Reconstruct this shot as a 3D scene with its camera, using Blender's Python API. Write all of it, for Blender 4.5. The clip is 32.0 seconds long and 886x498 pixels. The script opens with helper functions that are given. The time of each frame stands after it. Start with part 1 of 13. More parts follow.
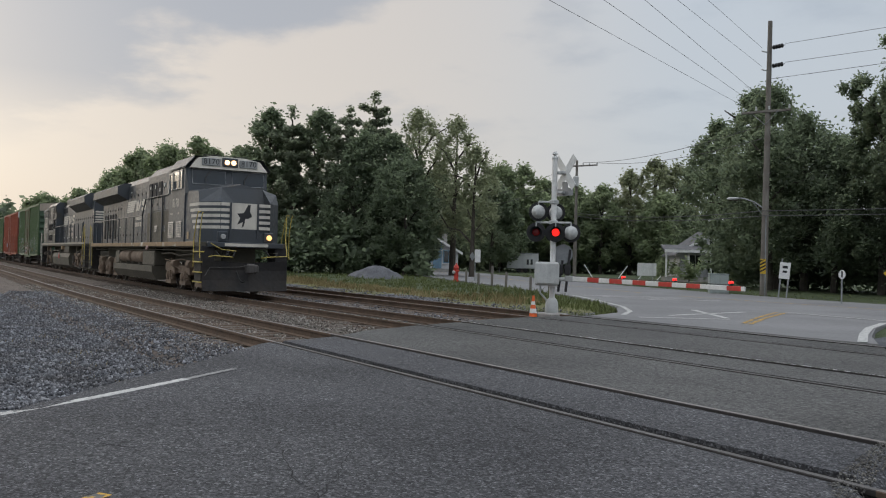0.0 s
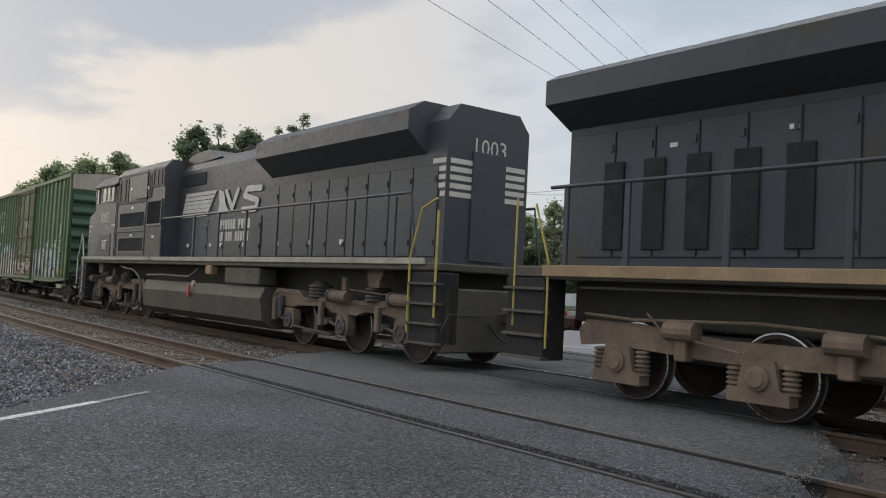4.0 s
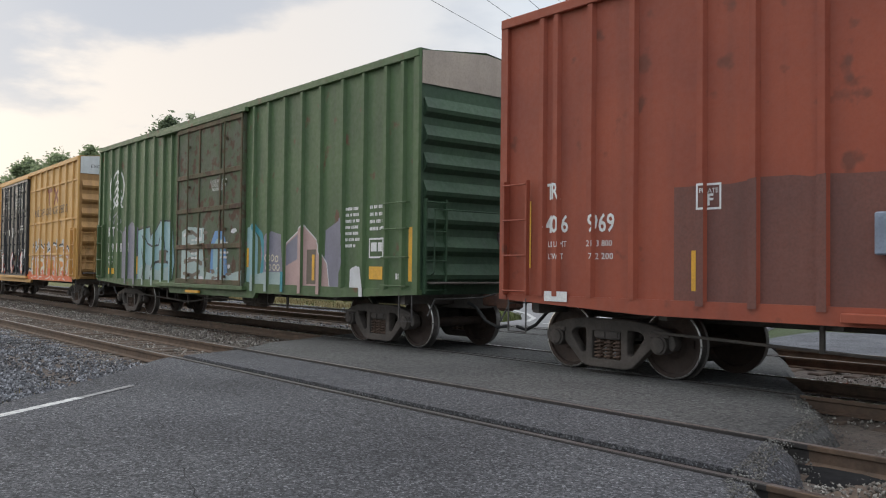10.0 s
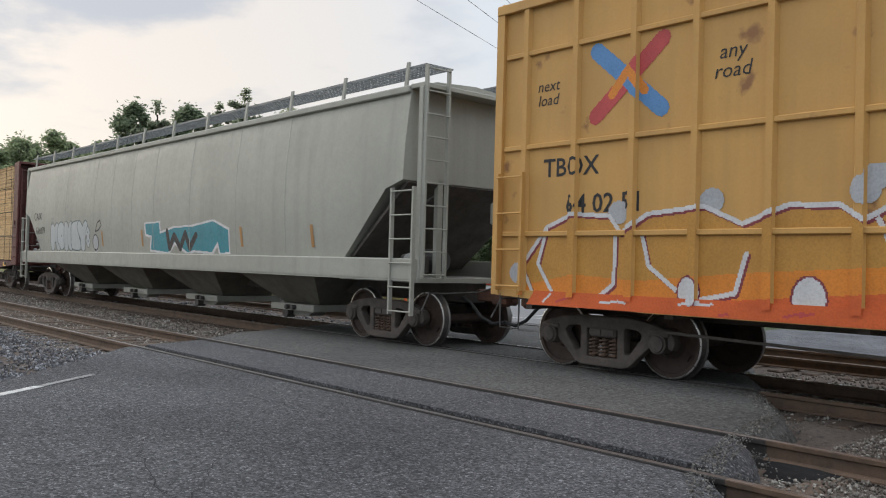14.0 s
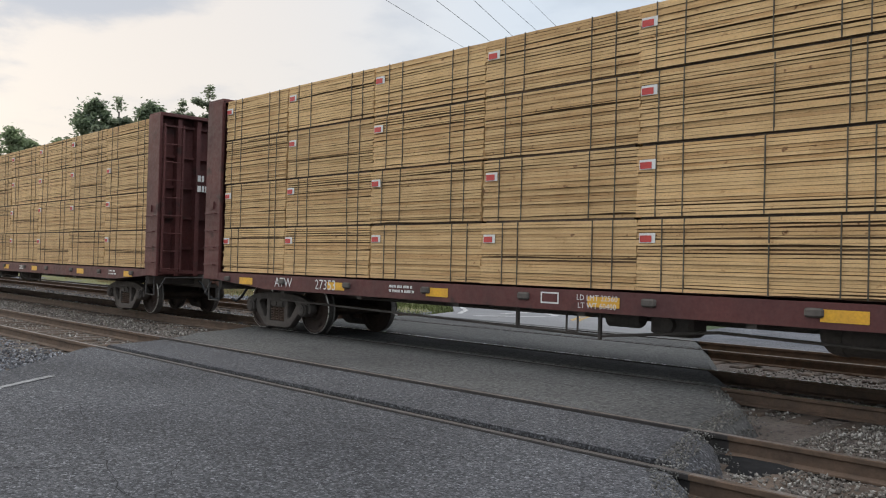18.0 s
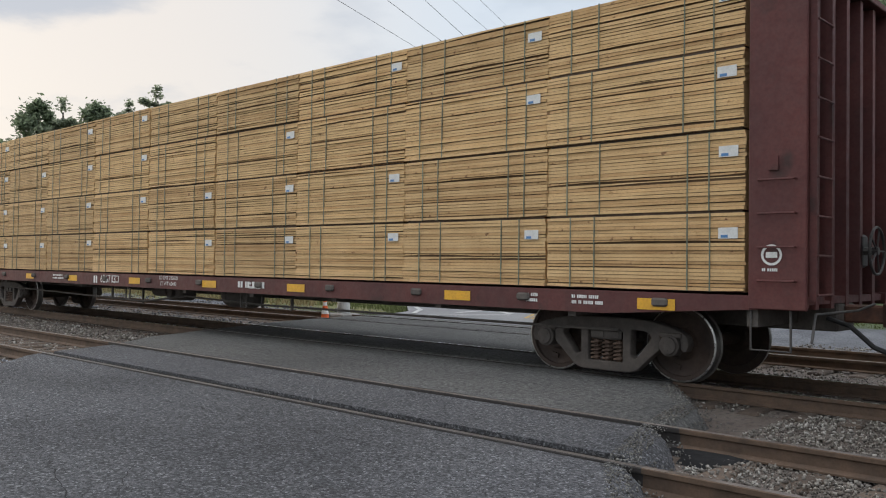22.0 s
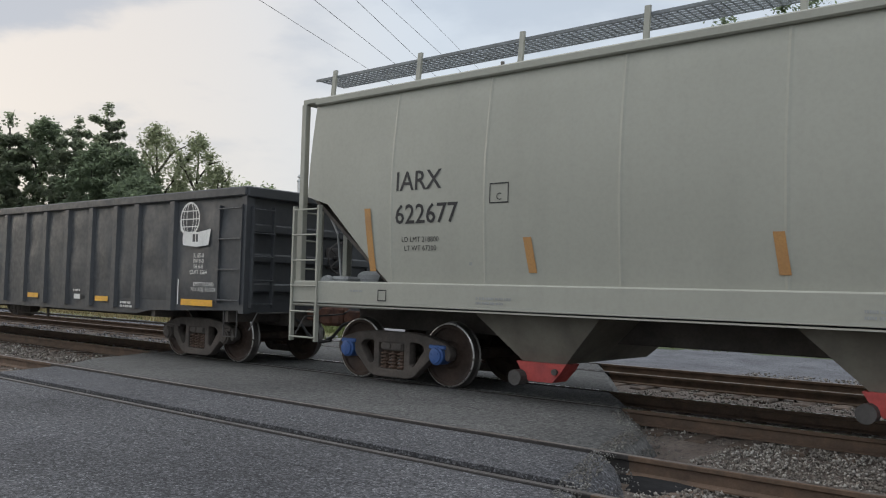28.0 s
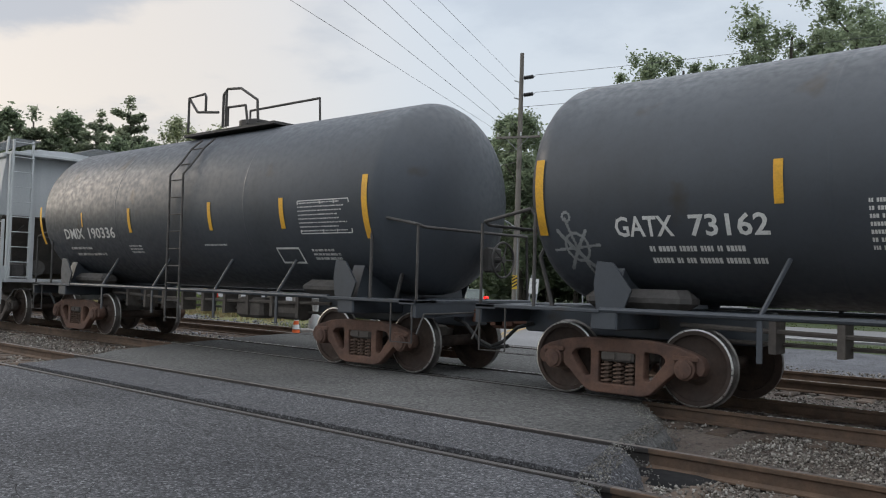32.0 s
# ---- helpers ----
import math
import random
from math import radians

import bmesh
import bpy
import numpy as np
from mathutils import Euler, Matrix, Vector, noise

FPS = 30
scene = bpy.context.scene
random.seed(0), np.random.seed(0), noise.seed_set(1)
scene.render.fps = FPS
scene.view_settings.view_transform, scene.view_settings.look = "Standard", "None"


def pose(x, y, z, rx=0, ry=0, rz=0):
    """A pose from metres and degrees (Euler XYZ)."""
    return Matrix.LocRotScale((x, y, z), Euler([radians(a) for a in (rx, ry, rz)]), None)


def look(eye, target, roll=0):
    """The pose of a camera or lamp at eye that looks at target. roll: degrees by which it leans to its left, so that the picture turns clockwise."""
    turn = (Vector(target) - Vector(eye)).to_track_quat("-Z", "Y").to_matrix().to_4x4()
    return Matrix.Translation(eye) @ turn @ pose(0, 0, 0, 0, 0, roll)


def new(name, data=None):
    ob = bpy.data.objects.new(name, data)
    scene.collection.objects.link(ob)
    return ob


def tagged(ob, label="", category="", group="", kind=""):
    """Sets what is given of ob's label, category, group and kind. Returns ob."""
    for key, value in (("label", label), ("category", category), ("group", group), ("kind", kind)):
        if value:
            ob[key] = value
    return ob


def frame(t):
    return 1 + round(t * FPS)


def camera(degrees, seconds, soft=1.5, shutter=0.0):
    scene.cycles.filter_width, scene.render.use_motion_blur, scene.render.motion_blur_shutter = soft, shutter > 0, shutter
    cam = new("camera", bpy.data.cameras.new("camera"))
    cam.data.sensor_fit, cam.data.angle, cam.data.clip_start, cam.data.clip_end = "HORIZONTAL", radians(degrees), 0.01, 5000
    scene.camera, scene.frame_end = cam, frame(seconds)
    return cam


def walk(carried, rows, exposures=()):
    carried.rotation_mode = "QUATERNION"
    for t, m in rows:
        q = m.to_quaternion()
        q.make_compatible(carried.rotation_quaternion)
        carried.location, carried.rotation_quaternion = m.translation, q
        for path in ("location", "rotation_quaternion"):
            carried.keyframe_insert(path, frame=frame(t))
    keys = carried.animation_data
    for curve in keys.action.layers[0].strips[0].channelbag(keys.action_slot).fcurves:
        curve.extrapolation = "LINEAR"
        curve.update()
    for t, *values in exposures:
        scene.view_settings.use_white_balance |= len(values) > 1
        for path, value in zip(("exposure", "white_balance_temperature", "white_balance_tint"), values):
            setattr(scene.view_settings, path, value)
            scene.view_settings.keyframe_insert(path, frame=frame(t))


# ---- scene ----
cam = camera(54.86, 32.0, soft=1.1)
EYE = (0.0, 0.0, 1.383)
# seconds, yaw to the left of +y, pitch, roll
PATH = [
    (0, 56.85, 0.73, 1.42),
    (0.5, 56.97, 0.54, 1.55),
    (1, 56.84, 0.25, 1.91),
    (1.5, 56.63, -0.16, 1.99),
    (2, 56.10, -0.84, 2.07),
    (2.5, 55.15, -1.74, 2.25),
    (3, 53.43, -0.22, 2.87),
    (3.5, 52.60, 2.22, 3.27),
    (5.5, 50.43, 2.81, 2.05),
    (6, 50.10, 2.62, 1.79),
    (6.5, 49.70, 2.36, 1.57),
    (7, 49.16, 2.09, 1.36),
    (7.5, 48.88, 1.84, 1.12),
    (8, 49.30, 1.57, 1.23),
    (8.5, 49.61, 1.07, 1.49),
    (9, 49.38, 0.93, 1.32),
    (9.5, 50.38, 1.03, 0.89),
    (10, 50.51, 1.48, 0.65),
    (10.5, 50.68, 1.83, 0.53),
    (11, 50.13, 2.01, 0.54),
    (11.5, 49.09, 2.09, 0.47),
    (12, 48.33, 1.93, 0.55),
    (12.5, 47.95, 1.41, 0.79),
    (13, 47.98, 1.15, 1.13),
    (13.5, 48.19, 1.13, 1.41),
    (15.5, 48.08, 0.78, 2.04),
    (16, 47.71, 0.69, 2.17),
    (16.5, 47.08, 0.82, 2.08),
    (17, 46.54, 0.89, 1.84),
    (17.5, 46.16, 0.93, 1.57),
    (18, 46.03, 1.00, 1.45),
    (18.5, 46.00, 1.01, 1.36),
    (19, 45.84, 1.02, 1.32),
    (19.5, 45.52, 1.10, 1.22),
    (20, 45.05, 1.08, 1.07),
    (20.5, 44.72, 0.98, 0.92),
    (21, 44.34, 0.85, 0.78),
    (21.5, 43.64, 0.85, 0.72),
    (22, 42.92, 1.02, 0.69),
    (22.5, 42.34, 0.94, 0.72),
    (23, 41.56, 1.02, 0.45),
    (23.5, 38.91, 1.86, 0.63),
    (24, 38.20, 2.31, 0.76),
    (24.5, 37.77, 2.65, 0.73),
    (25, 38.12, 2.91, 0.52),
    (25.5, 38.52, 2.88, 0.32),
    (27.5, 39.51, 2.84, 1.32),
    (28, 39.84, 2.74, 1.54),
    (28.5, 39.94, 2.59, 1.74),
    (29, 39.92, 2.25, 1.81),
    (29.5, 40.48, 1.97, 1.96),
    (30, 41.35, 2.01, 2.61),
    (30.5, 41.25, 1.90, 3.23),
    (31, 40.83, 2.01, 3.01),
    (31.5, 40.51, 2.34, 2.34),
    (32, 41.13, 2.19, 1.57),
]


def aimed(yaw, pitch, roll):
    """The standing camera's pose at EYE."""
    a, b = radians(yaw), radians(pitch)
    ahead = Vector((-math.sin(a) * math.cos(b), math.cos(a) * math.cos(b), math.sin(b)))
    return look(EYE, Vector(EYE) + ahead * 2, roll)


walk(cam, [(t, aimed(yaw, pitch, roll)) for t, yaw, pitch, roll in PATH], [(0, -0.17), (1.5, -0.06), (2.4, 0.05), (3.0, 0.24), (3.5, -0.02), (5.5, 0.27), (13, 0.27), (24, 0.24), (28, 0.18), (32, 0.18)])

# ---- world and light ----
SUN_DIR = Vector((-0.93, -0.20, 0.30)).normalized()


def build_world():
    world = bpy.data.worlds.new("overcast_sky")
    scene.world = world
    world.use_nodes = True
    nt = world.node_tree
    nt.nodes.clear()
    N, L = nt.nodes.new, nt.links.new
    out, bg = N("ShaderNodeOutputWorld"), N("ShaderNodeBackground")
    co = N("ShaderNodeTexCoord")
    sky = N("ShaderNodeTexSky")
    sky.sky_type = "NISHITA"
    sky.sun_disc = False
    sky.sun_elevation = math.asin(SUN_DIR.z)
    sky.sun_rotation = math.atan2(SUN_DIR.x, SUN_DIR.y)
    sky.air_density, sky.dust_density = 1.0, 3.0
    sep = N("ShaderNodeSeparateXYZ")
    L(co.outputs["Generated"], sep.inputs[0])
    # height gradient of the cloud deck
    hgt = N("ShaderNodeMapRange")
    hgt.inputs["From Min"].default_value, hgt.inputs["From Max"].default_value = 0.0, 1.0
    L(sep.outputs["Z"], hgt.inputs["Value"])
    ramp = N("ShaderNodeValToRGB")
    el = ramp.color_ramp.elements
    el[0].position, el[0].color = 0.0, (0.50, 0.535, 0.57, 1)
    el[1].position, el[1].color = 1.0, (1.75, 1.81, 1.90, 1)
    mid = el.new(0.36)
    mid.color = (0.50, 0.555, 0.62, 1)
    mid = el.new(0.55)
    mid.color = (1.05, 1.10, 1.17, 1)
    L(hgt.outputs[0], ramp.inputs[0])
    # warm glow round the hidden sun
    dot = N("ShaderNodeVectorMath")
    dot.operation = "DOT_PRODUCT"
    L(co.outputs["Generated"], dot.inputs[0])
    dot.inputs[1].default_value = Vector((-0.92, 0.32, 0.20)).normalized()
    near = N("ShaderNodeMapRange")
    near.interpolation_type = "SMOOTHSTEP"
    near.inputs["From Min"].default_value, near.inputs["From Max"].default_value = 0.86, 1.02
    L(dot.outputs["Value"], near.inputs["Value"])
    warm = N("ShaderNodeMix")
    warm.data_type = "RGBA"
    L(near.outputs[0], warm.inputs["Factor"])
    L(ramp.outputs[0], warm.inputs["A"])
    warm.inputs["B"].default_value = (0.61, 0.56, 0.515, 1)
    # two scales of cloud, flattened towards the horizon
    div = N("ShaderNodeMath")
    div.operation = "ADD"
    L(sep.outputs["Z"], div.inputs[0])
    div.inputs[1].default_value = 0.16
    flat = N("ShaderNodeVectorMath")
    flat.operation = "DIVIDE"
    L(co.outputs["Generated"], flat.inputs[0])
    comb = N("ShaderNodeCombineXYZ")
    for k in range(3):
        L(div.outputs[0], comb.inputs[k])
    L(comb.outputs[0], flat.inputs[1])
    n1 = N("ShaderNodeTexNoise")
    n1.inputs["Scale"].default_value, n1.inputs["Detail"].default_value, n1.inputs["Roughness"].default_value = 1.5, 7, 0.55
    shift = N("ShaderNodeVectorMath")
    shift.inputs[1].default_value = CLOUD_SHIFT
    L(flat.outputs[0], shift.inputs[0])
    L(shift.outputs[0], n1.inputs["Vector"])
    cl = N("ShaderNodeMapRange")
    cl.interpolation_type = "SMOOTHSTEP"
    cl.inputs["From Min"].default_value, cl.inputs["From Max"].default_value = 0.38, 0.56
    low = N("ShaderNodeMapRange")
    low.inputs["From Min"].default_value, low.inputs["From Max"].default_value = 0.10, 0.19
    L(sep.outputs["Z"], low.inputs["Value"])
    # the deck is broken towards the sunset and thins out elsewhere
    west = N("ShaderNodeVectorMath")
    west.operation = "DOT_PRODUCT"
    L(co.outputs["Generated"], west.inputs[0])
    west.inputs[1].default_value = Vector((-0.98, -0.05, 0.28)).normalized()
    # a dark bank hangs overhead and lower towards the sunset, with a clear gap under it
    lean, rise, bank = N("ShaderNodeMath"), N("ShaderNodeMath"), N("ShaderNodeMapRange")
    lean.operation = "MULTIPLY"
    lean.inputs[1].default_value = 0.85
    L(west.outputs["Value"], lean.inputs[0])
    L(lean.outputs[0], rise.inputs[0])
    L(sep.outputs["Z"], rise.inputs[1])
    bank.interpolation_type = "SMOOTHSTEP"
    bank.inputs["From Min"].default_value, bank.inputs["From Max"].default_value = 0.97, 1.05
    bank.inputs["To Min"].default_value, bank.inputs["To Max"].default_value = -0.10, 0.09
    L(rise.outputs[0], bank.inputs["Value"])
    cover = N("ShaderNodeMath")
    L(n1.outputs["Fac"], cover.inputs[0])
    L(bank.outputs[0], cover.inputs[1])
    L(cover.outputs[0], cl.inputs["Value"])
    side = N("ShaderNodeMapRange")
    side.inputs["From Min"].default_value, side.inputs["From Max"].default_value = 0.74, 0.95
    side.inputs["To Min"].default_value = 0.45
    L(west.outputs["Value"], side.inputs["Value"])
    m1, m2 = N("ShaderNodeMath"), N("ShaderNodeMath")
    m1.operation = m2.operation = "MULTIPLY"
    L(cl.outputs[0], m1.inputs[0])
    L(low.outputs[0], m1.inputs[1])
    L(m1.outputs[0], m2.inputs[0])
    L(side.outputs[0], m2.inputs[1])
    m3 = N("ShaderNodeMath")
    m3.operation = "MULTIPLY"
    m3.inputs[1].default_value = 0.8
    L(m2.outputs[0], m3.inputs[0])
    deck = N("ShaderNodeMix")
    deck.data_type = "RGBA"
    L(m3.outputs[0], deck.inputs["Factor"])
    L(warm.outputs["Result"], deck.inputs["A"])
    deck.inputs["B"].default_value = (0.27, 0.32, 0.40, 1)
    # clear-sky share
    add = N("ShaderNodeMix")
    add.data_type = "RGBA"
    add.blend_type = "ADD"
    add.inputs["Factor"].default_value = 0.012
    L(deck.outputs["Result"], add.inputs["A"])
    L(sky.outputs[0], add.inputs["B"])
    L(add.outputs["Result"], bg.inputs["Color"])
    bg.inputs["Strength"].default_value = 1.12
    L(bg.outputs[0], out.inputs[0])


CLOUD_SHIFT = (0.45, 2.05, 0.9)
build_world()
sun = new("sun", bpy.data.lights.new("sun", "SUN"))
sun.data.energy, sun.data.angle, sun.data.color = 0.6, radians(25), (1.0, 0.88, 0.74)
sun.matrix_world = look(SUN_DIR * 50, (0, 0, 0))


# ---- mesh helpers ----
class Shape:
    """Vertices and faces of one mesh, gathered form by form."""

    def __init__(self):
        self.v, self.f = [], []

    def add(self, verts, faces):
        n = len(self.v)
        self.v += [tuple(p) for p in verts]
        self.f += [tuple(i + n for i in f) for f in faces]
        return self

    def box(self, x0, x1, y0, y1, z0, z1, c=0.0):
        """A box; c: chamfer of its twelve edges."""
        if c <= 0:
            v = [(x, y, z) for z in (z0, z1) for x, y in ((x0, y0), (x1, y0), (x1, y1), (x0, y1))]
            return self.add(v, [(3, 2, 1, 0), (4, 5, 6, 7), (0, 1, 5, 4), (1, 2, 6, 5), (2, 3, 7, 6), (3, 0, 4, 7)])
        c = min(c, abs(x1 - x0) * 0.45, abs(y1 - y0) * 0.45, abs(z1 - z0) * 0.45)
        rings = []
        for z, i in ((z0, c), (z0 + c, 0), (z1 - c, 0), (z1, c)):
            a, b, p, q = x0 + i, x1 - i, y0 + i, y1 - i
            rings.append([(a + c, p, z), (b - c, p, z), (b, p + c, z), (b, q - c, z), (b - c, q, z), (a + c, q, z), (a, q - c, z), (a, p + c, z)])
        return self.rings(rings)

    def rings(self, rings, caps=True, closed=True):
        """A skin over rings of equal count."""
        n, k = len(self.v), len(rings[0])
        for r in rings:
            self.v += [tuple(p) for p in r]
        for a in range(len(rings) - 1):
            for i in range(k if closed else k - 1):
                j = (i + 1) % k
                self.f.append((n + a * k + i, n + a * k + j, n + (a + 1) * k + j, n + (a + 1) * k + i))
        if caps:
            self.f.append(tuple(n + i for i in reversed(range(k))))
            self.f.append(tuple(n + (len(rings) - 1) * k + i for i in range(k)))
        return self

    def rod(self, p, q, r, seg=8, r2=None):
        p, q = Vector(p), Vector(q)
        d = (q - p).normalized()
        a = d.orthogonal().normalized()
        b = d.cross(a)
        ring = lambda c, rad: [c + (a * math.cos(t) + b * math.sin(t)) * rad for t in (2 * math.pi * i / seg for i in range(seg))]
        return self.rings([ring(p, r), ring(q, r if r2 is None else r2)])

    def pipe(self, pts, r, seg=6):
        """A bent rod through points, mitred."""
        pts = [Vector(p) for p in pts]
        rings = []
        up = None
        for i, p in enumerate(pts):
            d = (pts[min(i + 1, len(pts) - 1)] - pts[max(i - 1, 0)]).normalized()
            a = d.orthogonal().normalized() if up is None else (up - d * up.dot(d)).normalized()
            up = a
            b = d.cross(a)
            rings.append([p + (a * math.cos(t) + b * math.sin(t)) * r for t in (2 * math.pi * k / seg for k in range(seg))])
        return self.rings(rings)

    def extrude(self, profile, axis, a, b):
        """A closed profile of two coordinates, drawn out along an axis from a to b."""
        def at(p, s):
            q = list(p)
            q.insert("xyz".index(axis), s)
            return q
        r = [[at(p, a) for p in profile], [at(p, b) for p in profile]]
        return self.rings(r)

    def lathe(self, profile, axis="y", seg=24, centre=(0, 0, 0)):
        """A turned form: profile of (along, radius)."""
        rings = []
        for s, rad in profile:
            ring = []
            for i in range(seg):
                t = 2 * math.pi * i / seg
                c, d = rad * math.cos(t), rad * math.sin(t)
                p = {"x": (s, c, d), "y": (d, s, c), "z": (c, d, s)}[axis]
                ring.append((p[0] + centre[0], p[1] + centre[1], p[2] + centre[2]))
            rings.append(ring)
        return self.rings(rings)

    def mesh(self, name, smooth=False):
        me = bpy.data.meshes.new(name)
        me.from_pydata(self.v, [], self.f)
        bm = bmesh.new()
        bm.from_mesh(me)
        bmesh.ops.recalc_face_normals(bm, faces=bm.faces)
        bm.to_mesh(me)
        bm.free()
        if smooth:
            me.shade_smooth()
            me.set_sharp_from_angle(angle=radians(38))
        return me


def part(name, shape, material, parent=None, label="", smooth=False, at=None):
    """Links a shape or a finished mesh as one object under a thing or part."""
    me = shape.mesh(name, smooth) if isinstance(shape, Shape) else shape
    if material is not None and not me.materials:
        me.materials.append(material)
    ob = new(name, me)
    if parent is not None:
        ob.parent = parent
    if at is not None:
        ob.matrix_basis = at
    return tagged(ob, label)


def thing(name, label, category, group="", at=None):
    ob = new(name)
    ob.empty_display_size = 0.3
    if at is not None:
        ob.matrix_basis = at
    return tagged(ob, label, category, group)


# ---- materials ----
def surface(name, col, col2=None, rough=0.6, metal=0.0, scale=3.0, fine=40.0, streak=0.0, spots=None, spot_amount=0.0, spot_scale=2.0,
            bump=0.0, bump_scale=60.0, vary=0.0, clear=0.0, stains=(), stain_col=(0.36, 0.18, 0.085), spec=0.4, grain=0.35):
    """A weathered surface: two scales of tone, drips that run down, spots of a second colour, and relief."""
    m = bpy.data.materials.new(name)
    m.use_nodes = True
    nt = m.node_tree
    N, L = nt.nodes.new, nt.links.new
    b = nt.nodes["Principled BSDF"]
    b.inputs["Roughness"].default_value, b.inputs["Metallic"].default_value = rough, metal
    b.inputs["Coat Weight"].default_value = clear
    b.inputs["Specular IOR Level"].default_value = spec
    co = N("ShaderNodeTexCoord")
    col2 = col2 or tuple(c * 0.6 for c in col)

    def noise_fac(size, lo, hi, stretch=None, detail=4):
        src = co.outputs["Object"]
        if stretch:
            mp = N("ShaderNodeMapping")
            mp.inputs["Scale"].default_value = stretch
            L(src, mp.inputs[0])
            src = mp.outputs[0]
        n = N("ShaderNodeTexNoise")
        n.inputs["Scale"].default_value, n.inputs["Detail"].default_value = size, detail
        L(src, n.inputs["Vector"])
        r = N("ShaderNodeMapRange")
        r.inputs["From Min"].default_value, r.inputs["From Max"].default_value = lo, hi
        L(n.outputs["Fac"], r.inputs["Value"])
        return r.outputs[0], n

    def mix(fac, a, bcol, mode="MIX", amount=1.0):
        x = N("ShaderNodeMix")
        x.data_type, x.blend_type = "RGBA", mode
        if amount != 1.0:
            mm = N("ShaderNodeMath")
            mm.operation = "MULTIPLY"
            mm.inputs[1].default_value = amount
            L(fac, mm.inputs[0])
            fac = mm.outputs[0]
        L(fac, x.inputs["Factor"])
        if isinstance(a, tuple):
            x.inputs["A"].default_value = (*a, 1)
        else:
            L(a, x.inputs["A"])
        x.inputs["B"].default_value = (*bcol, 1)
        return x.outputs["Result"]

    f1, _ = noise_fac(scale, 0.35, 0.7)
    out = mix(f1, col, col2)
    f2, _ = noise_fac(fine, 0.4, 0.75, detail=3)
    out = mix(f2, out, tuple(c * 0.55 for c in col2), amount=grain)
    if streak:
        f3, _ = noise_fac(1.0, 0.5, 0.8, (3.2, 3.2, 0.16), detail=5)
        out = mix(f3, out, tuple(c * 0.35 + 0.02 for c in col2), amount=streak)
    if spots:
        f4, _ = noise_fac(spot_scale, 0.66 - 0.22 * spot_amount, 0.74 - 0.22 * spot_amount, detail=8)
        out = mix(f4, out, spots)
    if stains:
        # runs of rust: each (x, top, bottom, half width)
        def math_node(op, a, c):
            n = N("ShaderNodeMath")
            n.operation, n.use_clamp = op, op == "SUBTRACT"
            for k, v in enumerate((a, c)):
                if isinstance(v, (int, float)):
                    n.inputs[k].default_value = v
                else:
                    L(v, n.inputs[k])
            return n.outputs[0]

        def span(v, lo, hi):
            r = N("ShaderNodeMapRange")
            r.interpolation_type = "SMOOTHSTEP"
            r.inputs["From Min"].default_value, r.inputs["From Max"].default_value = lo, hi
            L(v, r.inputs["Value"])
            return r.outputs[0]

        sp = N("ShaderNodeSeparateXYZ")
        L(co.outputs["Object"], sp.inputs[0])
        wob, _ = noise_fac(1.4, -4.0, 5.0, detail=5)
        wx = math_node("ADD", sp.outputs["X"], wob)
        acc = None
        for x, zt, zb, w in stains:
            d = math_node("ABSOLUTE", math_node("ADD", wx, -x - 0.5), 0.0)
            g = math_node("MULTIPLY", span(d, w * 1.5, 0.0), span(sp.outputs["Z"], zb, zb + (zt - zb) * 0.75))
            g = math_node("MULTIPLY", g, span(sp.outputs["Z"], zt + 0.12, zt - 0.12))
            acc = g if acc is None else math_node("MAXIMUM", acc, g)
        run, _ = noise_fac(1.0, 0.25, 0.6, (7.0, 7.0, 0.5), detail=6)
        out = mix(math_node("MULTIPLY", acc, run), out, stain_col, amount=0.9)
    if vary:
        info = N("ShaderNodeObjectInfo")
        hsv = N("ShaderNodeHueSaturation")
        r = N("ShaderNodeMapRange")
        r.inputs["To Min"].default_value, r.inputs["To Max"].default_value = 1 - vary, 1 + vary
        L(info.outputs["Random"], r.inputs["Value"])
        L(r.outputs[0], hsv.inputs["Value"])
        L(out, hsv.inputs["Color"])
        out = hsv.outputs[0]
    L(out, b.inputs["Base Color"])
    fr, _ = noise_fac(fine * 0.4, 0.3, 0.7)
    rr = N("ShaderNodeMapRange")
    rr.inputs["To Min"].default_value, rr.inputs["To Max"].default_value = max(rough - 0.12, 0.04), min(rough + 0.12, 1)
    L(fr, rr.inputs["Value"])
    L(rr.outputs[0], b.inputs["Roughness"])
    if bump:
        n = N("ShaderNodeTexNoise")
        n.inputs["Scale"].default_value, n.inputs["Detail"].default_value = bump_scale, 5
        L(co.outputs["Object"], n.inputs["Vector"])
        bp = N("ShaderNodeBump")
        bp.inputs["Strength"].default_value, bp.inputs["Distance"].default_value = 1.0, bump
        L(n.outputs["Fac"], bp.inputs["Height"])
        L(bp.outputs[0], b.inputs["Normal"])
    return m


def glow(name, col, strength):
    m = bpy.data.materials.new(name)
    m.use_nodes = True
    b = m.node_tree.nodes["Principled BSDF"]
    b.inputs["Base Color"].default_value = (*col, 1)
    b.inputs["Emission Color"].default_value, b.inputs["Emission Strength"].default_value = (*col, 1), strength
    return m




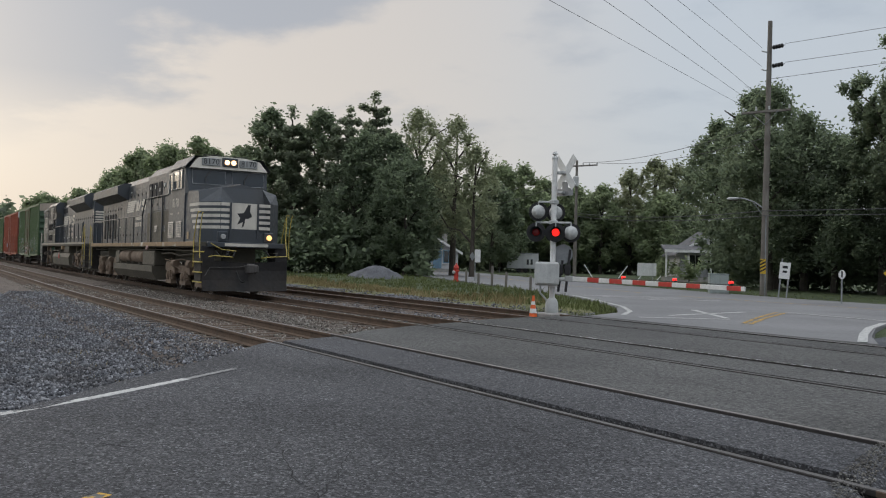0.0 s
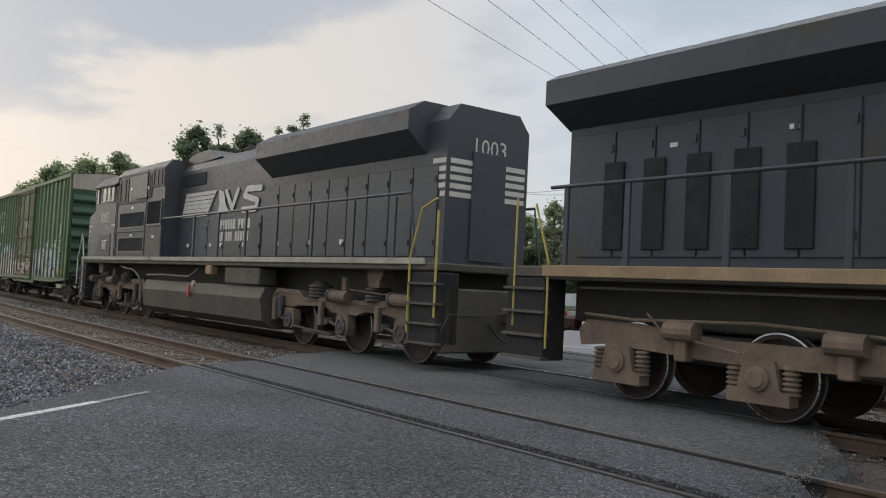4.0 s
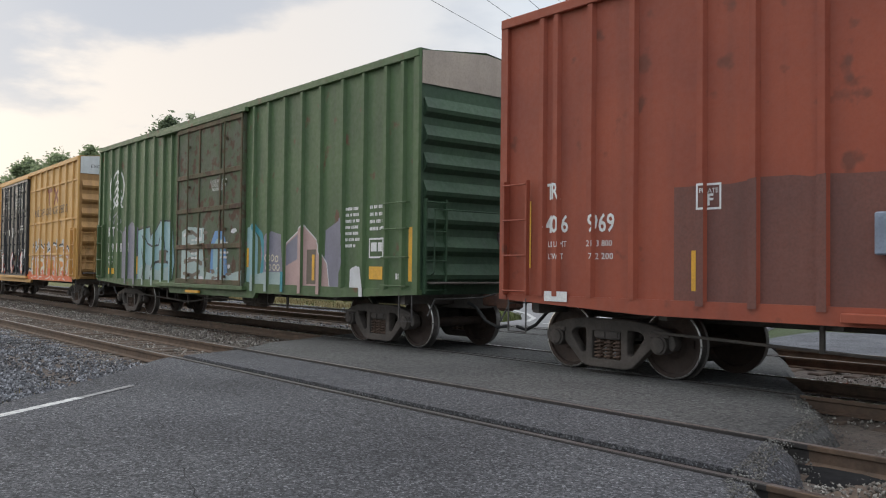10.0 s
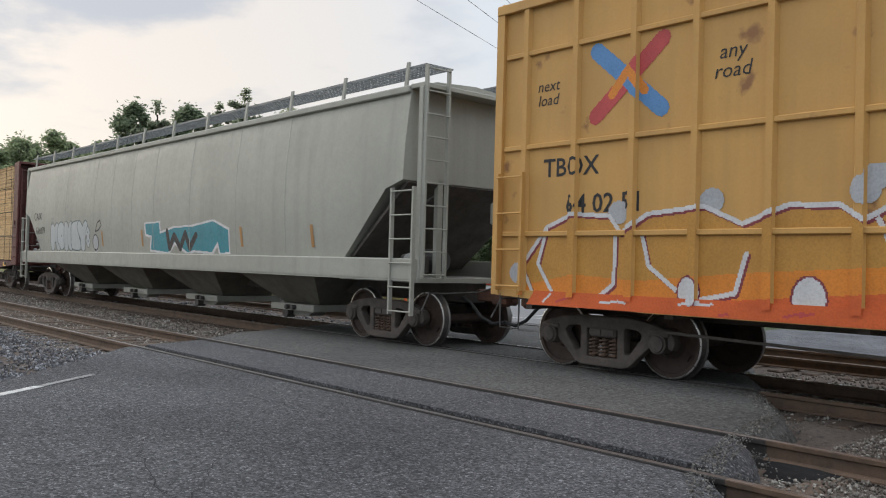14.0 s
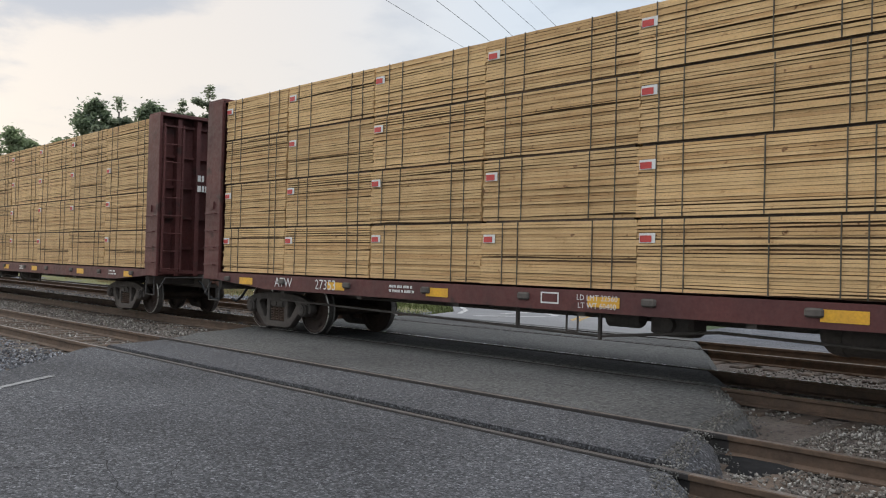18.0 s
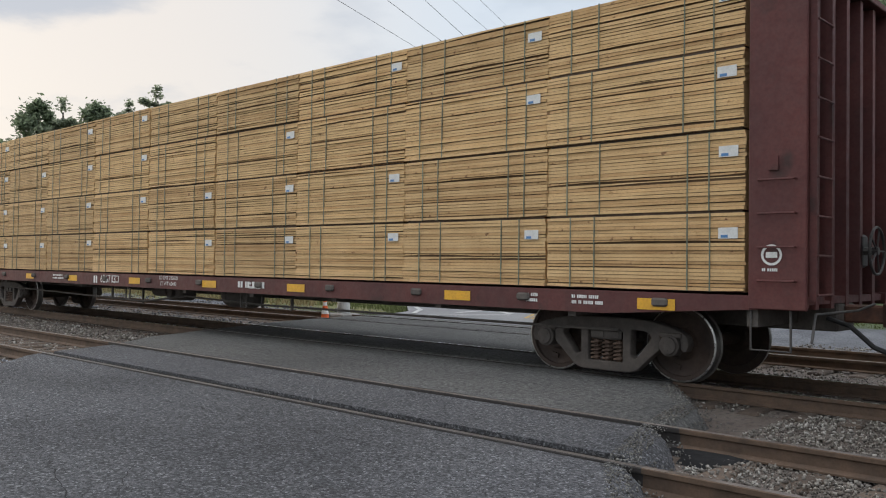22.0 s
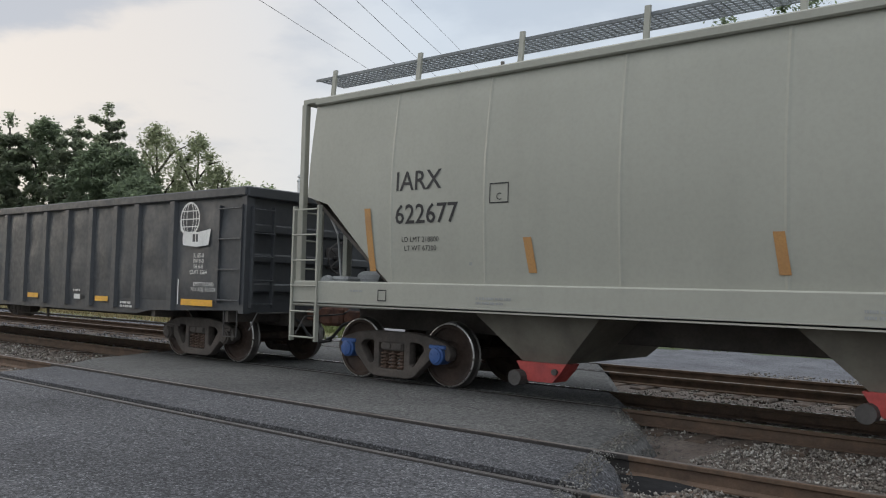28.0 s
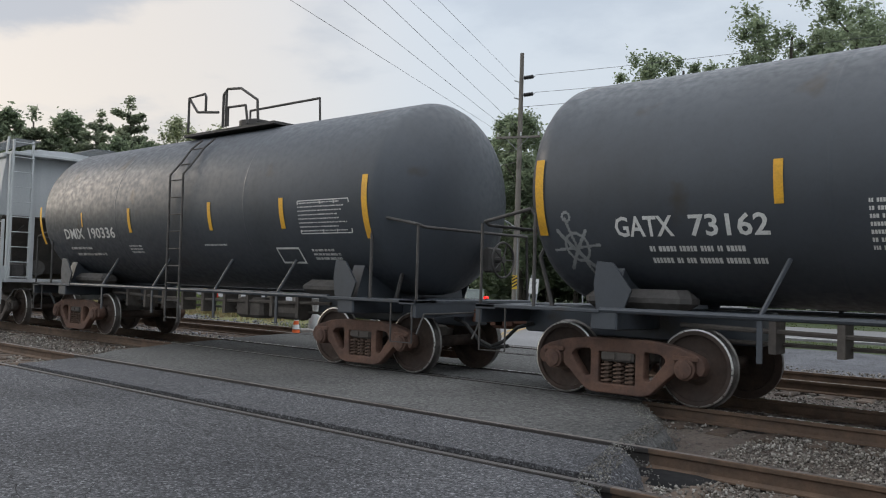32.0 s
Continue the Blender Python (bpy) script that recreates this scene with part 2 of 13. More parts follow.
def asphalt(name, dark, light, grain, cell, contrast):
    """Worn asphalt: pale aggregate in dark binder, stains at two sizes, fine pits."""
    m = bpy.data.materials.new(name)
    m.use_nodes = True
    nt = m.node_tree
    N, L = nt.nodes.new, nt.links.new
    b = nt.nodes["Principled BSDF"]
    b.inputs["Roughness"].default_value = 0.9
    b.inputs["Specular IOR Level"].default_value = 0.18
    co = N("ShaderNodeTexCoord")
    vor = N("ShaderNodeTexVoronoi")
    vor.inputs["Scale"].default_value = cell
    L(co.outputs["Object"], vor.inputs["Vector"])
    rgb = N("ShaderNodeSeparateColor")
    L(vor.outputs["Color"], rgb.inputs[0])
    ramp = N("ShaderNodeValToRGB")
    e = ramp.color_ramp.elements
    e[0].position, e[0].color = 0.0, (*dark, 1)
    e[1].position, e[1].color = 1.0, (*[c * (1 + contrast) for c in light], 1)
    e.new(0.55).color = (*[(a + c) / 2 for a, c in zip(dark, light)], 1)
    e.new(0.86).color = (*light, 1)
    L(rgb.outputs[0], ramp.inputs[0])
    col = ramp.outputs[0]
    for size, lo, hi, tone, detail in ((grain, 0.42, 0.66, (0.48, 0.48, 0.49), 6), (0.45, 0.40, 0.68, (0.74, 0.74, 0.75), 4), (0.16, 0.44, 0.62, (0.82, 0.82, 0.81), 3)):
        n, r, x = N("ShaderNodeTexNoise"), N("ShaderNodeMapRange"), N("ShaderNodeMix")
        n.inputs["Scale"].default_value, n.inputs["Detail"].default_value = size, detail
        L(co.outputs["Object"], n.inputs["Vector"])
        r.inputs["From Min"].default_value, r.inputs["From Max"].default_value = lo, hi
        L(n.outputs["Fac"], r.inputs["Value"])
        x.data_type, x.blend_type = "RGBA", "MULTIPLY"
        L(r.outputs[0], x.inputs["Factor"])
        L(col, x.inputs["A"])
        x.inputs["B"].default_value = (*tone, 1)
        col = x.outputs["Result"]
    L(col, b.inputs["Base Color"])
    n, bp = N("ShaderNodeTexNoise"), N("ShaderNodeBump")
    n.inputs["Scale"].default_value, n.inputs["Detail"].default_value = 70, 6
    L(co.outputs["Object"], n.inputs["Vector"])
    bp.inputs["Strength"].default_value, bp.inputs["Distance"].default_value = 1.0, 0.016
    L(n.outputs["Fac"], bp.inputs["Height"])
    L(bp.outputs[0], b.inputs["Normal"])
    return m


ASPHALT = asphalt("asphalt", (0.056, 0.057, 0.062), (0.150, 0.152, 0.162), 28, 70, 0.9)
ASPHALT_FINE = asphalt("smooth_dark_asphalt", (0.092, 0.092, 0.090), (0.165, 0.165, 0.162), 20, 80, 0.4)
ASPHALT_FAR = surface("street_asphalt", (0.20, 0.20, 0.205), (0.15, 0.15, 0.155), 0.85, scale=0.3, fine=20, bump=0.004, bump_scale=60)
TAR = surface("tar_seam", (0.020, 0.020, 0.021), rough=0.95, fine=20, spec=0.1)
ROAD_FADED = surface("faded_white_road_paint", (0.27, 0.27, 0.265), (0.19, 0.19, 0.19), 0.85, scale=8, fine=60, spots=(0.12, 0.12, 0.12), spot_amount=0.6, spot_scale=14)
ROAD_WHITE = surface("worn_white_road_paint", (0.53, 0.53, 0.515), (0.35, 0.35, 0.345), 0.8, scale=8, fine=60, spots=(0.12, 0.12, 0.12), spot_amount=0.42, spot_scale=14)
ROAD_YELLOW = surface("worn_yellow_road_paint", (0.55, 0.33, 0.04), (0.40, 0.24, 0.05), 0.8, scale=8, fine=60, spots=(0.10, 0.10, 0.10), spot_amount=0.8, spot_scale=11)
GRASS = surface("grass_ground", (0.055, 0.075, 0.028), (0.036, 0.050, 0.021), 0.95, scale=0.5, fine=9, bump=0.05, bump_scale=14)
DRY_GRASS = surface("dry_grass", (0.16, 0.15, 0.06), (0.09, 0.10, 0.035), 0.95, scale=0.8, fine=9, bump=0.05, bump_scale=14)
GRAVEL = surface("crushed_stone_ground", (0.14, 0.145, 0.16), (0.075, 0.078, 0.09), 0.9, scale=1.2, fine=22, bump=0.05, bump_scale=26, spots=(0.05, 0.05, 0.055), spot_amount=0.5, spot_scale=18)
DIRT = surface("pale_dirt", (0.155, 0.145, 0.125), (0.10, 0.094, 0.082), 0.95, scale=1.0, fine=12, bump=0.03, bump_scale=20)
BALLAST = surface("track_ballast", (0.145, 0.120, 0.104), (0.088, 0.069, 0.057), 0.95, scale=1.5, fine=25, bump=0.04, bump_scale=30, spots=(0.06, 0.05, 0.045), spot_amount=0.5, spot_scale=16)
RAIL_RUST = surface("rusty_rail_steel", (0.125, 0.082, 0.056), (0.075, 0.052, 0.038), 0.85, 0.15, scale=5, fine=60, bump=0.002)
RAIL_HEAD = surface("worn_rail_head", (0.26, 0.235, 0.22), (0.15, 0.125, 0.11), 0.45, 0.7, scale=2, fine=30)
RAIL_DIRTY = surface("oily_rail_side", (0.045, 0.040, 0.038), (0.028, 0.026, 0.025), 0.75, 0.2, scale=5, fine=40)
RAIL_DULL = surface("dull_rail_head", (0.13, 0.12, 0.115), (0.085, 0.078, 0.074), 0.5, 0.5, scale=2, fine=30)
RAIL_BRIGHT = surface("polished_rail_head", (0.62, 0.60, 0.58), (0.45, 0.42, 0.40), 0.25, 0.95, scale=2, fine=30)
TIE = surface("creosoted_tie", (0.105, 0.075, 0.055), (0.055, 0.042, 0.034), 0.9, scale=4, fine=40, bump=0.008, bump_scale=40, vary=0.3)

# ---- plan: x along the tracks (the train goes to +x), y away from the eye, z = 0 at the rail heads ----
Y1, GAUGE, PITCH = 5.29, 1.505, 4.23
RAILS = [Y1, Y1 + GAUGE, Y1 + PITCH, Y1 + PITCH + GAUGE, Y1 + 2 * PITCH, Y1 + 2 * PITCH + GAUGE]
YC = Y1 + PITCH + GAUGE / 2


def bend(x):
    """Sideways shift of the tracks: straight here, a wide curve to the west."""
    d = max(0.0, -20.0 - x)
    return d * d / 1200.0 if d < 20.4 else 0.3468 + (d - 20.4) * 0.034


def bend_angle(x):
    return math.degrees(-math.atan(min(max(0.0, -20.0 - x), 20.4) / 600.0))


LEFT_EDGE = [(3.0, -14.0), (-4.4, -4.0), (-8.1, 0.9), (-9.5, 2.1), (-11.5, 3.9), (-13.0, 5.1), (-13.6, 6.6), (-14.6, 7.8), (-15.4, 9.6), (-16.6, 12.3), (-17.0, 14.0), (-17.0, 15.8)]
RIGHT_EDGE = [(13.0, -14.0), (2.0, -1.0), (-0.6, 2.0), (-2.7, 4.6), (-3.1, 5.15), (-3.35, 5.8), (-3.7, 6.8), (-4.0, 7.95), (-4.8, 9.1), (-5.7, 10.6), (-7.4, 13.4), (-8.2, 14.6), (-9.0, 15.8)]


def edge_x(edge, y):
    for (xa, ya), (xb, yb) in zip(edge, edge[1:]):
        if ya <= y <= yb:
            return xa + (xb - xa) * (y - ya) / (yb - ya)
    return edge[0][0] if y < edge[0][1] else edge[-1][0]


def slab(name, outline, z0, z1, material, label="", parent=None):
    s = Shape()
    s.rings([[(x, y, z0) for x, y in outline], [(x, y, z1) for x, y in outline]])
    return part(name, s, material, parent, label)


def build_road():
    rnd = random.Random(3)
    bounds = [(-14.0, RAILS[0] - 0.06)]
    for k in range(0, 6, 2):
        bounds.append((RAILS[k] + (0.25 if k == 0 else 0.22), RAILS[k + 1] - 0.13))
        bounds.append((RAILS[k + 1] + 0.05, RAILS[k + 2] - 0.05 if k < 4 else 15.8))
    for k, (ya, yb) in enumerate(bounds):
        n = max(4, int((yb - ya) / 0.25))
        ys = [ya + (yb - ya) * i / n for i in range(n + 1)]
        wob = lambda y, q: 0.10 * noise.noise((y * 1.7, q, 0.0)) + 0.05 * noise.noise((y * 6.0, q + 5, 0.0))
        left = [(edge_x(LEFT_EDGE, y) + wob(y, 1), y) for y in ys]
        right = [(edge_x(RIGHT_EDGE, y) + wob(y, 9), y) for y in ys]
        # a sheet of asphalt with a broken, feathered rim
        s = Shape()
        cols = 14
        rings = []
        for (xl, y), (xr, _) in zip(left, right):
            row = []
            for i in range(cols + 1):
                x = xl + (xr - xl) * i / cols
                crown = 0.012 * noise.noise((x * 0.5, y * 0.5, 2.0))
                row.append((x, y, -0.012 + (crown if k in (0, len(bounds) - 1) and 0.5 < y < 4.9 else crown * 0.4)))
            rings.append([(xl - 0.12, y, -0.10)] + row + [(xr + 0.12, y, -0.10)])
        s.rings(rings, caps=False, closed=False)
        front = rings[0], rings[-1]
        for r in front:
            s.rings([r, [(x, y, -0.35) for x, y, z in r]], caps=False, closed=False)
        s.rings([[r[0] for r in rings], [(r[0][0] - 0.25, r[0][1], -0.45) for r in rings]], caps=False, closed=False)
        s.rings([[r[-1] for r in rings], [(r[-1][0] + 0.25, r[-1][1], -0.45) for r in rings]], caps=False, closed=False)
        tagged(part("road", s, ASPHALT if k < 2 else ASPHALT_FINE, smooth=True), "patched grey asphalt of the level crossing", "road", kind="structure")
    # flangeways filled with dirt
    for k, y in enumerate(RAILS):
        side = 1 if k % 2 == 0 else -1
        s = Shape()
        a, b = sorted((y - side * 0.08, y + side * (0.28 if k % 2 == 0 else 0.15)))
        s.box(edge_x(LEFT_EDGE, y) + 0.2, edge_x(RIGHT_EDGE, y) - 0.2, a, b, -0.2, -0.05)
        tagged(part("trim", s, TAR), "dark flangeway groove beside the rail", "groove", kind="structure")


STREET_NEAR = [(-200.0, 92.0), (-90.0, 49.5), (-58.3, 36.8), (-39.6, 29.7), (-28.1, 24.8), (-24.5, 22.8), (-20.2, 20.0), (-18.0, 17.9), (-17.0, 15.78)]
STREET_RIGHT = [(-9.0, 15.78), (-10.2, 17.6), (-11.5, 20.0), (-12.4, 22.2), (-12.4, 24.3), (-11.0, 25.8), (-6.0, 26.2), (10.0, 26.0), (160.0, 26.0)]
STREET_FAR = [(160.0, 34.0), (10.0, 34.0), (-15.0, 34.5), (-24.0, 35.5), (-32.0, 38.0), (-46.0, 43.0), (-73.0, 54.5), (-110.0, 70.0), (-200.0, 108.0)]


def build_street():
    tagged(slab("road_street", STREET_NEAR + STREET_RIGHT + STREET_FAR, -0.4, -0.02, ASPHALT_FAR), "pale worn asphalt of the cross street", "road", kind="structure")


def stripe(name, pts, width, material, z=-0.004, parent=None, label=""):
    """A painted line along points on the ground."""
    s = Shape()
    rings = []
    for i, p in enumerate(pts):
        a, b = Vector(pts[max(i - 1, 0)]), Vector(pts[min(i + 1, len(pts) - 1)])
        d = (b - a).normalized()
        n = Vector((-d.y, d.x)) * width / 2
        rings.append([(p[0] - n.x, p[1] - n.y, z), (p[0] + n.x, p[1] + n.y, z)])
    for ra, rb in zip(rings, rings[1:]):
        s.add([ra[0], ra[1], rb[1], rb[0]], [(0, 1, 2, 3)])
    return tagged(part(name, s, material, parent), label, "road marking", kind="structure")


def ground_z(x, y):
    """Ground level: a low bed along the tracks, the verges nearly level with the street."""
    yy = y - bend(x)
    if 3.2 < yy < 16.2:
        base = -0.30
    elif yy <= 3.2:
        base = -0.30 + min(1.0, max(0.0, (3.2 - yy) / 3.0)) * 0.12
    else:
        base = -0.30 + min(1.0, (yy - 16.2) / 5.0) * 0.22
    return base + 0.05 * noise.noise((x * 0.35, y * 0.35, 7.0))


def build_ground():
    s = Shape()
    xs = [-2500, -1200, -600, -300, -200, -150, -120] + [-100 + 2 * i for i in range(20)] + [-60 + i for i in range(80)] + [20 + 4 * i for i in range(11)] + [100, 200, 400, 900, 2500]
    ys = [-2500, -900, -300, -100, -50, -30, -20, -14] + [-10 + i for i in range(60)] + [50 + 4 * i for i in range(16)] + [130, 180, 300, 600, 1200, 2500]
    w = len(xs)
    for y in ys:
        for x in xs:
            s.v.append((x, y, ground_z(x, y) if abs(x) < 190 and abs(y) < 130 else -0.1))
    mats = []
    for j in range(len(ys) - 1):
        for i in range(len(xs) - 1):
            s.f.append((j * w + i, j * w + i + 1, (j + 1) * w + i + 1, (j + 1) * w + i))
            x, y = (xs[i] + xs[i + 1]) / 2, (ys[j] + ys[j + 1]) / 2
            yy = y - bend(x) + 1.2 * noise.noise((x * 0.4, y * 0.4, 3.0))
            if x > 20 or x < -300:
                m = 0
            elif x < -7 and yy < 3.2:
                m = 2 if (yy > 0.2 - 0.12 * (x + 12)) or x > -11 else 1
                if -34 < x < -24 and yy < 1.0:
                    m = 3
            elif 3.2 <= yy < (22.5 if x > -11 else 18.4):
                m = 2
            elif yy < 3.2:
                m = 2 if yy > -3 else 0
            elif yy < 21 and x < -18:
                m = 1
            else:
                m = 0
            mats.append(m)
    me = bpy.data.meshes.new("ground")
    me.from_pydata(s.v, [], s.f)
    for m in (GRASS, DRY_GRASS, GRAVEL, DIRT):
        me.materials.append(m)
    me.polygons.foreach_set("material_index", mats)
    me.shade_smooth()
    tagged(new("ground", me), "grass verges and crushed stone round the tracks", "ground", kind="structure")


RAIL_PROFILE = [(-0.075, -0.17), (0.075, -0.17), (0.075, -0.155), (0.015, -0.135), (0.012, -0.05), (0.036, -0.04), (0.037, -0.006), (0.03, 0.0),
                (-0.03, 0.0), (-0.037, -0.006), (-0.036, -0.04), (-0.012, -0.05), (-0.015, -0.135), (-0.075, -0.155)]


def track_xs(x0, x1, step):
    n = int((x1 - x0) / step)
    return [x0 + (x1 - x0) * i / n for i in range(n + 1)]


def build_tracks():
    rnd = random.Random(11)
    xs = [-420 + 20 * i for i in range(15)] + track_xs(-120, -21, 3.0) + track_xs(-20, 0, 0.5) + track_xs(3, 60, 3.0)
    tie_mesh = Shape().box(-0.115, 0.115, -1.3, 1.3, -0.18, 0.0, 0.02).mesh("tie")
    tie_mesh.materials.append(TIE)
    for k in range(3):
        tr = thing("railway_track", ["rusty railway track with worn rail heads on wooden ties", "railway track with polished rails that carry the train",
                                     "rusty siding track beyond the train"][k], "railway track", "tracks at the crossing")
        for r in (0, 1):
            y = RAILS[2 * k + r]
            s = Shape()
            rings = [[(x, y + bend(x) + p, z) for p, z in RAIL_PROFILE] for x in xs]
            s.rings(rings)
            me = s.mesh("rail", smooth=True)
            me.materials.append(RAIL_RUST)
            for m in (RAIL_BRIGHT if k == 1 else RAIL_HEAD, RAIL_DIRTY, RAIL_DULL):
                me.materials.append(m)
            for p in me.polygons:
                inside = edge_x(LEFT_EDGE, y) < p.center.x < edge_x(RIGHT_EDGE, y)
                if p.normal.z > 0.9 and p.center.z > -0.01:
                    p.material_index = 3 if inside and r == 0 else 1
                elif inside:
                    p.material_index = 2
            part("rail", me, None, tr)
        yc = (RAILS[2 * k] + RAILS[2 * k + 1]) / 2
        far = Shape()
        x = -150.0
        while x < 40:
            x += 0.52 + rnd.uniform(-0.03, 0.03)
            if edge_x(LEFT_EDGE, yc) + 0.2 < x < edge_x(RIGHT_EDGE, yc) - 0.2:
                continue
            m = pose(x, yc + bend(x) + rnd.uniform(-0.05, 0.05), -0.165 + rnd.uniform(-0.012, 0.0), 0, 0, bend_angle(x) + rnd.uniform(-1.5, 1.5))
            if -42 < x < 8:
                part("tie", tie_mesh, None, tr, at=m)
            else:
                c = [m @ Vector(p) for p in ((-0.115, -1.3, -0.1), (0.115, -1.3, -0.1), (0.115, 1.3, -0.1), (-0.115, 1.3, -0.1), (-0.115, -1.3, 0), (0.115, -1.3, 0), (0.115, 1.3, 0), (-0.115, 1.3, 0))]
                far.add(c, [(4, 5, 6, 7), (0, 1, 5, 4), (1, 2, 6, 5), (2, 3, 7, 6), (3, 0, 4, 7)])
        tagged(part("tie", far, TIE, tr), kind="stuff")
    # the ballast bed under all three tracks
    s = Shape()
    prof = [(3.2, -0.45), (3.7, -0.20), (7.9, -0.19), (8.2, -0.24), (8.6, -0.20), (12.0, -0.19), (12.5, -0.26), (12.9, -0.20), (16.4, -0.19), (17.4, -0.5)]
    rows = []
    for x in [-420 + 20 * i for i in range(15)] + track_xs(-120, -40, 2.0)[:-1] + track_xs(-40, 12, 0.5) + track_xs(14, 60, 4.0):
        row = []
        for (ya, za), (yb, zb) in zip(prof, prof[1:]):
            for i in range(4):
                f = i / 4
                y = ya + (yb - ya) * f
                row.append((x, y + bend(x), za + (zb - za) * f + 0.03 * noise.noise((x * 2, y * 2, 1.0)) + 0.02 * noise.noise((x * 6, y * 6, 1.0))))
        rows.append(row)
    s.rings(rows, caps=False, closed=False)
    tagged(part("ballast", s, BALLAST, smooth=True), "stained crushed stone bed under the tracks", "ballast", kind="structure")


build_ground()
build_road()
build_street()
build_tracks()
WHITE_EDGE = [(-6.0, -2.6), (-8.05, 0.86), (-8.6, 1.7), (-9.47, 2.83)]
stripe("road_marking", WHITE_EDGE, 0.12, ROAD_WHITE, label="worn white edge line on the asphalt")
stripe("road_marking", [(-9.47, 2.83), (-10.1, 3.6)], 0.09, ROAD_FADED, label="faded white edge line on the asphalt")
stripe("road_marking", [(-17.0, 17.1), (-18.2, 18.6), (-20.2, 20.3), (-24.5, 23.1), (-28.1, 25.1)], 0.15, ROAD_WHITE, label="white edge line round the corner")
stripe("road_marking", [(-9.4, 15.9), (-10.5, 17.8), (-11.6, 19.9), (-12.5, 22.1), (-12.6, 24.2), (-11.4, 25.9), (-6, 26.4), (12, 26.2)], 0.18, ROAD_WHITE, label="white edge line round the corner")

# ---- train: shared materials and kit ----
from mathutils import geometry

TRUCK_DARK = surface("grimy_truck_steel", (0.105, 0.089, 0.078), (0.066, 0.057, 0.051), 0.85, 0.1, scale=4, fine=30, bump=0.004, bump_scale=50)
TRUCK_RUST = surface("rusty_truck_casting", (0.15, 0.085, 0.06), (0.085, 0.052, 0.042), 0.85, 0.1, scale=4, fine=30, bump=0.004, bump_scale=50)
SPRING_RUST = surface("rusty_spring_steel", (0.14, 0.090, 0.066), (0.085, 0.058, 0.044), 0.8, 0.1, scale=6, fine=40)
WHEEL = surface("brown_wheel_plate", (0.082, 0.055, 0.043), (0.052, 0.039, 0.033), 0.8, 0.2, scale=3, fine=25)
TREAD = surface("dull_wheel_tread", (0.22, 0.205, 0.195), (0.13, 0.12, 0.11), 0.5, 0.8, scale=5, fine=40)
RIM = surface("polished_wheel_rim", (0.62, 0.60, 0.57), (0.45, 0.43, 0.41), 0.32, 0.9, scale=5, fine=40)
UNDER = surface("grimy_underframe", (0.115, 0.100, 0.088), (0.075, 0.066, 0.060), 0.9, scale=3, fine=25)
IRON = surface("dark_iron", (0.085, 0.079, 0.075), (0.058, 0.055, 0.053), 0.7, 0.2, scale=4, fine=30)
COUPLER_RUST = surface("rusty_coupler_casting", (0.14, 0.065, 0.042), (0.07, 0.04, 0.032), 0.85, 0.1, scale=6, fine=40, bump=0.004)
RUBBER = surface("black_rubber", (0.022, 0.022, 0.022), rough=0.75)
WHITE = surface("white_stencil_paint", (0.72, 0.72, 0.70), (0.60, 0.60, 0.58), 0.6, scale=6, fine=50)
BLACK = surface("black_stencil_paint", (0.025, 0.025, 0.028), rough=0.6)
GREYMARK = surface("grey_stencil_paint", (0.33, 0.34, 0.34), rough=0.6)
YELLOW = surface("yellow_reflective_tape", (0.75, 0.40, 0.03), (0.62, 0.33, 0.04), 0.5, scale=5, fine=40)
HANDRAIL_YELLOW = surface("yellow_handrail_paint", (0.48, 0.38, 0.09), (0.34, 0.27, 0.07), 0.55)
RED_TAG = surface("red_wrap_label", (0.55, 0.07, 0.06), (0.42, 0.05, 0.05), 0.6)
SPEED = 10.12
CARS, WHEELS = [], {}


def flat(poly, hole=False):
    """Triangles of a simple polygon of (x, z)."""
    tri = geometry.tessellate_polygon([[Vector((x, z, 0)) for x, z in poly]])
    return [[poly[i] for i in t] for t in tri]


def disc(x, z, rx, rz=None, n=20):
    rz = rx if rz is None else rz
    return flat([(x + rx * math.cos(2 * math.pi * i / n), z + rz * math.sin(2 * math.pi * i / n)) for i in range(n)])


def rect(x0, x1, z0, z1):
    return [[(x0, z0), (x1, z0), (x1, z1)], [(x0, z0), (x1, z1), (x0, z1)]]


def frame_of(x0, x1, z0, z1, w):
    return rect(x0, x1, z0, z0 + w) + rect(x0, x1, z1 - w, z1) + rect(x0, x0 + w, z0 + w, z1 - w) + rect(x1 - w, x1, z0 + w, z1 - w)


def ringed(x, z, r, w, n=28, a0=0.0, a1=360.0):
    out = []
    for i in range(n):
        s, t = radians(a0 + (a1 - a0) * i / n), radians(a0 + (a1 - a0) * (i + 1) / n)
        p = [(x + q * math.cos(a), z + q * math.sin(a)) for a, q in ((s, r), (t, r), (t, r - w), (s, r - w))]
        out += [[p[0], p[1], p[2]], [p[0], p[2], p[3]]]
    return out


def stroke(pts, w):
    """A brush stroke with round ends along (x, z) points."""
    out = []
    for (ax, az), (bx, bz) in zip(pts, pts[1:]):
        d = Vector((bx - ax, bz - az))
        if d.length < 1e-6:
            continue
        n = Vector((-d.y, d.x)).normalized() * w / 2
        a, b, c, e = (ax + n.x, az + n.y), (bx + n.x, bz + n.y), (bx - n.x, bz - n.y), (ax - n.x, az - n.y)
        out += [[a, b, c], [a, c, e]]
    for x, z in pts:
        out += disc(x, z, w / 2, n=8)
    return out


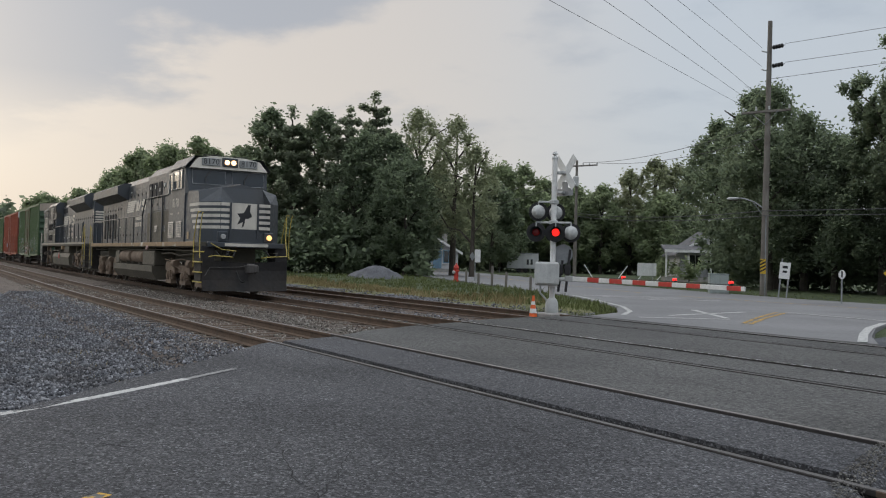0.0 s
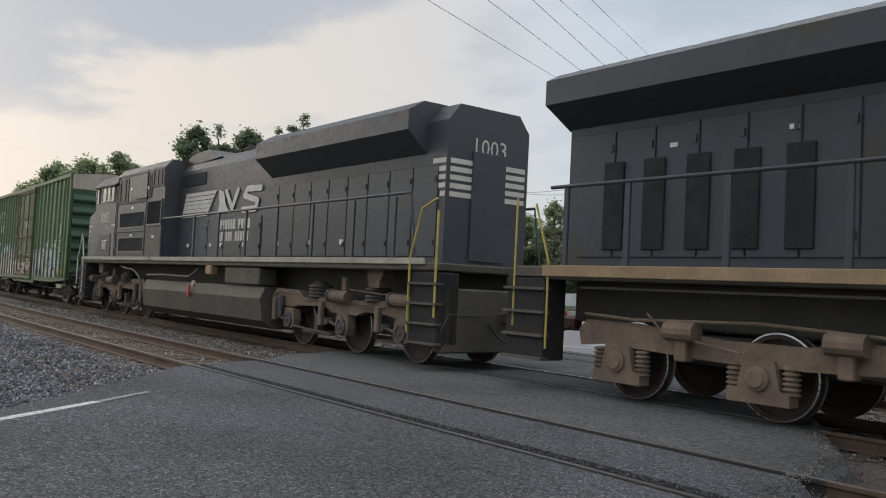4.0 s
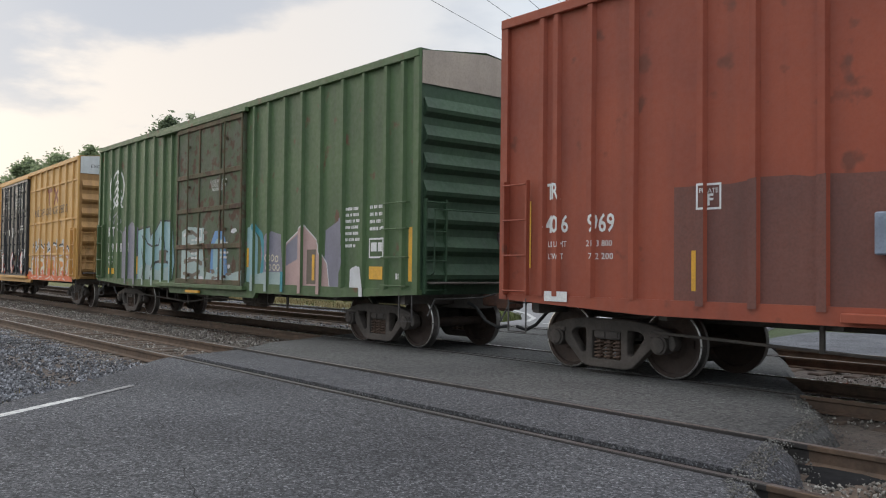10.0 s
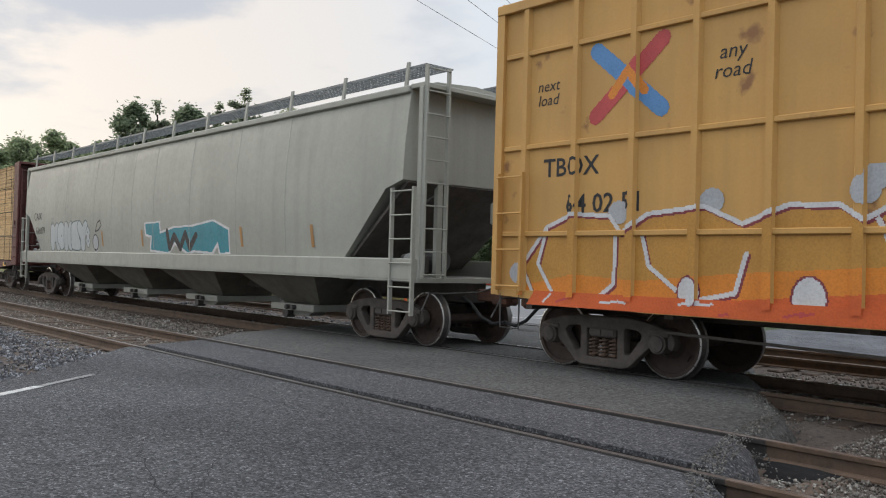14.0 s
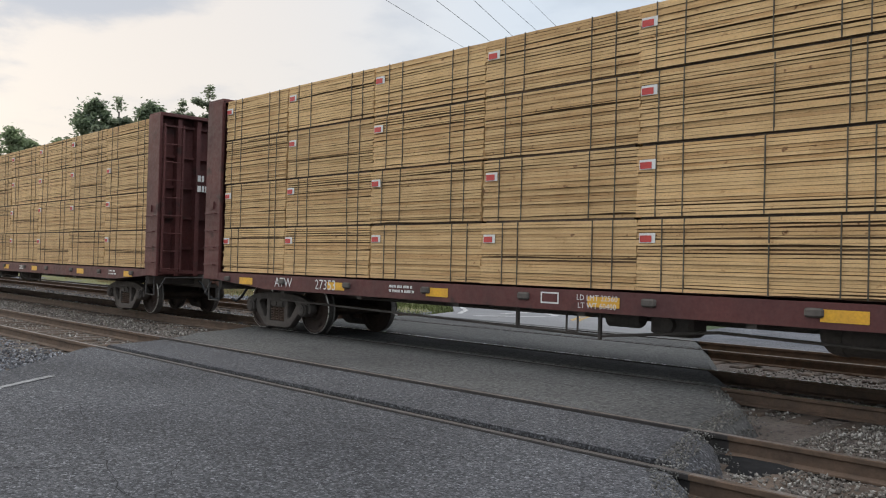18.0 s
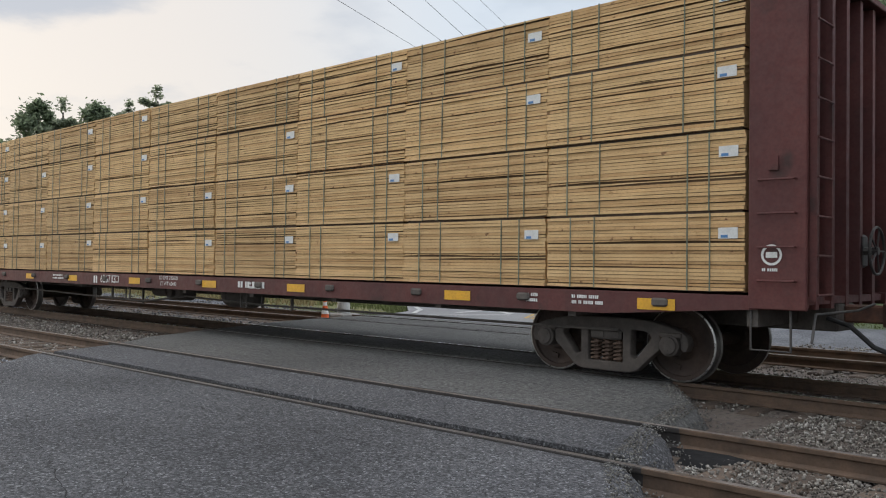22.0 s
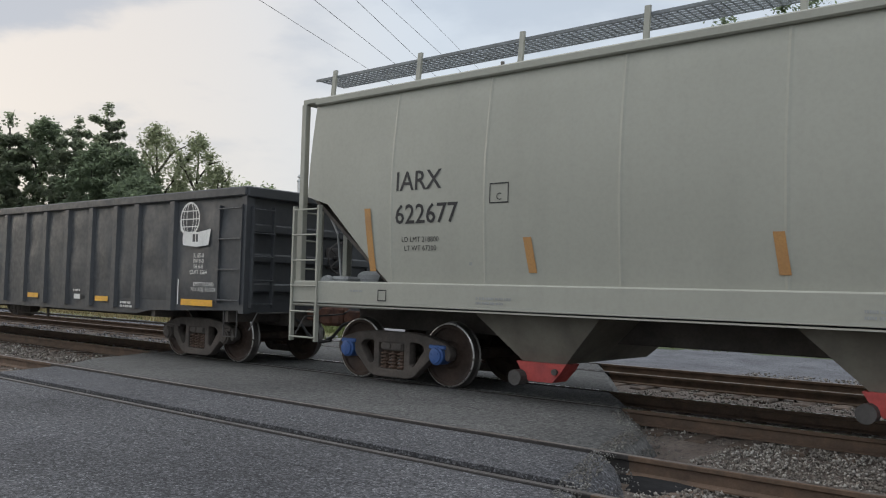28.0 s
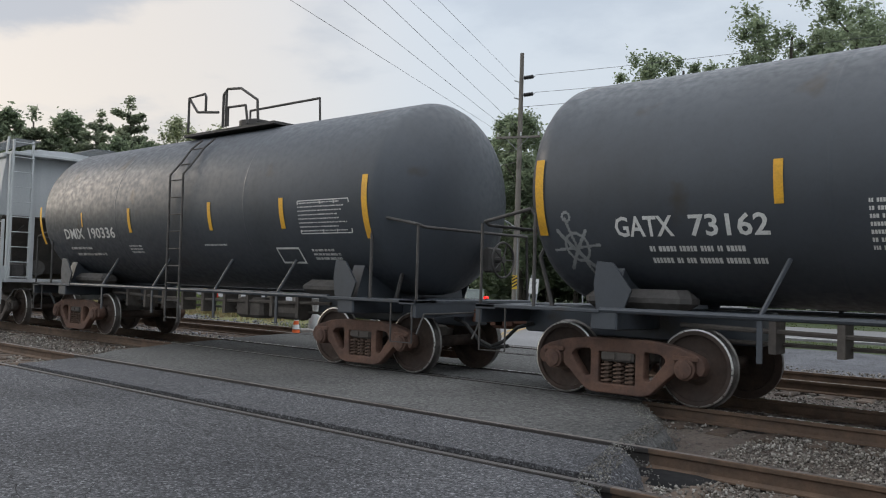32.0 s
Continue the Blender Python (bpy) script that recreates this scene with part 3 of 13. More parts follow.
def lettering(text, x, z, size, wide=None, align="CENTER", shear=0.0, bold=0.0):
    """Triangles of a line of lettering in the built-in font, centred at x, z; size: height of a capital."""
    cu = bpy.data.curves.new("lettering", "FONT")
    cu.body, cu.size, cu.align_x, cu.align_y, cu.resolution_u, cu.shear, cu.offset = text, size / 0.69, align, "CENTER", 2, shear, bold
    cu.space_line = 0.9
    ob = bpy.data.objects.new("lettering", cu)
    scene.collection.objects.link(ob)
    dg = bpy.context.evaluated_depsgraph_get()
    me = bpy.data.meshes.new_from_object(ob.evaluated_get(dg))
    bpy.data.objects.remove(ob)
    bpy.data.curves.remove(cu)
    me.calc_loop_triangles()
    v = [p.co for p in me.vertices]
    k = 1.0
    if wide and v:
        k = wide / max(1e-6, max(p.x for p in v) - min(p.x for p in v))
    tris = [[(x + v[i].x * k, z + v[i].y) for i in t.vertices] for t in me.loop_triangles]
    bpy.data.meshes.remove(me)
    return tris


def clip_x(poly, a, keep_above):
    out = []
    for i, p in enumerate(poly):
        q = poly[(i + 1) % len(poly)]
        pin, qin = (p[0] >= a) == keep_above or p[0] == a, (q[0] >= a) == keep_above or q[0] == a
        if pin:
            out.append(p)
        if pin != qin:
            f = (a - p[0]) / (q[0] - p[0])
            out.append((a, p[1] + (q[1] - p[1]) * f))
    return out


def clusters(tris, gap):
    """Sorts flat forms into groups that lie apart."""
    boxes = np.array([(min(p[0] for p in t) - gap / 2, max(p[0] for p in t) + gap / 2, min(p[1] for p in t) - gap / 2, max(p[1] for p in t) + gap / 2) for t in tris])
    left, groups = set(range(len(tris))), []
    while left:
        todo, group = [left.pop()], []
        while todo:
            i = todo.pop()
            group.append(i)
            b = boxes[i]
            hit = np.flatnonzero((boxes[:, 0] < b[1]) & (boxes[:, 1] > b[0]) & (boxes[:, 2] < b[3]) & (boxes[:, 3] > b[2]))
            for j in hit.tolist():
                if j in left:
                    left.remove(j)
                    todo.append(j)
        groups.append([tris[i] for i in sorted(group)])
    return groups


def lay(parent, name, tris, material, relief, layer=1, label="", fine=0.0):
    """Paint laid on a car's near side. relief: strips (x0, x1, y) that it follows over posts and panels, or a function y(x, z)."""
    if name in ("small_print", "label_sheet", "stencil_box") and len(tris) > 1:
        groups = clusters(tris, 0.22)
        if len(groups) > 1:
            return [lay(parent, name, g, material, relief, layer, label) for g in groups]
    s = Shape()
    lift = 0.0018 * layer
    if callable(relief):
        for t in tris:
            s.add([(x, relief(x, z) - lift, z) for x, z in t], [tuple(range(len(t)))])
    else:
        for t in tris:
            x0, x1 = min(p[0] for p in t), max(p[0] for p in t)
            for a, b, y in relief:
                if b <= x0 or a >= x1:
                    continue
                p = t
                if a > x0:
                    p = clip_x(p, a, True)
                if b < x1 and len(p) > 2:
                    p = clip_x(p, b, False)
                if len(p) > 2:
                    s.add([(x, y - lift, z) for x, z in p], [tuple(range(len(p)))])
    if not s.f:
        return None
    me = bpy.data.meshes.new(name)
    me.from_pydata(s.v, [], s.f)
    return part(name, me, material, parent, label)


def relief_of(xs, half, wall, front, x0, x1, extra=()):
    """Strips over a wall with posts at xs; extra: raised panels (x0, x1, y) such as a door."""
    cuts = sorted([(x - half, x + half, front) for x in xs] + list(extra))
    out, at = [], x0
    for a, b, y in cuts:
        if a > at:
            out.append((at, a, wall))
        out.append((max(a, at), b, y))
        at = max(at, b)
    if at < x1:
        out.append((at, x1, wall))
    return out


# ---- trucks, couplers ----
def wheel_mesh(name, r, seg=36):
    s = Shape()
    for side in (-1, 1):
        y = 0.7525 * side
        prof = [(0.0, 0.05), (0.066, 0.10), (0.072, 0.16), (0.012, 0.20), (0.0, r * 0.72), (0.03, r * 0.83), (0.064, r * 0.85), (0.064, r - 0.022), (0.057, r - 0.003), (0.05, r),
                (-0.045, r + 0.006), (-0.062, r + 0.026), (-0.075, r + 0.02), (-0.075, r * 0.84), (-0.03, r * 0.8), (-0.02, 0.2), (-0.07, 0.15), (-0.07, 0.05)]
        s.lathe([(a * side, b) for a, b in prof], "y", seg, (0, y, 0))
        # balance mark cast into the plate
        s.box(-0.05, 0.05, y + side * 0.02 - 0.01, y + side * 0.02 + 0.012, r * 0.55, r * 0.68)
    s.rod((0, -1.02, 0), (0, 1.02, 0), 0.082, 12)
    me = s.mesh(name, smooth=True)
    me.materials.append(WHEEL)
    me.materials.append(TREAD)
    me.materials.append(RIM)
    for p in me.polygons:
        c = p.center
        d = math.hypot(c.x, c.z)
        if d > r - 0.009:
            p.material_index = 1
        if r - 0.03 < d < r + 0.001 and abs(c.y) > 0.80:
            p.material_index = 2
    return me


def plate_mesh(name, outline, holes, thick, bevel):
    """A cast plate in the x-z plane with rounded openings."""
    cu = bpy.data.curves.new(name, "CURVE")
    cu.dimensions, cu.fill_mode, cu.extrude, cu.bevel_depth, cu.bevel_resolution = "2D", "BOTH", thick / 2 - bevel, bevel, 1
    for pts in [outline] + list(holes):
        sp = cu.splines.new("POLY")
        sp.points.add(len(pts) - 1)
        for q, (x, z) in zip(sp.points, pts):
            q.co = (x, z, 0, 1)
        sp.use_cyclic_u = True
    ob = bpy.data.objects.new(name, cu)
    me = bpy.data.meshes.new_from_object(ob)
    bpy.data.objects.remove(ob)
    me.transform(Matrix.Rotation(radians(90), 4, "X"))
    me.name = name
    return me


def rounded(pts, r, n=4):
    """A closed outline with its corners rounded."""
    out = []
    for i, p in enumerate(pts):
        p, a, b = Vector(p), Vector(pts[i - 1]), Vector(pts[(i + 1) % len(pts)])
        da, db = (a - p), (b - p)
        rr = min(r, da.length * 0.45, db.length * 0.45)
        p0, p1 = p + da.normalized() * rr, p + db.normalized() * rr
        for k in range(n + 1):
            f = k / n
            out.append(tuple(p0 * (1 - f) ** 2 + p * 2 * f * (1 - f) + p1 * f * f))
    return out


def side_frame_mesh():
    half = [(0.40, 0.735), (0.70, 0.70), (0.94, 0.635), (1.08, 0.575), (1.11, 0.47), (1.07, 0.40), (1.035, 0.42), (1.03, 0.56), (0.755, 0.56), (0.74, 0.40), (0.67, 0.35), (0.43, 0.125), (0.33, 0.10)]
    outline = rounded(half + [(-x, z) for x, z in half[::-1]], 0.05)
    holes = [rounded([(-0.265, 0.185), (0.265, 0.185), (0.265, 0.60), (-0.265, 0.60)], 0.04)]
    for k in (-1, 1):
        holes.append(rounded([(k * x, z) for x, z in ((0.345, 0.635), (0.58, 0.615), (0.665, 0.53), (0.445, 0.245), (0.345, 0.27))], 0.07, 5))
    me = plate_mesh("side_frame", outline, holes, 0.15, 0.018)
    me.shade_smooth()
    me.set_sharp_from_angle(angle=radians(38))
    return me


def bearing_mesh():
    s = Shape()
    s.lathe([(0.10, 0.0), (0.10, 0.128), (-0.10, 0.128), (-0.11, 0.105), (-0.135, 0.10), (-0.145, 0.06), (-0.145, 0.0)], "y", 16)
    s.box(-0.15, 0.15, -0.09, 0.09, 0.09, 0.15, 0.01)
    for i in range(3):
        a = 2.1 * i + 0.5
        s.rod((0.06 * math.cos(a), -0.13, 0.06 * math.sin(a)), (0.06 * math.cos(a), -0.15, 0.06 * math.sin(a)), 0.016, 6)
    return s.mesh("bearing", smooth=True)


def spring_mesh():
    """One coil of wound bar."""
    s = Shape()
    pts = [(0.062 * math.cos(a), 0.062 * math.sin(a), 0.20 + 0.265 * k / 44) for k, a in ((k, k * 2 * math.pi / 8) for k in range(45))]
    s.pipe(pts, 0.016, 5)
    s.rod((0, 0, 0.20), (0, 0, 0.46), 0.035, 8)
    return s.mesh("spring", smooth=True)


def bolster_mesh():
    s = Shape()
    s.box(-0.22, 0.22, -1.06, 1.06, 0.47, 0.60, 0.02)
    s.box(-0.30, 0.30, -0.7, 0.7, 0.45, 0.66, 0.03)
    s.rod((0, 0, 0.6), (0, 0, 0.74), 0.2, 14)
    for k in (-1, 1):
        s.box(k * 0.42 - 0.06, k * 0.42 + 0.06, -0.72, 0.72, 0.32, 0.42, 0.02)
        s.box(-0.2, -0.02, k * 1.06 - 0.02, k * 1.06 + 0.02, 0.50, 0.57)
        s.box(0.02, 0.2, k * 1.06 - 0.02, k * 1.06 + 0.02, 0.50, 0.57)
    return s.mesh("bolster")


KIT = {}


def kit(key, make):
    if key not in KIT:
        KIT[key] = make()
    return KIT[key]


def freight_truck(car, x, frame_mat=TRUCK_DARK, cap_mat=None, r=0.457):
    """A two-axle truck with its parts under a car."""
    def own(key, make, mat):
        me = kit((key, mat.name), make)
        if not me.materials:
            me.materials.append(mat)
        return me
    root = part("truck", own("bolster", bolster_mesh, UNDER), None, car, at=pose(x, 0, 0))
    for y in (-1, 1):
        turn = 0 if y < 0 else 180
        part("side_frame", own("frame", side_frame_mesh, frame_mat), None, root, at=pose(0, y * 0.99, 0, 0, 0, turn))
        for q in (-0.165, 0.0, 0.165):
            part("spring", own("spring", spring_mesh, SPRING_RUST), None, root, at=pose(q, y * 1.0, 0))
        for k in (-1, 1):
            part("bearing", own("bearing", bearing_mesh, cap_mat or frame_mat), None, root, at=pose(k * 0.89, y * 1.0, r, 0, 0, turn))
    for k in (-1, 1):
        me = kit("wheel", lambda: wheel_mesh("wheelset", 0.457))
        w = part("wheelset", me, None, root, at=pose(k * 0.89, 0, r))
        WHEELS.setdefault(("freight", k), []).append((w, k * 0.89, r))
    return root


def coupler_gear(car, half, front, z=0.88, mat=COUPLER_RUST):
    """Coupler, hose and lever at one end; front: +1 or -1."""
    f = front
    s = Shape()
    s.box(min(half * f, (half + 0.55) * f), max(half * f, (half + 0.55) * f), -0.09, 0.09, z - 0.10, z + 0.10, 0.02)
    a, b = sorted(((half + 0.42) * f, (half + 0.74) * f))
    s.box(a, b, -0.17, 0.10, z - 0.17, z + 0.17, 0.05)
    a, b = sorted(((half + 0.55) * f, (half + 0.80) * f))
    s.box(a, b, 0.02, 0.19, z - 0.15, z + 0.15, 0.05)
    part("coupler", s, mat, car)
    h = Shape()
    h.pipe([((half - 0.1) * f, -0.32, z - 0.05), ((half + 0.15) * f, -0.36, z - 0.12), ((half + 0.4) * f, -0.36, z - 0.34), ((half + 0.66) * f, -0.33, z - 0.44), ((half + 0.9) * f, -0.30, z - 0.40)], 0.028, 8)
    part("air_hose", h, RUBBER, car)
    lv = Shape()
    lv.pipe([((half + 0.32) * f, -0.05, z + 0.12), ((half + 0.22) * f, -0.3, z + 0.05), ((half + 0.10) * f, -0.9, z + 0.03), ((half + 0.10) * f, -1.25, z + 0.03), ((half + 0.12) * f, -1.42, z - 0.25)], 0.014, 6)
    part("uncoupling_lever", lv, IRON, car)


def ladder(car, name, mat, x0, x1, y, z0, z1, n, r=0.013, ax="x"):
    """A ladder on a side (ax x) or an end (ax y, where x0 and x1 are widths and y the end's place): two stiles and the rungs between them."""
    P = (lambda u, w, z: (u, y - w, z)) if ax == "x" else (lambda u, w, z: (y + w, u, z))
    root = None
    for u in (x0, x1):
        a, b = P(u - 0.02, 0.0, z0), P(u + 0.02, 0.07, z1)
        st = Shape().box(min(a[0], b[0]), max(a[0], b[0]), min(a[1], b[1]), max(a[1], b[1]), z0, z1)
        if root is None:
            root = part(name, st, mat, car)
        else:
            part("stile", st, mat, root)
    for i in range(n):
        z = z0 + 0.06 + (z1 - z0 - 0.12) * i / max(1, n - 1)
        part("rung", Shape().pipe([P(x0, 0.0, z), P(x0, 0.075, z), P(x1, 0.075, z), P(x1, 0.0, z)], r, 6), mat, root)
    return root


def stirrup(car, x, y, z1, z0, w=0.36):
    s = Shape()
    s.pipe([(x - w / 2, y, z1), (x - w / 2, y, z0), (x + w / 2, y, z0), (x + w / 2, y, z1)], 0.014, 6)
    part("sill_step", s, IRON, car)


def reflectors(car, rows, relief, mat=YELLOW):
    for x, z0, z1, w in rows:
        lay(car, "reflector", rect(x - w / 2, x + w / 2, z0, z1), mat, relief, 4)


def bars(x, z, w, lines, h=0.05, gap=0.04, seed=1):
    """Small writing that cannot be read: words of plain upright bars, one to a character."""
    rnd = random.Random(seed)
    out = []
    for i in range(lines):
        zz = z - i * (h + gap)
        at = x
        end = x + w * rnd.uniform(0.8, 1.0)
        while at < end - h:
            for _ in range(rnd.randint(2, 6)):
                if at > end:
                    break
                k = h * rnd.choice((0.42, 0.55, 0.55, 0.62))
                out += rect(at, at + k, zz - h, zz)
                at += k + 0.17 * h
            at += 0.6 * h
    return out


# ---- painted pieces: outlined bubble forms in several colours ----
def tag_forms(seed, x0, x1, z0, z1, n):
    """Outlines of a row of swollen, interlocking forms as wall painters draw them."""
    rnd = random.Random(seed)
    w = (x1 - x0) / n
    forms = []
    for i in range(n):
        cx = x0 + w * (i + 0.5)
        zz0, zz1 = z0 + rnd.uniform(0, 0.08) * (z1 - z0), z1 - rnd.uniform(0.0, 0.22) * (z1 - z0)
        kind = rnd.randrange(5)
        s = w * 0.62
        if kind == 0:
            pts = [(cx - s, zz0), (cx - s * 0.7, zz1), (cx + s * 0.1, zz0 + (zz1 - zz0) * 0.45), (cx + s * 0.8, zz1), (cx + s, zz0 + 0.05)]
        elif kind == 1:
            pts = [(cx + s * math.cos(a), (zz0 + zz1) / 2 + (zz1 - zz0) / 2 * math.sin(a)) for a in [k * 0.6 for k in range(10)]]
        elif kind == 2:
            pts = [(cx - s, zz1), (cx + s * 0.7, zz1), (cx - s * 0.6, zz0 + (zz1 - zz0) * 0.2), (cx + s, zz0)]
        elif kind == 3:
            pts = [(cx - s * 0.6, zz0), (cx - s * 0.6, zz1), (cx + s * 0.7, zz1 - (zz1 - zz0) * 0.2), (cx - s * 0.4, zz0 + (zz1 - zz0) * 0.45), (cx + s * 0.9, zz0)]
        else:
            pts = [(cx + s * 0.8, zz1), (cx - s * 0.5, zz1 - (zz1 - zz0) * 0.1), (cx - s * 0.3, zz0 + (zz1 - zz0) * 0.55), (cx + s * 0.7, zz0 + (zz1 - zz0) * 0.4), (cx + s * 0.6, zz0), (cx - s * 0.8, zz0 + 0.04)]
        forms.append(pts)
    return forms


class Canvas:
    """Several colours of paint on one patch of a car's side, the later over the earlier, as one skin of paint."""

    def __init__(self, x0, x1, z0, z1, cell=0.014):
        self.x0, self.z0, self.cell = x0, z0, cell
        self.w, self.h = int((x1 - x0) / cell) + 1, int((z1 - z0) / cell) + 1
        self.grid = np.full((self.h, self.w), -1, dtype=np.int8)
        self.mats = []

    def draw(self, tris, mat):
        if mat not in self.mats:
            self.mats.append(mat)
        k = self.mats.index(mat)
        c = self.cell
        for t in tris:
            (ax, az), (bx, bz), (cx, cz) = t
            i0, i1 = max(0, int((min(ax, bx, cx) - self.x0) / c)), min(self.w - 1, int((max(ax, bx, cx) - self.x0) / c) + 1)
            j0, j1 = max(0, int((min(az, bz, cz) - self.z0) / c)), min(self.h - 1, int((max(az, bz, cz) - self.z0) / c) + 1)
            if i1 < i0 or j1 < j0:
                continue
            px = self.x0 + (np.arange(i0, i1 + 1) + 0.5) * c
            pz = (self.z0 + (np.arange(j0, j1 + 1) + 0.5) * c)[:, None]
            d1 = (px - bx) * (az - bz) - (ax - bx) * (pz - bz)
            d2 = (px - cx) * (bz - cz) - (bx - cx) * (pz - cz)
            d3 = (px - ax) * (cz - az) - (cx - ax) * (pz - az)
            inside = ~(((d1 < 0) | (d2 < 0) | (d3 < 0)) & ((d1 > 0) | (d2 > 0) | (d3 > 0)))
            self.grid[j0:j1 + 1, i0:i1 + 1][inside] = k
        return self

    def emit(self, car, relief, name="painted_piece", label="", lift=0.004):
        s, mats, c = Shape(), [], self.cell
        for j in range(self.h):
            row = self.grid[j]
            cuts = np.flatnonzero(np.diff(row)) + 1
            bounds = [0, *cuts.tolist(), self.w]
            za, zb = self.z0 + j * c, self.z0 + (j + 1) * c
            for a, b in zip(bounds, bounds[1:]):
                k = int(row[a])
                if k < 0:
                    continue
                xa, xb = self.x0 + a * c, self.x0 + b * c
                spans = [(xa, xb, None)] if callable(relief) else [(max(xa, p), min(xb, q), y) for p, q, y in relief if p < xb and q > xa]
                for p, q, y in spans:
                    ya, yb = (relief(p, za), relief(p, zb)) if y is None else (y, y)
                    s.add([(p, ya - lift, za), (q, ya - lift, za), (q, yb - lift, zb), (p, yb - lift, zb)], [(0, 1, 2, 3)])
                    mats.append(k)
        if not s.f:
            return None
        me = bpy.data.meshes.new(name)
        me.from_pydata(s.v, [], s.f)
        for m in self.mats:
            me.materials.append(m)
        me.polygons.foreach_set("material_index", mats)
        return part(name, me, None, car, label)


def piece(cv, seed, x0, x1, z0, z1, n, outline, fill, shade=None, light=None, back=None, width=None, rim=None):
    """Draws one row of outlined forms on a canvas: cloud, rim, outline, fill, shading, highlights."""
    rnd = random.Random(seed + 100)
    forms = tag_forms(seed, x0, x1, z0, z1, n)
    w = width or (x1 - x0) / n * 0.42
    if back:
        for f in forms:
            for x, z in f:
                cv.draw(disc(x + rnd.uniform(-0.1, 0.1), z + rnd.uniform(-0.08, 0.10), w * rnd.uniform(0.8, 1.15), n=11), back)
    for k, f in enumerate(forms):
        if rim:
            cv.draw(stroke(f, w * 1.55), rim)
        cv.draw(stroke(f, w * 1.3), outline)
        cv.draw(stroke(f, w), fill if not isinstance(fill, list) else fill[k % len(fill)])
        if shade:
            mid = z0 + (z1 - z0) * 0.42
            for (xa, za), (xb, zb) in zip(f, f[1:]):
                if min(za, zb) < mid:
                    cv.draw(stroke([(xa + w * 0.12, min(za, mid)), (xb + w * 0.12, min(zb, mid))], w * 0.52), shade)
            x, z = rnd.choice(f)
            cv.draw(flat([(x, z), (x + w * 0.5, z + w * 0.15), (x + w * 0.15, z + w * 0.6)]), shade)
        if light:
            for (xa, za), (xb, zb) in zip(f, f[1:]):
                if rnd.random() < 0.7:
                    cv.draw(stroke([(xa - w * 0.2 + (xb - xa) * 0.15, za + w * 0.18 + (zb - za) * 0.15), (xa - w * 0.2 + (xb - xa) * 0.7, za + w * 0.18 + (zb - za) * 0.7)], w * 0.13), light)
    return forms


GLYPHS = {
    "N": [[(0.10, 0.0), (0.14, 0.55), (0.18, 1.0), (0.45, 0.55), (0.80, 0.02), (0.84, 0.5), (0.92, 1.0)]],
    "O": [[(0.50, 1.0), (0.15, 0.78), (0.10, 0.35), (0.42, 0.02), (0.80, 0.2), (0.88, 0.65), (0.50, 1.0)]],
    "R": [[(0.12, 0.0), (0.16, 0.95), (0.70, 1.0), (0.86, 0.75), (0.62, 0.48), (0.2, 0.45)], [(0.5, 0.45), (0.90, 0.0)]],
    "C": [[(0.92, 0.82), (0.55, 1.0), (0.16, 0.72), (0.14, 0.3), (0.5, 0.02), (0.92, 0.2)]],
    "E": [[(0.92, 1.0), (0.2, 0.92), (0.14, 0.05), (0.95, 0.0)], [(0.2, 0.5), (0.78, 0.52)]],
    "M": [[(0.05, 0.0), (0.12, 0.95), (0.5, 0.5), (0.86, 0.95), (0.95, 0.0)]],
    "Y": [[(0.05, 1.0), (0.5, 0.5), (0.95, 1.0)], [(0.5, 0.5), (0.5, 0.0)]],
    "8": [[(0.5, 1.0), (0.2, 0.75), (0.5, 0.52), (0.8, 0.25), (0.5, 0.0), (0.2, 0.25), (0.5, 0.52), (0.8, 0.75), (0.5, 1.0)]],
}


def bubble(cv, text, x0, x1, z0, z1, w, edge, outline, fill, light=None, dark=None):
    """Swollen sprayed letters, each one outlined over the one before."""
    step = (x1 - x0) / len(text)
    for k, ch in enumerate(text):
        lift = 0.06 * (z1 - z0) * (k % 2)
        lines = [[(x0 + step * (k + 0.04 + 0.92 * a), z0 + lift + (z1 - z0 - lift) * b) for a, b in g] for g in GLYPHS[ch]]
        for g in lines:
            cv.draw(stroke(g, w + 2 * edge), outline)
        for g in lines:
            cv.draw(stroke(g, w), fill)
        for g in lines:
            if dark:
                cv.draw(stroke([(x + w * 0.30, z - w * 0.28) for x, z in g if z < z0 + 0.55 * (z1 - z0)], w * 0.30), dark)
            if light:
                cv.draw(stroke([(x - w * 0.22, z + w * 0.2) for x, z in g[1:3]], w * 0.12), light)


def paint(name, col, rough=0.55):
    return surface(name, col, tuple(c * 0.82 for c in col), rough, scale=2.5, fine=40, streak=0.12)


G_WHITE, G_SILVER, G_BLACK = paint("spray_white", (0.62, 0.62, 0.63)), paint("spray_silver", (0.42, 0.43, 0.45)), paint("spray_black", (0.02, 0.02, 0.024))
G_RED, G_PINK, G_MAROON = paint("spray_red", (0.50, 0.07, 0.07)), paint("spray_pink", (0.46, 0.31, 0.29)), paint("spray_maroon", (0.20, 0.035, 0.05))
G_BLUE, G_TEAL, G_AQUA = paint("spray_blue", (0.10, 0.25, 0.50)), paint("spray_teal", (0.03, 0.24, 0.30)), paint("spray_aqua", (0.25, 0.41, 0.44))
G_VIOLET, G_ORANGE, G_DEEPOR = paint("spray_violet", (0.20, 0.195, 0.25)), paint("spray_orange", (0.68, 0.23, 0.03)), paint("spray_deep_orange", (0.64, 0.12, 0.03))
G_CREAM, G_SALMON = paint("spray_cream", (0.66, 0.58, 0.42)), paint("spray_salmon", (0.55, 0.26, 0.18))


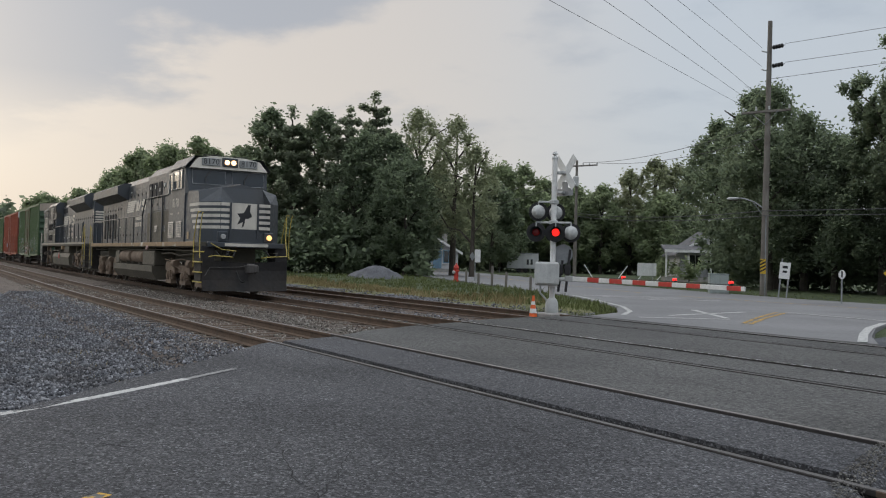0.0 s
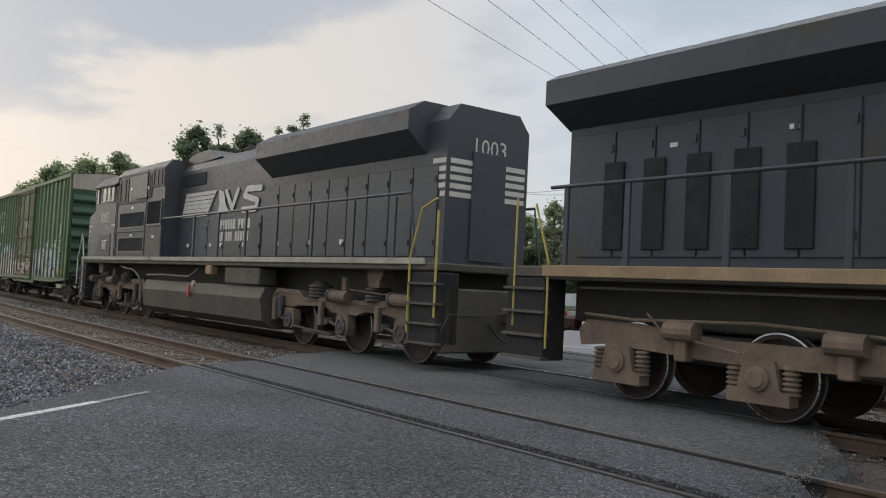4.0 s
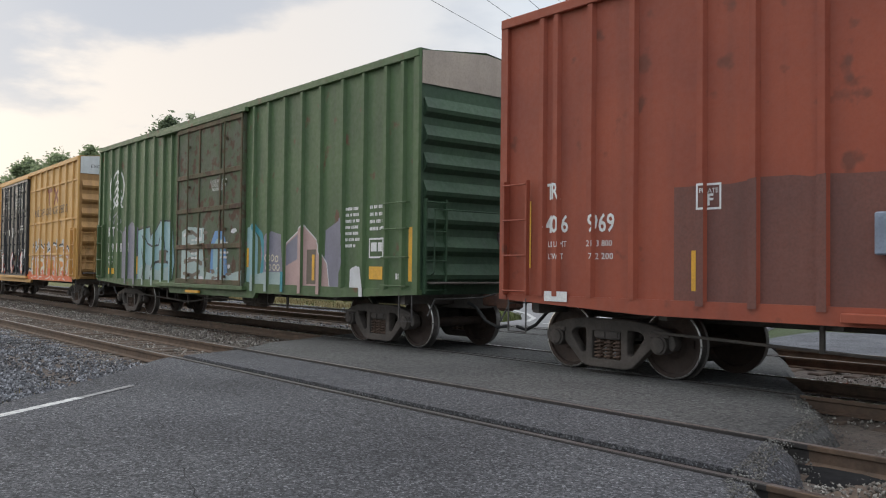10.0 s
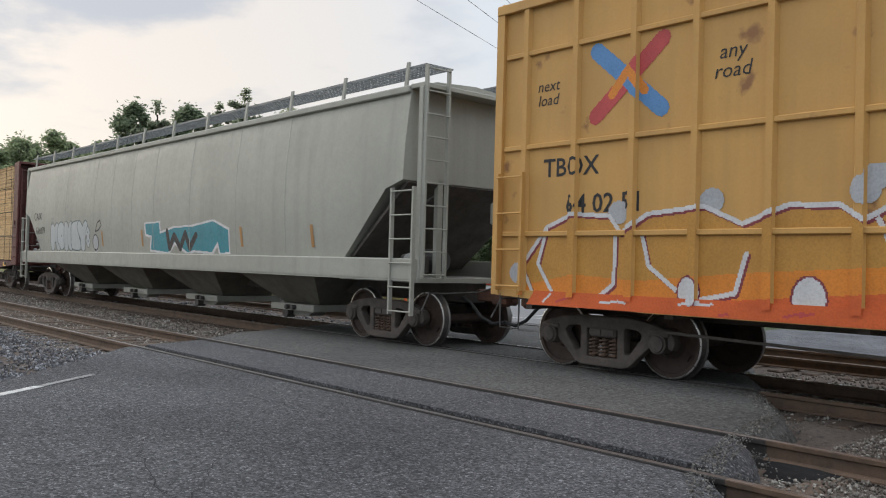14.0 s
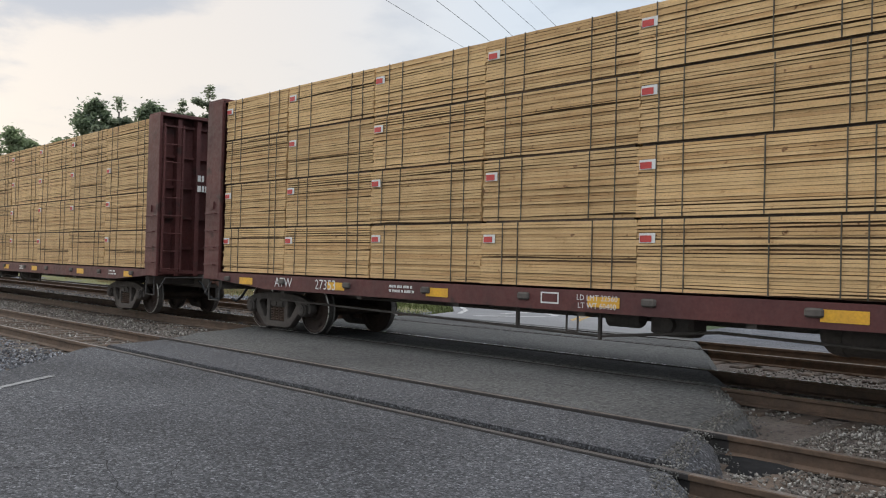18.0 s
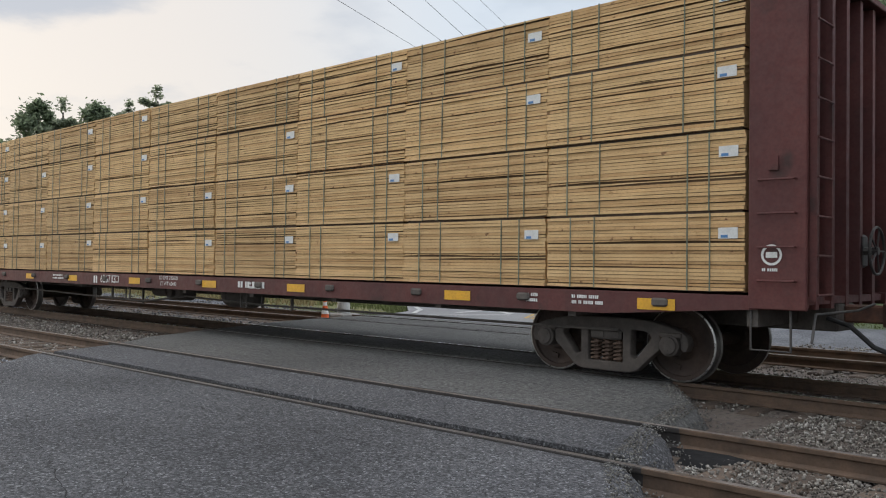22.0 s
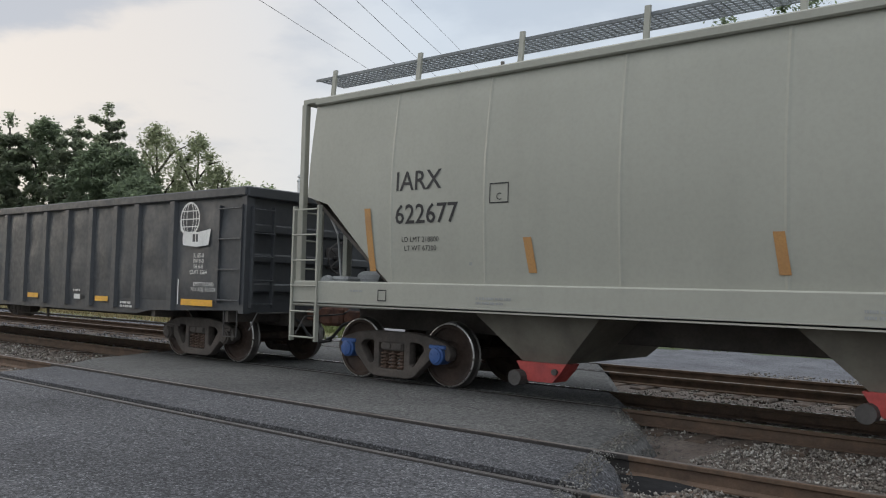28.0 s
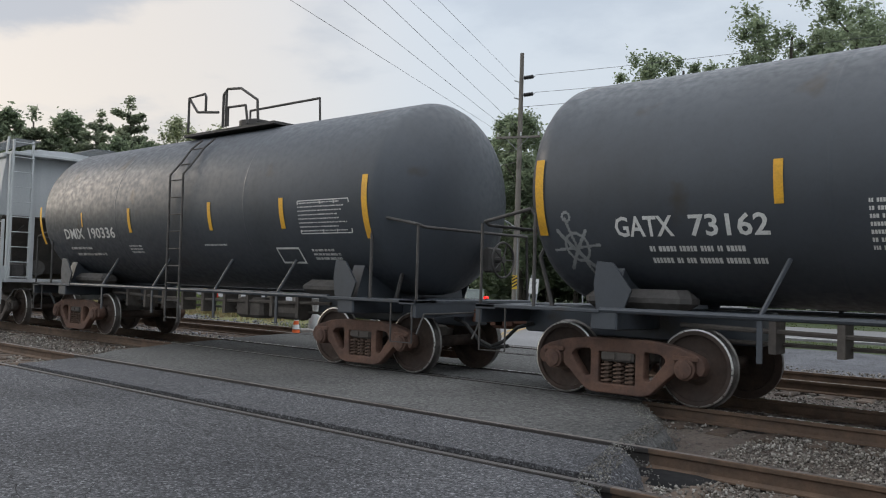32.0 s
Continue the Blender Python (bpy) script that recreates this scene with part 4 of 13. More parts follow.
def underframe(car, L, z0=0.72, z1=1.0, mat=UNDER, deep=True):
    s = Shape()
    s.box(-L / 2 + 0.1, L / 2 - 0.1, -0.28, 0.28, z0, z1, 0.02)
    n = int(L / 2.2)
    for i in range(n + 1):
        x = -L / 2 + 0.6 + (L - 1.2) * i / n
        s.box(x - 0.06, x + 0.06, -1.4, 1.4, z0 + 0.08, z1)
    part("underframe", s, mat, car)
    if deep:
        tank = Shape().lathe([(0.5, 0.0), (0.52, 0.12), (0.6, 0.2), (0.66, 0.22), (1.44, 0.22), (1.5, 0.2), (1.58, 0.12), (1.6, 0.0)], "x", 16, (0, -0.75, 0.72))
        part("brake_reservoir", tank, mat, car, smooth=True)
        for x in (0.75, 1.35):
            part("reservoir_strap", Shape().lathe([(x - 0.03, 0.21), (x - 0.03, 0.232), (x + 0.03, 0.232), (x + 0.03, 0.21)], "x", 16, (0, -0.75, 0.72)), mat, car)
        part("reservoir_bracket", Shape().box(0.4, 1.7, -0.8, -0.7, 0.9, 1.0), mat, car)
        vb = Shape().box(-1.6, -1.0, -0.9, -0.5, 0.55, 0.85, 0.05)
        vb.lathe([(-0.98, 0.0), (-0.98, 0.09), (-0.9, 0.09), (-0.9, 0.0)], "y", 10, (-1.3, 0, 0.7))
        part("control_valve", vb, mat, car)
        cyl = Shape().lathe([(-2.3, 0.0), (-2.3, 0.13), (-1.85, 0.13), (-1.8, 0.1), (-1.8, 0.0)], "x", 14, (0, -0.72, 0.74))
        part("brake_cylinder", cyl, mat, car, smooth=True)
        for x, z in ((-3.6, 0.52), (3.1, 0.54)):
            part("brake_lever", Shape().box(x - 0.03, x + 0.03, -1.13, -1.09, z, 0.92, 0.008), mat, car)
        p = Shape()
        p.pipe([(-L / 2 + 2.4, -1.1, 0.62), (-2.2, -1.1, 0.50), (-0.6, -1.0, 0.66), (2.2, -1.1, 0.60), (L / 2 - 2.4, -1.1, 0.60)], 0.02, 6)
        p.box(-2.22, -2.18, -1.12, -1.08, 0.45, 0.85)
        p.box(2.18, 2.22, -1.12, -1.08, 0.55, 0.85)
        part("brake_rod", p, mat, car)
        for x in (-2.5, 1.9):
            g = Shape()
            g.pipe([(x - 0.09, -1.3, 0.9), (x - 0.09, -1.3, 0.55), (x + 0.09, -1.3, 0.55), (x + 0.09, -1.3, 0.9)], 0.015, 6)
            part("rod_hanger", g, mat, car)


def brake_wheel(car, x, y, z, mat=IRON):
    s = Shape()
    r = 0.28
    ring = [(x, y + r * math.cos(a), z + r * math.sin(a)) for a in [2 * math.pi * i / 20 for i in range(21)]]
    s.pipe(ring, 0.018, 6)
    for i in range(5):
        a = 2 * math.pi * i / 5
        s.rod((x, y, z), (x, y + r * math.cos(a), z + r * math.sin(a)), 0.012, 5)
    s.rod((x - 0.18, y, z), (x + 0.02, y, z), 0.05, 8)
    s.box(x - 0.3, x - 0.14, y - 0.16, y + 0.16, z - 0.2, z + 0.2, 0.03)
    part("brake_wheel", s, mat, car)


# ---- boxcars ----
def boxcar(name, label, u0, u1, body_mat, end_mat, band_mat, door, ribs_l, ribs_r, cross=(), door_mat=None, post_mat=None, door_leaves=1, top_z=5.13, door_frame=None):
    L = u0 - u1
    h = L / 2
    car = thing("boxcar", label, "boxcar", "freight cars of the train")
    CARS.append((car, (u0 + u1) / 2))
    W, F = 1.50, 1.56
    s = Shape()
    s.extrude([(-W, 0.98), (W, 0.98), (W, top_z), (0, top_z + 0.15), (-W, top_z)], "x", -h + 0.06, h - 0.06)
    part("body", s, body_mat, car)
    # roof sheets with cross ridges
    r = Shape()
    n = int(L / 1.15)
    for i in range(n):
        a = -h + 0.05 + (L - 0.1) * i / n
        b = a + (L - 0.1) / n
        prof = [(a + 0.004, 0.0), (a + 0.05, 0.05), (a + 0.10, 0.015), (b - 0.006, 0.015)]
        rows = []
        for x, dz in prof:
            rows.append([(x, -W - 0.05, top_z - 0.03 + dz), (x, 0, top_z + 0.165 + dz), (x, W + 0.05, top_z - 0.03 + dz)])
        r.rings(rows, caps=False, closed=False)
    part("roof", r, body_mat, car, "weathered ridged sheet roof")
    for side in (-1, 1):
        e = Shape()
        e.box(-h, h, min(side * W, side * (F + 0.015)), max(side * W, side * (F + 0.015)), top_z - 0.14, top_z, 0.01)
        part("eave_rail", e, body_mat, car)
        e = Shape()
        d0, d1 = door[0] - 0.6, door[1] + 0.6
        prof = [(-h, 0.98), (-h + 2.6, 0.86), (d0, 0.86), (d0 + 0.1, 0.74), (d1 - 0.1, 0.74), (d1, 0.86), (h - 2.6, 0.86), (h, 0.98), (h, 1.06), (-h, 1.06)]
        e.extrude([(x, z) for x, z in prof], "y", side * (W - 0.05), side * (F - 0.02))
        part("side_sill", e, body_mat, car)
    rib = Shape()
    rib.rings([[(-0.07, 0, z), (-0.04, -(F - W), z), (0.04, -(F - W), z), (0.07, 0, z)] for z in (1.05, top_z - 0.14)])
    rib_me = rib.mesh("side_post")
    rib_me.materials.append(post_mat or body_mat)
    for x in list(ribs_l) + list(ribs_r):
        part("side_post", rib_me, None, car, at=pose(x, -W, 0))
        part("side_post", rib_me, None, car, at=pose(x, W, 0, 0, 0, 180))
    corner = Shape()
    corner.box(-0.07, 0.07, -0.06, 0.0, 0.98, top_z)
    corner_me = corner.mesh("corner_post")
    corner_me.materials.append(body_mat)
    for x in (-h + 0.07, h - 0.07):
        part("corner_post", corner_me, None, car, at=pose(x, -W, 0))
        part("corner_post", corner_me, None, car, at=pose(x, W, 0, 0, 0, 180))
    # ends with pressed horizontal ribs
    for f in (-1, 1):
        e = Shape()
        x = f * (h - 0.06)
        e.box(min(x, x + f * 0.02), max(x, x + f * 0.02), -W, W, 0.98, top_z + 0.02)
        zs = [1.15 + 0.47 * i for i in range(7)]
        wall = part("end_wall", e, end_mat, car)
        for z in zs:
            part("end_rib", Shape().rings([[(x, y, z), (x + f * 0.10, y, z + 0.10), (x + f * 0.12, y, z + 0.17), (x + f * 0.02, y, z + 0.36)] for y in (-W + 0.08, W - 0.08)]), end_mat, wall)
        b = Shape()
        b.rings([[(x + f * 0.03, -W + 0.02, top_z - 0.58), (x + f * 0.03, W - 0.02, top_z - 0.58), (x + f * 0.03, W - 0.02, top_z - 0.02), (x + f * 0.03, 0, top_z + 0.13), (x + f * 0.03, -W + 0.02, top_z - 0.02)],
                 [(x + f * 0.045, -W + 0.02, top_z - 0.58), (x + f * 0.045, W - 0.02, top_z - 0.58), (x + f * 0.045, W - 0.02, top_z - 0.02), (x + f * 0.045, 0, top_z + 0.13), (x + f * 0.045, -W + 0.02, top_z - 0.02)]])
        part("end_band", b, band_mat, car, "pale band across the top of the end")
        ladder(car, "end_ladder", end_mat, -W + 0.08, -W + 0.52, h if f > 0 else -h - 0.075, 1.0, 2.6, 4, ax="y")
        pl = Shape()
        a, b2 = sorted((f * (h - 0.05), f * (h + 0.22)))
        pl.box(a, b2, -1.35, 1.35, 1.16, 1.20, 0.01)
        part("crossover_platform", pl, UNDER, car)
        gr = Shape()
        gr.pipe([(f * (h + 0.02), -1.3, 1.3), (f * (h + 0.14), -1.3, 1.35), (f * (h + 0.14), -1.3, 2.42), (f * (h + 0.14), 1.2, 2.42), (f * (h + 0.02), 1.25, 2.4)], 0.014, 6)
        part("grab_iron", gr, end_mat, car)
        coupler_gear(car, h, f)
        stirrup(car, f * (h - 0.35), -F + 0.03, 1.0, 0.52)
    brake_wheel(car, h + 0.16, 0.45, 1.9)
    # doors
    dm = door_mat or body_mat
    df = door_frame or dm
    D = F + 0.07
    for side in (-1, 1):
        for z in (0.90, top_z - 0.22):
            a, b = sorted((side * (F - 0.03), side * (D + 0.02)))
            part("door_track", Shape().box(door[0] - (1.4 if door_leaves == 1 else 0.1), door[1] + 0.15, a, b, z, z + 0.10, 0.01), body_mat, car)
        wide = (door[1] - door[0]) / door_leaves
        for k in range(door_leaves):
            a0, a1 = door[0] + k * wide + 0.015, door[0] + (k + 1) * wide - 0.015
            g = Shape()
            ya, yb = sorted((side * W, side * (D - 0.04)))
            g.box(a0, a1, ya, yb, 1.0, top_z - 0.22, 0.01)
            fy = sorted((side * (D - 0.045), side * (D - 0.005)))
            leaf = part("door", g, dm, car)
            for z in (1.0, 1.85, 2.75, 3.6, top_z - 0.34):
                part("door_rail", Shape().box(a0, a1, fy[0], fy[1], z, z + 0.12, 0.012), df, leaf)
            for x in [a0, a0 + (a1 - a0) * 0.36, a0 + (a1 - a0) * 0.68, a1 - 0.09]:
                part("door_stile", Shape().box(x, x + 0.08, fy[0] + (0.006 if side < 0 else 0), fy[1] - (0.006 if side > 0 else 0), 1.0, top_z - 0.24, 0.012), df, leaf)
            for x in [a0 + (a1 - a0) * q for q in ((0.22, 0.78) if door_leaves == 1 else (0.15, 0.42, 0.62, 0.88))]:
                rd = Shape()
                yy = side * (D + 0.03)
                rd.rod((x, yy, 1.05), (x, yy, top_z - 0.32), 0.02, 8)
                for z in (1.2, 2.3, 3.4, 4.4):
                    rd.box(x - 0.05, x + 0.05, min(yy, yy - side * 0.05), max(yy, yy - side * 0.05), z - 0.03, z + 0.03)
                part("lock_rod", rd, df, leaf)
            hd = Shape()
            xm = a0 + (a1 - a0) * 0.5
            yy = side * (D + 0.035)
            hd.pipe([(xm - 0.45, yy, 1.95), (xm - 0.05, yy, 1.98), (xm + 0.05, yy, 1.6), (xm + 0.1, yy, 1.42)], 0.022, 6)
            part("door_handle", hd, df, leaf)
    # ladders and grabs on the side
    if name == "green":
        for z in (1.12, 1.61, 2.10, 2.55):
            part("grab_iron", Shape().pipe([(h - 0.99, -F + 0.03, z), (h - 0.99, -F - 0.04, z), (h - 0.27, -F - 0.04, z), (h - 0.27, -F + 0.03, z)], 0.013, 6), body_mat, car)
    else:
        ladder(car, "side_ladder", body_mat, h - 0.62, h - 0.14, -F, 1.05, 2.7, 4)
    ladder(car, "side_ladder", body_mat, -h + 0.14, -h + 0.60, -F, 1.05, 2.7, 4)
    underframe(car, L)
    for f in (-1, 1):
        freight_truck(car, f * (h - (1.82 if f > 0 else 1.62)))
    rel = relief_of(list(ribs_l) + list(ribs_r), 0.055, -W, -F, -h, h, [(door[0], door[1], -(D - 0.035))])
    return car, rel, h

GREEN_A = surface("faded_green_paint", (0.074, 0.128, 0.050), (0.058, 0.096, 0.043), 0.6, scale=0.8, grain=0.12, fine=30, streak=0.45, spots=(0.11, 0.055, 0.03), spot_amount=0.12, spot_scale=2.2, bump=0.003, bump_scale=7)
DOOR_RUST = surface("rusty_door_frame_steel", (0.125, 0.075, 0.045), (0.075, 0.085, 0.042), 0.8, scale=2.4, fine=30, streak=0.4, spots=(0.07, 0.038, 0.026), spot_amount=0.5, spot_scale=3.0, bump=0.004, bump_scale=20)
GREEN_DOOR = surface("rust_eaten_green_door", (0.080, 0.120, 0.050), (0.060, 0.095, 0.045), 0.7, scale=1.2, fine=30, streak=0.5, spots=(0.085, 0.040, 0.025), spot_amount=0.35, spot_scale=1.6, bump=0.004, bump_scale=8)
# GREEN_END, RED_END, YEL_END: side paints darkened to put the ends' shade in
GREEN_END = surface("shaded_green_end_paint", (0.042, 0.085, 0.045), (0.028, 0.06, 0.034), 0.65, scale=1.5, fine=30, streak=0.5)
PALE_BAND = surface("faded_tan_band", (0.40, 0.34, 0.28), (0.33, 0.28, 0.24), 0.7, scale=2, fine=30, streak=0.4)
WHITE_BAND = surface("dusty_white_band", (0.58, 0.60, 0.60), (0.48, 0.50, 0.50), 0.7, scale=2, fine=30, streak=0.3)
RED_BODY = surface("faded_oxide_red_paint", (0.30, 0.070, 0.036), (0.23, 0.055, 0.032), 0.65, scale=0.9, grain=0.12, fine=30, streak=0.35, spots=(0.15, 0.045, 0.028), spot_amount=0.16, spot_scale=2.4, bump=0.003, bump_scale=7)
RED_PATCH = surface("brown_repaint_patch", (0.165, 0.066, 0.050), (0.13, 0.055, 0.045), 0.7, scale=1.0, fine=30, streak=0.35)
# shaded copy of RED_BODY for the ends; also the rust of flaked chips
RED_END = surface("shaded_end_and_rust_red", (0.17, 0.042, 0.028), (0.12, 0.034, 0.026), 0.7, scale=1.5, fine=30, streak=0.4)
YEL_BODY = surface("faded_yellow_paint", (0.56, 0.315, 0.095), (0.47, 0.265, 0.085), 0.6, scale=0.9, grain=0.12, fine=30, streak=0.25, spots=(0.25, 0.12, 0.05), spot_amount=0.05, spot_scale=2.4, bump=0.002, bump_scale=7)
# dirt-streaked copy of YEL_BODY, darkened for the shade on the ends
YEL_END = surface("shaded_dirty_yellow_end_paint", (0.42, 0.235, 0.085), (0.30, 0.17, 0.07), 0.65, scale=1.5, fine=30, streak=0.6)
BLACK_DOOR = surface("black_door_paint", (0.030, 0.033, 0.038), (0.022, 0.024, 0.028), 0.5, scale=1.2, fine=30, streak=0.3)
DARK_RED = surface("dark_red_brown_steel", (0.115, 0.036, 0.032), (0.078, 0.028, 0.027), 0.7, scale=1.2, fine=30, streak=0.4, spots=(0.05, 0.025, 0.022), spot_amount=0.2)


def tree_badge(car, rel, x, z, r, seed=0):
    """A ring with a plain conifer shape in it."""
    t = ringed(x, z, r, r * 0.15)
    t += rect(x - r * 0.12, x + r * 0.12, z - r * 0.88, z + r * 0.9)
    for i in range(4):
        zz = z + r * (0.55 - 0.36 * i)
        w = r * (0.30 + 0.13 * i)
        for k in (-1, 1):
            t += flat([(x + k * r * 0.12, zz), (x + k * (r * 0.12 + w), zz - w * 0.75), (x + k * (r * 0.12 + w), zz - w * 0.75 - r * 0.16), (x + k * r * 0.12, zz - r * 0.17)])
    Canvas(x - r - 0.05, x + r + 0.05, z - r - 0.05, z + r + 0.05, 0.012).draw(t, WHITE).emit(car, rel, "badge", "white ring badge with a conifer shape")


PEELED_DOOR = surface("peeled_rusty_green_door", (0.075, 0.105, 0.052), (0.11, 0.115, 0.085), 0.8, scale=1.8, fine=30, streak=0.6, spots=(0.085, 0.048, 0.03), spot_amount=0.62, spot_scale=3.2, bump=0.006, bump_scale=14)


def green_boxcar(u0, u1, label, first):
    ribs_l = [-7.75, -7.1, -6.44, -5.74, -5.03, -4.35, -3.65, -3.0, -2.42]
    ribs_r = [2.25, 2.9, 3.62, 4.33, 5.05, 5.85, 6.55, 7.25, 7.75]
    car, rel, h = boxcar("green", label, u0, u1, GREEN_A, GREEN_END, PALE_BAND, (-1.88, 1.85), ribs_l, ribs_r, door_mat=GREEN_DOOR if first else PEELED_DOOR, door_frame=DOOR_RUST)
    tree_badge(car, rel, -6.62, 3.76, 0.56)
    for txt, x, z, s in ([("IBT", -7.07, 2.45, 0.28), ("19", -7.05, 1.98, 0.26), ("10", -6.38, 1.98, 0.26)] if first else [("IBT", -7.1, 2.45, 0.28), ("19", -7.05, 1.96, 0.26), ("18", -6.33, 1.96, 0.26), ("1", -5.62, 1.96, 0.26)]):
        lay(car, "lettering", lettering(txt, x, z, s, bold=0.006), WHITE, rel, 8)
    lay(car, "lettering", lettering("LD LMT", -7.12, 1.68, 0.09) + lettering("LT WT", -7.12, 1.52, 0.09), WHITE, rel, 8)
    lay(car, "lettering", lettering("CLOSE AND LOCK\nDOORS BEFORE\nMOVING CAR", 0.6, 3.35, 0.075), WHITE, rel, 3)
    lay(car, "placard", rect(6.75, 7.25, 1.22, 1.45), YELLOW, rel, 7)
    lay(car, "placard", rect(-7.32, -6.80, 1.18, 1.36), YELLOW, rel, 7)
    lay(car, "stencil_box", frame_of(6.74, 7.27, 1.60, 1.96, 0.03) + rect(6.80, 6.98, 1.72, 1.88) + rect(7.02, 7.20, 1.72, 1.88), WHITE, rel, 6)
    lay(car, "small_print", bars(5.95, 2.55, 0.5, 7, 0.055, 0.06, 3) + bars(6.75, 2.55, 0.5, 4, 0.06, 0.07, 4) + bars(7.55, 1.33, 0.3, 1, 0.1), WHITE, rel, 3)
    reflectors(car, [(7.97, 1.2, 2.12, 0.11), (-7.95, 1.2, 2.14, 0.11), (1.98, 1.42, 1.85, 0.10), (4.8, 1.17, 1.68, 0.10), (-4.9, 1.2, 1.7, 0.10)], rel)
    lay(car, "small_print", bars(-0.9, 2.1, 0.4, 5, 0.05, 0.06, 8) + bars(0.7, 2.0, 0.5, 4, 0.05, 0.06, 9) + frame_of(-0.55, -0.3, 2.05, 2.35, 0.03), WHITE, rel, 3)
    return car, rel


CREAM_TAPE = surface("faded_cream_label", (0.50, 0.45, 0.33), rough=0.6)
car, rel = green_boxcar(-75.25, -91.9, "faded green boxcar with rusty door and silver painted pieces", True)
cv = Canvas(-7.4, 1.8, 0.90, 2.75, 0.012)
for x, z, rx, rz in ((-6.7, 1.95, 0.2, 0.3), (-5.75, 2.2, 0.18, 0.3), (-4.9, 2.3, 0.25, 0.25), (-4.0, 2.35, 0.2, 0.25), (-3.1, 2.15, 0.25, 0.2), (-2.5, 2.15, 0.2, 0.28), (-7.2, 1.0, 0.16, 0.3), (-2.0, 1.6, 0.2, 0.35), (-1.5, 1.1, 0.3, 0.3), (-0.6, 1.05, 0.5, 0.12)):
    cv.draw(disc(x, z, rx, rz, 14), G_BLUE)
DUSTY_RED = paint("spray_dusty_red", (0.36, 0.13, 0.14))
spiked = [(-7.27, 0.9), (-7.28, 1.15), (-6.99, 1.77), (-6.56, 1.43), (-6.25, 1.98), (-5.68, 1.97), (-5.62, 2.32), (-5.26, 2.30), (-5.09, 2.48), (-4.56, 2.45), (-4.5, 2.32), (-4.23, 2.56), (-4.04, 2.22), (-3.81, 2.31), (-3.42, 2.27), (-3.15, 2.05), (-2.7, 2.15), (-2.5, 1.9),
          (-2.3, 2.05), (-2.1, 2.04), (-2.07, 1.46), (-1.59, 1.8), (-1.35, 1.72), (-1.66, 0.95), (-1.8, 0.9)]
cv.draw(flat(spiked), G_WHITE)
rnd = random.Random(17)
for k in range(44):
    x, z = rnd.uniform(-6.9, -1.9), rnd.uniform(0.98, 1.9 if k % 3 else 2.15)
    top = 1.4 if x < -6.4 or x > -2.2 else 2.2
    if z > top:
        continue
    w, hh, sl = rnd.uniform(0.12, 0.34), rnd.uniform(0.18, 0.5), rnd.choice((-0.35, 0.3, 0.45, -0.2))
    quad = [(x, z), (x + w, z + rnd.uniform(-0.08, 0.08)), (x + w + sl * hh * 1.6, min(z + hh, top + 0.1)), (x + sl * hh * 1.4, min(z + hh * 0.9, top))]
    m = (DUSTY_RED, DUSTY_RED, G_PINK, G_CREAM)[k % 4]
    cv.draw(flat(quad), m)
    cv.draw(stroke(quad + quad[:1], 0.028), G_WHITE if m is DUSTY_RED else G_MAROON)
cv.draw(stroke(spiked, 0.05), DUSTY_RED)
cv.draw(stroke([(x, z + 0.035) for x, z in spiked], 0.022), G_WHITE)
for a, b in (((-6.7, 1.0), (-5.9, 1.85)), ((-5.5, 1.0), (-5.3, 2.2)), ((-5.0, 2.3), (-4.4, 1.9)), ((-4.4, 2.3), (-3.5, 2.05)), ((-4.1, 1.2), (-3.4, 2.0)), ((-3.5, 1.0), (-3.1, 1.9)), ((-2.9, 1.1), (-2.3, 1.7)), ((-4.8, 1.0), (-4.2, 1.9))):
    cv.draw(stroke([a, b], 0.05), G_WHITE)
cv.draw(flat([(-1.78, 1.62), (-1.62, 1.66), (-1.56, 1.80), (-1.50, 1.66), (-1.34, 1.64), (-1.46, 1.55), (-1.42, 1.40), (-1.56, 1.48), (-1.70, 1.42), (-1.66, 1.55)]), G_CREAM)
cv.draw(rect(-2.72, -2.18, 1.64, 1.90), GREEN_A)
piece(cv, 29, -1.2, 1.6, 1.05, 1.6, 3, G_WHITE, G_PINK, G_MAROON, None, None, 0.1)
cv.emit(car, rel, label="white and maroon painted piece")
cv = Canvas(1.88, 7.0, 0.99, 2.7)
cv.draw(disc(6.3, 1.85, 0.34, 0.4, 12) + disc(6.6, 1.45, 0.25, 0.4, 12) + disc(4.6, 2.3, 0.3, 0.2, 12), G_AQUA)
cv.draw(disc(6.0, 2.2, 0.32, 0.25, 12) + flat([(2.1, 1.0), (2.2, 2.2), (4.4, 2.25), (6.3, 2.05), (6.5, 1.0)]), G_SILVER)
bubble(cv, "NORCE", 2.15, 6.45, 1.16, 2.08, 0.34, 0.05, G_BLACK, G_SILVER, G_WHITE)
for x in (2.62, 3.42, 5.6):
    cv.draw(flat([(x, 1.0), (x + 0.42, 1.0), (x + 0.30, 1.32), (x + 0.08, 1.55)]), G_BLACK)
cv.draw(flat([(4.1, 1.2), (4.35, 1.2), (4.45, 1.75), (4.2, 1.7)]) + stroke([(2.0, 1.75), (2.0, 1.3)], 0.12), G_ORANGE)
cv.draw(ringed(6.9, 1.2, 0.2, 0.05, 14) + stroke([(6.6, 1.1), (6.7, 1.3), (6.8, 1.1)], 0.04), G_BLACK)
cv.emit(car, rel, label="silver painted piece with a black outline")
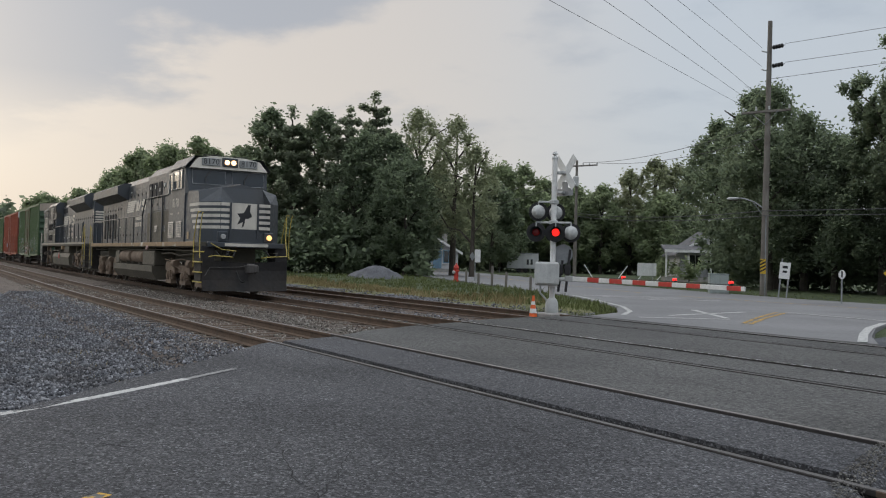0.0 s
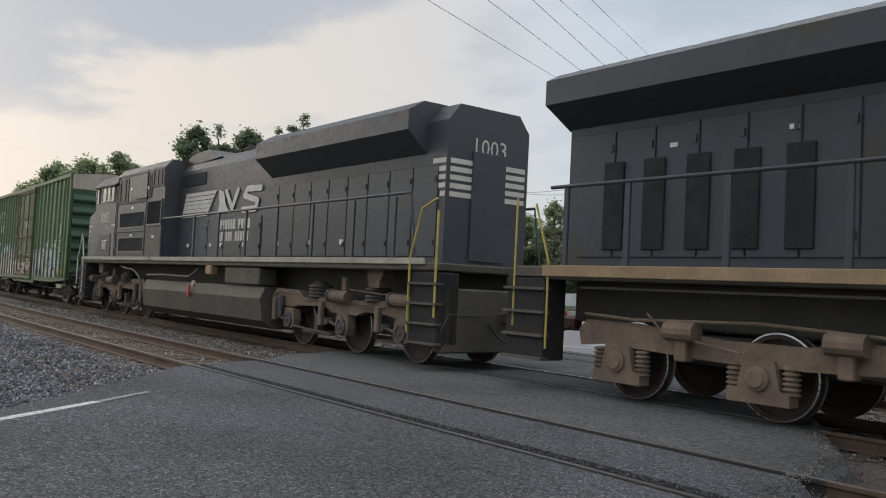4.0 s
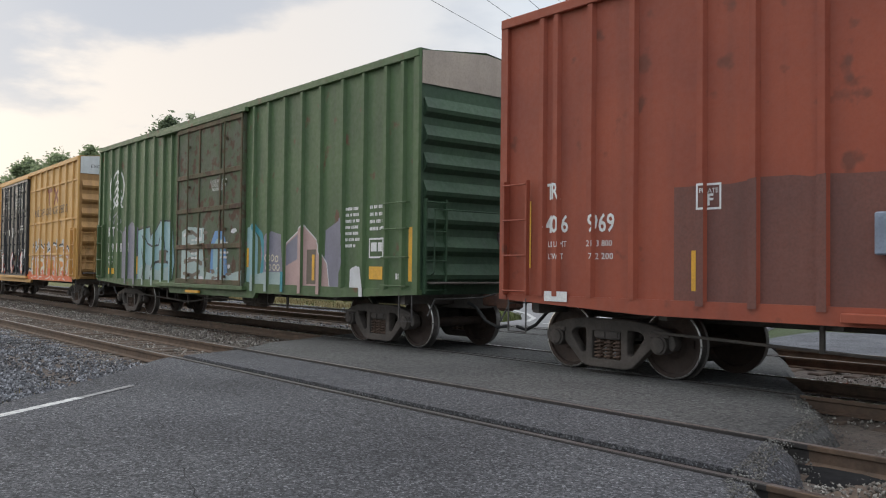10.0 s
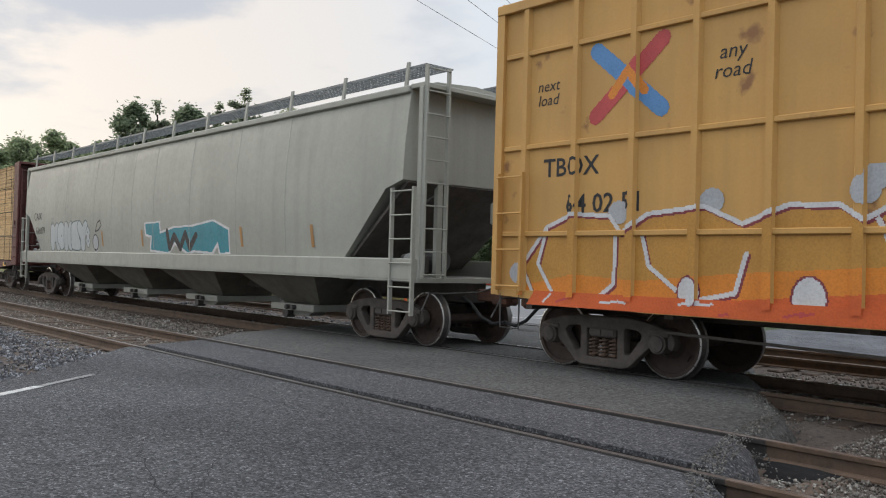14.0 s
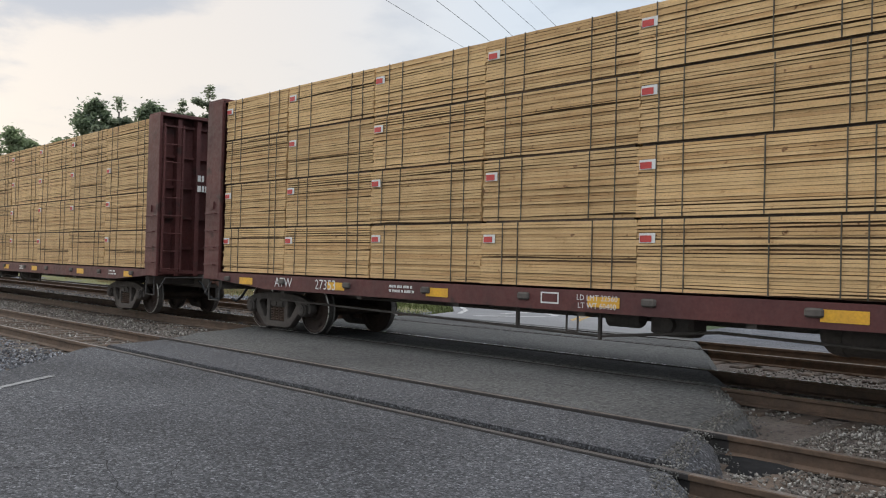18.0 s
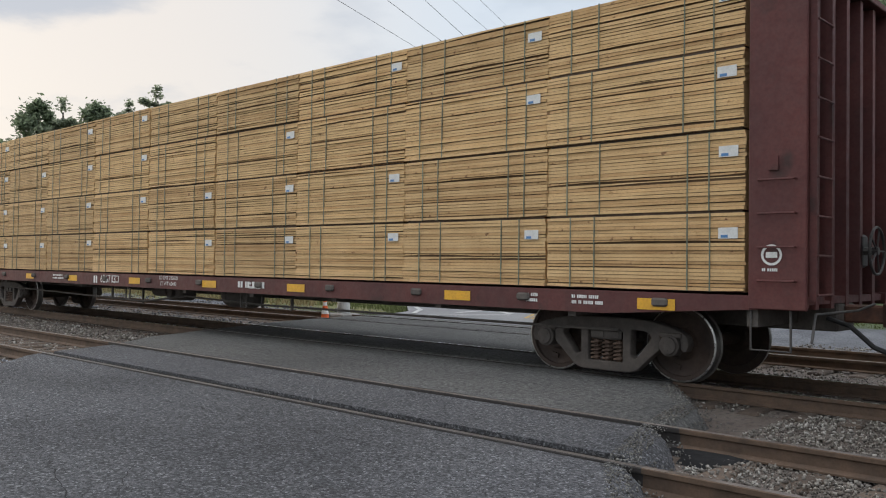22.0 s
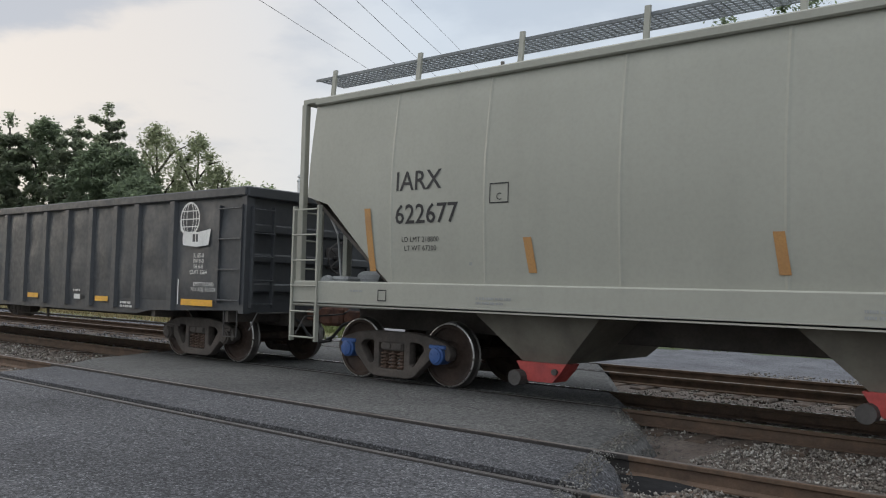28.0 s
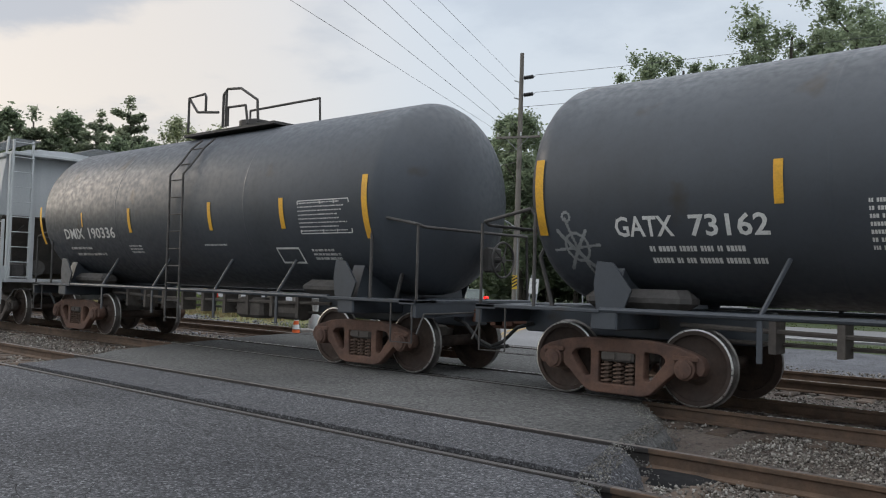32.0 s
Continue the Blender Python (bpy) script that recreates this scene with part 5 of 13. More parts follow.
# a grey leaf-shaped balloon with a tail, a swirl, thin silver tags and a black scrawl by the corner
cv = Canvas(6.5, 7.95, 0.88, 3.6, 0.010)
cv.draw(flat([(6.61, 2.65), (6.65, 2.76), (6.77, 2.87), (6.74, 3.03), (6.84, 3.20), (7.05, 3.27), (7.23, 3.22), (7.26, 3.04), (7.14, 2.88), (6.95, 2.79), (6.81, 2.79)]), G_SILVER)
cv.draw(ringed(6.98, 3.03, 0.15, 0.025, 16) + stroke([(6.80, 2.98), (6.92, 2.92), (6.88, 3.05)], 0.022) + stroke([(6.92, 3.1), (7.04, 3.0), (7.1, 3.1)], 0.022), GREYMARK)
cv.draw(ringed(6.74, 2.14, 0.13, 0.05, 16) + ringed(6.76, 2.13, 0.06, 0.03, 12), G_SILVER)
for k, (x0, x1, z0, z1) in enumerate(((7.47, 7.80, 3.24, 3.40), (7.48, 7.84, 2.22, 2.48), (7.51, 7.81, 1.86, 2.05))):
    q = random.Random(60 + k)
    pts = [(x0 + (x1 - x0) * i / 9 + q.uniform(-0.02, 0.02), (z0, z1)[i % 2] + q.uniform(-0.04, 0.04)) for i in range(10)]
    cv.draw(stroke(pts, 0.014) + stroke([(x0, z0 + 0.02), (x1, z0 + 0.08)], 0.012), GREYMARK)
cv.draw(stroke([(6.90, 1.12), (6.73, 1.10), (6.86, 1.02), (6.76, 0.94)], 0.03) + stroke([(6.95, 1.12), (6.93, 0.93)], 0.03) + stroke([(7.02, 0.93), (7.03, 1.13), (7.2, 1.10), (7.06, 1.03), (7.22, 0.97), (7.02, 0.93)], 0.03), G_BLACK)
cv.emit(car, rel, label="grey balloon shape and thin silver tags")
lay(car, "stencil_box", rect(6.80, 6.98, 1.72, 1.88) + rect(7.02, 7.20, 1.72, 1.88), BLACK, rel, 9)
lay(car, "placard_print", bars(6.80, 1.40, 0.34, 1, 0.04) + bars(6.76, 1.30, 0.42, 1, 0.04, 0.04, 2), BLACK, rel, 9)
lay(car, "label_sheet", rect(7.56, 7.85, 1.26, 1.36), CREAM_TAPE, rel, 8)

car2, rel2 = green_boxcar(-112.45, -128.9, "faded green boxcar with rusted door and aqua and violet painted pieces", False)
cv = Canvas(-6.6, 6.9, 0.90, 2.85)
# violet cloud, then pale aqua letters, a blue arch on the door and a pink gabled shape
cv.draw(flat([(-6.17, 0.9), (-6.15, 2.41), (-5.37, 2.72), (-4.74, 2.46), (-4.81, 0.9)]) + flat([(2.6, 1.3), (2.6, 1.98), (3.04, 2.2), (3.56, 2.09), (3.67, 1.33)]) + flat([(5.2, 0.9), (5.22, 1.6), (5.25, 2.15), (5.85, 2.37), (5.9, 1.51), (5.65, 0.9)]), G_VIOLET)
PALE_AQUA, MUD = paint("spray_faded_aqua", (0.33, 0.42, 0.41)), paint("brown_grey_wash", (0.145, 0.115, 0.09))
M_FORM = [(-4.89, 0.9), (-4.87, 2.46), (-3.97, 2.52), (-3.86, 2.15), (-3.19, 2.66), (-2.36, 2.62), (-2.18, 1.52), (-2.39, 0.9)]
cv.draw(flat(M_FORM), G_AQUA)
cv.draw(flat([(-4.8, 0.9), (-4.75, 1.35), (-4.2, 1.5), (-3.3, 1.3), (-2.5, 1.45), (-2.4, 0.9)]), PALE_AQUA)
cv.draw(stroke(M_FORM, 0.045), G_BLACK)
cv.draw(stroke([(-4.48, 2.35), (-4.1, 2.05), (-3.75, 1.97), (-3.3, 2.0), (-3.06, 2.61)], 0.05) + stroke([(-4.01, 0.95), (-3.7, 1.35), (-3.54, 1.53), (-3.0, 1.58), (-2.59, 1.52)], 0.07) + stroke([(-4.4, 1.9), (-4.25, 1.45), (-4.35, 1.1)], 0.05) + stroke([(-2.95, 2.2), (-2.85, 1.85), (-2.6, 1.8)], 0.05), G_BLACK)
cv.draw(rect(-3.25, -2.75, 1.5, 1.85), MUD)
cv.draw(flat([(-1.5, 0.95), (-1.5, 2.3), (-1.1, 2.42), (-0.17, 2.36), (-0.13, 0.99)]), PALE_AQUA)
cv.draw(stroke([(-1.25, 2.2), (-0.9, 2.3), (-0.5, 2.15), (-0.45, 1.85), (-0.9, 1.8), (-1.2, 1.9)], 0.09) + stroke([(-1.3, 1.55), (-0.7, 1.62), (-0.3, 1.5)], 0.12) + stroke([(-1.35, 1.25), (-0.8, 1.2), (-0.4, 1.3)], 0.09), MUD)
cv.draw(flat([(0.2, 1.1), (0.25, 2.0), (0.45, 2.27), (0.85, 2.26), (1.02, 2.05), (1.17, 1.1)]), G_BLUE)
cv.draw(flat([(0.34, 1.1), (0.38, 1.9), (0.55, 2.08), (0.78, 2.07), (0.9, 1.85), (1.0, 1.1)]), G_AQUA)
cv.draw(flat([(-0.1, 0.95), (0.0, 1.3), (0.9, 1.2), (1.85, 1.35), (1.85, 0.95)]), PALE_AQUA)
rnd = random.Random(77)
for k in range(34):
    x, z = rnd.uniform(-1.5, 1.8), rnd.uniform(1.0, 2.25)
    w, hh = rnd.uniform(0.08, 0.4), rnd.uniform(0.02, 0.09)
    cv.draw(flat([(x, z), (x + w * 0.5, z - hh * 0.4), (x + w, z + hh * 0.2), (x + w * 0.8, z + hh), (x + w * 0.2, z + hh * 0.8)]), MUD if k % 3 else G_WHITE)
cv.draw(flat([(1.92, 1.1), (1.94, 2.3), (2.2, 2.35), (2.45, 2.05), (2.45, 1.11)]), G_AQUA)
cv.draw(stroke([(2.28, 2.31), (2.6, 2.12), (2.74, 1.71), (2.62, 1.25), (2.33, 1.08)], 0.14), G_TEAL)
cv.draw(flat([(2.16, 0.9), (2.16, 1.24), (2.84, 1.32), (3.57, 1.32), (3.53, 0.9)]), PALE_AQUA)
cv.draw(rect(3.56, 3.86, 0.92, 1.33), G_TEAL)
HOUSE = [(3.68, 0.9), (3.68, 1.92), (4.42, 2.27), (5.04, 1.89), (5.06, 1.72), (5.3, 1.51), (5.43, 0.9)]
cv.draw(flat(HOUSE), G_PINK)
cv.draw(flat([(3.7, 1.45), (3.7, 1.88), (4.2, 2.12), (4.2, 1.6)]), G_VIOLET)
cv.draw(stroke(HOUSE[1:], 0.025), G_WHITE)
cv.draw(rect(4.55, 4.95, 1.1, 1.78), MUD)
cv.draw(flat([(6.09, 0.9), (6.12, 1.4), (6.3, 1.46), (6.52, 1.43), (6.63, 0.9)]), G_WHITE)
for x, z in ((2.95, 1.62), (3.12, 1.62), (3.3, 1.6), (3.0, 1.42), (3.2, 1.42), (3.36, 1.42)):
    cv.draw(ringed(x, z, 0.075, 0.025, 10), G_CREAM)
cv.emit(car2, rel2, label="aqua, violet and pink painted piece")
cv = Canvas(-7.6, -6.0, 2.3, 3.2, 0.01)
cv.draw(stroke([(-7.35, 3.0), (-7.3, 2.7), (-7.15, 2.95), (-6.95, 2.7), (-6.8, 2.9)], 0.03) + stroke([(-7.0, 2.9), (-6.6, 3.05), (-6.3, 2.75), (-6.6, 2.6), (-6.2, 2.4)], 0.05), GREYMARK)
cv.emit(car2, rel2, label="grey sprayed scribble")
strap = Shape().box(-1.2, -0.4, -1.62, -1.57, 0.78, 0.84)
part("door_strap", strap, YELLOW, car2)

# the oxide red car
ribs = [-7.6, -7.33, -6.71, -6.01, -5.01, -4.33, -3.54, -2.75, -2.1, 1.45, 2.36, 3.12, 3.9, 4.68, 5.48, 6.29, 7.1]
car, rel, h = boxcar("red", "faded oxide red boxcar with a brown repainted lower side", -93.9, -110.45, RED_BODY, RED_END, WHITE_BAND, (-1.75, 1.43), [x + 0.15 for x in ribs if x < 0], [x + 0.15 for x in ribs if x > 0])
rel = relief_of(ribs, 0.055, -1.50, -1.56, -9.0, 9.0, [(-1.9, 1.28, -1.595)])
before = set(car.children)
rnd = random.Random(4)
for a, b, z in ((-5.4, -1.95, 2.45), (1.35, 4.65, 2.66), (4.65, 7.1, 2.60), (-1.85, 1.2, 1.8)):
    edge = [(a + (b - a) * i / 18, z + rnd.uniform(-0.03, 0.03)) for i in range(19)]
    lay(car, "repaint_patch", flat([(a, 1.0), (b, 1.0)] + edge[::-1]), RED_PATCH, rel, 1, "brown repainted patch")
chips = []
for i in range(110):
    x, z = rnd.uniform(1.5, 7.4), rnd.uniform(2.55, 4.3)
    if rnd.random() > 0.3 + 0.6 * (4.3 - z) / 1.75:
        continue
    w, hh = rnd.uniform(0.03, 0.15), rnd.uniform(0.008, 0.028)
    k = rnd.randint(5, 7)
    chips += flat([(x + w * math.cos(6.283 * j / k) * rnd.uniform(0.6, 1.2), z + hh * math.sin(6.283 * j / k) * rnd.uniform(0.6, 1.2) + 0.12 * w * math.cos(6.283 * j / k)) for j in range(k)])
lay(car, "rust_patch", chips, RED_END, rel, 2, "dark rust where paint has flaked")
lay(car, "lettering", lettering("CLOSE AND LOCK\nDOORS BEFORE\nMOVING CAR", 0.36, 3.35, 0.075), WHITE, rel, 3)
lay(car, "lettering", lettering("TR", -7.39, 2.5, 0.22, wide=0.26, bold=0.006) + lettering("406", -7.33, 2.04, 0.23, wide=0.43, bold=0.006) + lettering("969", -6.52, 2.03, 0.23, wide=0.41, bold=0.006) + lettering("LD LMT", -7.32, 1.77, 0.08, wide=0.34) + lettering("LT WT", -7.35, 1.6, 0.08, wide=0.28) + lettering("213 800", -6.55, 1.77, 0.08, wide=0.39) + lettering("72 200", -6.52, 1.6, 0.08, wide=0.37), WHITE, rel, 3)
lay(car, "label_sheet", rect(-7.52, -7.09, 0.98, 1.12), WHITE, [(-9, 9, -1.545)], 3)
lay(car, "stencil_box", frame_of(-5.05, -4.75, 2.14, 2.45, 0.025) + lettering("PLATE", -4.9, 2.36, 0.055) + lettering("F", -4.9, 2.25, 0.13, bold=0.006), WHITE, rel, 3)
lay(car, "small_print", bars(6.4, 2.75, 0.6, 3, 0.05, 0.06, 5) + bars(6.4, 2.35, 0.18, 5, 0.05, 0.07, 6) + bars(6.85, 2.35, 0.15, 5, 0.05, 0.07, 7) + bars(5.75, 1.16, 0.25, 1, 0.07) + bars(6.55, 0.98, 0.7, 1, 0.05) + bars(4.9, 1.03, 0.5, 1, 0.05), WHITE, rel, 3)
lay(car, "stencil_box", rect(6.42, 6.95, 1.42, 1.68), GREYMARK, rel, 3)
lay(car, "stencil_box", frame_of(6.42, 6.95, 1.42, 1.68, 0.025) + rect(6.48, 6.66, 1.5, 1.62) + rect(6.72, 6.9, 1.5, 1.62), WHITE, rel, 4)
lay(car, "placard", rect(6.42, 7.0, 0.93, 1.11), YELLOW, [(-9, 9, -1.545)], 3)
lay(car, "label_sheet", rect(-0.46, -0.22, 1.85, 2.09), WHITE, rel, 5)
lay(car, "chalk_mark", stroke([(-0.50, 2.45), (-0.28, 2.50), (-0.10, 2.44)], 0.03) + ringed(-0.40, 2.26, 0.10, 0.025, 14) + stroke([(-0.18, 2.2), (-0.12, 2.36)], 0.025), WHITE, rel, 5)
lay(car, "label_sheet", rect(0.09, 0.25, 1.70, 1.78), WHITE, rel, 5)
lay(car, "label_sheet", rect(-0.95, -0.65, 1.75, 1.9) + bars(5.6, 1.12, 0.3, 1, 0.08), G_AQUA, rel, 4)
reflectors(car, [(-5.1, 1.18, 1.66, 0.10), (-2.2, 1.2, 1.69, 0.12), (1.36, 1.18, 1.7, 0.12), (4.06, 1.18, 1.69, 0.13), (7.26, 1.42, 2.36, 0.12), (-7.88, 1.44, 2.4, 0.11)], rel)
bx = Shape().box(-2.98, -2.28, -1.61, -1.50, 1.59, 2.02, 0.015)
part("junction_box", bx, surface("blue_grey_box_paint", (0.28, 0.33, 0.42), rough=0.5), car, "blue-grey box on the side")
for ob in car.children:
    if ob not in before:
        ob.location.x += 0.15


def end_lettering(car, h, rows, mat):
    """Writing on the leading end, facing forward."""
    for txt, y, z, size in rows:
        s = Shape()
        for t in lettering(txt, 0, 0, size):
            s.add([(h + 0.0, y + a, z + b) for a, b in t], [(0, 1, 2)])
        part("lettering", s, mat, car)


end_lettering(car, h - 0.008, [("EXCESS HEIGHT CAR", 0.1, 4.75, 0.10)], BLACK)
for k, (z, y) in enumerate(((4.33, 1.0), (3.95, 0.1), (3.5, 0.15), (3.0, 0.2))):
    s = Shape()
    for t in bars(-0.35, 0, 0.7, 2, 0.06, 0.05, k):
        s.add([(h + 0.075, y + a, z + b) for a, b in t], [(0, 1, 2)])
    part("small_print", s, WHITE, car)

# the yellow double-door car
ribs_l = [-9.11, -8.22, -7.3, -6.42, -5.5, -4.55, -3.62]
ribs_r = [3.42, 4.32, 5.23, 6.16, 7.1, 8.03, 8.93]
car, rel, h = boxcar("yellow", "yellow boxcar with black double doors and orange painted pieces", -131.05, -150.4, YEL_BODY, YEL_END, WHITE_BAND, (-2.8, 2.38), ribs_l, ribs_r, door_mat=BLACK_DOOR, door_leaves=2)
for z in (1.84, 3.05, 4.36):
    for a, b in ((-9.5, -2.95), (2.5, 9.5)):
        for side in (-1, 1):
            g = Shape()
            ya, yb = sorted((side * 1.50, side * 1.545))
            g.box(a, b, ya, yb, z - 0.035, z + 0.035, 0.01)
            part("side_girt", g, YEL_BODY, car)
lay(car, "lettering", lettering("RAILCAR POOLING EXPERTS", 5.88, 3.42, 0.27, wide=4.7), BLACK, rel, 26)
cv = Canvas(5.1, 7.1, 3.5, 4.45)
cv.draw(stroke([(5.3, 4.22), (6.25, 4.22)], 0.14) + stroke([(5.55, 4.2), (5.55, 3.72)], 0.14) + stroke([(6.0, 4.2), (6.0, 3.72)], 0.14) + stroke([(6.3, 4.25), (6.85, 3.72)], 0.14) + stroke([(6.85, 4.25), (6.3, 3.72)], 0.14), surface("faded_maroon_logo", (0.28, 0.07, 0.04), rough=0.6))
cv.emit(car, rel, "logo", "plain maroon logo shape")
cv = Canvas(-8.2, -6.6, 3.1, 4.45)
cv.draw(stroke([(-6.9, 4.2), (-7.9, 3.35)], 0.22), G_RED)
cv.draw(stroke([(-7.9, 4.2), (-6.9, 3.35)], 0.22), G_BLUE)
cv.draw(stroke([(-7.65, 3.6), (-7.4, 3.9), (-7.15, 3.6)], 0.12), G_ORANGE)
cv.emit(car, rel, "logo", "crossed red and blue logo shape")
lay(car, "lettering", lettering("next\nload", -8.72, 3.76, 0.15, shear=0.2) + lettering("any\nroad", -5.98, 3.78, 0.17, shear=0.2) + lettering("TBOX", -8.3, 2.72, 0.24, bold=0.005) + lettering("64 02 51", -7.75, 2.22, 0.24, bold=0.005), BLACK, rel, 3)
lay(car, "lettering", lettering("CLOSE THIS DOOR\nBEFORE CLOSING\nMAIN DOOR", -1.5, 4.5, 0.10) + lettering("CIERRE ESTA PUERTA\nANTES DE CERRAR\nLA PUERTA PRINCIPAL", -1.5, 4.02, 0.092)
    + lettering("CLOSE AND LOCK\nBOTH DOORS BEFORE\nMOVING CAR", 1.05, 4.5, 0.105) + lettering("CIERRE Y PONGA\nEL SEGURO EN AMBAS\nPUERTAS ANTES DE\nMOVER EL CARRO", 1.05, 3.97, 0.095), WHITE, rel, 28)
lay(car, "label_sheet", rect(-0.85, -0.62, 2.7, 2.95) + rect(-0.12, 0.0, 2.6, 3.0) + rect(1.15, 1.4, 1.85, 2.1) + bars(0.1, 3.6, 0.2, 3, 0.05, 0.05) + bars(1.4, 3.05, 0.7, 2, 0.06, 0.06, 3) + bars(1.75, 2.1, 0.5, 6, 0.05, 0.07, 4) + bars(-2.6, 2.1, 0.5, 4, 0.05, 0.06, 6), WHITE, rel, 28)
lay(car, "label_sheet", rect(0.8, 1.02, 1.7, 1.9), G_SALMON, rel, 28)
G_AMBER = paint("spray_yellow_orange", (0.50, 0.25, 0.05))
cv = Canvas(2.2, 9.55, 0.99, 2.6)
for x, z in ((3.6, 2.2), (4.3, 2.3), (6.9, 2.25), (7.7, 2.2), (9.0, 2.1), (5.6, 2.15), (9.1, 1.5)):
    cv.draw(disc(x, z, 0.2, 0.18, 12), G_SILVER)
crest = [(2.1, 0.95), (2.49, 1.25), (2.92, 1.19), (2.92, 1.59), (3.08, 1.73), (3.1, 2.03), (3.24, 2.16), (3.53, 2.15), (3.56, 1.92), (3.86, 2.07), (4.26, 2.18), (4.53, 2.15), (5.04, 1.97), (5.14, 2.16), (5.43, 2.15), (5.41, 1.86), (5.69, 1.97), (6.2, 2.0),
         (6.35, 2.2), (6.75, 2.15), (6.8, 1.9), (7.2, 2.1), (7.7, 2.12), (7.9, 1.85), (8.3, 2.05), (8.7, 1.8), (8.85, 1.3), (9.2, 0.95)]
cv.draw(stroke([(x, z + 0.03) for x, z in crest], 0.13), G_BLACK)
cv.draw(flat(crest), G_AMBER)
cv.draw(flat([(2.1, 0.95), (2.49, 1.25), (2.92, 1.19), (3.0, 1.62), (4.0, 1.7), (5.0, 1.62), (6.2, 1.7), (7.4, 1.62), (8.6, 1.5), (9.2, 0.95)]), G_ORANGE)
cv.draw(flat([(2.1, 0.95), (2.5, 1.18), (4.0, 1.36), (6.0, 1.3), (8.0, 1.34), (9.2, 0.95)]), G_DEEPOR)
cv.draw(stroke(crest, 0.05), G_WHITE)
ARMS = [[(2.93, 1.48), (2.96, 0.99), (3.67, 0.92)], [(3.15, 1.65), (3.62, 1.65), (3.53, 1.01)], [(3.9, 1.73), (3.89, 1.26), (4.02, 0.92)], [(3.92, 1.65), (4.31, 0.93)], [(4.18, 1.65), (4.59, 0.95)],
        [(4.88, 1.54), (4.82, 1.07), (5.11, 0.94)], [(4.88, 1.66), (5.46, 0.99)], [(5.47, 1.64), (5.39, 1.16)], [(3.2, 2.1), (3.22, 1.72), (3.6, 1.7)], [(4.25, 1.66), (4.75, 1.6), (4.86, 1.4), (4.5, 1.28)], [(4.1, 1.75), (4.8, 1.82)], [(5.1, 2.1), (5.12, 1.75), (5.4, 1.72)]]
CHIPS = [[(3.39, 1.53), (3.59, 1.63), (3.53, 1.37)], [(4.02, 1.11), (4.12, 1.11), (4.13, 0.92), (4.0, 0.92)], [(4.82, 1.93), (4.99, 1.95), (4.99, 1.72), (4.82, 1.74)], [(3.37, 1.25), (3.52, 1.17), (3.51, 1.05), (3.35, 1.12)],
         [(5.28, 1.54), (5.43, 1.59), (5.38, 1.37)], [(5.12, 1.29), (5.25, 1.23), (5.24, 1.11), (5.13, 1.15)], [(4.45, 1.15), (4.62, 1.15), (4.52, 0.98)]]
for dx in (0.0, 2.95):
    for k, q in enumerate(ARMS):
        cv.draw(stroke([(x + dx + 0.07, z) for x, z in q], 0.14), (G_CREAM, G_AMBER, G_SALMON)[k % 3])
    for q in ARMS:
        cv.draw(stroke([(x + dx, z) for x, z in q], 0.042), G_WHITE)
    for k, q in enumerate(CHIPS):
        q = [(x + dx, z) for x, z in q]
        cv.draw(flat(q), G_RED if k % 4 != 3 else G_VIOLET)
        cv.draw(stroke(q + q[:1], 0.034), G_WHITE)
cv.emit(car, rel, label="orange painted piece with white edges", lift=0.008)
cv = Canvas(-9.5, -2.3, 0.99, 2.5)
humps = [(-9.11, 1.43), (-8.68, 1.93), (-8.24, 2.1), (-7.64, 2.06), (-7.46, 1.84), (-7.07, 2.07), (-6.3, 2.14), (-5.82, 1.93), (-5.3, 2.12), (-4.76, 2.11), (-4.5, 1.95), (-4.19, 2.12), (-3.65, 2.16), (-3.18, 2.03), (-2.95, 1.79), (-2.78, 1.47), (-2.34, 1.0)]
for x, z in ((-7.5, 2.1), (-6.2, 2.2), (-4.5, 2.25), (-4.35, 2.4), (-9.2, 1.3)):
    cv.draw(disc(x, z, 0.16, 0.15, 12), G_SILVER)
cv.draw(flat([(-9.2, 0.95)] + humps + [(-2.4, 0.95)]), G_AMBER)
cv.draw(flat([(-9.2, 0.95), (-9.0, 1.15), (-8.2, 1.3), (-7.18, 1.25), (-5.81, 1.38), (-4.22, 1.48), (-2.9, 1.4), (-2.5, 0.95)]), G_ORANGE)
cv.draw(flat([(-9.2, 0.95), (-7.18, 1.05), (-5.81, 1.08), (-4.22, 1.22), (-2.82, 1.15), (-2.5, 0.95)]), G_DEEPOR)
for q in (humps, [(-7.14, 1.83), (-7.04, 1.44), (-6.47, 1.03), (-5.89, 1.15), (-5.76, 1.6)], [(-4.37, 1.95), (-4.17, 1.53), (-4.27, 0.98)], [(-7.54, 1.8), (-7.55, 1.2), (-7.83, 0.99)], [(-8.68, 1.93), (-8.83, 1.43), (-8.53, 1.0)], [(-9.1, 1.35), (-8.9, 1.0)], [(-3.0, 1.75), (-2.9, 1.3), (-2.6, 1.0)]):
    cv.draw(stroke([(x + 0.03, z - 0.03) for x, z in q], 0.05), G_MAROON)
    cv.draw(stroke(q, 0.055), G_WHITE)
for x, z, a in ((-6.48, 1.14, 0.14), (-5.05, 1.12, 0.18), (-3.93, 1.12, 0.11)):
    cv.draw(disc(x, z, a * 1.15, a * 1.45, 14), G_MAROON)
    cv.draw(disc(x, z, a, a * 1.3, 14), G_WHITE)
cv.emit(car, rel, label="white outlined painted piece", lift=0.008)
cv = Canvas(-9.2, 9.3, 0.87, 1.05, 0.015)
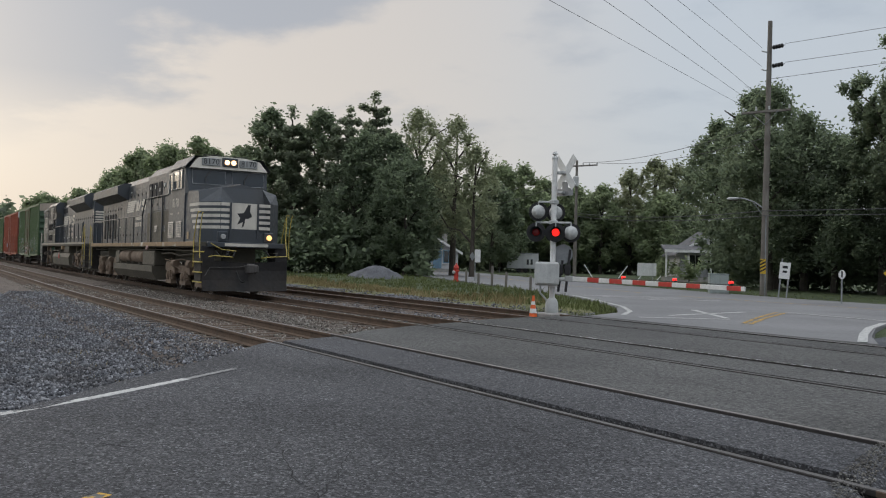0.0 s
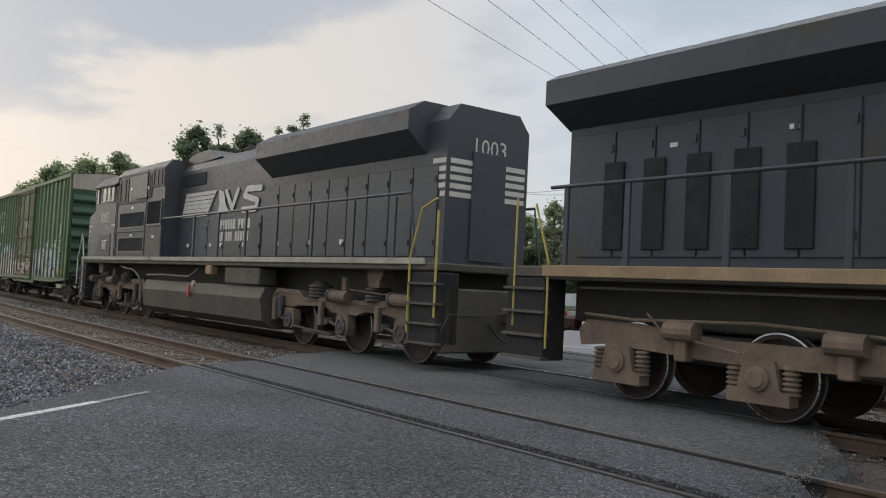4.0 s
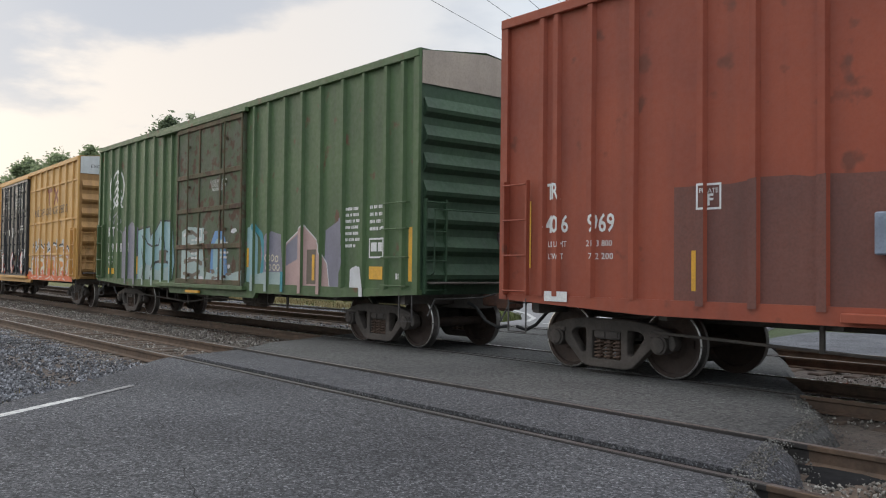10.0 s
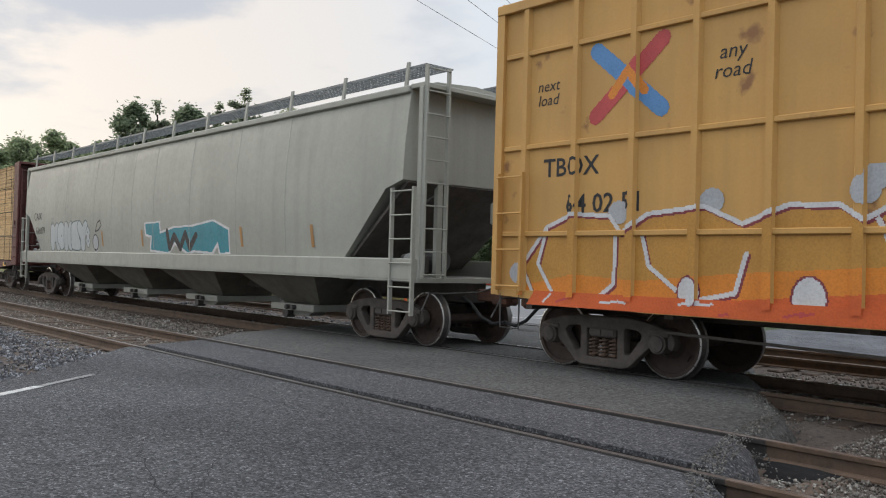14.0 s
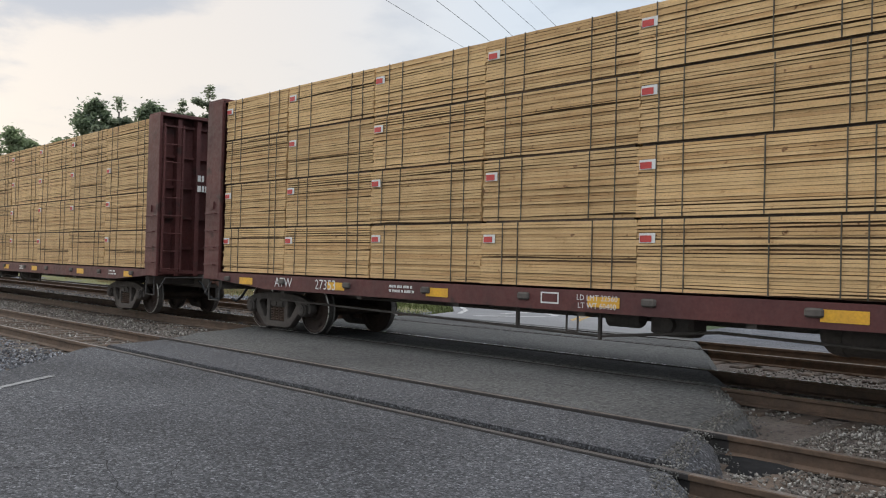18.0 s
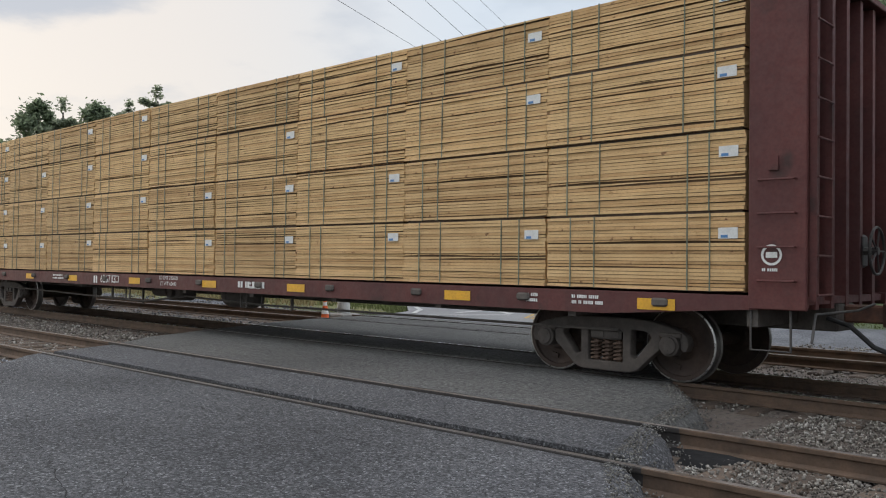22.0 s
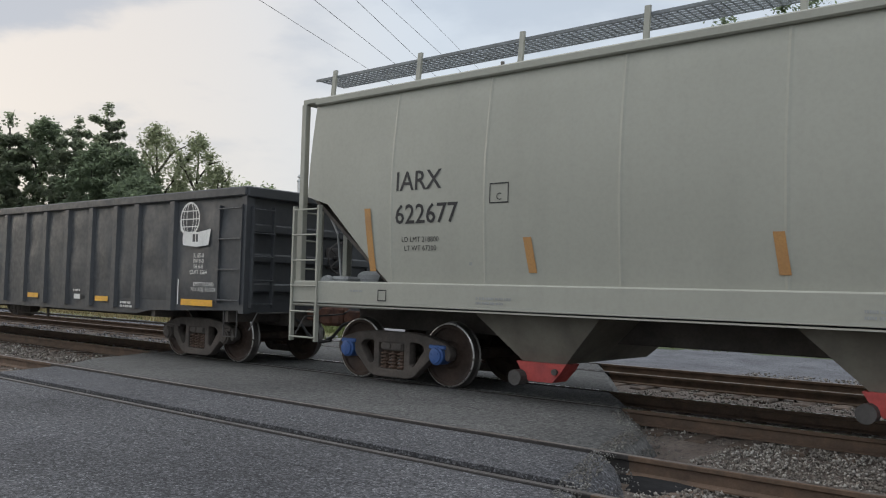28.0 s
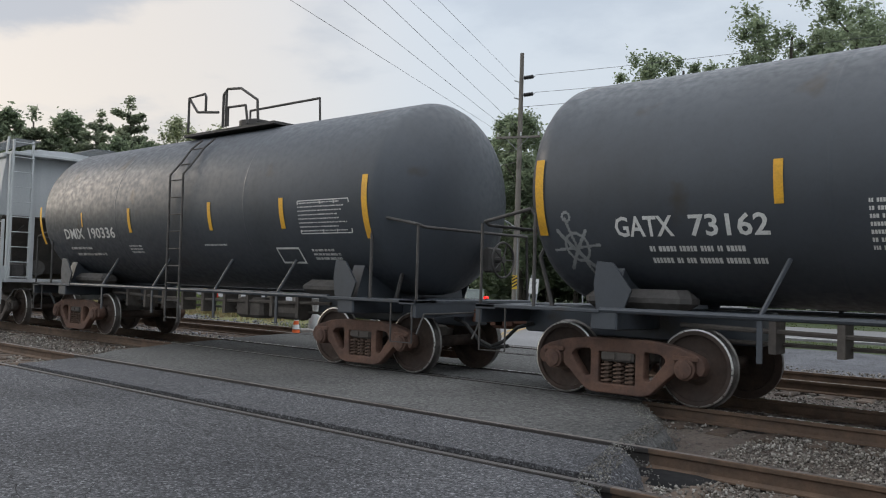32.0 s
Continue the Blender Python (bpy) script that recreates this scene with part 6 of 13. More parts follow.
for a, b in ((-9.0, -3.2), (2.2, 9.2)):
    cv.draw(flat([(a, 0.86), (b, 0.86), (b - 0.15, 1.06), (a + 0.15, 1.06)]), G_DEEPOR)
rnd = random.Random(49)
for k in range(26):
    x = rnd.choice((rnd.uniform(-8.8, -3.6), rnd.uniform(2.4, 8.8)))
    cv.draw(stroke([(x, rnd.uniform(0.9, 1.0)), (x + rnd.uniform(0.1, 0.4), rnd.uniform(0.9, 1.04))], 0.03), G_WHITE if k % 3 else G_RED)
cv.emit(car, [(-20, 20, -1.542)], label="orange paint along the sill", lift=0.006)
cv = Canvas(-2.75, 2.3, 1.02, 2.1)
for seed, x in ((61, -1.9), (62, -0.1), (63, 1.7)):
    bubble(cv, {61: "E", 62: "C", 63: "8"}[seed], x - 0.32, x + 0.32, 1.2, 1.85, 0.17, 0.045, G_RED, G_WHITE, G_CREAM, G_ORANGE)
cv.draw(disc(0.9, 1.5, 0.15) + disc(2.2, 1.9, 0.18), G_SILVER)
cv.emit(car, rel, label="red and white painted piece on the doors", lift=0.045)
reflectors(car, [(9.25, 1.2, 1.8, 0.10), (0.5, 1.55, 1.9, 0.08)], rel)
end_lettering(car, h - 0.008, [("EXCESS HEIGHT CAR", -0.4, 4.8, 0.11), ("TBOX 640251", 0.8, 4.6, 0.13)], BLACK)

# ---- covered hoppers ----
HOP_GREY = surface("light_grey_hopper_paint", (0.335, 0.335, 0.295), (0.285, 0.285, 0.25), 0.6, scale=0.5, grain=0.12, fine=20, streak=0.22)
HOP_TAN = surface("rust_streaked_cream_paint", (0.42, 0.40, 0.325), (0.365, 0.33, 0.255), 0.6, scale=0.6, grain=0.12, fine=20, streak=0.35, spots=(0.40, 0.31, 0.20), spot_amount=0.14, spot_scale=0.55, stains=[(-7.75, 2.4, 1.1, 0.16), (-6.33, 4.05, 2.4, 0.22), (-4.55, 4.0, 2.2, 0.26), (-2.72, 4.0, 2.0, 0.30), (-0.95, 4.05, 2.3, 0.24), (-0.35, 3.0, 1.3, 0.5), (0.6, 2.2, 1.1, 0.45), (1.7, 4.1, 3.5, 0.6), (4.3, 3.3, 1.9, 0.14), (6.9, 2.6, 1.1, 0.3), (8.6, 3.4, 1.5, 0.4)])
HOP_SAGE = surface("pale_sage_hopper_paint", (0.325, 0.325, 0.282), (0.29, 0.29, 0.25), 0.55, scale=0.5, grain=0.12, fine=20, streak=0.10)
HOP_WHITE = surface("pale_blue_grey_hopper_paint", (0.46, 0.48, 0.49), (0.38, 0.40, 0.41), 0.6, scale=0.5, grain=0.12, fine=20, streak=0.3)
GRATE = surface("galvanised_grating", (0.21, 0.23, 0.24), (0.16, 0.17, 0.18), 0.6, 0.3, scale=4, fine=40)
RED_GATE = surface("red_gate_paint", (0.45, 0.07, 0.06), (0.30, 0.05, 0.05), 0.6, scale=4, fine=30)
FADED_GATE = surface("faded_red_gate_paint", (0.32, 0.14, 0.11), (0.24, 0.15, 0.12), 0.7, scale=4, fine=30)
# grimy bay paint, made darker still to carry the shade under the car
BAY_SHADED = surface("shaded_grimy_bay_paint", (0.185, 0.172, 0.142), (0.120, 0.108, 0.088), 0.85, scale=1.6, grain=0.15, fine=25, streak=0.4)
FASCIA = surface("rust_blotched_cream_fascia", (0.47, 0.43, 0.35), (0.40, 0.36, 0.29), 0.65, scale=1.2, grain=0.12, fine=25, spots=(0.30, 0.13, 0.07), spot_amount=0.42, spot_scale=1.1)
BLUE_CAP = surface("blue_bearing_cap", (0.05, 0.13, 0.36), (0.04, 0.09, 0.25), 0.5)


def hopper_y(z):
    """Half width of the bulged side at a height."""
    t = (z - 1.45) / 2.75
    return 1.50 + 0.10 * math.sin(math.pi * min(max(t, 0), 1)) - 0.06 * max(t, 0)


def hopper(label, u0, u1, mat, bays, gate_mat, seams, cap=None, sill_mat=None, inset=1.65, foot=0.62, gate=0.42):
    L = u0 - u1
    h = L / 2
    car = thing("covered_hopper", label, "hopper car", "freight cars of the train")
    CARS.append((car, (u0 + u1) / 2))
    e = h - 0.35
    cut = [(-e, 2.75), (-e + 0.45, 2.62), (-e + 1.5, 1.62), (-e + 1.7, 1.45), (e - 1.7, 1.45), (e - 1.5, 1.62), (e - 0.45, 2.62), (e, 2.75)]
    def low(x):
        for (xa, za), (xb, zb) in zip(cut, cut[1:]):
            if xa <= x <= xb:
                return za + (zb - za) * (x - xa) / (xb - xa)
        return 2.75
    xs = [p[0] for p in cut]
    rings = []
    for x in xs:
        zl = low(x)
        ring = []
        zs = [zl + (4.20 - zl) * i / 8 for i in range(9)]
        right = [(hopper_y(z), z) for z in zs] + [(1.36, 4.30), (0.9, 4.44), (0.0, 4.50)]
        left = [(-y, z) for y, z in right[:-1]][::-1]
        rings.append([(x, y, z) for y, z in right + left])
    s = Shape()
    s.rings(rings)
    part("body", s, mat, car, smooth=True)
    # roof edge rail and weld seams
    for side in (-1, 1):
        r = Shape()
        a, b = sorted((side * 1.40, side * 1.50))
        r.box(-e, e, a, b, 4.18, 4.30, 0.02)
        part("roof_rail", r, mat, car)
        r = Shape()
        a, b = sorted((side * 1.42, side * 1.57))
        r.box(-h + 0.05, h - 0.05, a, b, 1.10, 1.47, 0.02)
        r.box(-h + 0.05, h - 0.05, a, b + (0.03 if side > 0 else 0), 1.10, 1.14)
        part("side_sill", r, sill_mat or mat, car)
    for x in seams:
        w = Shape()
        zl = max(low(x), 1.45)
        w.rings([[(x - 0.03, -hopper_y(zl + (4.18 - zl) * i / 8), zl + (4.18 - zl) * i / 8), (x, -hopper_y(zl + (4.18 - zl) * i / 8) - 0.007, zl + (4.18 - zl) * i / 8), (x + 0.03, -hopper_y(zl + (4.18 - zl) * i / 8), zl + (4.18 - zl) * i / 8)] for i in range(9)], caps=False, closed=False)
        part("panel_seam", w, mat, car)
    # hatches and running board
    hatch = Shape()
    hatch.box(-e + 0.6, e - 0.6, -0.45, 0.45, 4.46, 4.56, 0.03)
    part("roof_hatch", hatch, mat, car)
    for side in (-1, 1):
        rb = Shape()
        y0, y1 = sorted((side * 0.72, side * 1.30))
        z = 4.66
        for i in range(8):
            y = y0 + (y1 - y0) * i / 7
            rb.box(-h + 0.15, h - 0.15, y - 0.006, y + 0.006, z - 0.022, z)
        n = int(L / 0.105)
        for i in range(n + 1):
            x = -h + 0.15 + (L - 0.3) * i / n
            rb.box(x - 0.006, x + 0.006, y0, y1, z - 0.016, z - 0.002)
        yo = side * 1.30
        rb.box(-h + 0.15, h - 0.15, yo - 0.008, yo + 0.008, z - 0.04, z)
        part("running_board", rb, GRATE, car, "grated walkway on the roof")
        m = int(L / 1.8)
        for i in range(m + 1):
            x = -h + 0.6 + (L - 1.2) * i / m
            b = Shape()
            b.rings([[(x - 0.035, side * 1.38, 4.26), (x + 0.035, side * 1.38, 4.26), (x + 0.035, side * 1.34, 4.26), (x - 0.035, side * 1.34, 4.26)], [(x - 0.035, side * 1.33, 4.74), (x + 0.035, side * 1.33, 4.74), (x + 0.035, side * 1.29, 4.74), (x - 0.035, side * 1.29, 4.74)]])
            part("walkway_bracket", b, mat, car)
    # discharge bays
    for xa, xb in bays:
        xm = (xa + xb) / 2
        s = Shape()
        s.rings([[(xa, -1.38, 1.16), (xb, -1.38, 1.16), (xb, 1.38, 1.16), (xa, 1.38, 1.16)], [(xm - gate, -foot, 0.50), (xm + gate, -foot, 0.50), (xm + gate, foot, 0.50), (xm - gate, foot, 0.50)]])
        s.box(xa, xb, -1.40, 1.40, 1.12, 1.3)
        bay = part("discharge_bay", s, BAY_SHADED, car, "grimy discharge bay, its underside shade put into the paint colour")
        g = Shape()
        g.rings([[(xm - q, -foot - 0.08, z), (xm + q, -foot - 0.08, z), (xm + q, -foot + 0.25, z), (xm - q, -foot + 0.25, z)] for q, z in ((gate * 0.55, 0.26), (gate * 0.95, 0.40), (gate + 0.05, 0.50))])
        part("outlet_gate", g, gate_mat, bay)
        v = Shape()
        v.rod((xm - 0.30, -foot - 0.22, 0.30), (xm - 0.30, -foot - 0.02, 0.30), 0.10, 12)
        part("gate_pin", Shape().rod((xm + 0.22, -foot - 0.12, 0.40), (xm + 0.22, -foot - 0.04, 0.40), 0.04, 8), IRON, bay)
        part("outlet_cap", v, IRON, bay)
    # end slopes, posts, ladders, gear
    for f in (-1, 1):
        s = Shape()
        s.rings([[(f * e, -1.45, 2.72), (f * e, 1.45, 2.72), (f * (e - 1.75), 1.40, 1.3), (f * (e - 1.75), -1.40, 1.3)], [(f * (e - 0.03), -1.45, 2.76), (f * (e - 0.03), 1.45, 2.76), (f * (e - 1.8), 1.40, 1.34), (f * (e - 1.8), -1.40, 1.34)]])
        part("slope_sheet", s, UNDER, car)
        for y in (-1.42, 1.42):
            part("corner_post", Shape().box(*sorted((f * (h - 0.12), f * (h - 0.02))), y - 0.05, y + 0.05, 1.16, 4.24, 0.008), mat, car)
        for y in (-0.75, 0.75):
            part("end_post", Shape().box(*sorted((f * (e - 0.1), f * e)), y - 0.06, y + 0.06, 1.16, 2.8, 0.008), mat, car)
        part("end_roof_plate", Shape().box(*sorted((f * (e - 0.02), f * (h - 0.02))), -1.45, 1.45, 4.24, 4.32, 0.01), mat, car)
        deck = Shape()
        deck.box(min(f * (e - 1.8), f * (h - 0.02)), max(f * (e - 1.8), f * (h - 0.02)), -1.5, 1.5, 1.08, 1.16)
        part("end_platform", deck, mat, car)
        ladder(car, "end_ladder", mat, -1.42, -0.95, f * (h - 0.02) if f > 0 else -h - 0.05, 1.15, 4.6 if f > 0 else 2.6, 10 if f > 0 else 4, ax="y")
        x0 = f * (h - 0.62)
        ladder(car, "side_ladder", mat, min(x0, x0 + f * 0.56), max(x0, x0 + f * 0.56), -1.53, 0.55, 2.62, 6)
        kind = IRON if f > 0 else GREYMARK
        part("air_reservoir", Shape().rod((f * (e - 0.7), -0.5, 1.45), (f * (e - 0.2), -0.5, 1.45), 0.2, 16), kind, car)
        part("control_valve", Shape().box(*sorted((f * (e - 0.5), f * (e - 0.1))), -1.2, -0.85, 1.2, 1.55, 0.04), kind, car)
        part("air_pipe", Shape().pipe([(f * (e - 0.3), -1.1, 1.5), (f * (e - 0.25), -1.15, 2.2), (f * (e + 0.1), -1.0, 2.5)], 0.02, 6), kind, car)
        part("bell_crank", Shape().lathe([(-1.30, 0.0), (-1.30, 0.13), (-1.24, 0.15), (-1.20, 0.0)], "y", 14, (f * (e - 0.15), 0, 1.42)), GREYMARK, car)
        coupler_gear(car, h - 0.1, f)
        freight_truck(car, f * (h - inset), cap_mat=cap)
    brake_wheel(car, h + 0.02, 0.5, 2.3, mat)
    c = Shape().box(-h + 0.2, h - 0.2, -0.25, 0.25, 0.74, 1.1, 0.02)
    part("center_sill", c, UNDER, car)
    rel = lambda x, z: -hopper_y(z) if z > 1.47 else -1.57
    return car, rel, h


def tall(x, z0, z1, w, lean=0.0, n=6):
    """A tall strip in short pieces, to follow a bulged side."""
    out = []
    for i in range(n):
        a, b = z0 + (z1 - z0) * i / n, z0 + (z1 - z0) * (i + 1) / n
        xa, xb = x + lean * i / n, x + lean * (i + 1) / n
        out += [[(xa - w / 2, a), (xa + w / 2, a), (xb + w / 2, b)], [(xa - w / 2, a), (xb + w / 2, b), (xb - w / 2, b)]]
    return out


DOW_BAYS = [(-7.0, -5.0), (-2.8, -0.8), (1.35, 3.35), (5.45, 7.45)]
TAPE_BROWN = surface("faded_amber_tape", (0.42, 0.22, 0.07), (0.34, 0.18, 0.07), 0.55)
car, rel, h = hopper("pale grey covered hopper with teal and outlined painted pieces", -152.1, -173.3, HOP_GREY, [(-7.95, -4.95), (-3.9, -0.75), (0.15, 3.3), (4.3, 7.4)], HOP_GREY, [-6.2, -3.76, -2.44, -1.02, 0.37, 2.4, 4.6, 6.6], inset=1.45, gate=0.66)
for xa, xb in ((-7.95, -4.95), (-3.9, -0.75), (0.15, 3.3), (4.3, 7.4)):
    xm = (xa + xb) / 2
    tray = part("slide_gate", Shape().box(xm - 0.85, xm + 0.80, -0.86, 0.86, 0.36, 0.50, 0.01), HOP_GREY, car)
    for x in (xm - 0.1, xm + 0.12):
        part("gate_capstan", Shape().rod((x, -0.96, 0.43), (x, -0.85, 0.43), 0.05, 10), IRON, tray)
lay(car, "lettering", lettering("CAIX", -8.85, 2.58, 0.24) + lettering("636079", -8.6, 2.12, 0.22), BLACK, rel, 3)
lay(car, "small_print", bars(-9.1, 1.85, 0.9, 2, 0.06, 0.06) + frame_of(-7.45, -7.2, 2.3, 2.5, 0.02), GREYMARK, rel, 3)
cv = Canvas(-7.7, -2.9, 1.48, 2.55, 0.011)
OUTLINE_TEAL = paint("spray_dark_teal", (0.03, 0.075, 0.08))
bubble(cv, "MONEY", -7.45, -4.35, 1.66, 2.2, 0.36, 0.028, OUTLINE_TEAL, HOP_WHITE)
bubble(cv, "8", -4.42, -4.02, 1.66, 2.15, 0.10, 0.026, OUTLINE_TEAL, HOP_WHITE)
cv.draw(disc(-3.62, 1.72, 0.22, 0.26), G_SILVER)
cv.draw(ringed(-3.62, 1.74, 0.24, 0.04, 18) + stroke([(-3.62, 2.05), (-3.45, 2.3), (-3.25, 2.36), (-3.15, 2.22), (-3.35, 2.1), (-3.6, 2.05)], 0.04), G_BLACK)
cv.emit(car, rel, label="black outlined bubble painted piece")
blue = flat([(-0.1, 2.2), (0.75, 2.22), (0.78, 1.95), (1.6, 2.08), (2.6, 2.1), (3.6, 2.2), (4.3, 2.0), (4.3, 1.53), (3.9, 1.5), (3.8, 1.75), (3.5, 1.52), (2.6, 1.56), (2.3, 1.5), (1.6, 1.75), (1.2, 1.5), (0.2, 1.56), (0.3, 1.9), (-0.05, 1.95)])
cv = Canvas(-0.5, 4.8, 1.48, 2.5)
for dx, dz in ((0.06, 0.04), (-0.06, 0.04), (0.06, -0.05), (-0.06, -0.05)):
    cv.draw([[(x + dx, z + dz) for x, z in t] for t in blue], G_WHITE)
cv.draw(blue, G_TEAL)
cv.draw(stroke([(1.2, 2.0), (1.3, 1.6), (1.6, 1.9), (1.9, 1.6), (2.2, 1.95), (2.4, 1.6), (2.75, 1.9)], 0.16), G_BLACK)
cv.emit(car, rel, label="teal block painted piece")
for x in (-3.05, -0.28, 4.9, 7.6):
    lay(car, "reflector", tall(x, 1.64, 2.06, 0.10, -0.05), TAPE_BROWN, rel, 5)

car, rel, h = hopper("cream covered hopper streaked with rust and painted with tags", -251.6, -272.1, HOP_TAN, DOW_BAYS, FADED_GATE, [-6.7, -4.6, -2.7, -0.1, 2.4, 4.6, 6.8], inset=1.58, foot=1.1, gate=0.34)
lay(car, "lettering", lettering("DOWX", -7.62, 2.65, 0.24, bold=0.01) + lettering("68401", -7.62, 2.18, 0.24, bold=0.01), BLACK, rel, 6)
lay(car, "small_print", bars(-7.9, 1.85, 1.3, 2, 0.05, 0.05) + bars(-0.9, 2.35, 1.9, 1, 0.05) + bars(-0.9, 2.18, 1.8, 1, 0.05, 0.05, 3) + rect(-0.9, 1.0, 2.24, 2.28) + bars(6.5, 2.15, 0.8, 4, 0.05, 0.06, 4) + frame_of(-6.75, -6.5, 2.35, 2.55, 0.02) + bars(8.0, 1.35, 1.0, 2, 0.05, 0.05, 8), paint("faded_charcoal_stencil", (0.13, 0.12, 0.105)), rel, 6)
part("roof_fascia", Shape().box(-h + 0.4, h - 0.4, -1.535, -1.38, 4.19, 4.42, 0.015), FASCIA, car, "cream roof fascia blotched with rust")
G_CHAR, G_FADED = paint("spray_charcoal", (0.11, 0.10, 0.092)), paint("spray_faded_salmon", (0.50, 0.33, 0.25))
G_BUFF = paint("spray_thin_buff", (0.50, 0.37, 0.27))
cv = Canvas(2.0, 6.6, 1.12, 2.34, 0.011)
ZERK = [[(2.33, 1.87), (2.6, 1.99), (2.97, 1.98), (3.09, 1.83), (2.87, 1.62), (2.61, 1.43), (2.42, 1.27), (2.77, 1.25), (3.05, 1.27)],
        [(3.22, 1.56), (3.52, 1.6), (3.61, 1.7), (3.47, 1.79), (3.27, 1.68), (3.19, 1.47), (3.32, 1.28), (3.61, 1.25)],
        [(3.94, 1.25), (3.98, 1.55), (4.03, 1.95)], [(4.03, 2.03), (4.34, 2.10), (4.55, 1.98), (4.51, 1.75), (4.21, 1.63)], [(4.21, 1.63), (4.47, 1.44), (4.63, 1.25)],
        [(4.92, 1.25), (4.84, 1.59), (4.76, 1.93)], [(5.52, 2.04), (5.31, 1.81), (4.96, 1.63)], [(5.08, 1.62), (5.40, 1.4), (5.52, 1.26)]]
for line in ZERK:
    cv.draw(stroke([(x + 0.05, z - 0.02) for x, z in line], 0.335), G_CHAR)
for line in ZERK:
    cv.draw(stroke(line, 0.29), G_FADED)
for line in ZERK:
    cv.draw(stroke([(x + 0.02, z - 0.05) for x, z in line if z < 1.7], 0.13), G_BUFF)
cv.draw(stroke([(5.6, 1.68), (5.94, 1.72), (6.18, 1.65), (6.31, 1.48)], 0.035) + stroke([(5.31, 1.14), (5.61, 1.35)], 0.12) + stroke([(4.66, 1.66), (4.78, 1.74)], 0.12) + stroke([(3.78, 1.3), (3.86, 1.75), (3.8, 1.95)], 0.10), G_CHAR)
cv.emit(car, rel, label="salmon painted piece with a black outline")
cv = Canvas(-5.9, -0.3, 1.14, 2.1, 0.012)
piece(cv, 85, -4.4, -1.9, 1.40, 1.85, 4, G_BLACK, G_SILVER, None, G_WHITE, None, 0.3)
cv.draw(stroke([(-5.7, 1.55), (-5.5, 1.85), (-5.3, 1.55), (-5.2, 1.8), (-4.95, 1.7), (-5.05, 1.5)], 0.05) + stroke([(-1.3, 1.55), (-1.1, 1.9), (-0.95, 1.6), (-0.7, 1.8), (-0.5, 1.55)], 0.045), G_BLACK)
cv.emit(car, rel, label="silver painted piece with a black outline")
lay(car, "stencil_box", frame_of(7.5, 7.95, 1.55, 1.85, 0.03) + rect(7.56, 7.7, 1.6, 1.8) + rect(7.75, 7.9, 1.6, 1.8), BLACK, rel, 3)
lay(car, "reflector", tall(8.65, 1.5, 2.35, 0.12, -0.12), YELLOW, rel, 5)

car, rel, h = hopper("pale sage covered hopper with red outlet gates", -273.2, -293.7, HOP_SAGE, [(-6.85, -4.85), (-2.75, -0.75), (1.4, 3.4), (5.5, 7.5)], RED_GATE, [-8.14, -6.5, -4.57, -2.72, -0.8, 1.13, 3.0, 4.9, 6.8, 8.5], cap=BLUE_CAP, inset=1.72, foot=1.1, gate=0.32)
lay(car, "lettering", lettering("IARX", -7.65, 2.86, 0.26, bold=0.004) + lettering("622677", -7.5, 2.40, 0.26, bold=0.004) + lettering("LD LMT 218800", -7.6, 2.06, 0.07) + lettering("LT WT 67200", -7.6, 1.94, 0.07), BLACK, rel, 3)
lay(car, "stencil_box", frame_of(-6.42, -6.12, 2.5, 2.76, 0.015) + lettering("C", -6.27, 2.58, 0.09) + frame_of(-8.35, -8.18, 1.2, 1.36, 0.015), BLACK, rel, 3)
lay(car, "small_print", bars(-6.75, 1.75, 0.1, 1, 0.04) + bars(-6.6, 1.3, 0.6, 2, 0.03, 0.03, 2) + bars(-2.0, 1.3, 0.8, 2, 0.03, 0.03, 3) + bars(-8.9, 1.35, 0.3, 1, 0.03), GREYMARK, rel, 3)
lay(car, "lettering", lettering("LINED CAR-WEAR RUBBER SHOES", 1.17, 1.86, 0.085, wide=1.12, align="LEFT") + lettering("SHARP OBJECTS MUST NOT CONT", 1.17, 1.75, 0.085, wide=1.12, align="LEFT") + bars(2.34, 1.83, 0.5, 1, 0.06) + bars(2.34, 1.72, 0.6, 1, 0.06), RED_TAG, rel, 3)
lay(car, "label_sheet", rect(-1.82, -1.55, 1.68, 1.80), WHITE, rel, 3)
cv = Canvas(-1.75, 1.3, 1.48, 2.75, 0.01)
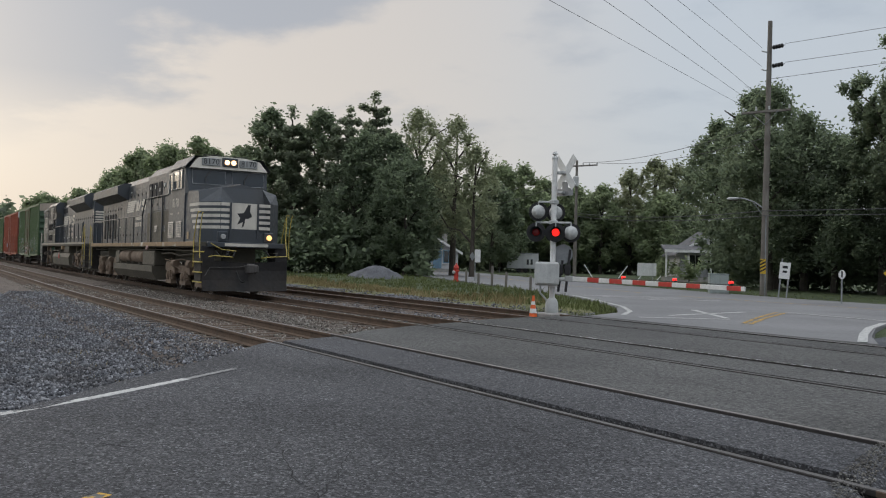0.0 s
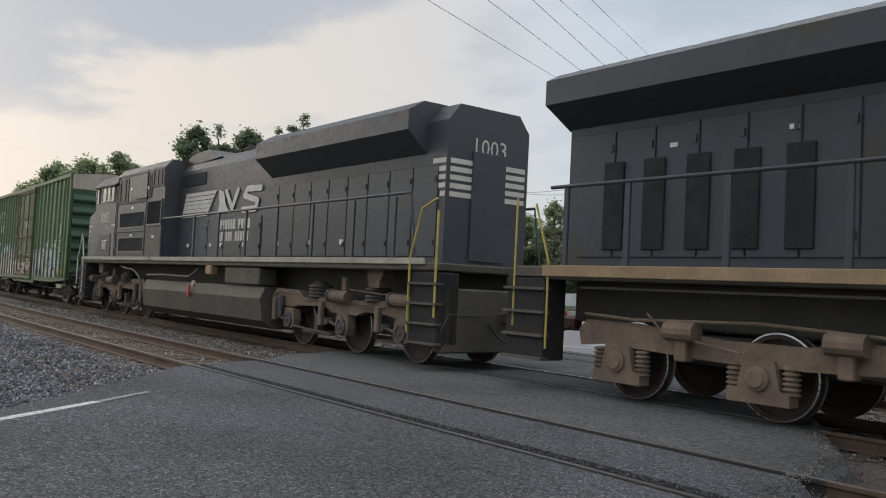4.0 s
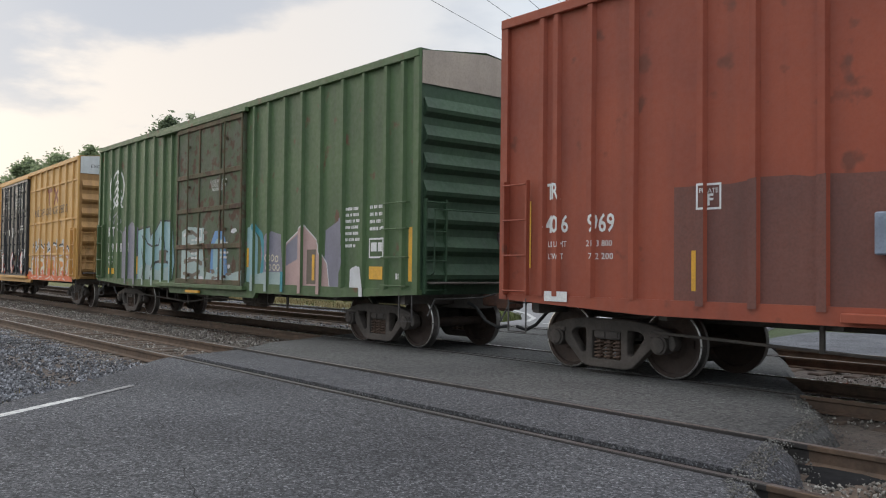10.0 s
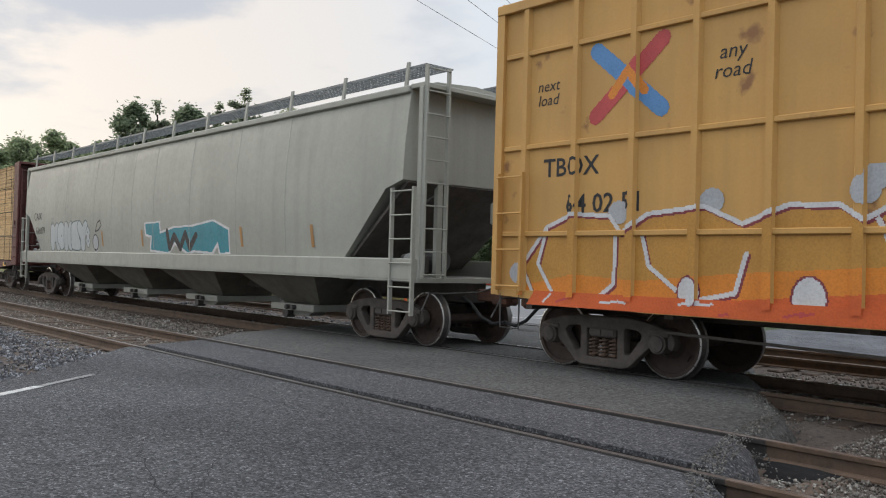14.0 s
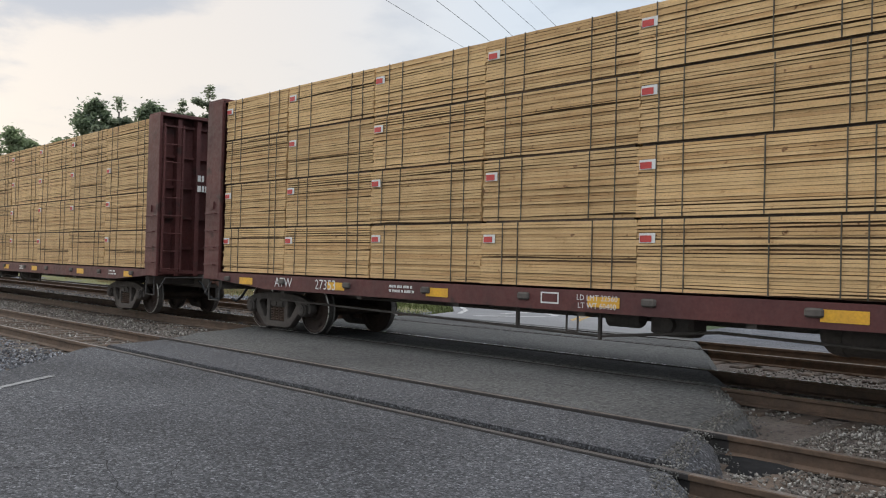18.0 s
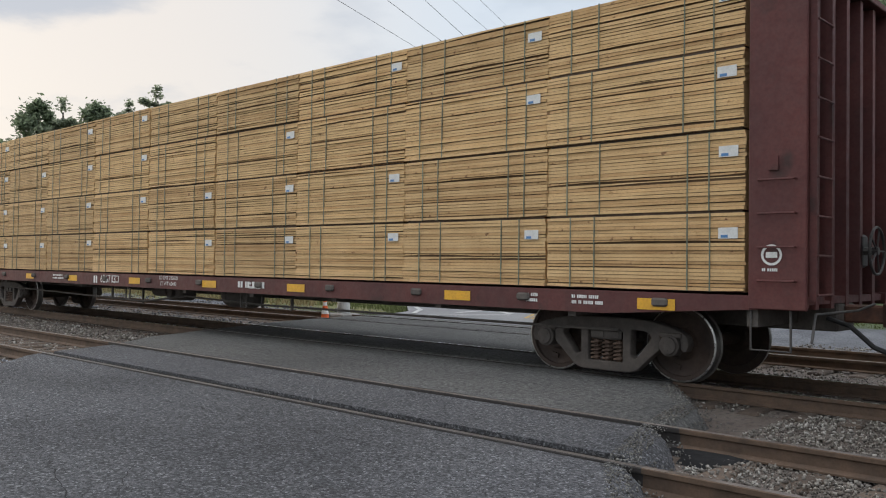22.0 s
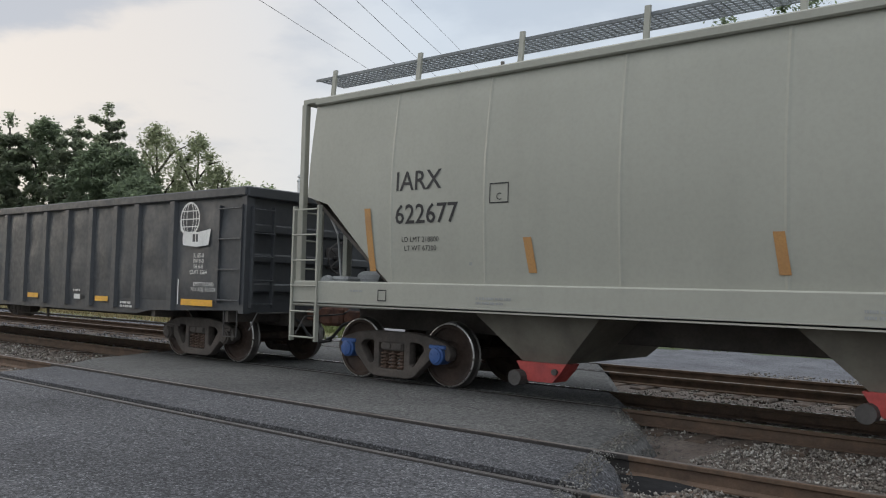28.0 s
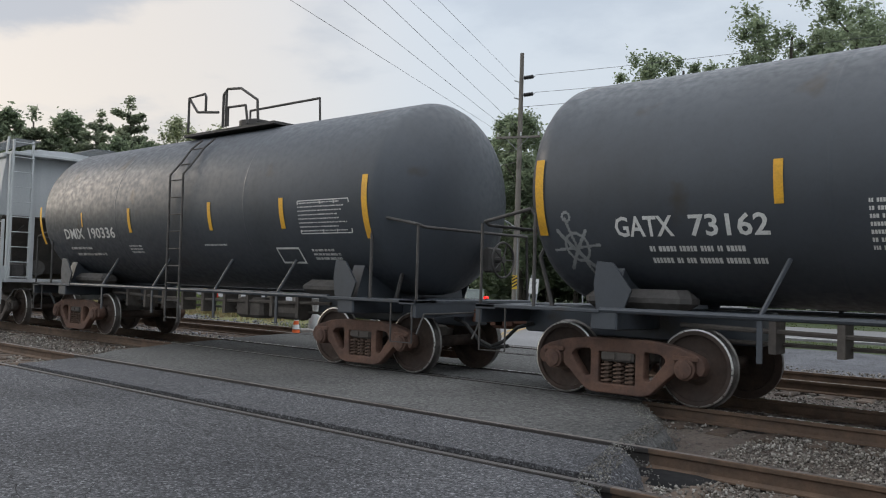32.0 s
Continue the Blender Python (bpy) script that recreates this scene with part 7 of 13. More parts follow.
for pts, w in (([(-1.42, 2.0), (-1.56, 1.86), (-1.42, 1.78), (-1.55, 1.68), (-1.38, 1.60)], 0.05), ([(-1.46, 2.02), (-1.30, 1.60), (-1.28, 1.55)], 0.05), ([(-1.35, 2.13), (-0.72, 2.13)], 0.07), ([(-1.22, 2.12), (-1.18, 1.56)], 0.055), ([(-1.1, 1.58), (-1.06, 1.98), (-0.98, 1.72), (-0.9, 2.0), (-0.86, 1.58)], 0.05),
               ([(-0.98, 2.38), (-0.95, 2.0), (-0.9, 1.6)], 0.06), ([(-0.8, 1.58), (-0.72, 2.0), (-0.6, 2.05), (-0.62, 1.82), (-0.76, 1.8), (-0.55, 1.56)], 0.055), ([(-0.3, 2.14), (-0.5, 2.1), (-0.58, 1.8), (-0.5, 1.56), (-0.38, 1.58), (-0.28, 1.75)], 0.06), ([(-0.42, 1.86), (-0.22, 1.84)], 0.05),
               ([(-0.18, 2.1), (-0.3, 1.7), (-0.12, 1.62)], 0.05), ([(-0.36, 1.64), (-0.08, 1.95)], 0.05), ([(0.24, 2.1), (0.22, 1.66), (0.34, 1.6), (0.46, 1.66), (0.48, 2.0)], 0.04), ([(0.34, 2.12), (0.34, 1.74)], 0.04), ([(-0.14, 2.24), (0.7, 2.24)], 0.09), ([(0.08, 2.3), (0.08, 2.46), (0.54, 2.46), (0.54, 2.3)], 0.13),
               ([(0.5, 1.84), (0.9, 1.62), (0.82, 1.56)], 0.05), ([(0.8, 2.04), (1.06, 2.1), (0.98, 1.84), (0.86, 1.58)], 0.07), ([(0.84, 2.2), (1.0, 2.3), (1.1, 2.2)], 0.06)):
    cv.draw(stroke(pts, w), G_BLACK)
cv.draw(ringed(0.31, 1.86, 0.36, 0.05, 26), G_BLACK)
cv.emit(car, rel, label="black sprayed tag")
for x, z1, ln in ((-8.5, 2.52, -0.10), (-5.76, 2.06, -0.08), (-2.74, 2.06, -0.06), (0.2, 2.06, -0.06), (4.6, 2.06, 0.05), (8.2, 2.5, 0.1)):
    lay(car, "reflector", tall(x, 1.62, z1, 0.12, ln), TAPE_BROWN, rel, 5)
car, rel, h = hopper("pale grey covered hopper at the end of the visible train", -345.6, -366.0, HOP_WHITE, [(-7.15, -4.6), (-4.0, -1.1), (-0.4, 2.8), (4.2, 7.2)], HOP_WHITE, [-5.5, -2.7, 0, 2.7, 5.5])

# ---- centre-beam flats with lumber ----
LUMBER = surface("fresh_sawn_lumber", (0.64, 0.43, 0.215), (0.54, 0.352, 0.166), 0.8, scale=2.2, fine=45, spots=(0.22, 0.11, 0.045), spot_amount=0.0, spot_scale=9, bump=0.002, bump_scale=30, vary=0.10)
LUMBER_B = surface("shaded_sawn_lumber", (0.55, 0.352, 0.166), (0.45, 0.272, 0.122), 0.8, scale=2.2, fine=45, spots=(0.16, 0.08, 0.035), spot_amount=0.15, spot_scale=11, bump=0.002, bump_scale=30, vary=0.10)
# dark colour for the recessed gap faces: the shade between boards, painted in
LUMBER_GAP = surface("painted_shade_between_boards", (0.16, 0.10, 0.055), rough=0.9)
STRAP = surface("dark_banding", (0.10, 0.085, 0.06), rough=0.5)
STRAP_G = surface("grey_green_banding", (0.20, 0.23, 0.17), rough=0.5)
BUNDLE_TIERS = [(1.12, 0.86), (2.01, 0.86), (2.90, 0.86), (3.79, 0.80)]


def bundle_mesh(length, height, seed):
    """A strapped pack of boards, each board a piece with its own edge."""
    rnd = random.Random(seed)
    n = int(height / 0.0405)
    hh = height / n
    prof, tone = [], []
    for i in range(n):
        z = i * hh
        o = rnd.uniform(-0.012, 0.012)
        q = rnd.random()
        g = 0.0018 if q < 0.42 else 0.0055 if q < 0.74 else rnd.uniform(0.010, 0.021)
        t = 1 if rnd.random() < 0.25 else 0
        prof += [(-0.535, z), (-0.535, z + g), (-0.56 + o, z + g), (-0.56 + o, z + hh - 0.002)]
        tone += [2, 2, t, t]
    prof += [(-0.54, height), (0.56, height), (0.56, 0.0)]
    tone += [0, 0, 0, 0]
    # boards stand out unevenly along the pack, and the gaps between them open and close
    cuts = 9
    xs = [-length / 2 + 0.006 + (length - 0.012) * k / cuts + (rnd.uniform(-0.06, 0.06) if 0 < k < cuts else 0.0) for k in range(cuts + 1)]
    rows = []
    slide = [rnd.choice((0.0, 0.0, 0.006, 0.02, -0.012)) for _ in range(n)]
    gape = [rnd.uniform(0.2, 1.0) for _ in range(n)]
    for e, x in enumerate(xs):
        row = [[x, p[0], p[1]] for p in prof]
        for i in range(n):
            gape[i] = min(1.5, max(0.05, gape[i] + rnd.uniform(-0.55, 0.55)))
            z0, g = i * hh, prof[4 * i + 1][1] - i * hh
            g = 0.001 + g * gape[i]
            w = rnd.uniform(-0.006, 0.006)
            row[4 * i + 1][2] = row[4 * i + 2][2] = z0 + g
            row[4 * i + 2][1] += w
            row[4 * i + 3][1] += w
            if e == cuts:
                for q in (2, 3):
                    row[4 * i + q][0] += slide[i] * 0.6
        rows.append(row)
    s = Shape().rings(rows)
    mats = tone[:len(prof)] * (len(xs) - 1) + [0, 0]
    me = bpy.data.meshes.new("lumber_pack")
    me.from_pydata(s.v, [], s.f)
    me.materials.append(LUMBER)
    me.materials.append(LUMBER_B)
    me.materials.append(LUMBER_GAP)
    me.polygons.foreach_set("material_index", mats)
    return me


def centerbeam(label, u0, u1, edges, tag_mat, marks, seed, straps=STRAP):
    L = u0 - u1
    h = L / 2
    car = thing("centerbeam_flat_car", label, "flat car", "freight cars of the train")
    CARS.append((car, (u0 + u1) / 2))
    rnd = random.Random(seed)
    sill = Shape()
    for side in (-1, 1):
        a, b = sorted((side * 1.30, side * 1.46))
        sill.extrude([(-h + 0.05, 0.98), (-h + 2.4, 0.82), (h - 2.4, 0.82), (h - 0.05, 0.98), (h - 0.05, 1.09), (-h + 0.05, 1.09)], "y", a, b)
    part("side_sill", sill, DARK_RED, car)
    d = Shape().box(-h + 0.1, h - 0.1, -1.32, 1.32, 1.0, 1.08)
    part("deck", d, DARK_RED, car)
    beam = Shape()
    beam.box(-h + 0.4, h - 0.4, -0.12, 0.12, 4.50, 4.62, 0.02)
    for i in range(12):
        x = -h + 1 + (L - 2) * i / 11
        beam.box(x - 0.08, x + 0.08, -0.1, 0.1, 1.05, 4.6)
    part("center_beam", beam, DARK_RED, car)
    for f in (-1, 1):
        x0, x1 = sorted((f * (h - 0.62), f * (h - 0.02)))
        xm = f * (h - 0.35)
        b = Shape().box(min(xm, xm + f * 0.04), max(xm, xm + f * 0.04), -1.40, 1.40, 0.95, 4.58)
        bulk = part("bulkhead", b, DARK_RED, car)
        for side in (-1, 1):
            b = Shape()
            b.box(x0, x1, *sorted((side * 1.40, side * 1.47)), 0.95, 4.62, 0.01)
            part("bulkhead_post", b, DARK_RED, bulk)
        for y in (-0.95, -0.48, 0.0, 0.48, 0.95):
            b = Shape().box(min(xm + f * 0.04, xm + f * 0.26), max(xm + f * 0.04, xm + f * 0.26), y - 0.05, y + 0.05, 0.95, 4.56)
            part("stiffener", b, DARK_RED, bulk)
        for z in (1.6, 2.3, 3.0, 3.7, 4.4):
            b = Shape().box(min(xm + f * 0.04, xm + f * 0.12), max(xm + f * 0.04, xm + f * 0.12), -1.4, 1.4, z - 0.03, z + 0.03)
            part("cross_rib", b, DARK_RED, bulk)
        b = Shape().box(x0, x1, -1.46, 1.46, 4.58, 4.66, 0.01)
        part("bulkhead_cap", b, DARK_RED, bulk)
        ladder(car, "end_ladder", DARK_RED, -1.36, -0.92, f * (h - 0.02) if f > 0 else -h - 0.06, 1.05, 4.4, 9, ax="y")
        for side in (-1,):
            part("tie_hook", Shape().box(f * (h - 0.35) - 0.05, f * (h - 0.35) + 0.05, -1.50, -1.47, 2.4, 2.55), DARK_RED, car)
            for z in (1.25, 1.6, 1.95, 2.3):
                part("grab_iron", Shape().pipe([(f * (h - 0.5), -1.47, z), (f * (h - 0.5), -1.53, z), (f * (h - 0.12), -1.53, z), (f * (h - 0.12), -1.47, z)], 0.012, 6), DARK_RED, car)
        coupler_gear(car, h - 0.1, f)
        stirrup(car, f * (h - 0.4), -1.42, 0.98, 0.52, 0.42)
        freight_truck(car, f * (h - (2.62 if f > 0 else 2.2)))
    brake_wheel(car, h + 0.05, 0.6, 1.6)
    underframe(car, L, 0.68, 1.0)
    side_y = -0.83
    for i, (b, a) in enumerate(zip(edges, edges[1:])):
        ln = b - a
        for k, (z, hh) in enumerate(BUNDLE_TIERS):
            key = (round(ln, 1), hh, rnd.randrange(6))
            me = kit(key, lambda: bundle_mesh(round(ln, 1), hh, hash(key) % 1000))
            x = (a + b) / 2
            dx, dy = rnd.uniform(-0.015, 0.015), rnd.uniform(-0.012, 0.012)
            bun = part("lumber_pack", me, None, car, at=pose(x + dx, side_y + dy, z))
            part("lumber_pack", me, None, car, at=pose(x, -side_y, z, 0, 0, 180))
            for q in (-0.36, -0.22, 0.24, 0.36) if ln < 2.8 else (-0.40, -0.30, 0.06, 0.32, 0.40):
                st = Shape()
                xx = q * ln + rnd.uniform(-0.06, 0.06)
                st.box(xx - 0.007, xx + 0.007, -0.576, -0.566, 0.0, hh + 0.004)
                part("strap", st, straps, bun)
            if rnd.random() < 0.8:
                xx = -ln / 2 + 0.16 if tag_mat is RED_TAG else ln / 2 - 0.2
                tz = hh - 0.2 - rnd.uniform(0, 0.05)
                g = Shape().box(xx - 0.11, xx + 0.11, -0.580, -0.574, tz - 0.06, tz + 0.06)
                lab = part("wrap_label", g, WHITE, bun)
                g = Shape().box(xx - (0.10 if tag_mat is RED_TAG else 0.08), xx + (0.06 if tag_mat is RED_TAG else 0.0), -0.584, -0.579, tz - 0.05, tz + (0.03 if tag_mat is RED_TAG else -0.02))
                part("label_print", g, tag_mat, lab)
        for k in range(3):
            sp = Shape().box(a + 0.05, b - 0.05, -1.36, -0.3, BUNDLE_TIERS[k][0] + BUNDLE_TIERS[k][1], BUNDLE_TIERS[k + 1][0])
            part("spacer_strip", sp, TIE, car)
    sp = Shape()
    x = -h + 1.0
    while x < h - 1.0:
        sp.box(x - 0.10, x + 0.10, -1.50, -1.44, 0.93, 1.03, 0.02)
        x += 1.95
    part("strap_winch", sp, UNDER, car)
    rel = [(-20, 20, -1.462)]
    for x in (10.35, 7.3, 3.66, 1.0, -1.9, -4.9, -7.4, -10.3):
        lay(car, "reflector", rect(x - 0.24, x + 0.24, 0.89, 1.02), YELLOW, rel, 3)
    for txt, x, z, size in marks:
        lay(car, "lettering", lettering(txt, x, z, size), WHITE, rel, 4)
    lay(car, "small_print", bars(9.2, 1.03, 0.5, 2, 0.04, 0.03) + bars(8.5, 1.03, 0.25, 2, 0.04, 0.03, 2) + bars(-6.0, 1.03, 0.7, 2, 0.04, 0.03, 3) + frame_of(-2.9, -2.6, 0.9, 1.05, 0.02) + bars(2.3, 1.02, 0.4, 2, 0.04, 0.03, 7), WHITE, rel, 3)
    return car, h


EDGES_A = [11.35, 8.06, 4.84, 1.5, -1.5, -4.07, -6.6, -9.1, -11.35]
car, h = centerbeam("dark red centre-beam flat car loaded with strapped sawn lumber", -174.5, -198.5, EDGES_A, RED_TAG, [("ATW", -9.0, 0.96, 0.17), ("27353", -7.7, 0.96, 0.17), ("LD LMT 22560", -2.0, 1.0, 0.07), ("LT WT 60400", -2.0, 0.9, 0.07)], 21)
lay(car, "stencil_box", rect(5.1, 5.75, 0.66, 1.04), BLACK, [(-20, 20, -1.462)], 3)
lay(car, "stencil_box", frame_of(5.1, 5.75, 0.66, 1.04, 0.025) + rect(5.18, 5.4, 0.74, 0.95) + rect(5.46, 5.68, 0.74, 0.95), WHITE, [(-20, 20, -1.462)], 4)
car, h = centerbeam("dark red centre-beam flat car with lumber and red bundle labels", -200.4, -224.2, [11.25, 8.7, 6.2, 3.6, 1.0, -1.5, -4.1, -6.6, -9.1, -11.25], RED_TAG, [("DWC", -8.6, 0.96, 0.17), ("627", -7.6, 0.96, 0.17), ("033", -6.4, 0.96, 0.17), ("LD LMT 223900", -4.8, 1.0, 0.07), ("LT WT 59100", -4.8, 0.9, 0.07)], 22)
s = Shape()
for t in lettering("CAUTION", 0, 0, 0.13):
    s.add([(h - 0.018, 0.75 + a, 4.42 + b) for a, b in t], [(0, 1, 2)])
for t in bars(-0.5, 3.3, 0.9, 2, 0.14, 0.1) + bars(-0.2, 2.5, 0.7, 3, 0.08, 0.06, 2):
    s.add([(h - 0.06, a, b) for a, b in t], [(0, 1, 2)])
part("small_print", s, WHITE, car)
car, h = centerbeam("dark red centre-beam flat car with lumber and white bundle labels", -225.8, -249.9, [11.37, 8.74, 6.16, 3.57, 1.05, -1.49, -4.02, -6.61, -9.07, -11.37], G_BLUE, [("626713", -3.1, 0.96, 0.17), ("LD LMT 223600", -0.5, 1.04, 0.075), ("LT WT 62400", -0.5, 0.92, 0.075)], 23, STRAP_G)
lay(car, "small_print", bars(-3.8, 1.03, 0.35, 1, 0.16) + bars(1.96, 1.03, 0.82, 1, 0.11, 0.03, 6), WHITE, [(-20, 20, -1.462)], 4)
rel = [(-20, 20, -1.472)]
lay(car, "badge", ringed(11.68, 1.52, 0.11, 0.025, 18) + rect(11.62, 11.74, 1.49, 1.55), WHITE, rel, 3)
lay(car, "small_print", bars(11.58, 1.38, 0.2, 1, 0.03), WHITE, rel, 3)

# ---- gondola ----
GON = surface("charcoal_gondola_paint", (0.055, 0.059, 0.064), (0.042, 0.045, 0.050), 0.55, scale=0.8, grain=0.12, fine=25, streak=0.2, spots=(0.06, 0.06, 0.062), spot_amount=0.1, spot_scale=1.5, bump=0.012, bump_scale=1.6)
GON_LOAD = surface("scrap_load", (0.06, 0.05, 0.045), (0.03, 0.028, 0.026), 0.9, scale=4, fine=20, bump=0.05, bump_scale=8)


GON_POSTS = [8.57, 7.36, 6.58, 5.62, 4.6, 3.62, 2.64, 1.65, 0.63, -0.55, -1.58, -2.56, -3.6, -4.62, -5.6, -6.6, -7.5, -8.83]


def gondola():
    u0, u1 = -294.9, -316.4
    L = u0 - u1
    h = L / 2
    car = thing("gondola_car", "charcoal gondola car with ribbed sides and a globe emblem", "gondola", "freight cars of the train")
    CARS.append((car, (u0 + u1) / 2))
    for side in (-1, 1):
        s = Shape()
        a, b = sorted((side * 1.40, side * 1.45))
        s.extrude([(-h + 0.1, 1.0), (-h + 2.9, 0.86), (-h + 3.4, 0.78), (h - 3.4, 0.78), (h - 2.9, 0.86), (h - 0.1, 0.95), (h - 0.1, 2.92), (-h + 0.1, 2.92)], "y", a, b)
        wall = part("side_wall", s, GON, car)
        # the sheet between the posts, pushed out and dented by the loads it has carried
        nx, nz = 150, 12
        rows = []
        for i in range(nx + 1):
            x = -h + 0.15 + (L - 0.3) * i / nx
            near = min(abs(x - q) for q in GON_POSTS)
            row = []
            for k in range(nz + 1):
                z = 1.06 + 1.78 * k / nz
                edge = min(1.0, near / 0.3) * math.sin(math.pi * k / nz) ** 0.6
                d = 0.5 + 0.9 * noise.noise((x * 0.95, z * 1.3, 3.0 + side)) + 0.45 * noise.noise((x * 2.6, z * 2.9, 8.0 + side))
                row.append((x, side * (1.453 + 0.05 * edge * min(1.0, max(0.0, d))), z))
            rows.append(row)
        part("dented_sheet", Shape().rings(rows, caps=False, closed=False), GON, wall, smooth=True)
        c = Shape()
        a, b = sorted((side * 1.36, side * 1.53))
        c.box(-h, h, a, b, 2.86, 3.02, 0.02)
        part("top_chord", c, GON, car)
    rib = Shape()
    rib.rings([[(-0.11, 0, z), (-0.075, -d, z), (0.075, -d, z), (0.11, 0, z)] for z, d in ((0.88, 0.07), (2.86, 0.07))])
    me = rib.mesh("side_post")
    me.materials.append(GON)
    xs = GON_POSTS
    for x in xs:
        part("side_post", me, None, car, at=pose(x, -1.45, 0))
        part("side_post", me, None, car, at=pose(x, 1.45, 0, 0, 0, 180))
    for f in (-1, 1):
        e = Shape()
        a, b = sorted((f * (h - 0.14), f * (h - 0.06)))
        e.box(a, b, -1.4, 1.4, 0.92, 2.95)
        end = part("end_wall", e, GON, car)
        for z in (1.25, 1.75, 2.25):
            a, b = sorted((f * (h - 0.07), f * (h + 0.02)))
            part("stiffener", Shape().box(a, b, -1.4, 1.4, z, z + 0.16, 0.03), GON, end)
        part("end_chord", Shape().box(*sorted((f * (h - 0.16), f * (h + 0.04))), -1.5, 1.5, 2.84, 3.02, 0.02), GON, end)
        for y in (-1.42, 1.42):
            part("corner_post", Shape().box(*sorted((f * (h - 0.14), f * (h + 0.0))), y - 0.08, y + 0.08, 0.9, 2.9), GON, end)
        ladder(car, "end_ladder", GON, -1.38, -0.95, f * h if f > 0 else -h - 0.08, 1.0, 2.7, 5, ax="y")
        ladder(car, "side_ladder", GON, *sorted((f * (h - 0.1), f * (h - 0.72))), -1.46, 1.05, 2.72, 4)
        coupler_gear(car, h - 0.05, f)
        stirrup(car, f * (h - 0.45), -1.42, 0.95, 0.5)
        freight_truck(car, f * (h - 1.93))
    brake_wheel(car, h + 0.14, 0.5, 1.9)
    fl = Shape()
    fl.box(-h + 0.12, h - 0.12, -1.40, 1.40, 0.95, 1.05)
    part("floor", fl, GON, car)
    ld = Shape()
    rows = []
    for i in range(40):
        x = -h + 0.3 + (L - 0.6) * i / 39
        rows.append([(x, -1.35 + 2.7 * k / 7, 2.78 + 0.28 * noise.noise((x * 0.9, k * 0.8, 4.0))) for k in range(8)])
    ld.rings(rows, caps=False, closed=False)
    part("load", ld, GON_LOAD, car, "dark scrap load")
    underframe(car, L, 0.66, 0.98)
    rel = relief_of(xs, 0.08, -1.506, -1.52, -h, h)
    # emblem
    t = ringed(9.14, 2.52, 0.30, 0.03, 24)
    for k in (-0.14, 0.0, 0.14):
        w = math.sqrt(max(0.0, 0.09 - k * k))
        t += rect(9.14 - w, 9.14 + w, 2.52 + k - 0.008, 2.52 + k + 0.008)
    for rx in (0.10, 0.2):
        pts = [(9.14 + rx * math.cos(a), 2.52 + 0.3 * math.sin(a)) for a in [2 * math.pi * i / 20 for i in range(21)]]
        t += stroke(pts, 0.016)
    t += stroke([(8.86, 2.5), (8.88, 2.34), (9.0, 2.26), (9.25, 2.24)], 0.05)
    cv = Canvas(8.7, 9.95, 1.95, 2.9, 0.009)
    cv.draw(t + flat([(8.98, 2.3), (9.4, 2.28), (9.78, 2.33), (9.72, 2.05), (9.35, 2.02), (8.95, 2.06), (8.93, 2.2)]), WHITE)
    cv.draw(bars(9.24, 2.25, 0.42, 1, 0.14), GON)
    cv.emit(car, rel, "emblem", "white globe emblem with a banner")
    lay(car, "lettering", lettering("SMIX", -8.15, 2.44, 0.24, bold=0.006) + lettering("660706", -8.15, 1.98, 0.24, bold=0.006) + lettering("LD LMT 208400", -8.12, 1.15, 0.08) + lettering("LT WT 77600", -8.12, 1.02, 0.08)
        + lettering("IL 65-0\nIW 9-0\nIH 6-0\nCUFT 3564", 9.45, 1.72, 0.075) + lettering("EMPTY/LOAD\n7/16 ADJ. BLOCK", 9.62, 1.32, 0.07), WHITE, rel, 3)
    lay(car, "stencil_box", frame_of(-5.46, -5.1, 2.06, 2.36, 0.02) + lettering("C", -5.28, 2.16, 0.12) + rect(5.05, 5.3, 1.0, 1.1) + bars(5.0, 1.2, 0.35, 1, 0.04) + bars(6.9, 1.0, 0.5, 2, 0.04, 0.03) + tall(8.85, 1.0, 1.45, 0.03) + tall(-9.0, 1.1, 1.45, 0.03), WHITE, rel, 3)
    reflectors(car, [(9.43, 0.99, 1.1, 0.95), (6.17, 0.98, 1.08, 0.5), (3.18, 0.98, 1.08, 0.5), (0.08, 0.98, 1.08, 0.5), (-2.97, 0.98, 1.08, 0.5), (-6.25, 0.98, 1.08, 0.5), (-9.48, 0.99, 1.08, 0.95)], rel)


gondola()

# ---- tank cars ----
TANK = surface("satin_black_tank_paint", (0.058, 0.066, 0.078), (0.046, 0.052, 0.061), 0.46, scale=0.7, grain=0.12, fine=25, streak=0.25, spots=(0.045, 0.04, 0.036), spot_amount=0.08, spot_scale=1.2)


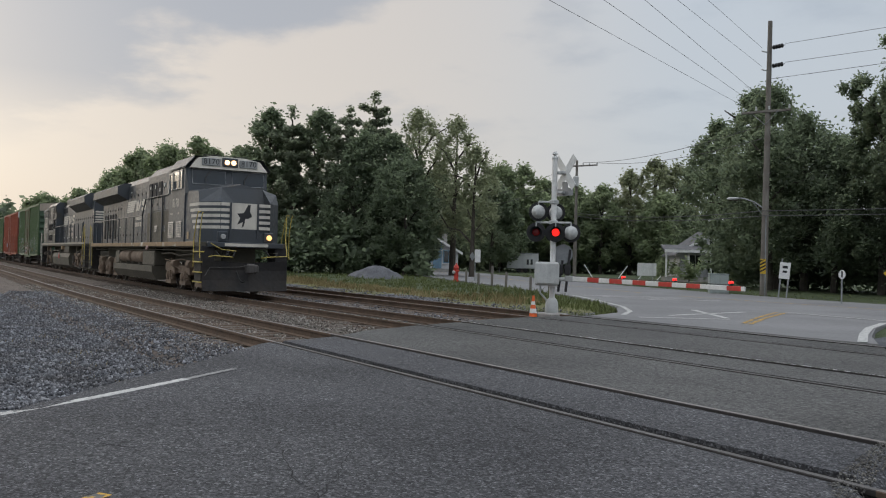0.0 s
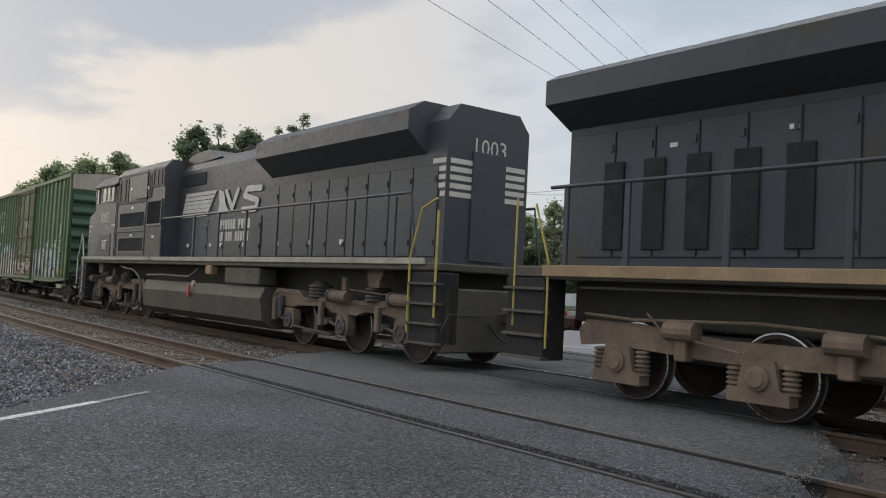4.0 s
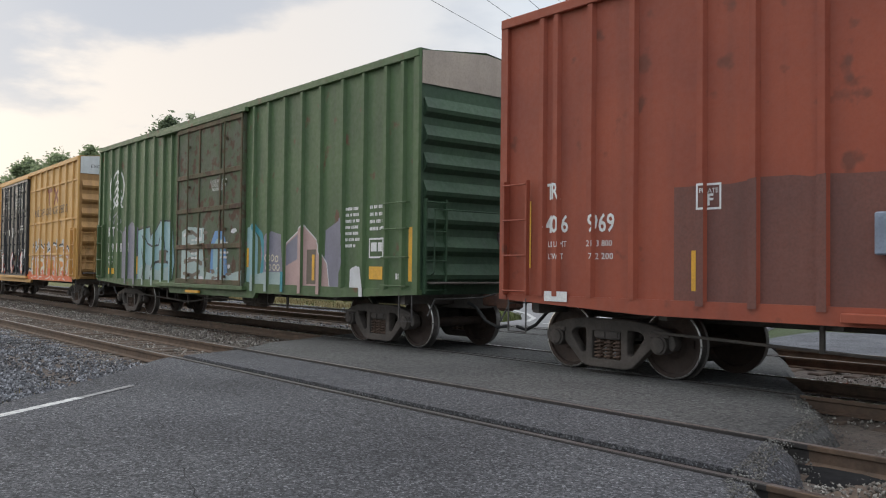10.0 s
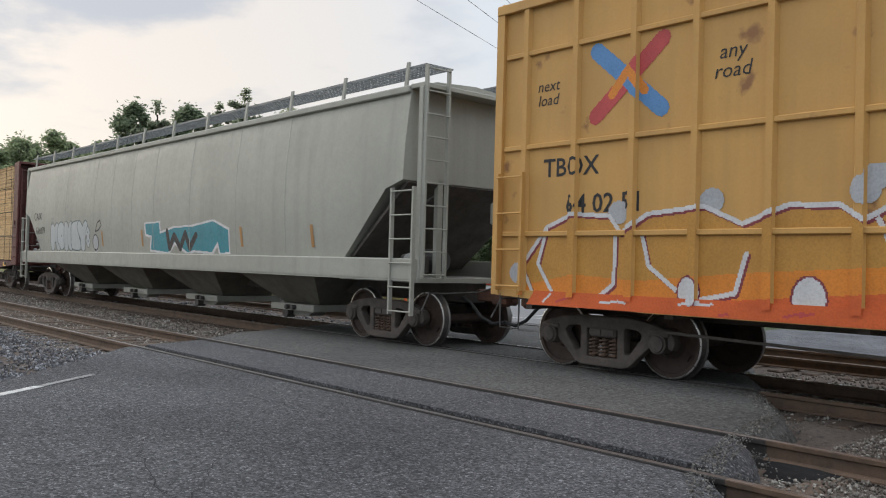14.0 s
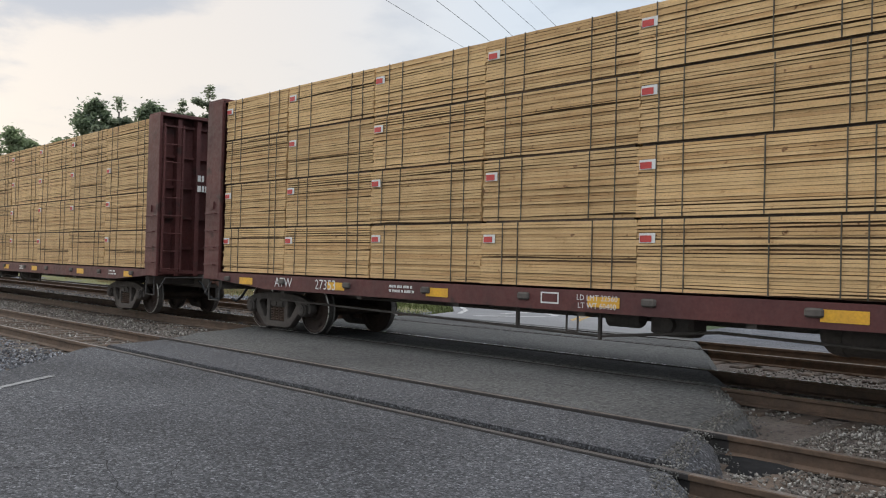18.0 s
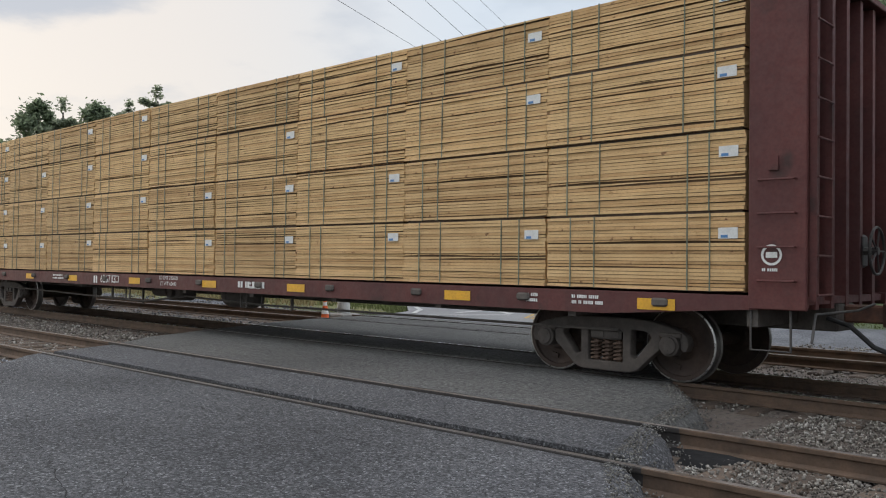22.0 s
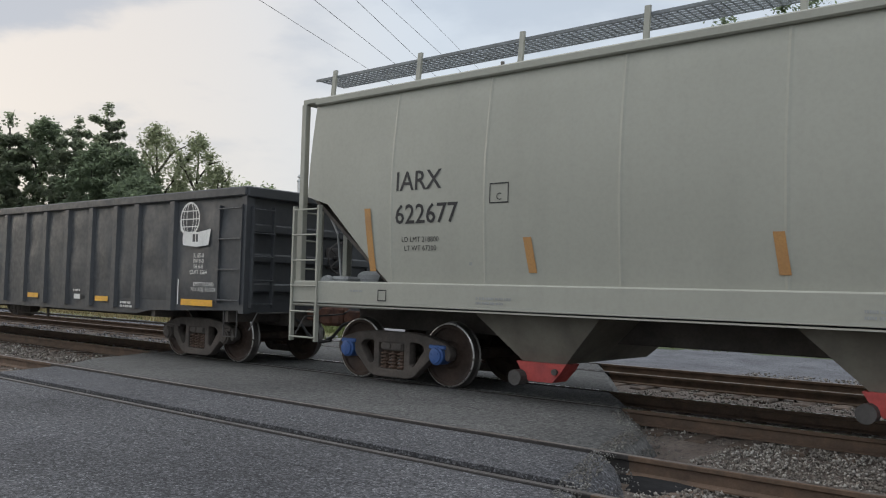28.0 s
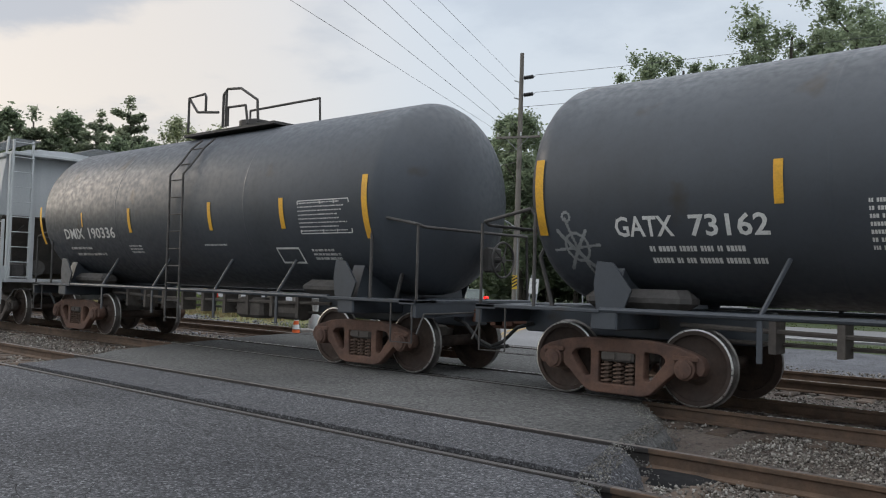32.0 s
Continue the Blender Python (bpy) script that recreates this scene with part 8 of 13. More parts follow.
def tank_car(label, u0, u1, text, small, tall_strips, seed, inset=1.95):
    L = u0 - u1
    h = L / 2
    car = thing("tank_car", label, "tank car", "freight cars of the train")
    CARS.append((car, (u0 + u1) / 2))
    R, ZC = (1.46, 2.64) if inset > 1.6 else (1.54, 2.70)
    up = R + ZC - 4.10
    e = h - (0.45 if inset > 1.6 else 0.18)
    s = Shape()
    head = [(0.70 * (1 - math.cos(a)), max(0.02, R * math.sin(a))) for a in (math.pi / 2 * k / 10 for k in range(11))]
    prof = [(-e + u, r) for u, r in head] + [(e - u, r) for u, r in head[::-1]]
    s.lathe(prof, "x", 56, (0, 0, ZC))
    part("tank", s, TANK, car, smooth=True)
    for x in (-2.2, 2.2):
        w = Shape().lathe([(x - 0.03, R - 0.001), (x - 0.012, R + 0.003), (x + 0.012, R + 0.003), (x + 0.03, R - 0.001)], "x", 56, (0, 0, ZC))
        part("weld_band", w, TANK, car, smooth=True)
    # top platform and guard rails
    d = Shape()
    d.box(-1.05, 1.9, -0.72, 0.72, 4.04 + up, 4.09 + up)
    d.rod((0.4, 0, 4.0 + up), (0.4, 0, 4.32 + up), 0.34, 18)
    d.box(0.2, 0.6, -0.2, 0.2, 4.30 + up, 4.36 + up, 0.03)
    part("top_platform", d, IRON, car)
    for pts in ([(-1.0, -0.75, 4.12), (-1.0, -0.75, 4.82), (-0.3, -0.75, 4.84), (-0.25, -0.75, 4.78), (-0.25, -0.75, 4.5)], [(-1.0, -0.75, 4.82), (-0.6, -0.75, 4.5), (0.3, -0.75, 4.42)], [(0.5, -0.75, 4.12), (0.5, -0.75, 4.74), (0.66, -0.75, 4.84), (1.2, -0.75, 4.80), (1.85, -0.75, 4.52), (1.9, -0.75, 4.12)], [(0.62, -0.75, 4.12), (0.62, -0.75, 4.80)], [(0.7, -0.75, 4.13), (0.7, -0.75, 4.48), (1.4, -0.75, 4.46), (1.5, -0.75, 4.12)],
                [(-1.0, 0.75, 4.12), (-1.0, 0.75, 4.82), (1.85, 0.75, 4.82), (1.9, 0.75, 4.12)]):
        pts = [(-0.85 + (x + 1.0) * 0.8, y, z + up * (0.9 if z < 4.2 else 1.0)) for x, y, z in pts]
        g = Shape().pipe(pts, 0.026, 8)
        part("guard_rail", g, IRON, car)
    lad = Shape()
    for x in (-0.02, 0.42):
        pts = [(x, -math.sqrt(max(0.0, (R + 0.07) ** 2 - (z - ZC) ** 2)) if z > 3.3 else -(R + 0.07), z) for z in (0.5, 1.1, ZC, 3.25, 3.5, 3.8, 4.0)]
        lad.pipe(pts, 0.022, 6)
    for i in range(11):
        z = 0.58 + i * 0.32
        y = -math.sqrt(max(0.0, (R + 0.07) ** 2 - (z - ZC) ** 2)) if z > 3.3 else -(R + 0.07)
        lad.rod((-0.02, y, z), (0.42, y, z), 0.013, 6)
    part("ladder", lad, IRON, car)
    # stub sills, bolsters, side rail
    for f in (-1, 1):
        b = Shape()
        x0, x1 = sorted((f * (h - 3.4), f * (h - 0.05)))
        b.box(x0, x1, -0.30, 0.30, 0.72, 1.12, 0.02)
        bx = f * (h - inset)
        b.box(bx - 0.18, bx + 0.18, -1.4, 1.4, 0.86, 1.10, 0.02)
        b.extrude([(-1.28, 1.08), (1.28, 1.08), (1.12, 1.60), (0.95, 1.46), (0.5, 1.24), (-0.5, 1.24), (-0.95, 1.46), (-1.12, 1.60)], "x", bx - 0.12, bx + 0.12)
        saddle = part("saddle", b, TANK, car)
        gx = bx - f * 0.08
        for y in (-1.36, 1.33):
            part("gusset_plate", Shape().extrude([(gx - 0.20, 1.10), (gx + 0.16, 1.10), (gx + 0.26, 1.34), (gx + 0.02, 1.66), (gx - 0.20, 1.68), (gx - 0.24, 1.4)], "y", y, y + 0.03), TANK, saddle)
        dk = Shape()
        x0, x1 = sorted((f * (h - 1.9), f * (h - 0.02)))
        dk.box(x0, x1, -1.42, -0.95, 1.06, 1.11, 0.01)
        dk.box(*sorted((f * (h - 0.35), f * (h - 0.02))), -1.42, 1.42, 1.04, 1.11, 0.01)
        dk.box(*sorted((f * (h - 0.12), f * (h - 0.02))), -1.4, 1.4, 0.86, 1.06)
        part("end_platform", dk, TANK, car)
        rl = Shape()
        x0 = f * (h - 0.12)
        rl.pipe([(f * (h - 0.95), -1.40, 1.1), (f * (h - 0.95), -1.40, 2.25), (f * (h - 0.88), -1.40, 2.34), (f * (h - 0.1), -1.35, 2.2), (f * (h - 0.06), -1.2, 2.16), (f * (h - 0.06), 1.3, 2.16), (f * (h - 0.06), 1.36, 1.1)], 0.024, 8)
        rl.rod((f * (h - 0.06), -1.35, 1.1), (f * (h - 0.06), -1.35, 2.18), 0.02, 6)
        part("end_rail", rl, IRON, car)
        stirrup(car, f * (h - 0.3), -1.40, 1.06, 0.5, 0.42)
        coupler_gear(car, h - 0.1, f)
        freight_truck(car, f * (h - inset), TRUCK_RUST)
        br = Shape()
        br.pipe([(f * (h - 0.9), -0.9, 1.1), (f * (h - 0.7), -0.9, 1.75), (f * (h - 0.75), -0.6, 2.2)], 0.03, 6)
        br.box(*sorted((f * (h - 1.5), f * (h - 2.9))), -1.15, -0.75, 1.1, 1.36, 0.1)
        part("end_gear", br, IRON, car)
    for side in (-1, 1):
        r = Shape()
        r.pipe([(-h + 1.9, side * 1.38, 1.10), (h - 1.9, side * 1.38, 1.10)], 0.035, 8)
        for x in (-2.9, -0.9, 1.2, 3.0):
            r.rod((x, side * 1.38, 1.1), (x + 0.22, side * 1.12, 1.72), 0.028, 6)
            r.box(x - 0.03, x + 0.03, side * 1.38 - 0.01, side * 1.38 + 0.01, 0.62, 1.10)
        part("side_rail", r, TANK, car)
    p = Shape()
    p.pipe([(-h + 2.6, -0.7, 0.95), (-1.5, -0.7, 0.90), (1.0, -0.7, 0.92), (h - 2.6, -0.7, 0.96)], 0.03, 6)
    p.pipe([(-h + 2.6, -0.5, 0.78), (h - 2.6, -0.5, 0.78)], 0.025, 6)
    for i in range(9):
        x = -3.0 + 0.72 * i
        p.box(x - 0.04, x + 0.04, -0.75, -0.45, 0.68, 1.05)
    p.box(0.9, 1.7, -0.7, -0.3, 0.62, 1.0, 0.06)
    p.rod((1.9, -0.5, 0.8), (2.7, -0.5, 0.8), 0.17, 12)
    part("brake_rigging", p, UNDER, car)
    brake_wheel(car, h + 0.03, 0.55, 1.75)
    rel = lambda x, z: -math.sqrt(max(0.0, R * R - (z - ZC) ** 2)) - 0.002
    for txt, x, z, size, wide in text:
        lay(car, "lettering", lettering(txt, x, z, size, wide=wide, bold=0.006), WHITE, rel, 3)
    lay(car, "small_print", small, WHITE, rel, 3)
    for x, z0, z1, w in tall_strips:
        lay(car, "reflector", tall(x, z0, z1, w, 0.0, 8), YELLOW, rel, 3)
    return car, rel, h


def grid_table(x0, x1, z0, z1, rows):
    t = []
    for i in range(rows):
        z = z0 + (z1 - z0) * i / rows
        t += bars(x0, z + (z1 - z0) / rows * 0.7, (x1 - x0) * 0.95, 1, (z1 - z0) / rows * 0.3, 0.02, i)
    for f in (0.0, 0.45, 0.72, 1.0):
        x = x0 + (x1 - x0) * f
        t += rect(x - 0.01, x + 0.01, z0, z1)
    return t + rect(x0, x1, z1, z1 + 0.015) + rect(x0, x1, z0 - 0.015, z0)


CREAM_TAG = paint("spray_pale_green", (0.42, 0.46, 0.26))
sm = bars(-4.05, 1.86, 1.45, 2, 0.06, 0.07) + bars(-1.65, 2.3, 0.4, 7, 0.04, 0.035, 2) + bars(1.9, 2.2, 0.6, 5, 0.055, 0.045, 3) + grid_table(3.83, 4.97, 2.30, 2.76, 7) + bars(2.5, 2.05, 0.5, 1, 0.04) + bars(3.3, 2.1, 0.35, 3, 0.04, 0.04, 5) + frame_of(3.85, 4.3, 1.83, 2.07, 0.025) + bars(3.85, 2.86, 0.45, 1, 0.04)
sm = [[(x - 0.2, z) for x, z in t] for t in sm]
car, rel, h = tank_car("black tank car with amber strips and faint chalky tags", -317.6, -331.0, [("GATX", -4.28, 2.07, 0.22, 0.74), ("73162", -3.27, 2.07, 0.22, 0.89), ("FRA AIP", 3.2, 2.52, 0.12, 0.6)], sm, [(5.47, 2.04, 3.0, 0.13), (2.7, 2.27, 2.76, 0.11), (-0.6, 2.28, 2.72, 0.10), (-2.7, 2.28, 2.74, 0.10), (-5.66, 2.0, 2.94, 0.12)], 5)
cv = Canvas(0.6, 2.0, 1.5, 2.4, 0.012)
piece(cv, 91, 0.8, 1.85, 1.62, 2.15, 4, CREAM_TAG, TANK, None, None, None, 0.15)
cv.emit(car, rel, label="pale green outlined tag")
cv = Canvas(-5.4, 3.8, 1.5, 2.6, 0.012)
cv.draw(ringed(-0.75, 1.95, 0.26, 0.03, 16) + stroke([(-0.95, 2.1), (-0.85, 2.5), (-0.75, 2.15), (-0.6, 2.3), (-0.55, 2.05), (-0.75, 1.8), (-0.95, 2.0)], 0.035) + stroke([(-5.35, 1.82), (-4.7, 1.88)], 0.03) + stroke([(-5.12, 2.2), (-5.02, 1.85), (-4.86, 1.35)], 0.035) + stroke([(-5.25, 2.05), (-4.85, 1.6)], 0.05) + stroke([(-4.85, 2.05), (-5.2, 1.6)], 0.04) + ringed(-5.02, 1.86, 0.18, 0.035, 14) + ringed(-5.1, 2.22, 0.07, 0.03, 10) + stroke([(2.0, 1.85), (2.4, 2.0), (2.8, 1.85), (3.2, 2.0), (3.6, 1.8)], 0.025), GREYMARK)
tag = cv.emit(car, rel, label="grey chalky tag")
tag.location.x -= 0.2
lay(car, "placard", rect(4.15, 4.32, 1.70, 1.80) + rect(-5.1, -4.95, 1.5, 1.56), RED_TAG, rel, 4)
s = Shape()
sm = bars(-4.45, 1.93, 1.2, 1, 0.05, 0.05) + bars(-4.3, 1.80, 1.5, 1, 0.05, 0.05, 3) + grid_table(3.65, 4.85, 2.10, 2.60, 8) + bars(3.75, 1.85, 0.7, 3, 0.035, 0.03, 4) + frame_of(2.85, 3.45, 1.62, 1.88, 0.03) + bars(-1.9, 1.95, 0.5, 3, 0.03, 0.03, 6) + bars(0.8, 1.95, 0.9, 1, 0.03)
car, rel, h = tank_car("black tank car with amber strips and a stencilled table", -332.05, -344.45, [("DMIX", -4.1, 2.2, 0.21, 0.86), ("190336", -2.9, 2.2, 0.21, 1.12)], sm, [(5.2, 2.0, 2.95, 0.12), (3.23, 2.18, 2.68, 0.11), (1.17, 2.19, 2.69, 0.10), (-1.65, 2.2, 2.68, 0.10), (-3.63, 2.35, 2.66, 0.05), (-5.6, 2.0, 2.85, 0.10)], 6, inset=1.5)

# ---- locomotives ----
LOCO = surface("black_locomotive_paint", (0.043, 0.053, 0.067), (0.048, 0.051, 0.054), 0.5, scale=0.45, grain=0.12, fine=25, streak=0.5, spots=(0.045, 0.042, 0.036), spot_amount=0.28, spot_scale=0.7)
DEEP_BLACK = surface("black_touch_up_and_intake_shade", (0.012, 0.012, 0.014), (0.018, 0.018, 0.02), 0.55, scale=2, fine=25)
ROOF_GREY = surface("dusty_grey_roof_paint", (0.17, 0.165, 0.15), (0.11, 0.105, 0.095), 0.8, scale=2, fine=30, streak=0.3)
LOCO_DUST = surface("dust_filmed_black_paint", (0.062, 0.062, 0.050), (0.048, 0.050, 0.044), 0.62, scale=0.9, grain=0.15, fine=25, streak=0.4, spots=(0.078, 0.072, 0.054), spot_amount=0.3, spot_scale=0.9)
LOCO_LOW = surface("dusty_black_locomotive_paint", (0.098, 0.088, 0.066), (0.066, 0.060, 0.048), 0.75, scale=1.0, fine=25, streak=0.3)
LOCO_TRUCK = surface("dusty_brown_truck_casting", (0.20, 0.145, 0.105), (0.13, 0.095, 0.07), 0.9, scale=3, fine=25, bump=0.005, bump_scale=40)
SILL_TAN = surface("worn_tan_sill_stripe", (0.33, 0.23, 0.13), (0.22, 0.15, 0.09), 0.8, scale=2, fine=30, spots=(0.55, 0.53, 0.48), spot_amount=0.35, spot_scale=0.8)
SILL_WHITE = surface("dirty_white_sill_stripe", (0.40, 0.37, 0.31), (0.29, 0.265, 0.22), 0.8, scale=2, fine=30, spots=(0.20, 0.17, 0.13), spot_amount=0.3, spot_scale=1.4)
CREAM = surface("weathered_white_paint", (0.60, 0.57, 0.51), (0.50, 0.47, 0.42), 0.6, scale=3, fine=40, streak=0.3)
GLASS = surface("dark_cab_glass", (0.022, 0.030, 0.038), (0.016, 0.022, 0.028), 0.06, scale=1.0, fine=8, clear=0.25)
GRILLE = surface("dark_grille", (0.034, 0.035, 0.038), rough=0.8, spec=0.2)
PLOW = surface("scuffed_black_plow_steel", (0.022, 0.022, 0.024), (0.034, 0.030, 0.027), 0.8, scale=1.5, fine=25, streak=0.4, spec=0.25, bump=0.004, bump_scale=12)
LAMP_WARM = glow("lit_headlight", (1.0, 0.62, 0.30), 3.5)
DITCH = glow("lit_ditch_light", (1.0, 0.55, 0.20), 1.6)
LENS = surface("clear_lamp_lens", (0.55, 0.56, 0.56), rough=0.15)
ALU = surface("bare_aluminium_frame", (0.30, 0.31, 0.32), rough=0.4, metal=0.6)


def loco_truck(car, x, axles, r=0.533):
    s = Shape()
    s.box(axles[0] - x - 0.3, axles[2] - x + 0.3, -0.5, 0.5, 0.55, 0.95, 0.05)
    root = part("truck", s, UNDER, car, at=pose(x, 0, 0))
    a0, a1, a2 = (a - x for a in axles)
    for side in (-1, 1):
        y0, y1 = sorted((side * 1.02, side * 1.18))
        f = Shape()
        f.extrude([(a0 - 0.75, 0.92), (a0 - 0.6, 1.06), (a0 + 0.5, 1.04), (a1 - 0.5, 0.93), (a1 + 0.5, 0.93), (a2 - 0.5, 1.04), (a2 + 0.6, 1.06), (a2 + 0.75, 0.92), (a2 + 0.7, 0.70), (a2 + 0.3, 0.74), (a1 + 0.5, 0.66), (a1 - 0.5, 0.66), (a0 - 0.3, 0.74), (a0 - 0.7, 0.70)], "y", y0, y1)
        part("side_frame", f, LOCO_TRUCK, root)
        for a in (a0, a1, a2):
            j = Shape()
            yj0, yj1 = sorted((side * 1.04, side * 1.24))
            j.extrude([(a - 0.20, 0.74), (a + 0.20, 0.74), (a + 0.27, 0.42), (a + 0.40, 0.36), (a + 0.40, 0.24), (a - 0.40, 0.24), (a - 0.40, 0.36), (a - 0.27, 0.42)], "y", yj0, yj1)
            j.lathe([(0.0, 0.0), (0.0, 0.15), (0.035, 0.15), (0.05, 0.11), (0.07, 0.10), (0.07, 0.0)] if side > 0 else [(0.0, 0.0), (0.0, 0.15), (-0.035, 0.15), (-0.05, 0.11), (-0.07, 0.10), (-0.07, 0.0)], "y", 16, (a, side * 1.24, r))
            part("journal_box", j, LOCO_TRUCK, root)
            for d in (-0.36, 0.36):
                sp = Shape()
                prof = []
                for i in range(6):
                    z = 0.36 + i * 0.058
                    prof += [(z, 0.075), (z + 0.015, 0.105), (z + 0.032, 0.105), (z + 0.047, 0.075)]
                sp.lathe(prof, "z", 12, (a + d, side * 1.13, 0))
                part("coil_spring", sp, LOCO_TRUCK, root)
        for a in ((a0 + a1) / 2, (a1 + a2) / 2, a2 + 0.62):
            b = Shape()
            b.rod((a - 0.22, side * 1.26, 1.0), (a + 0.22, side * 1.26, 1.0), 0.13, 12)
            b.box(a - 0.09, a + 0.09, *sorted((side * 1.1, side * 1.3)), 0.62, 0.95, 0.02)
            part("brake_cylinder", b, LOCO_TRUCK, root)
        pp = Shape()
        pp.pipe([(a0 - 0.6, side * 1.22, 1.14), (a0 + 0.3, side * 1.24, 1.10), (a1, side * 1.24, 1.16), (a2 - 0.2, side * 1.24, 1.08), (a2 + 0.6, side * 1.22, 1.16)], 0.022, 6)
        part("sand_pipe", pp, LOCO_TRUCK, root)
        pp = Shape().pipe([(a0 + 0.5, side * 1.26, 1.2), (a0 + 0.8, side * 1.28, 0.95), (a1 - 0.2, side * 1.28, 0.8)], 0.018, 6)
        part("sand_pipe", pp, LOCO_TRUCK, root)
    me = kit("locowheel", lambda: wheel_mesh("wheelset", 0.533))
    for k, a in enumerate((a0, a1, a2)):
        w = part("wheelset", me, None, root, at=pose(a, 0, r))
        WHEELS.setdefault(("loco", round(a, 3)), []).append((w, a, r))
    return root


def cast_truck(car, x, m, r=0.533):
    """A long one-piece cast truck frame on three axles; m: which end of it lies towards the fuel tank."""
    root = part("truck", Shape().box(-2.4, 2.4, -0.5, 0.5, 0.55, 0.95, 0.05), UNDER, car, at=pose(x, 0, 0))
    axles = [m * a for a in (-2.07, 0.0, 2.25)]
    prof = rounded([(m * a, z) for a, z in ((-2.66, 0.90), (-2.64, 1.10), (-1.8, 1.13), (-1.0, 1.06), (0.66, 1.09), (1.62, 1.05), (1.86, 1.20), (2.92, 1.22), (3.12, 1.05), (3.52, 1.03), (3.55, 0.76), (2.95, 0.73),
                                            (2.78, 0.85), (2.14, 0.82), (1.88, 0.87), (0.68, 0.90), (0.47, 0.79), (-0.5, 0.77), (-0.8, 0.86), (-1.55, 0.84), (-2.03, 0.77), (-2.58, 0.70))][::m], 0.05, 3)
    for side in (-1, 1):
        y0, y1 = sorted((side * 0.98, side * 1.18))
        part("side_frame", Shape().extrude(prof, "y", y0, y1), LOCO_TRUCK, root)
        lip = Shape()
        lip.pipe([(m * a, side * 1.185, z) for a, z in ((-2.5, 1.03), (-1.0, 0.99), (0.66, 1.02), (1.6, 0.99), (1.95, 1.12), (2.85, 1.13), (3.1, 0.98))], 0.018, 6)
        part("frame_rib", lip, LOCO_TRUCK, root)
        for a in axles:
            j = Shape()
            yj0, yj1 = sorted((side * 1.02, side * 1.20))
            j.extrude(rounded([(a - 0.20, 0.80), (a + 0.20, 0.80), (a + 0.25, 0.58), (a + 0.20, 0.36), (a - 0.20, 0.36), (a - 0.25, 0.58)], 0.05, 3), "y", yj0, yj1)
            part("journal_box", j, LOCO_TRUCK, root)
            ring = [(0.0, 0.0), (0.0, 0.17), (0.04, 0.17), (0.05, 0.12), (0.03, 0.115), (0.035, 0.05), (0.06, 0.045), (0.06, 0.0)]
            part("bearing_cap", Shape().lathe([(side * p, q) for p, q in ring], "y", 18, (a, side * 1.20, r)), UNDER, root)
            for k in range(6):
                t = k * math.pi / 3
                part("bolt", Shape().lathe([(side * 1.235, 0.0), (side * 1.235, 0.016), (side * 1.262, 0.016), (side * 1.262, 0.0)], "y", 6, (a + 0.14 * math.cos(t), 0, r + 0.14 * math.sin(t))), LOCO_TRUCK, root)
            link = Shape().rod((a + m * 0.22, side * 1.14, 0.52), (a + m * 0.62, side * 1.14, 0.60), 0.035, 8)
            link.lathe([(side * 1.06, 0.0), (side * 1.06, 0.075), (side * 1.2, 0.075), (side * 1.2, 0.0)], "y", 12, (a + m * 0.64, 0, 0.60))
            part("guide_link", link, UNDER, root)
        for a in (-1.32, 0.80, 2.88):
            hanger = Shape().box(*sorted((m * (a - 0.07), m * (a + 0.07))), *sorted((side * 1.16, side * 1.27)), 0.50, 1.0, 0.02)
            part("brake_hanger", hanger, LOCO_TRUCK, root)
            shoe = Shape().extrude([(m * (a + p), q) for p, q in ((-0.10, 0.62), (0.05, 0.66), (0.08, 0.36), (-0.06, 0.32))][::m], "y", *sorted((side * 0.70, side * 0.82)))
            part("brake_shoe", shoe, UNDER, root)
        damper = Shape().rod((m * 2.52, side * 1.27, 0.58), (m * 2.52, side * 1.27, 0.82), 0.05, 10)
        damper.rod((m * 2.52, side * 1.27, 0.80), (m * 2.52, side * 1.27, 1.06), 0.07, 10)
        part("damper", damper, UNDER, root)
        for a, b in ((-2.75, -1.85), (-0.30, 0.34)):
            cyl = Shape().rod((m * a, side * 1.26, 1.12), (m * b, side * 1.26, 1.14), 0.12, 14)
            part("brake_cylinder", cyl, LOCO_TRUCK, root)
            part("cylinder_head", Shape().rod((m * (b - 0.02), side * 1.26, 1.14), (m * (b + 0.05), side * 1.26, 1.14), 0.14, 14), UNDER, root)
        for a in (-1.05, 1.15):
            prof_s = []
            for i in range(4):
                z = 1.06 + 0.07 * i
                prof_s += [(z, 0.22), (z + 0.02, 0.26), (z + 0.05, 0.26), (z + 0.07, 0.22)]
            part("rubber_spring", Shape().lathe([(1.06, 0.0)] + prof_s + [(1.36, 0.18), (1.42, 0.1), (1.42, 0.0)], "z", 16, (m * a, side * 1.05, 0)), UNDER, root)
        stack = Shape().rings([[(m * (c - w), side * 1.28, z), (m * (c + w), side * 1.28, z), (m * (c + w), side * 1.0, z), (m * (c - w), side * 1.0, z)][::m * side] for c, w, z in ((-1.24, 0.16, 1.34), (-1.20, 0.20, 1.46), (-1.24, 0.28, 1.60), (-1.24, 0.28, 1.68))])
        part("sand_box", stack, LOCO_TRUCK, root)
        part("pivot_post", Shape().box(*sorted((m * -0.10, m * 0.06)), *sorted((side * 1.12, side * 1.22)), 1.2, 1.52, 0.02), LOCO_TRUCK, root)
        pp = Shape()
        pp.pipe([(m * -2.6, side * 1.3, 1.26), (m * -1.6, side * 1.32, 1.22), (m * -0.4, side * 1.3, 1.28)], 0.016, 6)
        part("sand_pipe", pp, UNDER, root)
